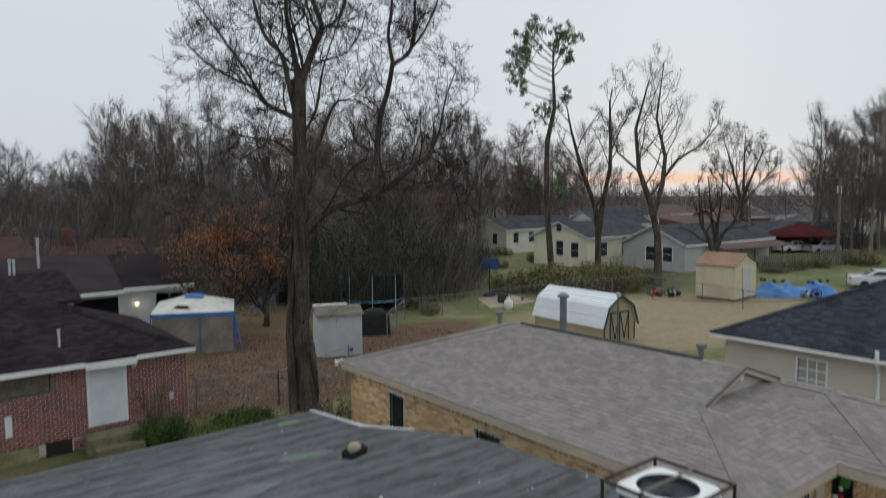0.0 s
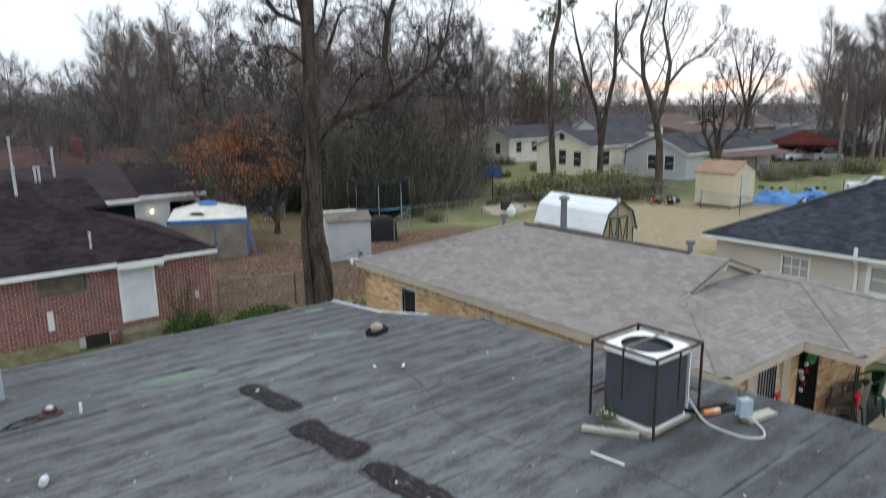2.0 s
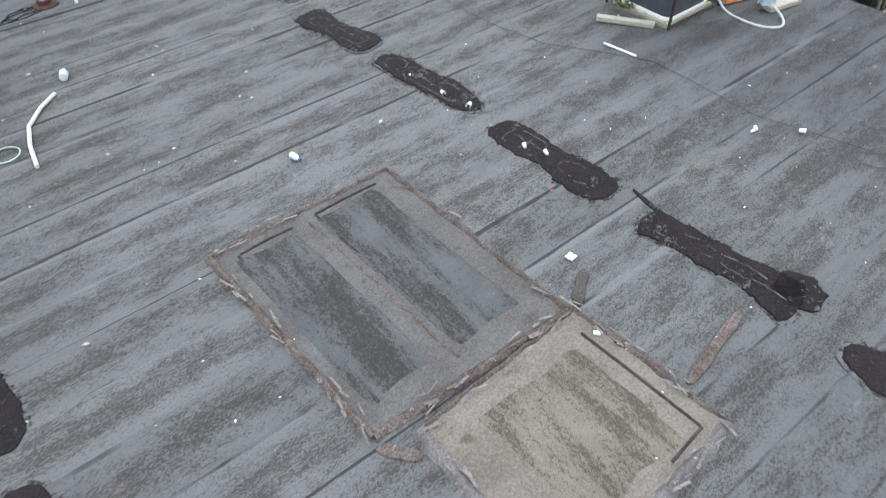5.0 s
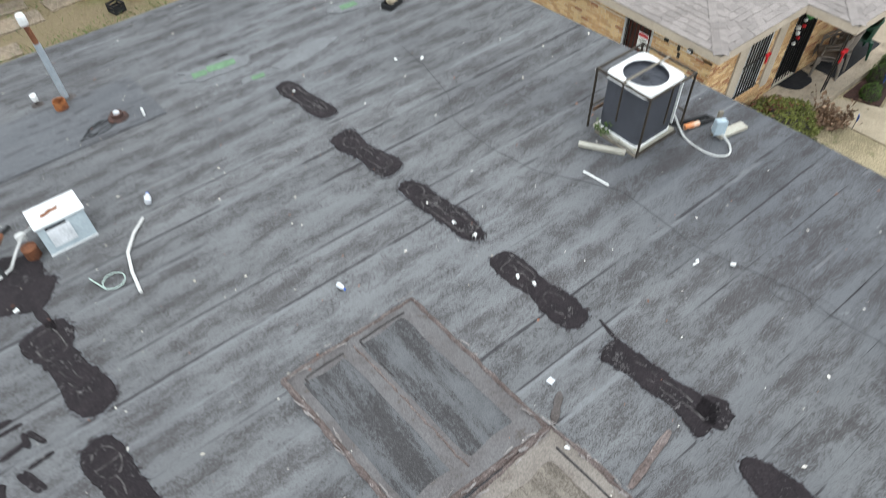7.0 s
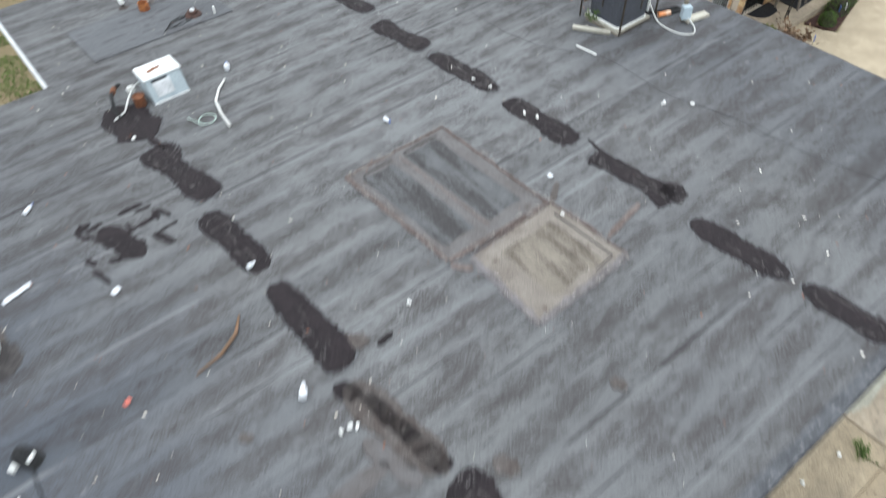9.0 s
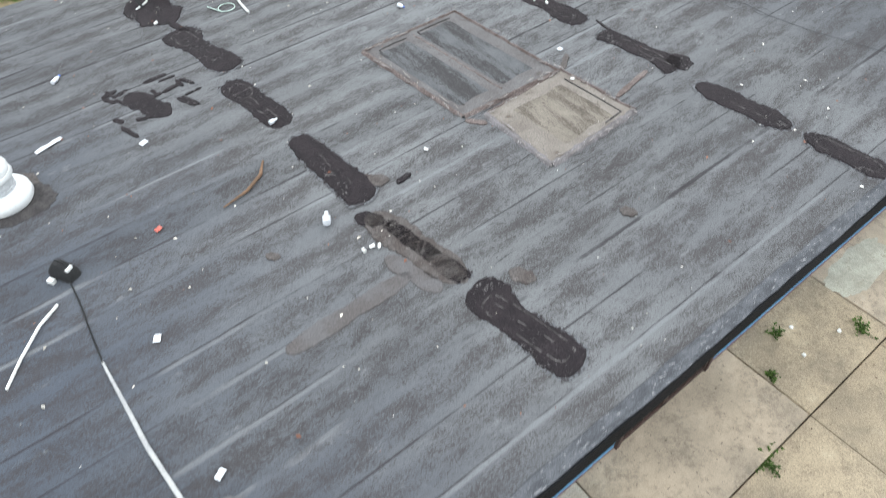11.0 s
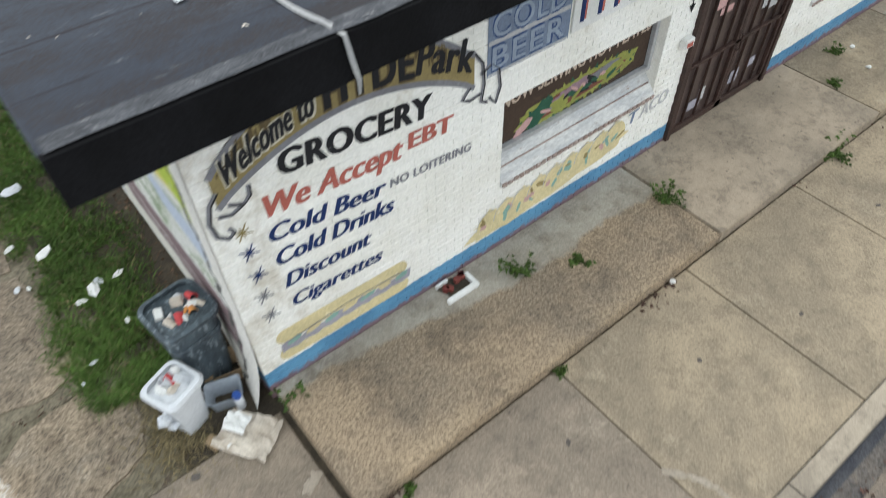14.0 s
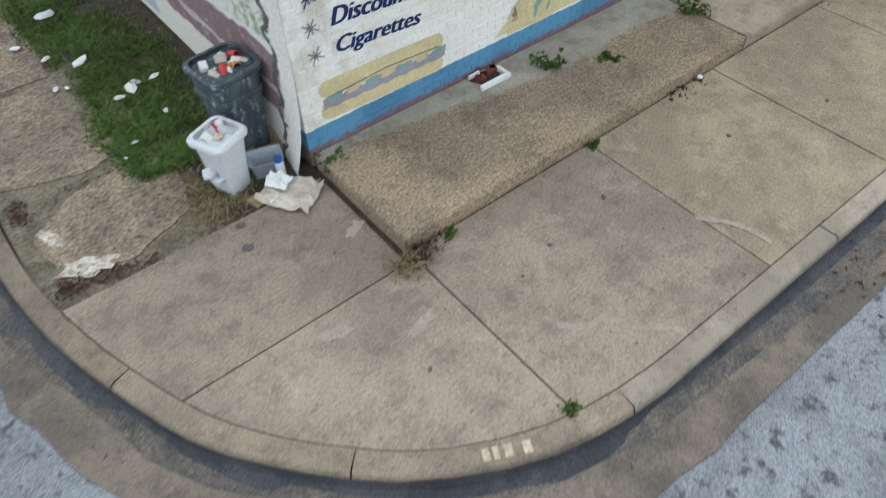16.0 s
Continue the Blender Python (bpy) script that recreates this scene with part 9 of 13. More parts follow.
# ---- vent hood, pipes and small roof fittings ----
m_hood = mat("white_enamel", (0.66, 0.67, 0.66), (0.57, 0.58, 0.575), 0.5, 2, 40, 0.05, 0.05, dirt=(0.42, 0.30, 0.2), amount=-0.07)
hood = thing("vent_hood", "white metal rooftop vent hood with a louvred front", "vent hood", on_roof(-1.165, 7.0, 0.01), 1)
g = Geo()
g.loft([[(-0.29, -0.27, 0.0), (0.29, -0.27, 0.0), (0.29, 0.27, 0.0), (-0.29, 0.27, 0.0)], [(-0.29, -0.27, 0.03), (0.29, -0.27, 0.03), (0.29, 0.27, 0.03), (-0.29, 0.27, 0.03)], [(-0.29, -0.12, 0.37), (0.29, -0.12, 0.37), (0.29, 0.26, 0.37), (-0.29, 0.26, 0.37)]])
# casing sides darker and bluer than the white cap
m_hoodside = mat("hood_side_blue_grey", (0.34, 0.39, 0.41), (0.28, 0.325, 0.345), 0.5, 3, 40, 0.08, 0.05, dirt=(0.42, 0.36, 0.28), amount=-0.05)
part("casing", g, m_hoodside, hood, bevel=0.006)
part("kick_strip", Geo().box(-0.295, 0.295, -0.28, -0.268, 0.0, 0.035), m_hood, hood)
part("cap", Geo().box(-0.31, 0.31, -0.15, 0.27, 0.366, 0.39), m_hood, hood, bevel=0.006)
slope = lambda z: -0.27 + 0.15 * (z - 0.03) / 0.34
g = Geo().add([(-0.2, slope(0.29) - 0.006, 0.29), (0.05, slope(0.29) - 0.006, 0.29), (0.05, slope(0.34) - 0.006, 0.34), (-0.2, slope(0.34) - 0.006, 0.34)], [(0, 1, 2, 3)])
part("opening", g, m_fascia, hood)
for k in range(5):
    z = 0.10 + 0.042 * k
    g = Geo().add([(-0.2, slope(z) - 0.004, z), (0.08, slope(z) - 0.004, z), (0.08, slope(z) - 0.024, z + 0.012), (-0.2, slope(z) - 0.024, z + 0.012), (0.08, slope(z + 0.042) - 0.004, z + 0.042), (-0.2, slope(z + 0.042) - 0.004, z + 0.042)], [(0, 1, 2, 3), (3, 2, 4, 5)])
    part("slat", g, m_flash, hood)
g = Geo().add([(x, y, 0.3925) for x, y in blob(-0.06, 0.06, 0.1, 0.045, 0.2, RT, 18, 0.35)], [tuple(range(18))])
part("rust_stain", g, m_rust, hood, "rust stain on the cap")
# pipework beside the hood
m_galv = mat("galvanised_steel", (0.40, 0.45, 0.48), (0.33, 0.37, 0.40), 0.5, 4, 40, 0.1, 0.1, metal=0.3)
hose = thing("cable_loop", "black hose and pale cable entering the roof by the hood", "cable", (0, 0, 0))
part("hose", Geo().tube([on_roof(-2.0, 6.75, 0.0), on_roof(-2.02, 6.85, 0.14), on_roof(-1.95, 7.1, 0.2), on_roof(-1.85, 7.35, 0.16), on_roof(-1.72, 7.5, 0.12)], 0.03, 7), m_insul, hose, smooth=True)
part("collar", Geo().tube([on_roof(-1.9, 7.2, 0.19), on_roof(-1.84, 7.36, 0.16)], 0.042, 8), m_rust, hose, smooth=True)
part("cable", Geo().tube([on_roof(-1.45, 7.2, 0.2), on_roof(-1.6, 7.1, 0.22), on_roof(-1.75, 6.95, 0.16), on_roof(-1.9, 6.8, 0.06), on_roof(-2.1, 6.75, 0.02)], 0.016, 6), m_pvc, hose, smooth=True)
part("junction", Geo().box(-1.70, -1.58, 7.05, 7.15, roof_z(7.1) + 0.15, roof_z(7.1) + 0.25), m_pvc, hose, bevel=0.02)
solo("rusty_tin", Geo().lathe([(0.0, 0.0), (0.09, 0.0), (0.09, 0.16), (0.095, 0.165), (0.085, 0.17), (0.08, 0.15), (0.0, 0.15)], 16), m_rust, "rusty orange metal tin on the tar patch", "tin", on_roof(-1.62, 6.88, 0.015), smooth=True)
pipe = thing("flue_pipe", "tall leaning galvanised flue pipe with a white cap", "flue pipe", on_roof(-0.19, 10.3, -0.02))
part("pipe", Geo().tube([(0, 0, 0), (-0.01, 0.01, 1.05)], 0.05, 12), m_galv, pipe, smooth=True)
part("rusty_section", Geo().tube([(-0.01, 0.01, 1.05), (-0.03, 0.02, 1.36)], 0.042, 12), m_rust, pipe, "rust-stained upper section", smooth=True)
part("cap", Geo().lathe([(0.0, 0.0), (0.05, 0.0), (0.065, 0.02), (0.065, 0.14), (0.055, 0.17), (0.0, 0.175)], 14, (-0.035, 0.02, 1.36)), m_whitepaint, pipe, "white cap", smooth=True)
part("flashing", Geo().lathe([(0.0, 0.0), (0.16, 0.03), (0.06, 0.08), (0.0, 0.08)], 14), m_tar_old, pipe, smooth=True)
m_brightrust = mat("orange_rust", (0.36, 0.135, 0.045), (0.17, 0.06, 0.03), 0.9, 5, 60, 0.3, 0.4, dirt=(0.07, 0.035, 0.025), amount=0.03)
solo("rusty_sleeve", Geo().lathe([(0.10, 0.0), (0.10, 0.16), (0.088, 0.16), (0.088, 0.0)], 16), m_brightrust, "open rusty orange pipe sleeve on the roof", "pipe", on_roof(-0.33, 10.05, 0.012), smooth=True)
cap2 = thing("small_vent", "small white plastic vent cap on a dark stub", "vent", on_roof(-0.6, 10.48, 0.0))
part("stub", Geo().lathe([(0.0, 0), (0.1, 0.01), (0.03, 0.05), (0.03, 0.12), (0.0, 0.12)], 12), m_tar_old, cap2, smooth=True)
part("cap", Geo().lathe([(0.0, 0.1), (0.045, 0.1), (0.05, 0.2), (0.0, 0.22)], 12), m_whitepaint, cap2, smooth=True)
dome = thing("round_vent", "rust-brown round roof vent with a pale lid and coiled cable", "vent", on_roof(0.25, 9.1, 0.01))
part("base", Geo().lathe([(0.0, 0.0), (0.16, 0.0), (0.15, 0.04), (0.09, 0.06), (0.09, 0.11), (0.0, 0.11)], 16), mat("dark_rust", (0.075, 0.040, 0.032), (0.045, 0.028, 0.024), 0.9, 6, 60, 0.3, 0.4), dome, smooth=True)
part("lid", Geo().lathe([(0.0, 0.11), (0.05, 0.11), (0.05, 0.125), (0.035, 0.14), (0.0, 0.145)], 14), m_flash, dome, "pale metal lid", smooth=True)
for k in range(5):
    a0 = RT.uniform(0, 6)
    pts = [(-0.28 + 0.42 * math.cos(a0 + i * 0.4) * (0.5 + 0.1 * k) , -0.08 + 0.14 * math.sin(a0 + i * 0.4 + 0.3 * k), 0.025 + 0.008 * (i % 3)) for i in range(14)]
    part("cable", Geo().tube(pts, 0.007, 4), m_insul, dome)
solo("white_stub", Geo().lathe([(0.0, 0.0), (0.02, 0.0), (0.02, 0.14), (0.0, 0.14)], 8), m_whitepaint, "short white plastic pipe stub", "pipe", on_roof(0.58, 8.88, 0.01))
# mushroom vent
mv = thing("mushroom_vent", "large white metal mushroom roof vent", "roof vent", on_roof(-4.95, 3.5, 0.0))
part("skirt", Geo().lathe([(0.0, 0.0), (0.30, 0.0), (0.33, 0.05), (0.325, 0.12), (0.27, 0.18), (0.20, 0.20), (0.0, 0.20)], 28), m_hood, mv, smooth=True)
part("neck", Geo().lathe([(0.0, 0.18), (0.20, 0.18), (0.205, 0.24), (0.19, 0.25), (0.205, 0.26), (0.205, 0.36), (0.0, 0.36)], 24), m_flash, mv, smooth=True)
part("band", Geo().lathe([(0.0, 0.36), (0.235, 0.36), (0.245, 0.38), (0.235, 0.42), (0.0, 0.42)], 24), m_hood, mv, smooth=True)
part("cap", Geo().lathe([(0.0, 0.42), (0.225, 0.42), (0.235, 0.48), (0.20, 0.545), (0.10, 0.585), (0.0, 0.59)], 24), m_hood, mv, smooth=True)
part("foot", Geo().prism(blob(0, 0, 0.42, 0.40, 0, RT, 24, 0.05), -0.005, 0.012), m_tar_old, mv)
# dark disc painted on the roofing for the shade round the vent
solo("vent_stain", Geo().prism(blob(0, 0, 0.42, 0.26, 0, RT, 28, 0.12), 0.0, 0.006), m_seamshade, "dark painted shade round the roof vent", "stain", on_roof(-4.85, 3.3, 0.006))
# loose things
def bottle(name, label, x, y, rz, r, ln, material, cap_m, group=""):
    t = thing(name, label, "bottle", on_roof(x, y, 0.014 + r), rz, group)
    M = Matrix.Rotation(math.pi / 2, 4, "Y")
    part("body", Geo().lathe([(0.0, 0.0), (r, 0.005), (r, ln * 0.65), (r * 0.5, ln * 0.85), (r * 0.45, ln)], 12, m=M), material, t, smooth=True)
    part("cap", Geo().lathe([(0.0, ln), (r * 0.5, ln), (r * 0.5, ln + 0.02), (0.0, ln + 0.02)], 10, m=M), cap_m, t)


m_plastic = mat("cloudy_plastic", (0.62, 0.64, 0.66), (0.5, 0.52, 0.55), 0.35, 6, 40, 0.1, 0.1, spec=0.5)
m_bluecap = mat("blue_plastic", (0.05, 0.12, 0.42), None, 0.4, 4, 40, 0.1, 0.0)
bottle("plastic_bottle", "cloudy plastic bottle lying on the roof", -0.16, 6.82, 70, 0.045, 0.16, m_plastic, m_bluecap)
bottle("plastic_bottle", "white plastic bottle with a blue cap on the roof", 1.0, 4.02, -80, 0.03, 0.11, m_plastic, m_bluecap)
bottle("plastic_bottle", "crushed clear bottle lying on the roof", -3.78, 5.5, 40, 0.03, 0.16, m_plastic, m_bluecap)
bottle("plastic_bottle", "flattened pale bottle on the roof", -2.34, 0.75, 60, 0.045, 0.15, m_plastic, m_plastic)
bottle("plastic_bottle", "small white bottle beside the tar patch", -1.95, 2.72, 10, 0.03, 0.1, m_plastic, m_plastic)
def cup(x, y, s, rz=0, label="white paper cup lying on the roof"):
    s *= 0.62
    solo("paper_cup", Geo().lathe([(0.0, 0.0), (0.03 * s, 0.0), (0.042 * s, 0.10 * s), (0.038 * s, 0.10 * s), (0.027 * s, 0.005), (0.0, 0.005)], 12), m_whitepaint, label, "cup", (0, 0, 0), 0, "loose litter", smooth=True).matrix_basis = pose(*on_roof(x, y, 0.012 + 0.036 * s), 84, 0, 360 * ((x * 3.7 + y * 1.3) % 1))


for x, y, s in ((4.69, 1.33, 0.9), (4.42, 1.58, 0.7), (4.36, 1.60, 0.6), (4.3, 7.4, 0.8), (4.6, 7.15, 0.9), (2.66, 3.95, 0.9), (2.74, 3.6, 1.0), (2.62, 7.8, 0.7), (2.74, 2.55, 0.8), (2.66, 2.75, 0.8), (-2.07, 6.1, 0.9), (-2.17, 0.19, 0.9), (-2.10, 0.12, 0.8), (-2.24, 0.22, 0.8), (-0.74, 1.03, 0.8), (1.59, 0.95, 0.8)):
    cup(x, y, s)
def sheet(x, y, w, l, rz, material, label="scrap of white paper on the roof", name="paper_scrap"):
    g = Geo()
    rows = [[(w * (i / 4 - 0.5), l * (j / 4 - 0.5), 0.006 + 0.02 * noise.noise((x + i, y + j, 0.5)) ** 2 + 0.008 * ((i + j) % 2)) for i in range(5)] for j in range(5)]
    solo(name, g.loft(rows, closed=False, cap=False), material, label, "litter", on_roof(x, y, 0.012), rz, "loose litter")


for x, y, w, l, rz in ((-4.51, -1.06, 0.10, 0.06, 30), (-5.19, -1.94, 0.07, 0.05, 10), (-5.6, 1.6, 0.09, 0.06, 40), (-4.25, 4.16, 0.36, 0.07, 15), (-3.32, 3.43, 0.1, 0.08, 20), (-4.37, 0.54, 0.09, 0.07, 60), (2.0, 1.55, 0.07, 0.07, 10)):
    sheet(x, y, w, l, rz, m_plastic)
sheet(-3.78, 1.9, 0.08, 0.06, 20, p_red, "small red plastic scrap on the roof")
# strap running over the front edge
m_cable = mat("grey_cable", (0.065, 0.065, 0.067), None, 0.7, 3, 30, 0.1, 0.0)
m_strap = mat("pale_strap", (0.36, 0.36, 0.35), (0.28, 0.28, 0.28), 0.7, 5, 60, 0.15, 0.2)
pts = [(-4.87, 0.62), (-4.875, 0.1), (-4.88, -0.45), (-4.855, -0.93), (-4.825, -1.41), (-4.81, -1.66), (-4.775, -2.25), (-4.74, -2.62), (-4.70, -2.86)]
path = []
for i in range(len(pts) - 1):
    for j in range(4):
        s = j / 4
        path.append(Vector(pts[i]).lerp(Vector(pts[i + 1]), s))
path.append(Vector(pts[-1]))
rings = []
for i, p in enumerate(path):
    w = 0.011 + 0.008 * min(1, i / 6)
    rings.append([(p.x - w, p.y, roof_z(p.y) + 0.02 + 0.01 * math.sin(i * 0.9)), (p.x + w, p.y + 0.02, roof_z(p.y) + 0.02 + 0.01 * math.sin(i * 0.9 + 0.5))])
rings += [[(-4.69 - 0.018, -2.88, 3.5), (-4.69 + 0.018, -2.88, 3.5)], [(-4.66 - 0.016, -2.875, 3.36), (-4.66 + 0.016, -2.875, 3.36)], [(-4.66 - 0.01, -2.86, 3.26), (-4.66 + 0.01, -2.86, 3.26)]]
solo("cable", Geo().tube(bend([on_roof(-4.78, 1.78, 0.03), on_roof(-4.80, 1.4, 0.022), on_roof(-4.84, 1.0, 0.02), on_roof(-4.87, 0.6, 0.02)]), 0.008, 5), m_insul, "black cable running from the pipe boot", "cable")
solo("strap", Geo().loft(rings, closed=False, cap=False), m_strap, "long pale strap trailing over the roof edge", "strap")
g = Geo().tube([on_roof(-4.98, 1.56, 0.02), on_roof(-5.2, 1.38, 0.05), on_roof(-5.45, 1.12, 0.04), on_roof(-5.65, 0.89, 0.02)], 0.016, 5)
solo("bent_strip", g, m_whitepaint, "bent white plastic strip on the roof", "strip")
g = Geo().tube([on_roof(-0.32, 6.62, 0.025), on_roof(-0.52, 6.42, 0.03), on_roof(-0.70, 6.15, 0.03), on_roof(-0.78, 5.8, 0.03), on_roof(-0.82, 5.42, 0.025)], 0.021, 7)
solo("conduit_length", g, m_pvc, "curved length of white conduit lying loose", "conduit", smooth=True)
m_mint = mat("pale_green_wire", (0.45, 0.56, 0.50), None, 0.6, 3, 30, 0.1, 0.0)
pts = [on_roof(-1.22 + 0.02 * i, 6.05 - 0.06 * i, 0.02) for i in range(6)] + [on_roof(-1.0 + 0.13 * math.cos(a), 5.82 + 0.13 * math.sin(a), 0.022) for a in np.linspace(-2.4, 3.6, 14)]
solo("wire_coil", Geo().tube(pts, 0.008, 5), m_mint, "loose coil of pale green wire on the roof", "wire")
pts = [(4.62, 7.7), (4.55, 7.0), (4.33, 6.1), (3.99, 5.55), (3.98, 4.7), (4.1, 3.97), (4.45, 3.4), (4.68, 2.97), (4.66, 2.3), (4.62, 1.73), (4.78, 1.2), (4.85, 0.97), (4.95, 0.6), (4.92, 0.2), (5.02, -0.47), (5.3, -1.5), (5.35, -2.6)]
solo("cable", Geo().tube([on_roof(x, y, 0.02) for x, y in pts], 0.003, 5), m_cable, "thin grey cable wandering over the roof", "cable")
for cx, cy in ((4.79, 0.72), (4.95, 0.30)):
    solo("cable_ring", Geo().tube([on_roof(cx + 0.10 * math.cos(a), cy + 0.14 * math.sin(a), 0.02) for a in np.linspace(0, 6.1, 16)], 0.003, 4), m_cable, "small loop of grey cable", "cable")
solo("white_stick", Geo().box(-0.2, 0.2, -0.012, 0.012, 0.0, 0.012), m_whitepaint, "thin white stick on the roof", "stick", on_roof(4.60, 3.35, 0.016), 98)
g = Geo().tube([on_roof(-2.36, 2.15, 0.03), on_roof(-2.5, 1.95, 0.03), on_roof(-2.75, 1.8, 0.035), on_roof(-3.08, 1.74, 0.02)], [0.012, 0.022, 0.02, 0.008], 6)
m_stick = mat("brown_branch", (0.16, 0.095, 0.06), (0.11, 0.07, 0.045), 0.9, 6, 40, 0.2, 0.4)
solo("fallen_branch", g, m_stick, "fallen brown branch on the roof", "branch", smooth=True)
rock = thing("battery_and_rock", "black tray weighed down by a pale rock", "tray", on_roof(5.39, 9.06, 0.015), 20)
part("tray", Geo().loft([rrect3 for rrect3 in ([(x, y, 0.0) for x, y in rrect(0.19, 0.11, 0.03)], [(x, y, 0.10) for x, y in rrect(0.2, 0.12, 0.03)], [(x, y, 0.11) for x, y in rrect(0.18, 0.10, 0.03)], [(x, y, 0.04) for x, y in rrect(0.17, 0.09, 0.03)])]), m_insul, rock)
m_rock = mat("tan_rock", (0.38, 0.31, 0.22), (0.28, 0.23, 0.17), 0.95, 6, 40, 0.2, 0.5)
g = Geo()
g.lathe([(0.0, 0.05), (0.09, 0.06), (0.11, 0.12), (0.08, 0.18), (0.03, 0.205), (0.0, 0.205)], 9)
g.v = [(x + 0.015 * noise.noise((x * 9, y * 9, z * 9)), y + 0.015 * noise.noise((y * 9, z * 9, 4)), z) for x, y, z in g.v]
part("rock", g, m_rock, rock, "pale tan rock", smooth=True)
crate = thing("plastic_crate", "black plastic crate on the ground behind the shop", "crate", (2.67, 18.75, -0.05), 18)
for a, b, c, d in ((-0.17, 0.17, -0.17, -0.155), (-0.17, 0.17, 0.155, 0.17), (-0.17, -0.155, -0.155, 0.155), (0.155, 0.17, -0.155, 0.155)):
    for z in (0.0, 0.1, 0.2):
        part("rail", Geo().box(a, b, c, d, z, z + 0.06), m_insul, crate)
for x in (-0.163, 0.163):
    for y in (-0.163, 0.163):
        part("corner", Geo().box(x - 0.012, x + 0.012, y - 0.012, y + 0.012, 0, 0.27), m_insul, crate)
part("bottom", Geo().box(-0.155, 0.155, -0.155, 0.155, 0.0, 0.012), m_insul, crate)
boot = thing("black_boot", "black rubber pipe boot with white debris on the roof", "pipe boot", on_roof(-4.78, 1.92, 0.005), 30)
part("boot", Geo().loft([[(x, y, z) for x, y in rrect(hx, hy, 0.05)] for hx, hy, z in ((0.09, 0.15, 0.0), (0.085, 0.14, 0.08), (0.06, 0.09, 0.16), (0.045, 0.05, 0.2))]), m_insul, boot, smooth=True)
part("debris", Geo().box(-0.04, 0.04, -0.12, -0.04, 0.12, 0.15), m_whitepaint, boot)
part("debris", Geo().box(-0.16, -0.11, 0.02, 0.09, 0.0, 0.05), m_whitepaint, boot)
# small scattered scraps and leaves
g, g2 = Geo(), Geo()
rr = random.Random(9)
for k in range(620):
    x, y = rr.uniform(-6.0, 7.2), rr.uniform(-2.6, 12.2)
    if x < roof_w(y) + 0.1 or x > roof_e(y) - 0.1:
        continue
    s = rr.uniform(0.007, 0.015) if rr.random() < 0.75 else rr.uniform(0.015, 0.032)
    a = rr.uniform(0, 3.14)
    z = roof_z(y) + 0.022
    c, d = math.cos(a) * s, math.sin(a) * s
    (g if k % 3 else g2).add([(x - c, y - d, z), (x + d * 0.6, y - c * 0.6, z + 0.006), (x + c, y + d, z + 0.003), (x - d * 0.6, y + c * 0.6, z + 0.008)], [(0, 1, 2, 3)])
m_scrap = mat("pale_scrap", (0.50, 0.48, 0.44), (0.36, 0.32, 0.26), 0.8, 0.4, 10, 0.2, 0.0, island=0.5)
solo("roof_litter", g, m_scrap, "pale paper scraps scattered over the roof", "litter", kind="stuff")
solo("fallen_leaves", g2, m_rustleaf, "dry brown leaves scattered over the roof", "leaves", kind="stuff")

# ---- side strip of grass, bins and rubbish at the shop corner ----
m_grassblade = leaf_mat("grass_blade", (0.092, 0.162, 0.034), (0.060, 0.108, 0.024))
m_litter = leaf_mat("fallen_leaf", (0.26, 0.165, 0.105), (0.12, 0.075, 0.048))
m_drygrass = leaf_mat("dry_grass_blade", (0.24, 0.19, 0.10), (0.18, 0.15, 0.08))


def grass(name, label, n, place, h0, h1, material, seed, lean=0.5):
    r = random.Random(seed)
    g = Geo()
    for _ in range(n):
        p = place(r)
        if p is None:
            continue
        x, y, z = p
        h = r.uniform(h0, h1)
        a = r.uniform(0, 6.28)
        w = 0.004 + h * 0.03
        dx, dy = r.gauss(0, lean) * h, r.gauss(0, lean) * h
        c, s = math.cos(a) * w, math.sin(a) * w
        g.add([(x - c, y - s, z), (x + c, y + s, z), (x + dx * 0.4 + c * 0.7, y + dy * 0.4 + s * 0.7, z + h * 0.65), (x + dx * 0.4 - c * 0.7, y + dy * 0.4 - s * 0.7, z + h * 0.65), (x + dx, y + dy, z + h * 0.95)], [(0, 1, 2, 3), (3, 2, 4)])
    return solo(name, g, material, label, "grass", kind="stuff")


def strip_place(r):
    y = -1.35 + 10.5 * r.random() ** 1.6
    lo, hi = -6.98 + 0.10 * math.sin(y * 2.1) + 0.14 * max(0.0, 1 - (y + 1.3) / 1.0), -5.80 + 0.14 * math.sin(y * 2.3)
    f = r.gauss(0.38, 0.27)
    if not -0.08 < f < 1.0 or r.random() > (f + 0.08) * 6:
        return None
    x = lo + (hi - lo) * f + 0.07 * noise.noise((y * 3.0, 2.0, 5.0))
    if noise.noise((x * 2.6, y * 2.6, 7.0)) < -0.22 and r.random() < 0.85:
        return None
    return x, y, -0.05


grass("grass", "lush tufted green grass strip beside the shop wall", 70000, strip_place, 0.03, 0.10, m_grassblade, 1, 0.7)
grass("dry_grass", "dry straw-coloured grass beside the shop wall", 6500, strip_place, 0.03, 0.09, m_drygrass, 2, 0.9)
grass("dry_grass", "dry grass round the rubbish bins", 1200, lambda r: (r.gauss(-6.45, 0.18), r.gauss(-1.95, 0.25), -0.04), 0.03, 0.09, m_drygrass, 3, 0.9)
g = Geo().prism([(-6.98, -1.5), (-6.7, -2.3), (-5.58, -2.3), (-5.55, 9.0), (-7.05, 9.0)], -0.3, -0.046)
structure("wall_foot_soil", g, mat("dry_yard_soil", (0.190, 0.148, 0.100), (0.125, 0.100, 0.066), 0.95, 3, 40, 0.3, 0.5, world=True), "dry soil along the wall foot")
g, q_ = Geo(), random.Random(15)
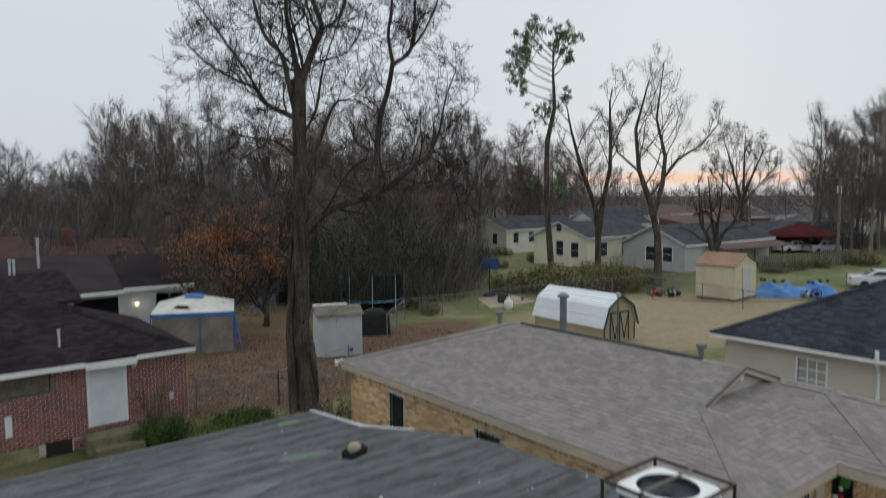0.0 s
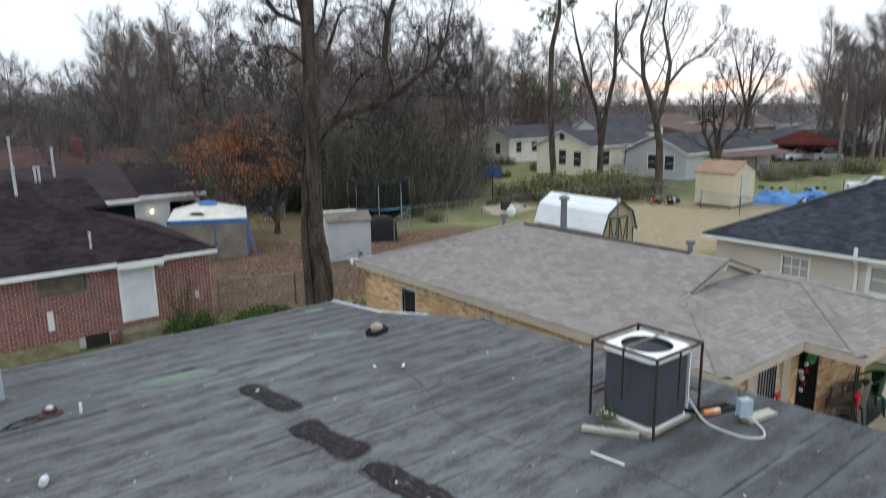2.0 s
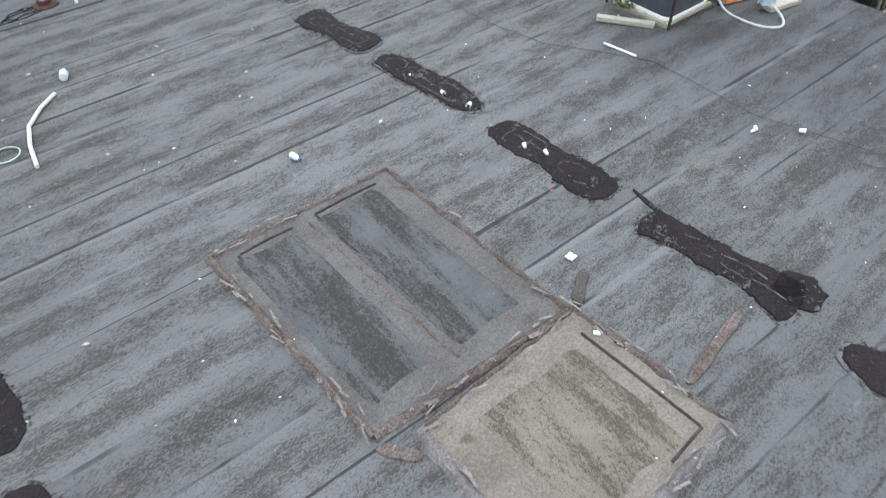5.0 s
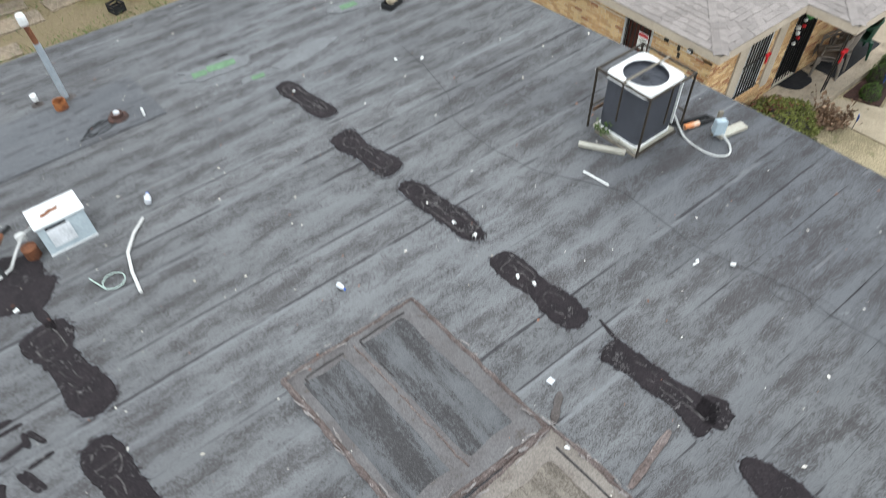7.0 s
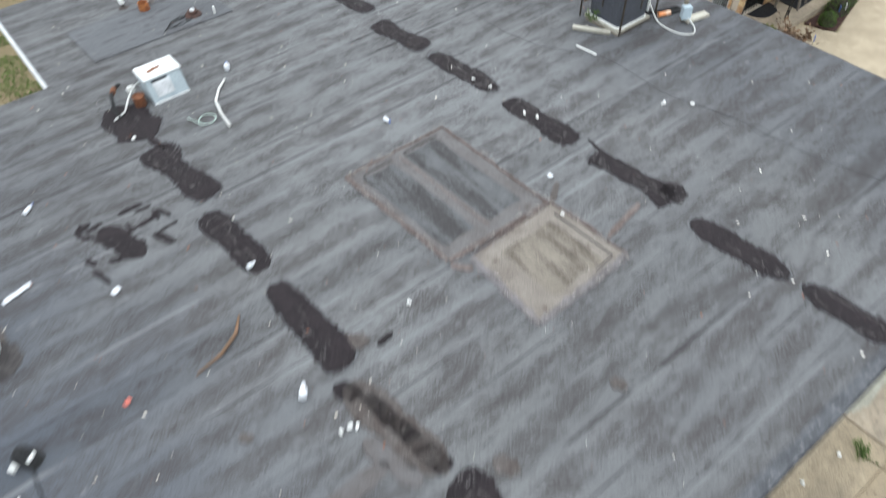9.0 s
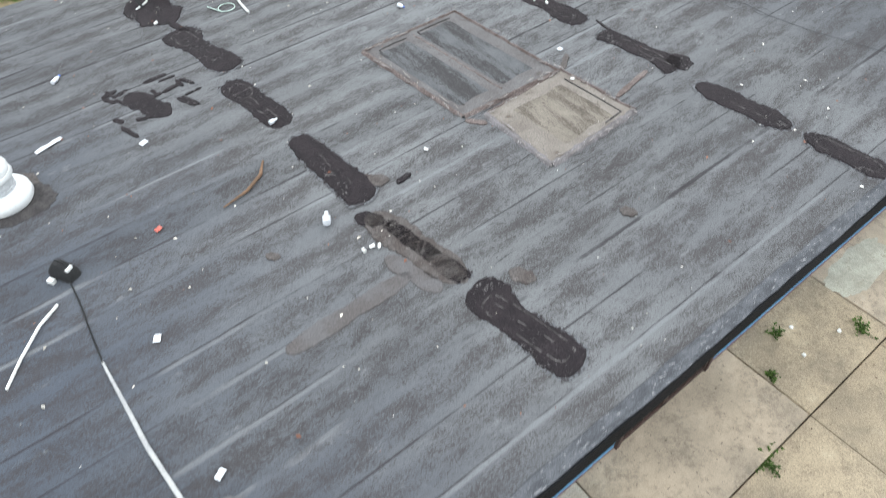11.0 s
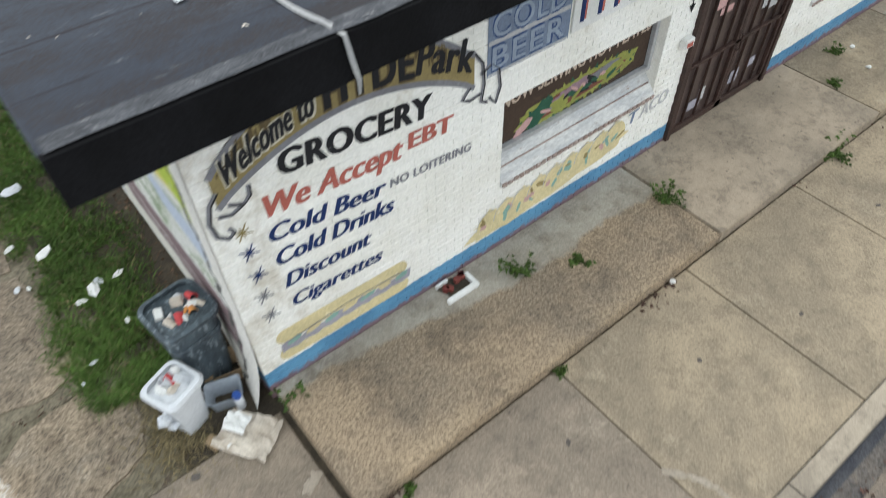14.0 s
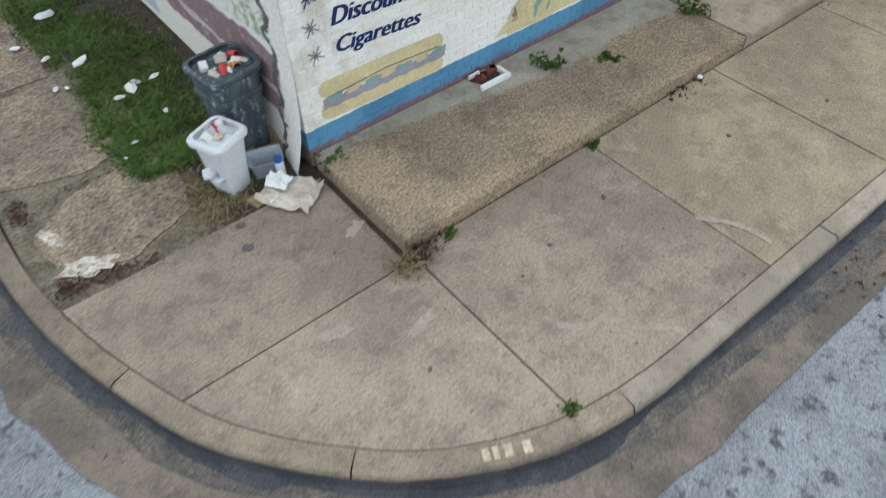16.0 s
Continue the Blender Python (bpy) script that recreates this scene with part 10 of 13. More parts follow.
leaves(g, [(-5.78 + q_.gauss(0, 0.16), -1.6 + 9.0 * q_.random() ** 1.4, -0.035) for k in range(700)], 0.03, 3, 0.022, q_, 0.2)
solo("fallen_leaves", g, m_litter, "brown fallen leaves along the foot of the side wall", "leaves", kind="stuff")
grass("joint_weeds", "dead grass tuft in the pavement joint", 110, lambda r: (r.gauss(-5.66, 0.08), r.gauss(-3.75, 0.06), 0.0), 0.05, 0.15, m_drygrass, 4, 0.9)
m_deadleaf = leaf_mat("dead_leaf", (0.105, 0.058, 0.043), (0.065, 0.038, 0.030))
g = Geo()
r_ = random.Random(12)
leaves(g, [(-5.5, -3.72, 0.03), (-5.44, -3.68, 0.04), (-5.36, -3.66, 0.03)], 0.06, 40, 0.03, r_, 0.3)
leaves(g, [(-2.05, -3.66, 0.02), (-1.8, -3.66, 0.02), (-2.2, -3.67, 0.02)], 0.05, 18, 0.025, r_, 0.2)
leaves(g, [(-7.93, -1.15 + 0.08 * k, -0.01) for k in range(4)] + [(-7.88 + 0.13 * k, -2.16 - 0.03 * k, -0.01) for k in range(6)] + [(-7.9, -2.12, 0.0), (-7.86, -2.2, 0.0)], 0.045, 44, 0.020, r_, 0.15)
leaves(g, [(-7.5 + 0.2 * k, -0.95 - 0.02 * k, -0.02) for k in range(4)], 0.04, 18, 0.016, r_, 0.2)
leaves(g, [(-3.0 + 0.4 * k, -6.05, -0.14) for k in range(7)], 0.10, 22, 0.028, r_, 0.2)
leaves(g, [(0.5 + 0.8 * k, -3.66, 0.01) for k in range(8)], 0.12, 16, 0.02, r_, 0.2)
solo("fallen_leaves", g, m_deadleaf, "dead brown leaves gathered in joints and gutter", "leaves", kind="stuff")


def weed(x, y, z, h, n, seed):
    r = random.Random(seed)
    t = thing("weed", "green weed growing from a paving crack", "weed", (x, y, z - 0.01), group="paving weeds")
    g, lf = Geo(), Geo()
    for k in range(n):
        a = r.uniform(0, 6.28)
        q = wander((0, 0, 0), (math.cos(a), math.sin(a), r.uniform(0.2, 0.9)), h * r.uniform(0.6, 1.2), 4, r, 0.25, 0.0)
        g.tube(q, [0.004, 0.0035, 0.003, 0.002, 0.001], 3, cap=False)
        leaves(lf, q[1:], 0.015, 4, 0.026, r, 0.6)
    stem = tagged(part("stem", g, m_shrubleaf, t), kind="stuff")
    tagged(part("foliage", lf, m_shrubleaf, stem), kind="stuff")


for k, (x, y, z, h, n) in enumerate(((-2.94, -2.6, 0.145, 0.20, 16), (-2.36, -2.92, 0.145, 0.12, 12), (-0.96, -2.9, 0.145, 0.22, 18), (1.3, -3.62, 0.02, 0.26, 22), (3.1, -2.5, 0.13, 0.14, 10), (4.2, -3.3, 0.12, 0.2, 14), (-5.55, -5.46, 0.0, 0.06, 6), (-5.45, -2.3, 0.1, 0.2, 14), (2.4, -2.9, 0.13, 0.12, 10), (-5.15, -3.66, 0.01, 0.07, 6), (-3.4, -3.67, 0.01, 0.07, 6))):
    weed(x, y, z, h, n, 300 + k)

m_binplastic = mat("dark_grey_plastic", (0.085, 0.112, 0.130), (0.045, 0.060, 0.072), 0.45, 3, 40, 0.2, 0.2, stretch=(2.5, 2.5, 0.8), dirt=(0.27, 0.32, 0.35), amount=0.09, spec=0.4)
m_whiteplastic = mat("white_plastic", (0.66, 0.68, 0.70), (0.56, 0.58, 0.60), 0.45, 2, 40, 0.06, 0.1, dirt=(0.40, 0.40, 0.38), amount=-0.02)
m_card = mat("cardboard", (0.36, 0.26, 0.16), (0.28, 0.20, 0.12), 0.9, 3, 40, 0.12, 0.2)
m_wetcard = mat("pale_crumpled_card", (0.58, 0.52, 0.44), (0.46, 0.40, 0.33), 0.9, 3, 40, 0.12, 0.3)
m_redlabel = mat("red_wrapper", (0.55, 0.06, 0.06), (0.42, 0.05, 0.06), 0.5, 4, 40, 0.1, 0.1)
m_orangelabel = mat("orange_wrapper", (0.62, 0.22, 0.05), (0.55, 0.30, 0.10), 0.5, 4, 40, 0.1, 0.1)


def shell(prof, r0, wall=0.02):
    """An open rounded-square vessel from (half x, half y, z) rings."""
    out = [[(x, y, z) for x, y in rrect(hx, hy, min(hx, hy) * r0)] for hx, hy, z in prof]
    hx, hy, z = prof[-1]
    inn = [[(x, y, z_) for x, y in rrect(a - wall, b - wall, (min(a, b) - wall) * r0)] for a, b, z_ in reversed(prof[1:])] + [[(x, y, prof[0][2] + wall) for x, y in rrect(prof[0][0] - wall, prof[0][1] - wall, (prof[0][0] - wall) * r0)]]
    return Geo().loft(out + inn)


def crumple(g, c, s, r):
    vs = []
    for q in range(6):
        for k in range(6):
            a, b = math.pi * (q + 0.5) / 6, 2 * math.pi * k / 6
            rr_ = s * r.uniform(0.7, 1.2)
            vs.append((c[0] + rr_ * math.sin(a) * math.cos(b), c[1] + rr_ * math.sin(a) * math.sin(b), c[2] + rr_ * 0.7 * math.cos(a)))
    fs = [(q * 6 + k, q * 6 + (k + 1) % 6, (q + 1) * 6 + (k + 1) % 6, (q + 1) * 6 + k) for q in range(5) for k in range(6)]
    g.add(vs, fs + [tuple(range(6)), tuple(range(35, 29, -1))])
    return g


def rubbish(parent, w, d, z, n, seed):
    r = random.Random(seed)
    for k in range(n):
        c = (r.uniform(-w, w), r.uniform(-d, d), z + r.uniform(-0.03, 0.05))
        kind = k % 4
        m_ = r.choice((m_whitepaint, m_whitepaint, m_plastic, m_redlabel, m_orangelabel, m_wetcard))
        if kind == 0:
            part("carton", Geo().box(-0.05, 0.05, -0.035, 0.035, -0.07, 0.07), m_, parent, bevel=0.004, segs=1).matrix_basis = pose(*c, r.uniform(-70, 70), r.uniform(-70, 70), r.uniform(0, 180))
        elif kind == 1:
            part("cup", Geo().lathe([(0.0, 0.0), (0.03, 0.0), (0.042, 0.11), (0.037, 0.11), (0.026, 0.01), (0.0, 0.01)], 12), m_, parent, smooth=True).matrix_basis = pose(*c, r.uniform(-80, 80), r.uniform(-80, 80), 0)
        elif kind == 2:
            part("paper", crumple(Geo(), c, 0.06, r), m_, parent)
        else:
            part("can", Geo().lathe([(0.0, 0.0), (0.03, 0.0), (0.033, 0.01), (0.033, 0.11), (0.026, 0.12), (0.0, 0.12)], 12), m_, parent, smooth=True).matrix_basis = pose(*c, r.uniform(30, 100), r.uniform(-40, 40), r.uniform(0, 180))


bin1 = thing("rubbish_bin", "overfull dark grey plastic rubbish bin at the shop corner", "rubbish bin", (-5.92, -1.50, -0.046), 8)
part("body", shell(((0.19, 0.19, 0.0), (0.205, 0.205, 0.3), (0.235, 0.235, 0.78), (0.245, 0.245, 0.92)), 0.45), m_binplastic, bin1, smooth=True)
part("rim", shell(((0.26, 0.26, 0.90), (0.275, 0.275, 0.915), (0.275, 0.275, 0.955), (0.262, 0.262, 0.965)), 0.45, 0.03), m_binplastic, bin1, smooth=True)
part("band", shell(((0.232, 0.232, 0.66), (0.245, 0.245, 0.68), (0.247, 0.247, 0.72), (0.24, 0.24, 0.74)), 0.45, 0.02), m_binplastic, bin1, smooth=True)
part("fill", Geo().prism(rrect(0.215, 0.215, 0.1), 0.70, 0.80), m_binplastic, bin1)
rubbish(bin1, 0.15, 0.15, 0.88, 20, 5)
bin2 = thing("kitchen_bin", "white plastic bin full of rubbish beside the larger bin", "rubbish bin", (-6.27, -1.90, -0.046), 22)
part("body", shell(((0.125, 0.12, 0.0), (0.14, 0.135, 0.25), (0.175, 0.165, 0.56)), 0.4, 0.012), m_whiteplastic, bin2, smooth=True)
part("rim", shell(((0.175, 0.165, 0.55), (0.205, 0.195, 0.565), (0.21, 0.20, 0.60), (0.195, 0.185, 0.625)), 0.4, 0.035), m_whiteplastic, bin2, smooth=True)
part("fill", Geo().prism(rrect(0.15, 0.14, 0.05), 0.42, 0.48), m_whiteplastic, bin2)
rubbish(bin2, 0.09, 0.09, 0.55, 9, 6)
g = Geo()
crumple(g, (-0.19, 0.02, 0.30), 0.07, r_)
crumple(g, (-0.17, -0.02, 0.22), 0.06, r_)
part("hanging_bag", g, m_plastic, bin2, "crumpled white bag")
tub = thing("storage_tub", "cloudy plastic tub dumped beside the wall", "tub", (-5.93, -1.93, -0.046), -18)
part("body", shell(((0.12, 0.085, 0.0), (0.15, 0.11, 0.17), (0.165, 0.125, 0.19)), 0.3, 0.01), mat("cloudy_blue_plastic", (0.36, 0.40, 0.45), (0.30, 0.34, 0.38), 0.35, 3, 30, 0.08, 0.05, spec=0.5), tub, smooth=True)
box = thing("cardboard_box", "open brown cardboard box behind the tub", "box", (-5.80, -1.68, -0.046), -12)
part("body", shell(((0.13, 0.10, 0.0), (0.13, 0.10, 0.16)), 0.05, 0.006), m_card, box)
part("flap", Geo().box(-0.13, 0.13, 0.10, 0.19, 0.15, 0.156), m_card, box)
part("flap", Geo().box(-0.21, -0.13, -0.09, 0.09, 0.15, 0.156), m_card, box)
bb = thing("cleaner_bottle", "white bottle with a blue cap beside the tub", "bottle", (-5.86, -2.06, -0.046), 10)
part("body", Geo().lathe([(0.0, 0.0), (0.045, 0.0), (0.045, 0.16), (0.02, 0.19), (0.0, 0.19)], 12), m_whiteplastic, bb, smooth=True)
part("cap", Geo().lathe([(0.0, 0.18), (0.04, 0.18), (0.04, 0.215), (0.0, 0.215)], 12), m_bluecap, bb)
card = thing("crumpled_cardboard", "crumpled pale cardboard sheet on the pavement", "cardboard", (-5.95, -2.40, 0.0), 35)
rows = [[(0.26 * (i / 8 - 0.5) * 1.5, 0.5 * (j / 8 - 0.5), 0.02 + 0.16 * abs(noise.noise((i * 0.55, j * 0.45, 3.0)))) for i in range(9)] for j in range(9)]
part("sheet", Geo().loft(rows, closed=False, cap=False), m_wetcard, card)
rows = [[(0.18 * (i / 5 - 0.5) + 0.05, 0.2 * (j / 5 - 0.5) + 0.12, 0.10 + 0.12 * abs(noise.noise((i * 0.7, j * 0.7, 8.0)))) for i in range(6)] for j in range(6)]
part("fold", Geo().loft(rows, closed=False, cap=False), m_whitepaint, card, "white crumpled fold")
solo("food_packet", Geo().box(-0.05, 0.05, -0.085, 0.085, 0.0, 0.03), m_card, "small printed brown packet on the dirt", "packet", (-6.22, -2.24, -0.04), 12, "ground litter", bevel=0.004)
solo("paper_ball", crumple(Geo(), (0, 0, 0.03), 0.035, r_), m_whitepaint, "white paper ball on the pavement", "paper", (-6.12, -2.38, 0.0), 0, "ground litter")
for k, (x, y, s) in enumerate(((-6.74, -0.78, 0.03), (-6.66, 0.95, 0.09), (-6.42, 0.1, 0.08), (-6.35, 0.18, 0.05), (-6.58, 0.02, 0.05), (-6.15, 0.15, 0.05), (-7.05, 0.6, 0.04), (-6.95, 0.55, 0.03), (-7.15, 1.7, 0.05), (-6.65, 2.2, 0.11), (-6.95, 1.25, 0.05), (-6.3, -0.5, 0.03), (-6.9, -0.95, 0.02), (-6.55, 3.6, 0.07))):
    s *= 0.75
    solo("litter_scrap", crumple(Geo(), (0, 0, s * 0.4), s, r_), m_whitepaint if k % 3 else m_plastic, "crumpled white paper on the grass", "litter", (x, y, 0.01), 40 * k, "ground litter").scale = (1.9, 1.1, 0.4)
for k, (x, y) in enumerate(((3.1, -3.0), (3.9, -3.1), (3.4, -2.6), (-1.75, -3.64), (5.3, -4.2), (4.2, -4.0))):
    solo("litter_scrap", crumple(Geo(), (0, 0, 0.02), 0.035, r_), m_whitepaint, "small white litter on the pavement", "litter", (x, y, 0.13 if y > -3.6 else 0.0), 30 * k, "ground litter")
# chalky patch on the side slab, oil spots, marks on the kerb
m_chalk = mat("white_wash_spill", (0.56, 0.52, 0.46), (0.42, 0.37, 0.31), 0.9, 7, 50, 0.25, 0.2, world=True, dirt=(0.27, 0.20, 0.135), amount=0.17)
for k, (x, y, rx, ry, an) in enumerate(((-7.66, -2.03, 0.22, 0.10, -0.55), (-7.80, -1.52, 0.05, 0.17, 0.3))):
    solo("whitewash_spill", Geo().prism(blob(0, 0, rx, ry, an, r_, 40, 0.35), 0.0, 0.004), m_chalk, "dried white spill on the cracked slab", "stain", (x, y, -0.0115))
m_cpatch = mat("pale_cement_smear", (0.345, 0.295, 0.235), (0.29, 0.247, 0.195), 0.9, 4, 50, 0.15, 0.2, world=True, dirt=(0.26, 0.22, 0.16), amount=0.08)
for pts in (((-5.12, -4.90), (-4.98, -5.06), (-4.86, -5.07), (-4.77, -5.11), (-4.70, -5.27), (-4.58, -5.38), (-4.48, -5.47), (-4.44, -5.57)), ((-3.42, -4.87), (-3.32, -5.0), (-3.24, -5.12), (-3.19, -5.27), (-3.18, -5.45))):
    g = Geo()
    rows = []
    for i, p in enumerate(bend([(x, y, 0.0045) for x, y in pts], 4)):
        d = 0.022 + 0.014 * noise.noise((i * 0.7, p.x, 1.0))
        rows.append([(p.x - d, p.y - d, p.z), (p.x + d, p.y + d, p.z)])
    solo("cement_smear", g.loft(rows, closed=False, cap=False), m_cpatch, "pale cement smear on the pavement", "stain")
for x, y, rx, ry in ((-6.46, -3.9, 0.10, 0.07), (-5.74, -3.1, 0.09, 0.06), (-5.9, -4.25, 0.12, 0.05)):
    solo("cement_smear", Geo().prism(blob(0, 0, rx, ry, x, r_, 30, 0.4), 0.0, 0.0035), m_cpatch, "pale scuffed spot on the pavement", "stain", (x, y, 0.001))
m_gum = mat("dark_gum_spot", (0.085, 0.075, 0.066), (0.115, 0.10, 0.088), 0.9, 8, 50, 0.2, 0.1, world=True)
for x, y, rx, ry in ((-6.55, -2.71, 0.05, 0.035), (-6.48, -2.44, 0.045, 0.03), (-3.84, -4.2, 0.03, 0.02), (-4.6, -4.3, 0.02, 0.02), (-2.3, -4.4, 0.025, 0.02), (-6.1, -4.6, 0.02, 0.015), (-5.0, -4.4, 0.018, 0.014), (-1.1, -4.7, 0.025, 0.02), (0.9, -4.4, 0.03, 0.02)):
    solo("gum_spot", Geo().prism(blob(0, 0, rx, ry, x * 3, r_, 16, 0.2), 0.0, 0.0035), m_gum, "dark trodden spot on the pavement", "stain", (x, y, 0.0035), 0, "pavement spots")
m_cpale = mat("greenish_cement_skim", (0.37, 0.355, 0.29), (0.30, 0.285, 0.23), 0.9, 4, 50, 0.15, 0.2, world=True, dirt=(0.24, 0.21, 0.16), amount=0.05)
solo("cement_skim", Geo().prism(blob(0, 0, 0.85, 0.30, 0.05, r_, 60, 0.09), 0.0, 0.004), m_cpale, "pale greenish cement skim before the shop wall", "stain", (5.35, -2.62, 0.1252))
m_markpaint = mat("worn_cream_paint", (0.52, 0.44, 0.32), (0.40, 0.34, 0.25), 0.9, 9, 60, 0.2, 0.1, world=True, dirt=(0.28, 0.24, 0.19), amount=0.08)
for k, (x0, x1) in enumerate(((0.0, 0.05), (0.08, 0.12), (0.16, 0.22), (0.30, 0.36))):
    m_ = pose(-6.24 + 0.82 * x0 * 1.0, -5.33 - 0.42 * x0, 0.007, 0, 0, -26)
    part("paint_bar", Geo().box(0, x1 - x0, -0.045, 0.045, 0.0, 0.002), m_markpaint, kerb, "pale painted mark").matrix_basis = m_

# ---- tan house: openings, porch, planting ----
m_bars = m_blackiron


def barred(name, o, u, n, w, h, bars, label, back=None, frame_m=None, parent=tan):
    o, u, n = Vector(o), Vector(u), Vector(n)
    M = Matrix((u, n, Vector((0, 0, 1)))).transposed().to_4x4()
    M.translation = o
    win = part(name, Geo().box(0, w, -0.12, -0.11, 0, h, M), back or m_glass, parent, label)
    g = Geo()
    for a, b, c, d in ((0, 0.05, 0, h), (w - 0.05, w, 0, h), (0.05, w - 0.05, 0, 0.05), (0.05, w - 0.05, h - 0.05, h)):
        g.box(a, b, -0.10, 0.012, c, d, M)
    part("window_frame", g, frame_m or m_trim, win)
    for k in range(bars):
        x = w * (k + 1) / (bars + 1)
        part("bar", Geo().box(x - 0.009, x + 0.009, 0.014, 0.032, 0.02, h - 0.02, M), m_bars, win)
    for z in (0.06, h * 0.5, h - 0.08):
        part("rail", Geo().box(0.01, w - 0.01, 0.010, 0.036, z, z + 0.025, M), m_bars, win)
    return win


barred("window", (WW, 14.15, 0.8), (0, -1, 0), (-1, 0, 0), 0.7, 1.62, 5, "barred window", frame_m=m_alu)
barred("window", (WW, 10.85, 1.3), (0, -1, 0), (-1, 0, 0), 0.85, 1.06, 6, "barred window", frame_m=m_alu)
m_browndoor = mat("red_brown_door", (0.11, 0.035, 0.025), (0.08, 0.028, 0.02), 0.6, 3, 30, 0.15, 0.1)
sd = barred("side_door", (WW, 6.86, 0.55), (0, -1, 0), (-1, 0, 0), 0.72, 2.05, 6, "red-brown door behind an iron grille", m_browndoor, m_alu)
part("notice", Geo().box(WW - 0.055, WW - 0.05, 6.20, 6.44, 2.04, 2.40), m_whitepaint, sd, "white notice with a red band")
part("notice_band", Geo().box(WW - 0.058, WW - 0.055, 6.21, 6.43, 2.31, 2.385), m_redlabel, sd, "red band")
for k in range(5):
    part("notice_bar", Geo().box(WW - 0.058, WW - 0.055, 6.23 + 0.02 * (k % 2), 6.41 - 0.03 * (k % 3), 2.07 + 0.046 * k, 2.085 + 0.046 * k), m_bars, sd)
for k in range(2):
    part("wall_slot", Geo().box(WW - 0.012, WW - 0.008, 5.50 - 0.03 * k, 5.56 - 0.03 * k, 2.38 - 0.14 * k, 2.50 - 0.14 * k), m_bars, tan)
part("wall_vent", Geo().box(WW - 0.015, WW - 0.008, 5.78, 5.88, 2.44, 2.62), m_bars, tan)
# panes kept pale between the dark bars
barred("front_window", (WW + 1.2, WS, 1.07), (1, 0, 0), (0, -1, 0), 0.82, 1.53, 7, "tall window behind iron bars", m_paleglass, m_alu)
for x in (10.30, 11.60):
    part("trim_post", Geo().box(x, x + 0.3, WS - 0.05, WS - 0.012, 0.95, HW), m_trim, tan)
part("window_sill", Geo().box(10.62, 11.58, WS - 0.07, WS - 0.012, 0.99, 1.07), m_tanbrick, tan)
m_bow = mat("red_ribbon", (0.62, 0.02, 0.03), (0.45, 0.015, 0.02), 0.5, 5, 30, 0.15, 0.1)


def bow(at, s, label):
    t = thing("ribbon_bow", label, "bow", at)
    g = Geo()
    for a in (-1, 1):
        g.lathe([(0.0, -0.06 * s), (0.05 * s, -0.03 * s), (0.055 * s, 0.03 * s), (0.0, 0.06 * s)], 8, (a * 0.06 * s, 0, 0))
    part("loop", g, m_bow, t, smooth=True)
    part("tail", Geo().box(-0.03 * s, 0.03 * s, -0.015, 0.015, -0.28 * s, -0.03 * s), m_bow, t)


bow((11.4, WS - 0.08, 1.88), 0.7, "red ribbon bow on the window bars")
rows = [[(x, y, z) for x, z in ((7.7, -0.06), (8.6, 0.3), (9.5, 0.44), (13.0, 0.44), (19.5, 0.44), (26.0, 0.44))] for y in (4.7, 3.0, 1.0, -1.5)] + [[(x, -3.6, min(z, 0.1)) for x, z in ((7.7, -0.06), (8.6, 0.1), (9.5, 0.12), (13.0, 0.12), (19.5, 0.12), (26.0, 0.12))]]
structure("front_yard", Geo().loft(rows[::-1], closed=False, cap=False), mat("dry_mulchy_lawn", (0.30, 0.245, 0.155), (0.20, 0.165, 0.10), 0.95, 1.3, 45, 0.5, 0.5, world=True, dirt=(0.12, 0.115, 0.05), amount=0.05), "dry raised lawn before the brick house")
g = Geo().box(12.0, 17.5, 3.75, 4.76, 0.3, 0.60)
structure("porch_floor", g, m_newcon, "plain concrete porch slab", bevel=0.01)
structure("garden_path", Geo().prism([(12.7, 0.0), (19, 0.0), (19, 3.5), (15.6, 3.5), (13.75, 2.9), (13.3, 3.72), (12.85, 3.72), (12.6, 3.2)], 0.2, 0.47), mat("tan_path_concrete", (0.385, 0.318, 0.228), (0.315, 0.26, 0.185), 0.9, 2, 60, 0.3, 0.3, world=True), "tan aggregate garden path", bevel=0.006)
m_mat = mat("black_rubber", (0.016, 0.016, 0.018), (0.024, 0.024, 0.026), 0.8, 4, 60, 0.2, 0.3)
solo("porch_rug", Geo().prism([(13.72, 4.7), (13.7, 4.04), (15.79, 4.14), (15.8, 4.62)], 0.602, 0.612), m_mat, "long black rubber mat on the porch", "mat")
solo("door_mat", Geo().prism([(0.45 * math.cos(a), max(0.45 * math.sin(a), -0.4) if math.sin(a) < 0 else 0.03) for a in np.linspace(0, 6.28, 25)[:-1]], 0.0, 0.012), m_mat, "rounded black door mat", "mat", (13.0, 4.72, 0.602))
post = thing("porch_post", "black iron porch post with a red bow", "post", (13.1, 4.0, 0.60))
for x in (-0.06, 0.06):
    part("upright", Geo().box(x - 0.012, x + 0.012, -0.012, 0.012, 0, 2.05), m_bars, post)
for k in range(8):
    z = 0.1 + 0.25 * k
    part("scroll", Geo().tube([(-0.05, 0, z), (0.0, 0, z + 0.09), (0.05, 0, z + 0.18)], 0.008, 4), m_bars, post)
bow((13.1, 3.94, 1.62), 0.95, "large red ribbon bow on the porch post")
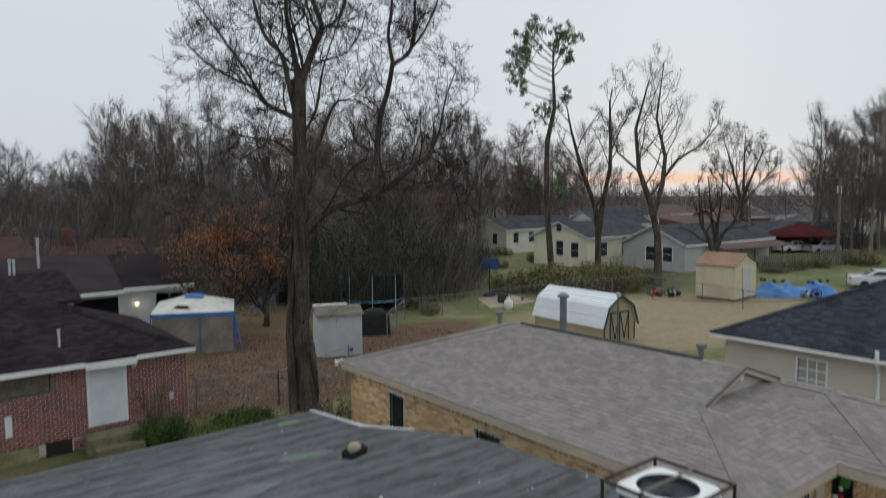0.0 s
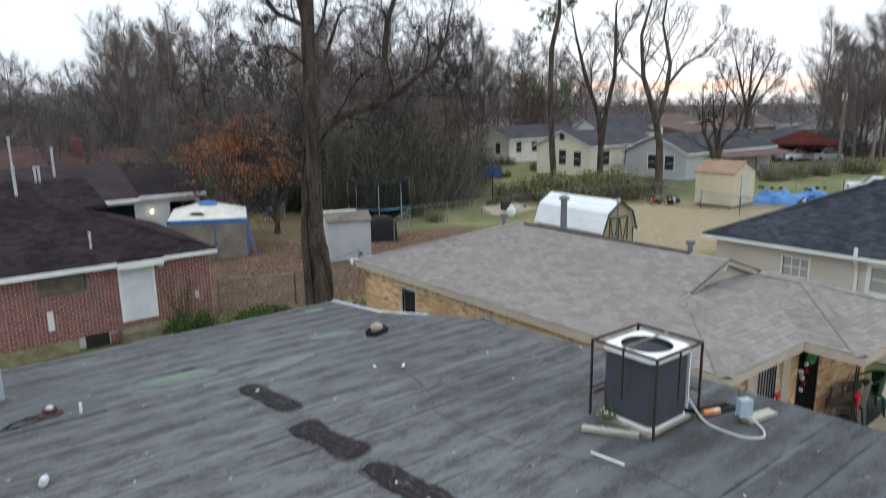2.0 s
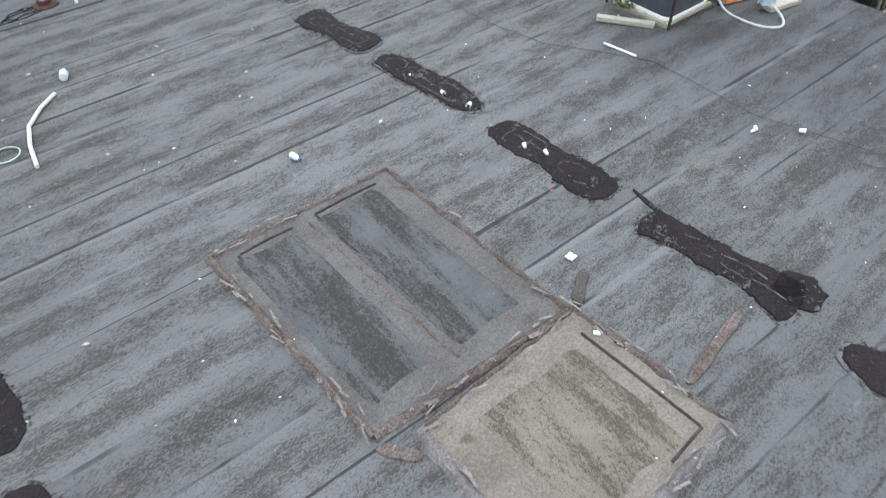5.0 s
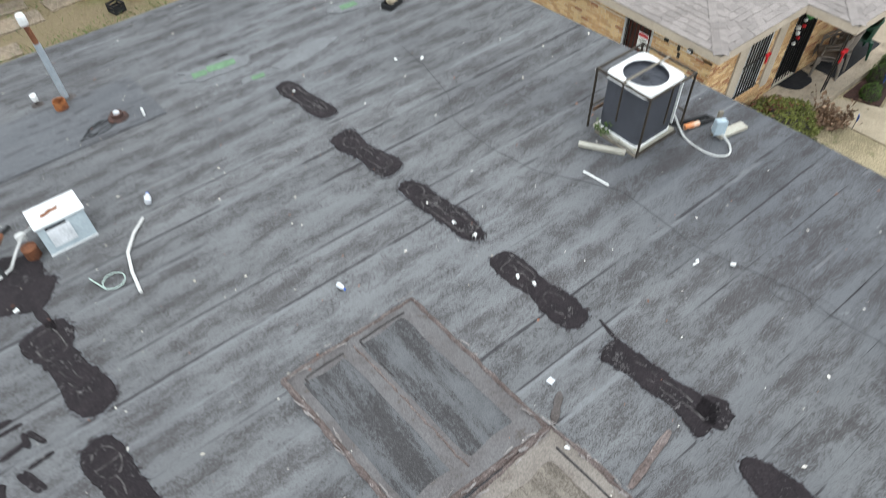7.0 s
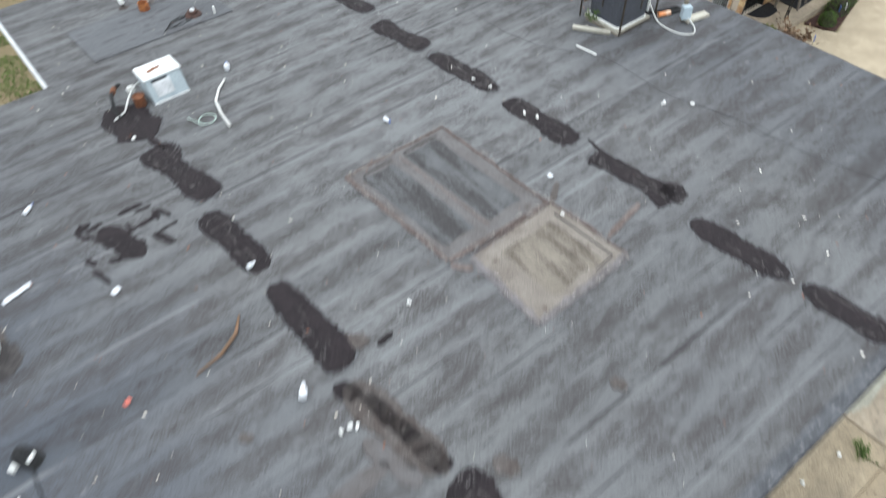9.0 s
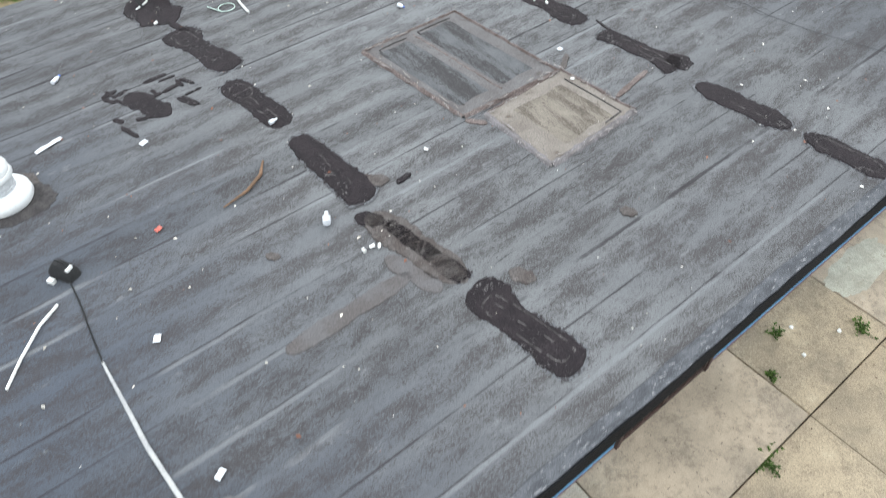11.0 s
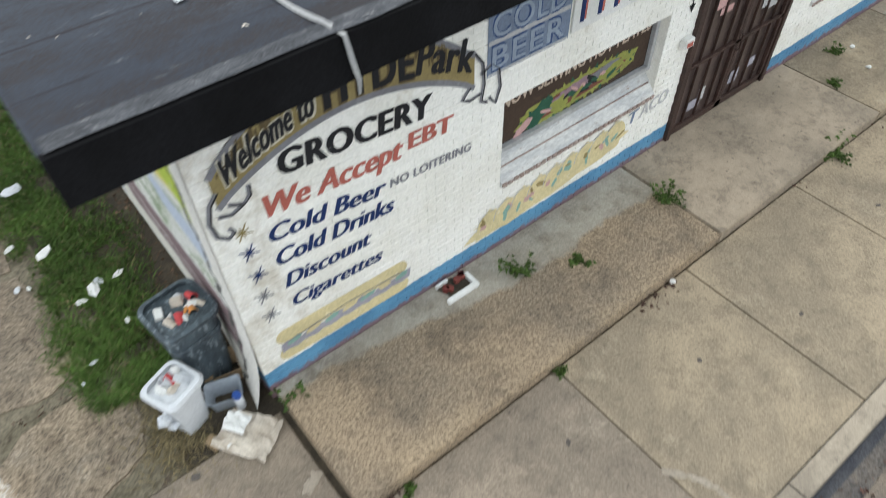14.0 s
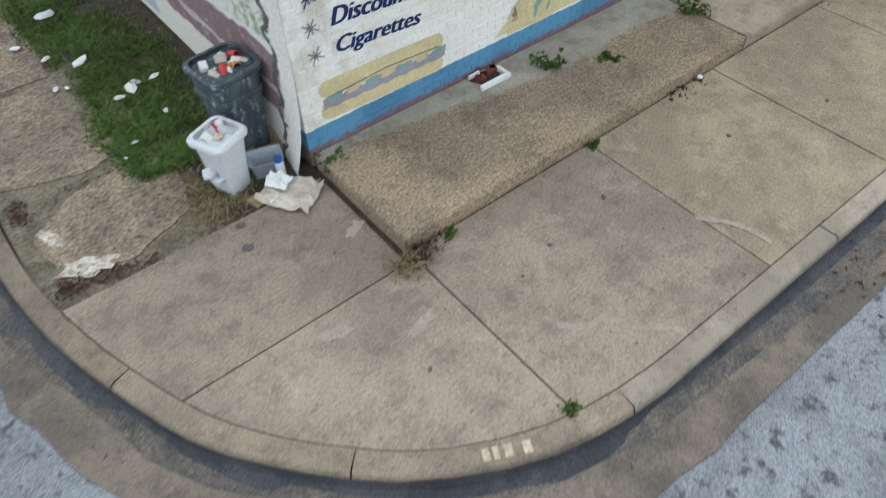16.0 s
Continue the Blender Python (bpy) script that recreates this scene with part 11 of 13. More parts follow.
# front door in the porch
pd = thing("door_2", "dark front door behind an iron grille with holiday ornaments", "door", kind="structure")
DX = WW + 2.86
part("leaf", Geo().box(DX, DX + 0.96, WS + 0.12, WS + 0.16, 0.6, 2.58), m_fascia, pd)
for a, b, c, d in ((0.0, 0.05, 0.6, 2.58), (0.91, 0.96, 0.6, 2.58), (0.05, 0.91, 2.52, 2.58)):
    part("door_frame", Geo().box(DX + a, DX + b, WS, WS + 0.12, c, d), m_bars, pd)
for k in range(7):
    part("bar", Geo().box(DX + 0.13 + 0.115 * k, DX + 0.145 + 0.115 * k, WS + 0.03, WS + 0.045, 0.62, 2.52), m_bars, pd)
part("wreath", Geo().tube([(DX + 0.52 + 0.13 * math.cos(a), WS - 0.02, 2.28 + 0.13 * math.sin(a)) for a in np.linspace(0, 6.28, 20)], 0.06, 6), leaf_mat("bright_wreath", (0.09, 0.30, 0.10), (0.05, 0.2, 0.06)), pd, "bright green wreath")
for x, z, m_, q in ((0.42, 2.25, m_bow, 0.06), (0.12, 2.05, m_whitepaint, 0.055), (0.2, 1.9, m_whitepaint, 0.05), (0.3, 1.75, m_bow, 0.045), (0.2, 1.65, m_whitepaint, 0.045), (0.36, 2.0, m_bow, 0.045), (0.33, 2.15, m_whitepaint, 0.045)):
    part("ornament", Geo().lathe([(0.0, -q), (q * 0.9, -q * 0.5), (q, 0.0), (q * 0.9, q * 0.5), (0.0, q)], 8, (DX + x, WS - 0.02, z)), m_, pd, smooth=True)


def resin_chair(at, rz, material, label, stack=1):
    """Tub-shaped resin chair: one curved shell for back and arms, slatted, on four splayed legs."""
    t = thing("garden_chair", label, "chair", at, rz, "porch chairs")
    for s in range(stack):
        z0 = 0.09 * s
        part("seat", Geo().prism(rrect(0.25, 0.24, 0.08), 0.40 + z0, 0.425 + z0), material, t, bevel=0.008)
        for x in (-0.25, 0.25):
            for y in (-0.24, 0.22):
                part("leg", Geo().loft([[(x * k + dx, y * k + dy, z) for dx, dy in rrect(w, w, 0.012, 2)] for k, w, z in ((1.2, 0.022, z0), (1.08, 0.03, 0.25 + z0), (0.98, 0.042, 0.42 + z0))]), material, t, smooth=True)
        rim = []
        for a in np.linspace(-2.45, 2.45, 21):
            high = 0.66 + 0.22 * max(0.0, math.cos(a * 0.62)) ** 1.5
            rim.append((0.30 * math.sin(a), 0.02 + 0.28 * math.cos(a), high + z0))
        part("armrest", Geo().tube([(rim[0][0], rim[0][1], 0.42 + z0)] + rim + [(rim[-1][0], rim[-1][1], 0.42 + z0)], 0.026, 6), material, t, smooth=True)
        back = part("backrest", Geo().loft([[(x * k, 0.02 + (y - 0.02) * k, 0.42 + z0 + (z - z0 - 0.42) * f) for x, y, z in rim[5:16]] for f, k in ((0.0, 0.82), (0.35, 0.93), (0.7, 0.99), (1.0, 1.0))], closed=False, cap=False), material, t, smooth=True)
        for i in range(6, 15, 2):
            x, y, z = rim[i]
            part("slat", Geo().tube([(x * 0.80, 0.02 + (y - 0.02) * 0.80, 0.44 + z0), (x * 0.97, 0.02 + (y - 0.02) * 0.97, z - 0.02)], 0.012, 4), material, back)
    return t


m_resin = mat("taupe_resin", (0.175, 0.150, 0.130), (0.135, 0.115, 0.10), 0.45, 3, 30, 0.08, 0.05)
m_greenresin = mat("dark_green_resin", (0.015, 0.06, 0.035), (0.012, 0.045, 0.028), 0.4, 3, 30, 0.08, 0.05)
resin_chair((13.75, 4.42, 0.60), 215, m_resin, "stacked taupe resin chairs on the porch", 2)
resin_chair((14.3, 4.45, 0.60), 200, m_resin, "taupe resin chair on the porch")
resin_chair((15.0, 4.4, 0.60), 215, m_greenresin, "dark green resin chair on the porch")
m_hedgeleaf = leaf_mat("hedge_leaf", (0.185, 0.200, 0.050), (0.120, 0.128, 0.034))


def mound(name, label, at, rx, ry, h, seed, leaf_m, n, size, dead=0):
    """A clipped bush: a close, lumpy dome of small leaves round a woody core."""
    r = random.Random(seed)
    t = thing(name, label, "shrub", at)

    def skin(a, e, k=1.0):
        q = k * (1 + 0.16 * noise.noise((2.1 * math.cos(a) + seed, 2.1 * math.sin(a), 2.4 * e)))
        return (rx * q * math.cos(a) * math.cos(e), ry * q * math.sin(a) * math.cos(e), h * q * math.sin(e) ** 0.8)

    core = part("stem", Geo().loft([[skin(a, e, 0.90) for a in np.linspace(0, 2 * math.pi, 25)[:-1]] for e in np.linspace(0.0, 1.5, 8)]), m_twig, t, smooth=True)
    g, dead_g = Geo(), Geo()
    for k in range(n):
        leaves(g, [skin(r.uniform(0, 2 * math.pi), math.asin(r.random()), r.uniform(0.88, 1.03))], size * 0.7, 4, size, r, 0.9)
    part("foliage", g, leaf_m, core)
    if dead:
        for k in range(dead):
            leaves(dead_g, [skin(r.gauss(1.2, 0.8), r.uniform(0.6, 1.5), r.uniform(1.0, 1.04))], size, 2, size * 1.5, r, 0.3)
        part("dead_leaf", dead_g, m_rustleaf, core, "brown dead leaves caught on top")
    return t


mound("hedge_bush", "clipped olive-green bush dotted with dead leaves", (11.10, 3.95, 0.38), 1.28, 0.76, 0.60, 81, m_hedgeleaf, 3600, 0.026, 110)
dry = thing("dry_plant", "withered brown reeds beside the clipped bush", "plant", (12.45, 3.50, 0.42))
g, g2 = Geo(), Geo()
for k in range(70):
    a = r_.uniform(0, 6.28)
    q = wander((r_.gauss(0, 0.13), r_.gauss(0, 0.17), 0), (math.cos(a) * 0.7, math.sin(a) * 0.7, 0.8), r_.uniform(0.25, 0.62), 4, r_, 0.3, -0.08)
    g.tube(q, [0.006, 0.006, 0.005, 0.004, 0.002], 3, cap=False)
    leaves(g2, q[1:], 0.05, 2, 0.055, r_, 0.6)
dstem = part("stem", g, m_stick, dry)
tagged(part("dead_leaf", g2, m_litter, dstem), kind="stuff")
structure("flower_bed", Geo().prism([(13.5, 3.68), (13.72, 2.96), (15.6, 3.4), (15.5, 3.72)], 0.2, 0.49), mat("dark_mulch", (0.06, 0.028, 0.022), (0.04, 0.022, 0.018), 0.95, 8, 60, 0.4, 0.6, world=True), "dark mulched flower bed")
for k, (x, y, s) in enumerate(((13.85, 3.3, 0.21), (14.55, 3.45, 0.28), (15.1, 3.55, 0.25))):
    mound("box_shrub", "round clipped green shrub in the mulch", (x, y, 0.46), s, s, 1.75 * s, 90 + k, m_shrubleaf, 700, 0.014)
for x, y, m_ in ((14.3, 3.3, m_bluecap), (12.6, 2.95, m_bluecap), (14.5, 3.25, m_whitepaint)):
    t = thing("garden_sign", "small coloured garden sign on a stake", "sign", (x, y, 0.46), 30)
    part("stake", Geo().box(-0.008, 0.008, -0.004, 0.004, -0.02, 0.25), m_bars, t)
    part("board", Geo().box(-0.06, 0.06, -0.006, 0.006, 0.22, 0.36), m_, t, bevel=0.004)
# roof fittings of the tan house
m_lead = mat("grey_vent_metal", (0.20, 0.21, 0.215), (0.15, 0.155, 0.16), 0.5, 4, 40, 0.1, 0.1, metal=0.4)
fl = thing("roof_flue", "tall grey flue pipe with a rain cap on the shingle roof", "flue pipe", (13.3, 11.75, 3.55))
part("pipe", Geo().lathe([(0.0, 0.0), (0.09, 0.0), (0.09, 1.12), (0.0, 1.12)], 14), m_lead, fl, smooth=True)
part("cap", Geo().lathe([(0.0, 1.12), (0.15, 1.14), (0.16, 1.18), (0.06, 1.26), (0.0, 1.26)], 14), m_lead, fl, smooth=True)
for x, y, z in ((13.5, 7.97, 3.6), (13.1, 13.93, 3.6)):
    v_ = thing("roof_vent", "short grey vent pipe with cap behind the ridge", "vent", (x, y, z))
    part("pipe", Geo().lathe([(0.0, 0.0), (0.06, 0.0), (0.06, 0.42), (0.0, 0.42)], 12), m_lead, v_, smooth=True)
    part("cap", Geo().lathe([(0.0, 0.36), (0.11, 0.37), (0.11, 0.47), (0.0, 0.5)], 12), m_lead, v_, smooth=True)
lampf = thing("flood_light", "small black floodlight on the eaves board", "lamp", (9.2, 5.15, 2.62), 90)
part("head", Geo().box(-0.05, 0.05, -0.03, 0.03, 0.0, 0.08), m_bars, lampf, bevel=0.01)
part("arm", Geo().tube([(0, 0, 0.02), (0, -0.1, -0.05)], 0.012, 6), m_bars, lampf)
part("glass", Geo().box(-0.04, 0.04, 0.03, 0.036, 0.015, 0.065), m_flash, lampf)
fl2 = thing("corner_light", "white twin floodlight at the roof corner", "lamp", (9.3, 16.2, 2.7))
for x in (-0.1, 0.06):
    part("head", Geo().lathe([(0.0, 0.0), (0.05, 0.02), (0.075, 0.16), (0.0, 0.18)], 12, (x, 0.1, -0.02)), m_whitepaint, fl2, smooth=True)

# ---- red house: door, window, roof fittings ----
sash_window(red, (-17.1 + 18.95, RW, 1.85), (1, 0, 0), (0, -1, 0), 1.25, 0.6, m_wood, 1, 1, fw=0.05, depth=0.08)
part("boarded_window", Geo().box(1.86, 3.08, RW + 0.03, RW + 0.05, 1.86, 2.44), mat("grimy_board", (0.16, 0.145, 0.12), (0.10, 0.09, 0.075), 0.9, 2, 30, 0.25, 0.2), red, "grimy boarded pane")
wd = part("white_door", Geo().box(4.1, 5.05, RW - 0.03, RW + 0.02, 0.6, 2.42), mat("dirty_white_panel", (0.66, 0.68, 0.69), (0.56, 0.58, 0.60), 0.6, 1.5, 40, 0.06, 0.1, world=True, dirt=(0.42, 0.42, 0.40), amount=-0.03), red, "flat dirty-white door panel", bevel=0.006)
part("door_frame", Geo().box(4.02, 4.1, RW - 0.035, RW + 0.05, 0.6, 2.45).box(5.05, 5.13, RW - 0.035, RW + 0.05, 0.6, 2.45), m_whitepaint, red)
st = thing("door_steps", "mossy concrete block steps below the white door", "steps", (4.6, RW - 0.05, -0.05), kind="structure")
m_moss = mat("mossy_concrete", (0.20, 0.175, 0.12), (0.14, 0.13, 0.07), 0.95, 3, 40, 0.2, 0.4, world=True)
part("block", Geo().box(-0.75, 0.75, -0.75, 0.0, 0.0, 0.5), m_moss, st, bevel=0.02)
part("block", Geo().box(-0.6, 0.7, -1.15, -0.75, 0.0, 0.25), m_moss, st, bevel=0.02)
part("wall_patch", Geo().box(1.95, 2.12, RW - 0.016, RW - 0.010, 0.75, 1.35), m_whitepaint, red, "white paint drip")
part("wall_lamp", Geo().lathe([(0.0, 0.0), (0.1, 0.0), (0.08, 0.1), (0.0, 0.12)], 12, m=pose(5.35, RW - 0.01, 2.28, 90, 0, 0)), m_flash, red, "round wall lamp", smooth=True)
part("meter", Geo().box(6.35, 6.47, RW - 0.06, RW - 0.008, 1.0, 1.2), m_flash, red)
for x, y, z, h, w_ in ((3.66, 41.0, 4.25, 1.6, 0.06), (5.55, 41.0, 3.85, 1.38, 0.07), (2.8, 26.95, 4.85, 0.4, 0.04), (3.46, 22.5, 3.0, 0.45, 0.035), (2.92, 26.95, 4.85, 0.4, 0.04), (2.06, 26.1, 4.44, 0.9, 0.05)):
    v_ = thing("roof_vent", "pale vent pipe rising from the dark roof", "vent", (x, y, z), group="red house vents")
    part("pipe", Geo().lathe([(0.0, -0.2), (w_, -0.2), (w_, h), (0.0, h)], 10), m_flash, v_, smooth=True)
    part("cap", Geo().lathe([(0.0, h), (w_ * 1.35, h), (w_ * 1.35, h + 0.08), (0.0, h + 0.09)], 10), m_flash, v_, smooth=True)
brush("wall_shrub", "drooping green fern-like shrub against the brick wall", (5.85, 21.25, 0), 0.72, 0.42, 0.85, 83, m_shrubleaf, 30, 90, 0.032, m_twig)
ivy = thing("wall_ivy", "yellow-green ivy climbing the brick wall", "ivy", (5.95, RW - 0.03, 0))
q_ = random.Random(87)
g, g2 = Geo(), Geo()
for k in range(9):
    w_ = wander((q_.gauss(0, 0.14), 0, 0.2), (q_.gauss(0, 0.25), 0, 1), q_.uniform(0.9, 1.7), 6, q_, 0.25, 0.02)
    w_ = [Vector((p.x, min(max(p.y, -0.04), 0.0), p.z)) for p in w_]
    g.tube(w_, 0.005, 3, cap=False)
    leaves(g2, w_[2:], 0.07, 12, 0.032, q_, 1.0)
vine = part("stem", g, m_twig, ivy)
part("foliage", g2, leaf_mat("ivy_leaf", (0.13, 0.175, 0.045), (0.09, 0.125, 0.032)), vine)
brush("yard_brambles", "low green brambles between the shop and the yard", (8.6, 21.6, 0), 0.9, 0.6, 0.42, 84, m_shrubleaf, 14, 70, 0.035, m_stick)
brush("yard_brambles", "low dry brambles in front of the big tree", (10.6, 19.4, 0), 1.4, 0.9, 0.7, 85, m_brushleaf, 9, 70, 0.04, m_stick)
grass("rough_grass", "bright green grass beside the brick house", 2600, lambda r: (r.gauss(8.2, 0.75), r.gauss(21.3, 0.6), -0.05), 0.05, 0.18, m_grassblade, 7, 0.6)
grass("rough_grass", "rough grass behind the shop", 3500, lambda r: (r.uniform(-3.5, 9.0), 12.6 + abs(r.gauss(0, 3.2)), -0.05), 0.04, 0.13, m_grassblade, 5, 0.6)
grass("rough_grass", "dry rough grass behind the shop", 4500, lambda r: (r.uniform(-6, 9.0), r.uniform(12.8, 21.0), -0.05), 0.03, 0.12, m_drygrass, 6, 0.7)
def back_corner(r):
    x, y = r.uniform(-4.5, -0.8), r.uniform(12.7, 17.5)
    return (x, y, -0.05) if noise.noise((x * 1.3, y * 1.3, 11.0)) > -0.05 else None


grass("rough_grass", "bright green grass patches behind the shop corner", 9000, back_corner, 0.04, 0.14, m_grassblade, 9, 0.6)
grass("rough_grass", "green grass tufts among the slabs behind the shop", 3200, lambda r: (r.uniform(-3.0, 4.0), r.choice((17.6, 18.2, 20.6)) + r.gauss(0, 0.25), -0.05), 0.03, 0.11, m_grassblade, 8, 0.6)
for x, y, w_, l_ in ((0.3, 19.95, 1.3, 0.8), (1.65, 20.35, 0.95, 0.8), (-0.9, 19.6, 1.0, 0.9), (-0.6, 18.6, 1.2, 0.7), (0.2, 20.9, 1.2, 0.7)):
    part("slab", Geo().box(-w_ / 2, w_ / 2, -l_ / 2, l_ / 2, -0.1, 0.0), m_apron, side, bevel=0.02).matrix_basis = pose(x, y, -0.01, 0, 0, r_.uniform(-8, 8))

# ---- brown-roofed house and white annex behind ----
annex = thing("brown_roof_house", "low house with a dark brown roof and white annex", "house", kind="structure")
f1 = [(-14, 36.5, 2.75), (8.6, 36.5, 2.75), (9.2, 42.9, 4.2), (-14, 42.9, 4.2)]
f2 = [(8.6, 38.0, 2.65), (12.5, 37.8, 2.65), (13.0, 41.5, 4.1), (9.1, 42.6, 4.15)]
rf2 = part("roof", roof_face(f1), m_brownroof, annex)
part("roof_slope", roof_face(f2), m_brownroof, rf2)
m_redroof = mat("reddish_shingle", (0.090, 0.052, 0.048), (0.070, 0.042, 0.040), 0.92, 0.8, 30, 0.25, 0.4, world=True, spec=0.08)
part("wall", Geo().box(-14, 8.5, 37.0, 37.2, 0, 2.65).box(8.5, 12.3, 38.3, 38.5, 0, 2.6).box(12.1, 12.3, 38.5, 42.0, 0, 2.6), m_whitepaint, annex)
g = Geo()
strip_between((8.6, 37.96, 2.46), (12.5, 37.76, 2.46), 0.06, 0, 0.2, g, (0.05, 1, 0))
strip_between((-14, 36.46, 2.58), (8.6, 36.46, 2.58), 0.06, 0, 0.17, g, (0, 1, 0))
part("fascia", g, m_whitepaint, annex)
sash_window(annex, (10.6, 38.3, 1.5), (1, 0, 0), (0, -1, 0), 1.4, 0.7, m_whitepaint, 2, 1, fw=0.07, depth=0.02)
part("dark_opening", Geo().box(6.4, 8.4, 36.94, 36.98, 0.9, 2.4), m_fascia, annex)
lampw = thing("porch_lamp", "lit round porch lamp on the white wall", "lamp", (9.6, 38.18, 1.75))
n_ = Nodes("lamp_glow")
n_.b.inputs["Emission Color"].default_value, n_.b.inputs["Emission Strength"].default_value = (1.0, 0.82, 0.5, 1), 3.0
part("globe", Geo().lathe([(0.0, -0.1), (0.09, -0.05), (0.09, 0.05), (0.0, 0.1)], 10), n_.done((0.9, 0.8, 0.6), 0.4), lampw, smooth=True)
part("bracket", Geo().box(-0.02, 0.02, 0.0, 0.12, 0.08, 0.12), m_bars, lampw)
far1 = thing("far_house", "house with a reddish shingle roof beyond", "house", kind="structure")
part("roof", roof_face([(-8, 52, 2.7), (7.4, 52, 2.7), (7.0, 57, 4.7), (-8, 57, 4.7)]), m_redroof, far1)
part("roof_slope", roof_face([(7.6, 54, 2.6), (15.4, 54, 2.6), (14.6, 58.5, 4.2), (7.4, 58.5, 4.2)]), m_redroof, far1)
part("wall", Geo().box(-8, 14.5, 54.6, 55.0, 0, 3.0), m_brick_far, far1)
part("chimney", Geo().box(9.4, 10.2, 57.5, 58.3, 3.5, 5.1), m_brick_far, far1)

# ---- yard things ----
m_tarpwhite = mat("white_canopy_cloth", (0.60, 0.58, 0.52), (0.50, 0.48, 0.43), 0.8, 2, 20, 0.06, 0.1)
m_brightblue = mat("blue_frame", (0.05, 0.17, 0.45), (0.04, 0.14, 0.36), 0.6, 3, 20, 0.1, 0.05)
gz = thing("canopy_tent", "white-topped garden canopy with blue trim and grey screens", "canopy", (11.25, 34.0, -0.05), -22)
HX = 1.85
top_ = [(-HX, -HX, 2.0), (HX, -HX, 1.95), (HX, HX, 2.0), (-HX, HX, 2.05)]
pk = [(-0.4, -0.35, 2.52), (0.4, -0.35, 2.47), (0.4, 0.35, 2.5), (-0.4, 0.35, 2.54)]
part("roof_cloth", Geo().add(top_ + pk, [(0, 1, 5, 4), (1, 2, 6, 5), (2, 3, 7, 6), (3, 0, 4, 7), (4, 5, 6, 7)]), m_tarpwhite, gz, "white canopy cloth")
part("vent_cloth", Geo().add([(-0.45, -0.45, 2.56), (0.45, -0.45, 2.50), (0.45, 0.45, 2.54), (-0.45, 0.45, 2.58), (0, 0, 2.68)], [(0, 1, 4), (1, 2, 4), (2, 3, 4), (3, 0, 4)]), m_brightblue, gz)
part("torn_hole", Geo().add([(-0.9, -1.42, 2.18), (-0.1, -1.5, 2.14), (-0.3, -1.2, 2.24), (-0.7, -1.15, 2.26)], [(0, 1, 2, 3)]), m_fascia, gz)
for a, b in ((0, 1), (1, 2), (2, 3), (3, 0)):
    p, q = Vector(top_[a]), Vector(top_[b])
    part("valance", Geo().add([p, q, q - Vector((0, 0, 0.2)), p - Vector((0, 0, 0.2))], [(0, 1, 2, 3)]), m_brightblue, gz, "blue valance")
m_screen = mat("grey_screen_cloth", (0.27, 0.235, 0.195), (0.19, 0.165, 0.135), 0.9, 1, 20, 0.15, 0.1)
for k in range(4):
    x, y, z = top_[k]
    part("post", Geo().tube([(x, y, 0), (x, y, z)], 0.035, 6), m_brightblue, gz)
part("screen", Geo().box(-HX + 0.05, HX - 0.05, -HX + 0.02, -HX + 0.03, 0.0, 1.85), m_screen, gz)
part("screen", Geo().box(HX - 0.03, HX - 0.02, -HX + 0.05, HX - 0.05, 0.0, 1.85), m_screen, gz)
part("post", Geo().tube([(0.3, -HX, 0), (0.3, -HX, 1.98)], 0.03, 6), m_brightblue, gz)
part("brace", Geo().tube([(HX + 0.35, -HX - 0.2, 0), (HX, -HX, 1.9)], 0.03, 6), m_brightblue, gz)

shed = thing("metal_shed", "white ribbed metal garden shed with a debris-covered roof", "shed", (15.9, 28.1, -0.05), -20)
m_shedw = mat("white_ribbed_metal", (0.56, 0.57, 0.58), (0.48, 0.49, 0.50), 0.5, 1, 30, 0.06, 0.05, dirt=(0.30, 0.29, 0.27), amount=-0.03)
part("body", Geo().box(-1.02, 1.02, -0.8, 0.8, 0, 1.95), m_shedw, shed)
for k in range(15):
    x = -1.0 + k * 0.143
    part("rib", Geo().box(x - 0.012, x + 0.012, -0.82, -0.8, 0.02, 1.95), m_shedw, shed)
for k in range(11):
    y = -0.78 + k * 0.155
    part("rib", Geo().box(1.02, 1.04, y - 0.012, y + 0.012, 0.02, 1.95), m_shedw, shed)
part("roof", roof_face([(-1.1, -0.92, 1.95), (1.1, -0.92, 1.95), (1.1, 0, 2.28), (-1.1, 0, 2.28)], 0.05), m_wood, shed, "roof strewn with leaves and twigs")
part("roof_slope", roof_face([(1.1, 0.92, 1.95), (-1.1, 0.92, 1.95), (-1.1, 0, 2.28), (1.1, 0, 2.28)], 0.05), m_shedw, shed)
part("ridge_sheet", Geo().box(-1.1, 0.5, -0.05, 0.2, 2.28, 2.33), m_whitepaint, shed)
part("badge", Geo().prism([(0.5 + 0.1 * math.cos(a), 0.1 * math.sin(a)) for a in np.linspace(0, 6.28, 9)[:-1]], 0, 0.01, pose(0, -0.835, 0.28, 90, 0, 0)), m_bluecap, shed, "small blue sign")
g = Geo()
for k in range(14):
    q = wander((r_.uniform(-0.9, 0.3), r_.uniform(-0.9, 0.1), 2.12), (r_.gauss(0, 1), r_.gauss(0, 1), 0.25), r_.uniform(0.4, 1.0), 4, r_, 0.4, -0.05)
    g.tube(q, [0.012, 0.01, 0.008, 0.006, 0.003], 3)
tagged(part("dead_twig", g, m_twig, shed), kind="stuff")
grill = thing("covered_grill", "barbecue grill under a black cover", "grill", (19.6, 30.6, -0.05), -25)
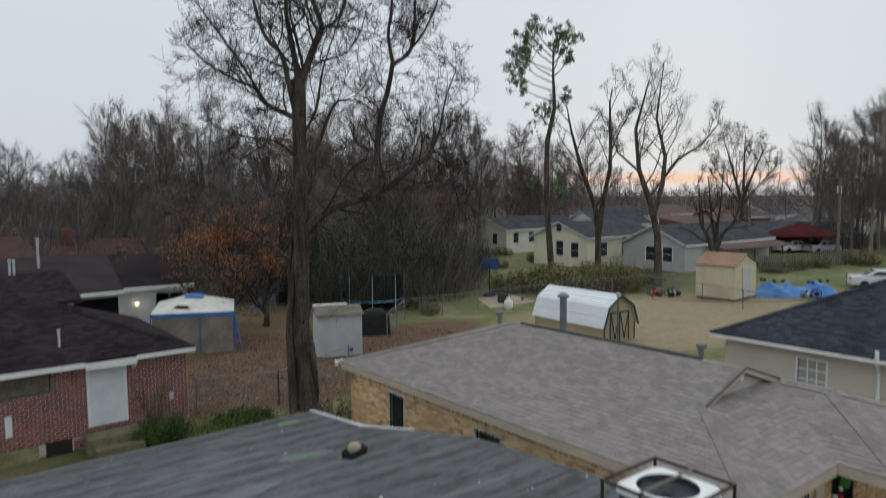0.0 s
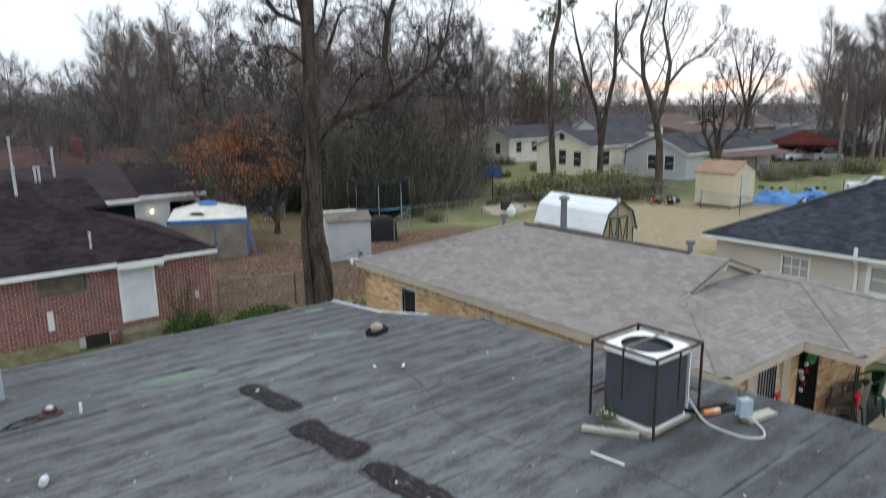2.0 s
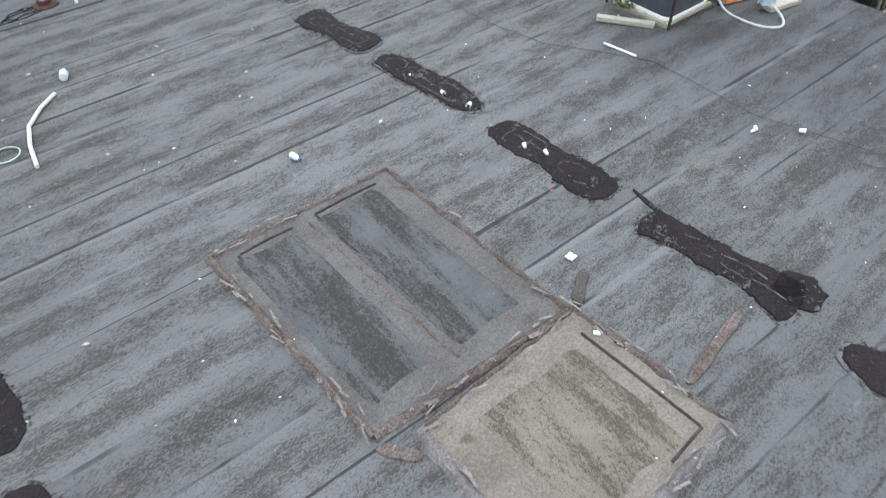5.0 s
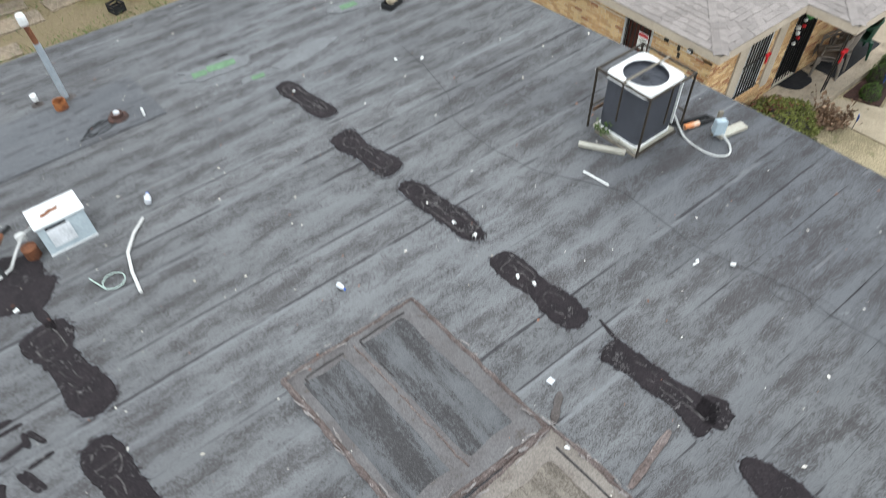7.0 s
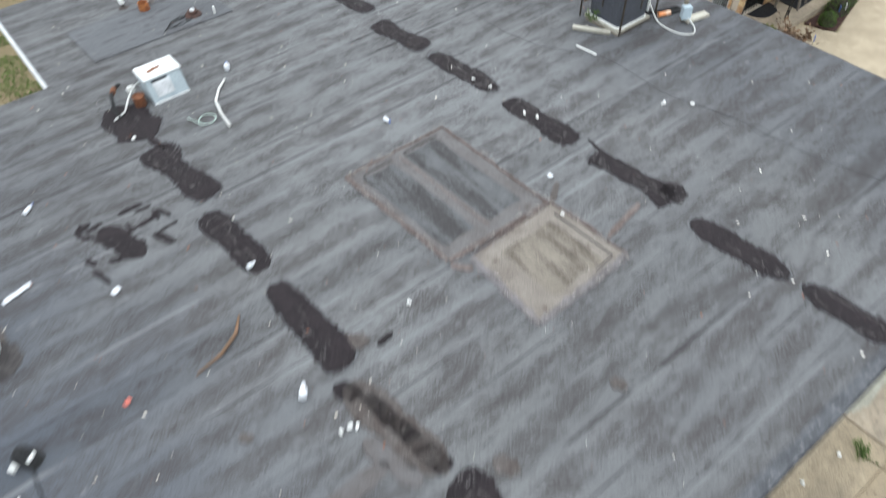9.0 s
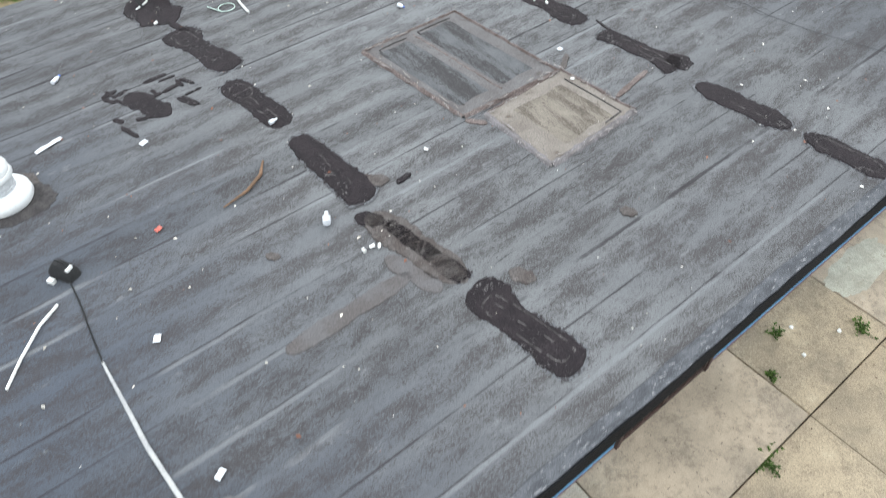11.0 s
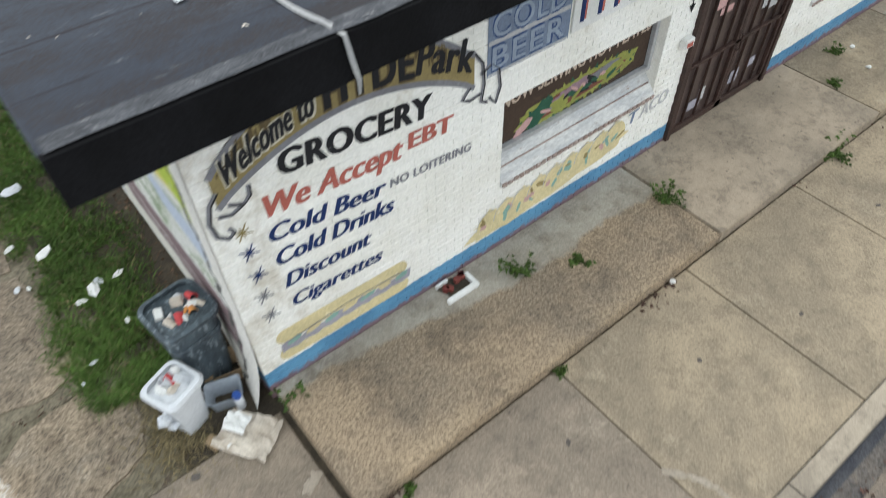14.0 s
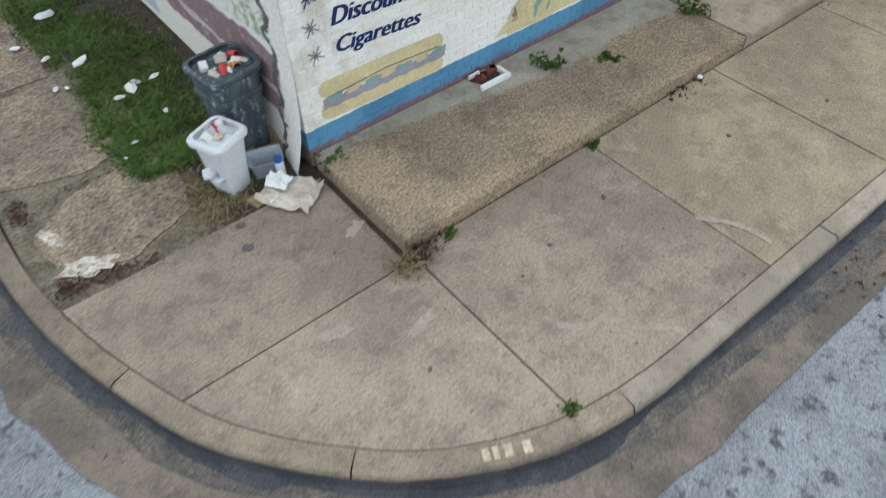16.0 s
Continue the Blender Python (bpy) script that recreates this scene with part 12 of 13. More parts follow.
part("cover", Geo().loft([[(x, y, z) for x, y in rrect(hx, hy, 0.12)] for hx, hy, z in ((0.82, 0.5, 0.0), (0.78, 0.45, 0.5), (0.76, 0.42, 1.0), (0.55, 0.34, 1.25), (0.3, 0.22, 1.35))]), m_insul, grill, smooth=True)

tramp = thing("trampoline", "round trampoline with blue pad and black safety net", "trampoline", (24.0, 37.6, -0.05))
m_net = mat("black_net", (0.02, 0.022, 0.022), (0.03, 0.03, 0.03), 0.9, 1, 30, 0.2, 0.1)
RT_ = 2.0
part("bed", Geo().lathe([(0.0, 0.72), (RT_ - 0.25, 0.72), (RT_ - 0.25, 0.73), (0.0, 0.73)], 32), m_net, tramp)
part("pad", Geo().lathe([(RT_ - 0.28, 0.72), (RT_ - 0.25, 0.77), (RT_, 0.77), (RT_ + 0.03, 0.70), (RT_ - 0.28, 0.70)], 32), mat("sky_blue_pad", (0.10, 0.27, 0.42), (0.08, 0.22, 0.35), 0.6, 2, 20, 0.1, 0.1), tramp, "blue edge pad", smooth=True)
for k in range(8):
    a = k * math.pi / 4 + 0.2
    c_, s_ = math.cos(a), math.sin(a)
    part("leg", Geo().tube([((RT_ - 0.05) * c_, (RT_ - 0.05) * s_, 0), ((RT_ - 0.05) * c_, (RT_ - 0.05) * s_, 0.72)], 0.03, 6), m_bars, tramp)
    pole_ = part("pole", Geo().tube([((RT_ + 0.05) * c_, (RT_ + 0.05) * s_, 0.1), ((RT_ + 0.05) * c_, (RT_ + 0.05) * s_, 2.45)], 0.035, 6), m_alu, tramp)
    part("sleeve", Geo().tube([((RT_ + 0.05) * c_, (RT_ + 0.05) * s_, 2.25), ((RT_ + 0.05) * c_, (RT_ + 0.05) * s_, 2.5)], 0.048, 6), m_brightblue, pole_)
g = Geo()
for k in range(110):
    a = 2 * math.pi * k / 110
    g.tube([((RT_ - 0.1) * math.cos(a), (RT_ - 0.1) * math.sin(a), 0.75), ((RT_ - 0.1) * math.cos(a), (RT_ - 0.1) * math.sin(a), 2.35)], 0.032, 3)
for z in np.linspace(0.8, 2.35, 30):
    g.tube([((RT_ - 0.1) * math.cos(a), (RT_ - 0.1) * math.sin(a), z) for a in np.linspace(0, 2 * math.pi, 33)], 0.016, 3)
tagged(part("net", g, m_net, tramp, "black safety net"), kind="stuff")

hoop = thing("basketball_hoop", "portable basketball hoop with a dark blue board", "basketball hoop", (33.5, 36.7, -0.05), -52)
part("base", Geo().box(-0.4, 0.4, -0.6, 0.4, 0, 0.18), m_insul, hoop, bevel=0.04)
part("pole", Geo().tube([(0, 0, 0.1), (0, 0.0, 2.4)], 0.045, 8), m_bars, hoop)
part("backboard", Geo().box(-0.62, 0.62, 0.18, 0.22, 1.95, 2.75), mat("dark_blue_board", (0.03, 0.07, 0.16), (0.025, 0.05, 0.12), 0.4, 2, 20, 0.1, 0.0), hoop, "dark blue backboard")
g = Geo().box(-0.25, 0.25, 0.221, 0.225, 2.1, 2.13).box(-0.25, 0.25, 0.221, 0.225, 2.42, 2.45).box(-0.25, -0.22, 0.221, 0.225, 2.13, 2.42).box(0.22, 0.25, 0.221, 0.225, 2.13, 2.42)
part("target", g, m_whitepaint, hoop)
part("rim", Geo().tube([(0.23 * math.cos(a), 0.46 + 0.23 * math.sin(a), 2.08) for a in np.linspace(0, 6.28, 16)], 0.014, 5), m_bow, hoop)
part("net", Geo().lathe([(0.22, 2.07), (0.15, 1.75), (0.14, 1.75), (0.21, 2.07)], 10, (0, 0.46, 0)), p_pink, hoop)
structure("court_slab", Geo().prism([(31.8, 36.2), (34.8, 35.6), (34.0, 32.4), (29.6, 32.3)], -0.1, 0.0), m_newcon, "plain concrete play slab")
solo("crate_bin", Geo().box(-0.28, 0.28, -0.28, 0.28, 0, 0.62), m_insul, "black plastic bin on the play slab", "bin", (31.9, 33.6, 0.0), 20, bevel=0.03)
solo("ball", Geo().lathe([(0.0, 0.0), (0.08, 0.03), (0.12, 0.12), (0.08, 0.21), (0.0, 0.24)], 12), m_stick, "dull brown ball on the slab", "ball", (33.6, 33.4, 0.0), smooth=True)
pt = thing("gas_tank", "white propane tank standing in the yard", "gas tank", (30.3, 31.4, -0.05))
part("tank", Geo().lathe([(0.0, 0.0), (0.2, 0.0), (0.2, 0.06), (0.26, 0.12), (0.3, 0.25), (0.3, 0.45), (0.26, 0.58), (0.1, 0.64), (0.0, 0.64)], 16), m_whitepaint, pt, smooth=True)
part("valve", Geo().lathe([(0.0, 0.62), (0.15, 0.63), (0.15, 0.78), (0.0, 0.78)], 10), m_whitepaint, pt)

barn = thing("barn_shed", "small gambrel barn shed with white roof and green trim", "shed", (26.85, 21.1, -0.05), -3)
BW, BL = 2.35, 4.9
m_tansiding = mat("tan_barn_siding", (0.42, 0.34, 0.22), (0.36, 0.29, 0.19), 0.7, 1, 20, 0.06, 0.05)
m_barnroof = mat("white_sheet_metal", (0.72, 0.74, 0.76), (0.66, 0.68, 0.70), 0.4, 1, 20, 0.04, 0.05, spec=0.4)
m_greentrim = mat("dark_green_trim", (0.03, 0.075, 0.055), (0.025, 0.06, 0.045), 0.6, 2, 20, 0.1, 0.0)
prof = [(0, 0.85), (0.28, 1.75), (BW / 2, 2.3), (BW - 0.28, 1.75), (BW, 0.85)]
n = 5
g = Geo().add([(0, 0, 0)] + [(x, 0, z) for x, z in prof] + [(BW, 0, 0)] + [(0, BL, 0)] + [(x, BL, z) for x, z in prof] + [(BW, BL, 0)], [tuple(range(7)), tuple(range(13, 6, -1)), (0, 7, 8, 1), (5, 12, 13, 6)])
part("wall", g, m_tansiding, barn)
over_ = [(-0.12, 0.72), *prof[1:4], (BW + 0.12, 0.72)]
for k in range(4):
    a, b = over_[k], over_[k + 1]
    seg = part("roof_sheet", roof_face([(a[0], -0.12, a[1] + 0.05), (a[0], BL + 0.1, a[1] + 0.05), (b[0], BL + 0.1, b[1] + 0.05), (b[0], -0.12, b[1] + 0.05)], 0.03), m_barnroof, barn)
    for q in range(3):
        f = (q + 0.5) / 3
        x, z = a[0] + (b[0] - a[0]) * f, a[1] + (b[1] - a[1]) * f + 0.055
        part("roof_rib", Geo().tube([(x, -0.12, z), (x, BL + 0.1, z)], 0.018, 4), m_barnroof, seg)
for k in range(4):
    a, b = over_[k], over_[k + 1]
    part("edge_trim", Geo().tube([(a[0], -0.15, a[1] + 0.02), (b[0], -0.15, b[1] + 0.02)], 0.05, 4), m_greentrim, barn)
for a, b, c, d in ((0.0, 0.07, 0.0, 0.85), (BW - 0.07, BW, 0.0, 0.85), (0.45, BW - 0.45, 1.42, 1.5), (0.45, 0.53, 0, 1.42), (BW - 0.53, BW - 0.45, 0, 1.42), (BW / 2 - 0.05, BW / 2 + 0.05, 0, 1.42)):
    part("trim", Geo().box(a, b, -0.03, 0.0, c, d), m_greentrim, barn)
for x0, x1 in ((0.53, BW / 2 - 0.05), (BW / 2 + 0.05, BW - 0.53)):
    mid = (x0 + x1) / 2
    part("door_brace", Geo().tube([(x0, -0.02, 1.4), (mid, -0.02, 0.1), (x1, -0.02, 1.4)], 0.03, 4), m_greentrim, barn)
for z in np.arange(0.1, 2.0, 0.2):
    half = np.interp(z, [0, 0.85, 1.75, 2.3], [BW / 2, BW / 2, BW / 2 - 0.28, 0.0])
    part("board_joint", Geo().box(BW / 2 - half, BW / 2 + half, -0.012, -0.002, z, z + 0.03), m_tansiding, barn)

ts = thing("garden_shed", "cream sided garden shed with tan shingle roof", "shed", (43.8, 23.5, -0.05), 3)
LX, LY = 3.2, 2.8
g = Geo().box(0, LX, 0, LY, 0.15, 2.45)
g.add([(0, 0, 2.45), (LX, 0, 2.45), (LX / 2, 0, 3.1), (0, LY, 2.45), (LX, LY, 2.45), (LX / 2, LY, 3.1)], [(0, 1, 2), (5, 4, 3)])
m_creamshed = mat("cream_shed_siding", (0.60, 0.53, 0.38), (0.53, 0.47, 0.34), 0.7, 1, 20, 0.05, 0.05)
part("wall", g, m_creamshed, ts)
m_tanshing = mat("tan_shingle", (0.30, 0.19, 0.125), (0.25, 0.155, 0.10), 0.9, 1, 20, 0.15, 0.2)
part("roof", roof_face([(-0.12, -0.12, 2.44), (-0.12, LY + 0.12, 2.44), (LX / 2, LY + 0.12, 3.2), (LX / 2, -0.12, 3.2)], 0.06), m_tanshing, ts)
part("roof_slope", roof_face([(LX + 0.12, LY + 0.12, 2.44), (LX + 0.12, -0.12, 2.44), (LX / 2, -0.12, 3.2), (LX / 2, LY + 0.12, 3.2)], 0.06), m_tanshing, ts)
for k in range(12):
    z = 0.2 + 0.19 * k
    part("board", Geo().box(-0.02, 0.0, 0, LY, z, z + 0.05), m_creamshed, ts)
    part("board", Geo().box(0, LX, -0.02, 0.0, z, z + 0.05), m_creamshed, ts)
dr_ = part("shed_door", Geo().box(1.15, 2.15, -0.05, -0.02, 0.2, 2.15), m_palegrey, ts, "pale grey door")
part("door_frame", Geo().box(1.05, 1.15, -0.06, -0.02, 0.2, 2.22).box(2.15, 2.25, -0.06, -0.02, 0.2, 2.22).box(1.15, 2.15, -0.06, -0.02, 2.15, 2.22), m_creamshed, dr_)
for y in (0.1, LY - 0.3):
    part("skid", Geo().box(0, LX, y, y + 0.2, 0, 0.15), m_wood, ts)

m_tarp = mat("blue_tarpaulin", (0.030, 0.13, 0.36), (0.045, 0.19, 0.45), 0.4, 1.2, 12, 0.15, 0.3, spec=0.4)


def tarp_heap(at, rx, ry, h, seed, label):
    t = thing("tarp_heap", label, "tarpaulin", at, -50)
    rows = []
    for i in range(15):
        row = []
        for j in range(11):
            u, v = i / 7 - 1, j / 5 - 1
            z = h * max(0, 1 - abs(u) ** 2.6) * max(0, 1 - abs(v) ** 2.2) * (0.75 + 0.45 * noise.noise((u * 2 + seed, v * 2, 0.3)))
            row.append((u * rx, v * ry, z + 0.02))
        rows.append(row)
    part("sheet", Geo().loft(rows, closed=False, cap=False), m_tarp, t)
    r2 = random.Random(seed)
    for k in range(4):
        part("weight", crumple(Geo(), (r2.uniform(-0.7, 0.7) * rx, r2.uniform(-0.6, 0.6) * ry, h * 0.9), 0.14, r2), m_insul, t)


tarp_heap((48.6, 23.0, -0.05), 1.7, 1.1, 1.25, 1, "blue tarpaulin over a heap of goods")
tarp_heap((50.4, 21.2, -0.05), 1.7, 1.1, 1.15, 2, "blue tarpaulin weighed down over a heap")
def clutter(at, seed, label):
    t = thing("yard_clutter", label, "clutter", at, group="yard clutter")
    r2 = random.Random(seed)
    for k in range(7):
        m_ = r2.choice((m_insul, m_bars, m_bow, m_whitepaint, m_wood, m_insul))
        c = (r2.uniform(-0.6, 0.6), r2.uniform(-0.4, 0.4), r2.uniform(0.1, 0.3))
        if k % 3 == 0:
            part("hoop", Geo().tube([(0.3 * math.cos(a), 0.0, 0.3 * math.sin(a)) for a in np.linspace(0, 6.28, 15)], 0.03, 5), m_insul, t).matrix_basis = pose(c[0], c[1], 0.32, r2.uniform(-30, 30), 0, r2.uniform(0, 180))
        else:
            part("box", Geo().box(-0.2, 0.2, -0.14, 0.14, -0.15, 0.15), m_, t, bevel=0.03, segs=1).matrix_basis = pose(*c, r2.uniform(-20, 20), r2.uniform(-20, 20), r2.uniform(0, 180))


clutter((43.0, 27.6, -0.05), 1, "heap of toys and scrap by the garden shed")
clutter((42.3, 28.6, -0.05), 2, "heap of toys and scrap by the garden shed")
clutter((49.4, 20.9, -0.05), 3, "scrap and white bags by the tarpaulins")


def sedan(at, rz, paint_m, label):
    t = thing("car", label, "car", at, rz)
    L, W = 4.6, 1.78
    side_ = [(-2.3, 0.35), (-2.3, 0.62), (-2.2, 0.78), (-1.45, 0.86), (-0.7, 1.34), (0.55, 1.38), (1.25, 1.0), (2.15, 0.93), (2.28, 0.75), (2.3, 0.35)]
    body_ = [(-2.3, 0.3), (-2.3, 0.62), (-2.2, 0.8), (-1.4, 0.9), (1.3, 0.98), (2.15, 0.93), (2.28, 0.72), (2.3, 0.3)]
    g = Geo().loft([[(x, y * W / 2, z) for x, z in body_] for y, in ((-1.0,), (1.0,))], cap=True)
    part("body", g, paint_m, t, bevel=0.06, segs=3, smooth=True)
    cab = [(-1.45, 0.88), (-0.75, 1.36), (0.55, 1.40), (1.3, 0.96)]
    part("cabin", Geo().loft([[(x, y * (W / 2 - 0.08 - 0.12 * (z - 0.88) / 0.5), z) for x, z in cab] for y in (-1, 1)], cap=True), paint_m, t, bevel=0.05)
    for s in (-1, 1):
        g = Geo()
        y = s * (W / 2 - 0.085)
        g.add([(-1.2, y, 0.95), (-0.15, y, 0.97), (-0.15, y - s * 0.1, 1.32), (-0.68, y - s * 0.1, 1.31)], [(0, 1, 2, 3)])
        g.add([(-0.08, y, 0.97), (1.0, y, 0.99), (0.5, y - s * 0.1, 1.33), (-0.08, y - s * 0.1, 1.33)], [(0, 1, 2, 3)])
        part("side_glass", g, m_glass, t)
    part("windscreen", Geo().add([(-1.47, -0.68, 0.92), (-1.47, 0.68, 0.92), (-0.79, 0.6, 1.35), (-0.79, -0.6, 1.35)], [(0, 1, 2, 3)]), m_glass, t)
    part("rear_glass", Geo().add([(1.32, 0.66, 1.0), (1.32, -0.66, 1.0), (0.6, -0.58, 1.4), (0.6, 0.58, 1.4)], [(0, 1, 2, 3)]), m_glass, t)
    for x in (-1.42, 1.38):
        for y in (-W / 2 + 0.08, W / 2 - 0.08):
            w_ = part("wheel", Geo().lathe([(0.0, -0.1), (0.20, -0.1), (0.20, 0.1), (0.0, 0.1)], 16, m=pose(x, y, 0.32, 90, 0, 0)), m_alu, t, smooth=True)
            part("tyre", Geo().lathe([(0.2, -0.11), (0.31, -0.10), (0.325, 0.0), (0.31, 0.10), (0.2, 0.11)], 20, m=pose(x, y, 0.32, 90, 0, 0)), m_insul, w_, smooth=True)
    for y in (-0.62, 0.62):
        part("headlight", Geo().box(-2.33, -2.2, y - 0.2, y + 0.2, 0.6, 0.75), m_flash, t, bevel=0.03)
        part("tail_light", Geo().box(2.2, 2.33, y - 0.2, y + 0.2, 0.68, 0.84), m_bow, t, bevel=0.03)
    return t


m_carwhite = mat("white_car_paint", (0.72, 0.73, 0.74), (0.66, 0.67, 0.68), 0.25, 1, 10, 0.03, 0.0, spec=0.5)
m_carsilver = mat("silver_car_paint", (0.46, 0.47, 0.50), (0.40, 0.41, 0.44), 0.3, 1, 10, 0.03, 0.0, metal=0.3)
sedan((58.4, 19.6, -0.05), 123, m_carwhite, "white saloon car parked beyond the yards")
sedan((85.5, 38.6, -0.05), 160, m_carwhite, "white car parked under the red carport")
sedan((87.3, 36.0, -0.05), 160, m_carsilver, "silver car parked under the red carport")

# ---- fences ----
m_chain = mat("galvanised_fence_wire", (0.26, 0.26, 0.255), (0.20, 0.20, 0.195), 0.6, 2, 20, 0.15, 0.0, metal=0.4)


def chain_fence(label, pts, h=1.2, step=3.0):
    f = thing("chain_link_fence", label, "fence", (0, 0, 0))
    for a, b in zip(pts, pts[1:]):
        a, b = Vector((*a, -0.05)), Vector((*b, -0.05))
        k = max(1, round((b - a).length / step))
        for i in range(k + 1):
            p = a.lerp(b, i / k)
            part("post", Geo().tube([p, p + Vector((0, 0, h + 0.05))], 0.03, 6), m_chain, f)
        part("rail", Geo().tube([a + Vector((0, 0, h)), b + Vector((0, 0, h))], 0.022, 5), m_chain, f)
        g = Geo()
        L = (b - a).length
        d = (b - a).normalized()
        st_ = 0.22
        for i in range(int(L / st_) + 1):
            s = i * st_
            for sg in (1, -1):
                e_ = min(max(s + sg * h, 0), L)
                zz = abs(e_ - s)
                if zz > 0.1:
                    g.tube([a + d * s + Vector((0, 0, 0.02)), a + d * e_ + Vector((0, 0, zz))], 0.004, 3, cap=False)
        tagged(part("wire", g, m_chain, f), kind="stuff")
    return f


chain_fence("low chain-link fence across the back yards", [(19.8, 29.7), (23.2, 32.9), (34.4, 32.4), (43.8, 30.6)])
chain_fence("chain-link fence round the bare soil yard", [(43.8, 30.6), (42.5, 25.1), (41.7, 21.8), (41.0, 17.5)])
chain_fence("chain-link fence beyond the tarpaulins", [(43.8, 30.6), (55.4, 28.2), (55.7, 21.1), (56.0, 14.0)])
chain_fence("chain-link fence by the old tree", [(7.6, 23.2), (10.2, 22.3), (14.2, 24.2)])
chain_fence("chain-link fence before the cream bungalow", [(43.8, 30.6), (47.4, 40.5), (52.0, 41.5), (66.0, 41.5)])
wf = thing("wooden_fence", "weathered grey board fence with creeper", "fence", (0, 0, 0))
for k in range(46):
    x = 61.5 + 0.3 * k
    y = 30.6 - 0.06 * k
    part("board", Geo().box(x - 0.13, x + 0.13, y - 0.02, y + 0.02, -0.05, 1.5 + r_.uniform(-0.06, 0.06)), m_wood, wf)
creeper = brush("creeper", "dull green creeper along the fence line", (41.0, 35.4, 0), 1.6, 0.9, 1.7, 86, leaf_mat("creeper_leaf", (0.185, 0.180, 0.078), (0.150, 0.125, 0.066)), 16, 50, 0.08, m_twig)
for k, (x, y, s) in enumerate(((36.4, 37.6, 1.0), (38.0, 35.9, 1.2), (39.4, 34.6, 1.25), (42.0, 33.4, 1.3), (43.6, 32.4, 1.3), (44.8, 35.6, 1.2), (40.6, 37.4, 1.1), (43.3, 34.6, 1.1), (45.6, 34.0, 1.0), (36.5, 36.6, 0.7), (48.0, 33.2, 0.9), (62.5, 29.8, 0.7), (66, 29.4, 0.8), (70, 29.0, 0.8), (57, 60, 0.7), (47, 50, 0.6), (25.6, 33.6, 0.5), (74.5, 27.0, 1.0), (55.0, 52.5, 0.7))):
    copy_thing(creeper, pose(x, y, 0, 0, 0, 60 * k) @ Matrix.Scale(s, 4))

# ---- far houses, carport, poles, wires ----
m_rustred = mat("dark_red_boards", (0.15, 0.035, 0.032), (0.11, 0.028, 0.026), 0.8, 1, 10, 0.1, 0.0)
cp = thing("carport_house", "low brick house with a dark red gabled carport", "house", kind="structure")
part("roof", roof_face([(81.2, 40.4, 2.3), (88.0, 31.6, 2.3), (93.5, 36.0, 3.6), (87.0, 44.6, 3.6)]), m_farroof, cp)
part("gable", Geo().add([(81.4, 40.1, 2.25), (86.4, 33.6, 2.25), (83.9, 36.9, 3.75)], [(0, 1, 2)]).add([(81.4, 40.1, 2.25), (86.4, 33.6, 2.25), (86.45, 33.65, 1.95), (81.45, 40.15, 1.95)], [(0, 1, 2, 3)]), m_rustred, cp, "dark red carport gable")
part("roof_slope", roof_face([(81.2, 40.4, 2.3), (83.8, 37.0, 3.8), (92.0, 43.0, 3.8), (89.0, 47.0, 2.3)]), m_farroof, cp)
part("roof_slope", roof_face([(86.6, 33.4, 2.3), (94.0, 39.0, 2.3), (92.0, 43.0, 3.8), (83.8, 37.0, 3.8)]), m_farroof, cp)
part("wall", Geo().prism([(88.4, 45.5), (93.4, 38.4), (94, 39), (89, 46)], 0, 2.4), m_rustred, cp)
part("brick_wing", Geo().prism([(78.5, 42.5), (81.2, 40.3), (86, 46), (83, 48)], 0, 2.5), m_brick_far, cp)
m_brownfar = mat("brown_far_roof", (0.11, 0.066, 0.055), (0.085, 0.055, 0.047), 0.9, 0.7, 8, 0.2, 0.2, world=True)
part("wing_roof", roof_face([(77.5, 42.5, 2.5), (81.5, 39.5, 2.5), (88, 49, 4.4), (80, 56, 4.4)]), m_brownfar, cp)
for p in ((81.5, 40.0), (86.3, 33.8)):
    part("post", Geo().tube([(*p, 0), (*p, 2.2)], 0.08, 6), m_whitepaint, cp)
lean = thing("lean_to", "sagging rusty lean-to roof beside the grey bungalow", "lean-to", kind="structure")
part("roof", roof_face([(60.5, 33.4, 2.0), (72.5, 32.4, 1.9), (73.0, 35.6, 2.4), (60.5, 35.5, 2.5)], 0.08), m_brownfar, lean)
for x in (60.8, 63.5, 66.2, 69.2, 72):
    part("post", Geo().tube([(x, 33.5, 0), (x, 33.5, 1.95)], 0.06, 6), m_wood, lean)
for k, (x, y, w_, l_, e_, r2, wm, rm_) in enumerate(((92, 78, 8, 14, 2.8, 1.8, m_ivory, m_farroof), (108, 82, 8, 14, 2.8, 1.9, m_whitepaint, m_farroof), (122, 84, 8, 15, 2.8, 1.8, m_brick_far, m_brownfar), (112, 62, 8, 16, 2.8, 1.6, m_brick_far, m_brownfar), (130, 62, 9, 16, 2.8, 1.7, m_whitepaint, m_farroof), (78, 62, 7, 12, 2.8, 1.9, m_whitepaint, m_farroof), (118, 46, 8, 16, 2.8, 1.6, m_palegrey, m_brownfar), (140, 46, 8, 16, 2.8, 1.6, m_ivory, m_farroof))):
    bungalow("far_bungalow", "small gabled bungalow far along the street", x, y, w_, l_, e_, r2, wm, rm_, ((2.2, 1.0, 0.9, 1.3), (5.0, 1.0, 0.9, 1.3)), (), 0.35, 0.5)
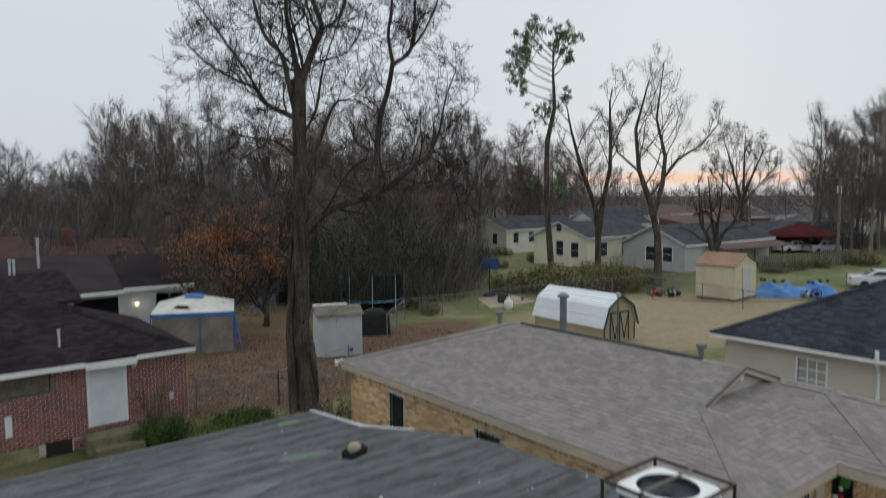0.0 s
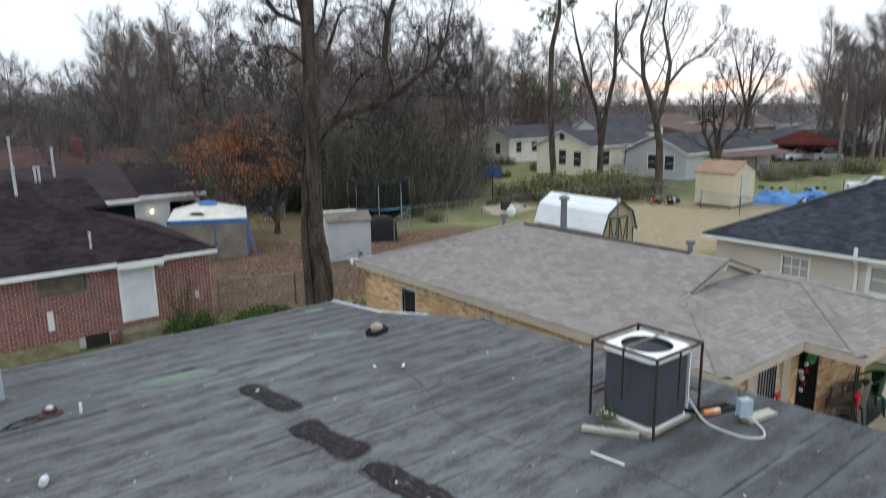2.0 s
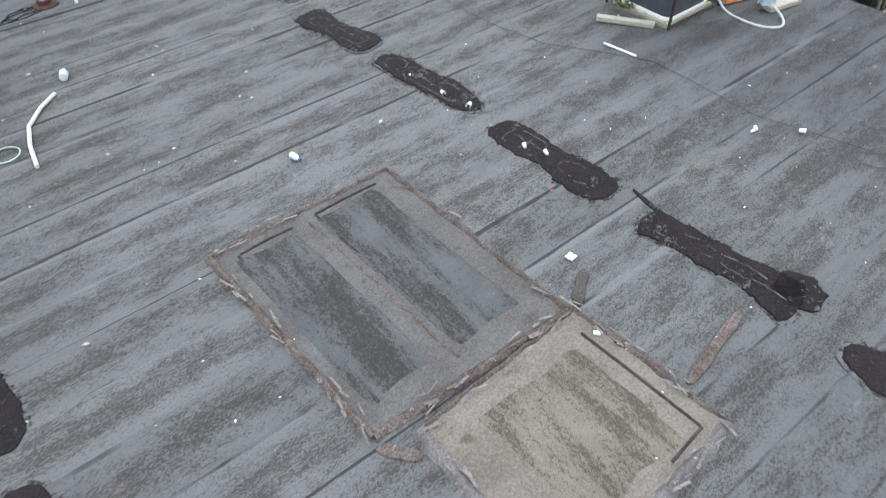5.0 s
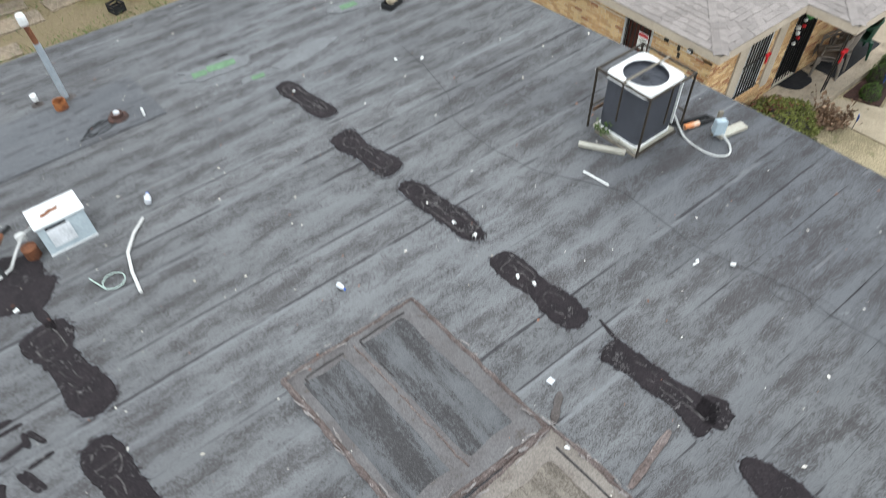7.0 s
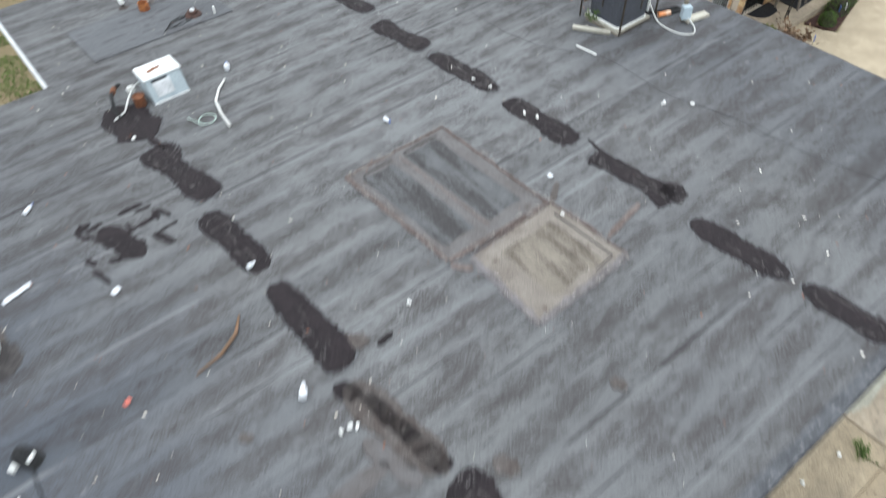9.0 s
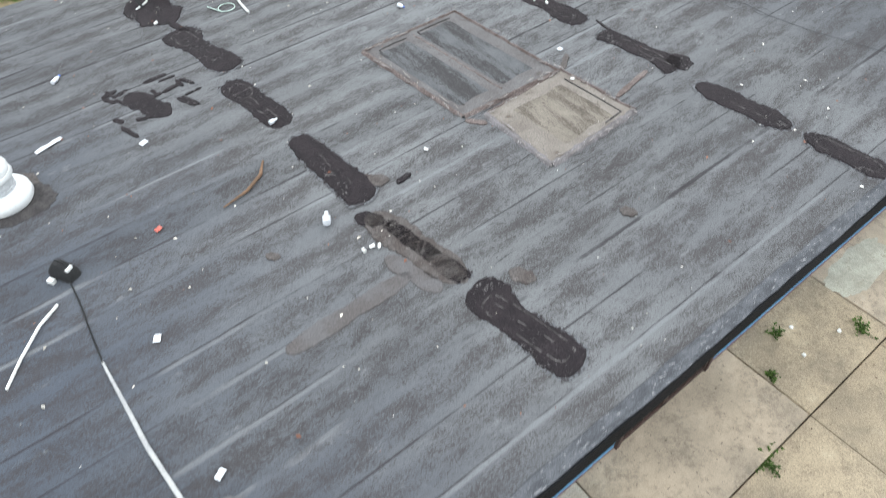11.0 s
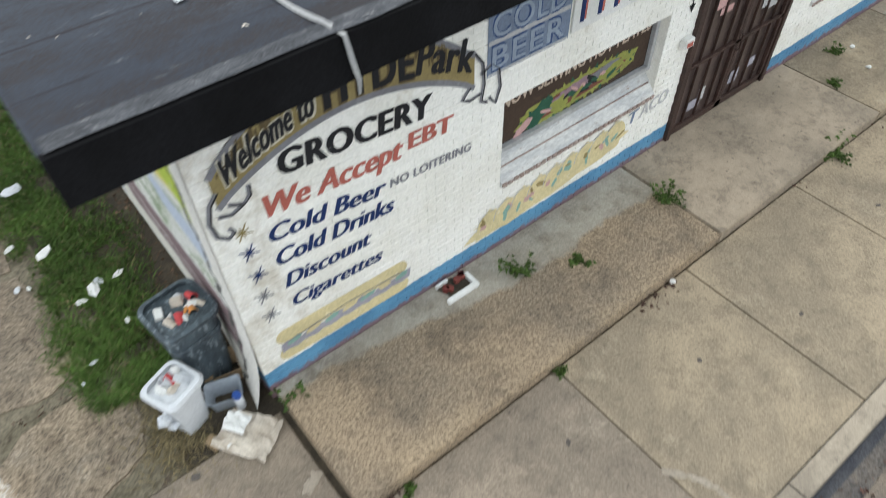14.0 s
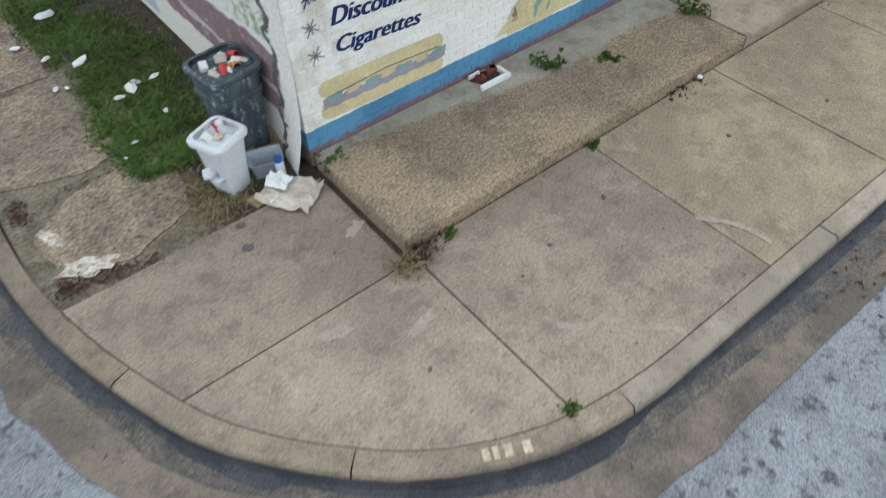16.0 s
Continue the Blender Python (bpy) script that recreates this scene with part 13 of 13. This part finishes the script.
for x, y, h in ((75.7, 29.6, 8.9), (79.5, 41.0, 7.4), (118, 47.5, 9.5)):
    up_ = thing("utility_pole", "grey wooden utility pole with a transformer", "utility pole", (x, y, -0.05), 30)
    part("pole", Geo().tube([(0, 0, 0), (0, 0, h)], [0.17, 0.11], 8), m_wood, up_)
    part("crossarm", Geo().box(-0.9, 0.9, -0.05, 0.05, h - 0.6, h - 0.48), m_wood, up_)
    part("transformer", Geo().lathe([(0.0, 0.0), (0.22, 0.0), (0.24, 0.1), (0.24, 0.7), (0.0, 0.75)], 12, (0.3, 0, h - 1.7)), m_flash, up_, smooth=True)
def wire(a, b, sag, label):
    a, b = Vector(a), Vector(b)
    pts = [a.lerp(b, i / 12) - Vector((0, 0, sag * 4 * (i / 12) * (1 - i / 12))) for i in range(13)]
    solo("overhead_wire", Geo().tube(pts, 0.012, 3), m_bars, label, "wire", group="overhead wires")


wire((75.7, 29.6, 8.2), (79.5, 41.0, 6.9), 0.4, "sagging black overhead wire")
wire((75.7, 29.6, 8.0), (57.5, 37.0, 3.6), 0.6, "black service wire to a bungalow")
wire((79.5, 41.0, 6.8), (60.0, 70.0, 6.0), 0.6, "sagging black overhead wire")
wire((75.7, 29.6, 8.3), (118, 47.5, 9.0), 0.8, "sagging black overhead wire")
wire((28.0, 21.0, 2.2), (41.8, 15.0, 1.5), 0.3, "black wire from the barn shed")
lpole = thing("yard_lamp", "grey yard lamp on a metal post by the barn", "yard lamp", (27.6, 20.8, -0.05))
part("post", Geo().tube([(0, 0, 0), (0, 0, 2.35)], 0.05, 6), m_lead, lpole)
part("head", Geo().lathe([(0.0, 2.3), (0.1, 2.32), (0.1, 2.5), (0.0, 2.52)], 10), m_flash, lpole, smooth=True)
part("arm", Geo().tube([(0, 0, 2.2), (0.4, -0.1, 2.3), (0.55, -0.15, 2.1)], 0.02, 5), m_bars, lpole)
for k, (x, y, rz) in enumerate(((17.3, 41.0, 200), (18.7, 41.6, 160))):
    ch_ = thing("lawn_chair", "pale blue folding lawn chair at the wood edge", "chair", (x, y, -0.05), rz, "lawn chairs")
    part("seat", Geo().box(-0.28, 0.28, -0.25, 0.25, 0.42, 0.46), p_bluegrey, ch_)
    part("backrest", Geo().add([(-0.28, 0.25, 0.44), (0.28, 0.25, 0.44), (0.28, 0.5, 1.1), (-0.28, 0.5, 1.1), (-0.28, 0.28, 0.44), (0.28, 0.28, 0.44), (0.28, 0.53, 1.1), (-0.28, 0.53, 1.1)], [(0, 1, 2, 3), (7, 6, 5, 4), (0, 4, 5, 1), (3, 2, 6, 7)]), p_bluegrey, ch_)
    for xx in (-0.26, 0.26):
        part("leg", Geo().tube([(xx, -0.25, 0), (xx, -0.2, 0.44)], 0.02, 5), m_alu, ch_)
        part("leg", Geo().tube([(xx, 0.3, 0), (xx, 0.22, 0.44)], 0.02, 5), m_alu, ch_)
# leaf litter over the brown yard, as small leaves
g = Geo()
for k in range(15000):
    a, q = r_.uniform(0, 6.28), math.sqrt(r_.random())
    x, y = 13.5 + 10 * q * math.cos(a), 28.0 + 6.5 * q * math.sin(a)
    s = r_.uniform(0.03, 0.065)
    b = r_.uniform(0, 3.14)
    c, d = math.cos(b) * s, math.sin(b) * s
    z = -0.045
    g.add([(x - c, y - d, z), (x + d * 0.6, y - c * 0.6, z + r_.uniform(0, 0.05)), (x + c, y + d, z + 0.01), (x - d * 0.6, y + c * 0.6, z + r_.uniform(0, 0.05))], [(0, 1, 2, 3)])
solo("leaf_litter", g, m_litter, "brown fallen leaves covering the back yard", "leaves", kind="stuff")
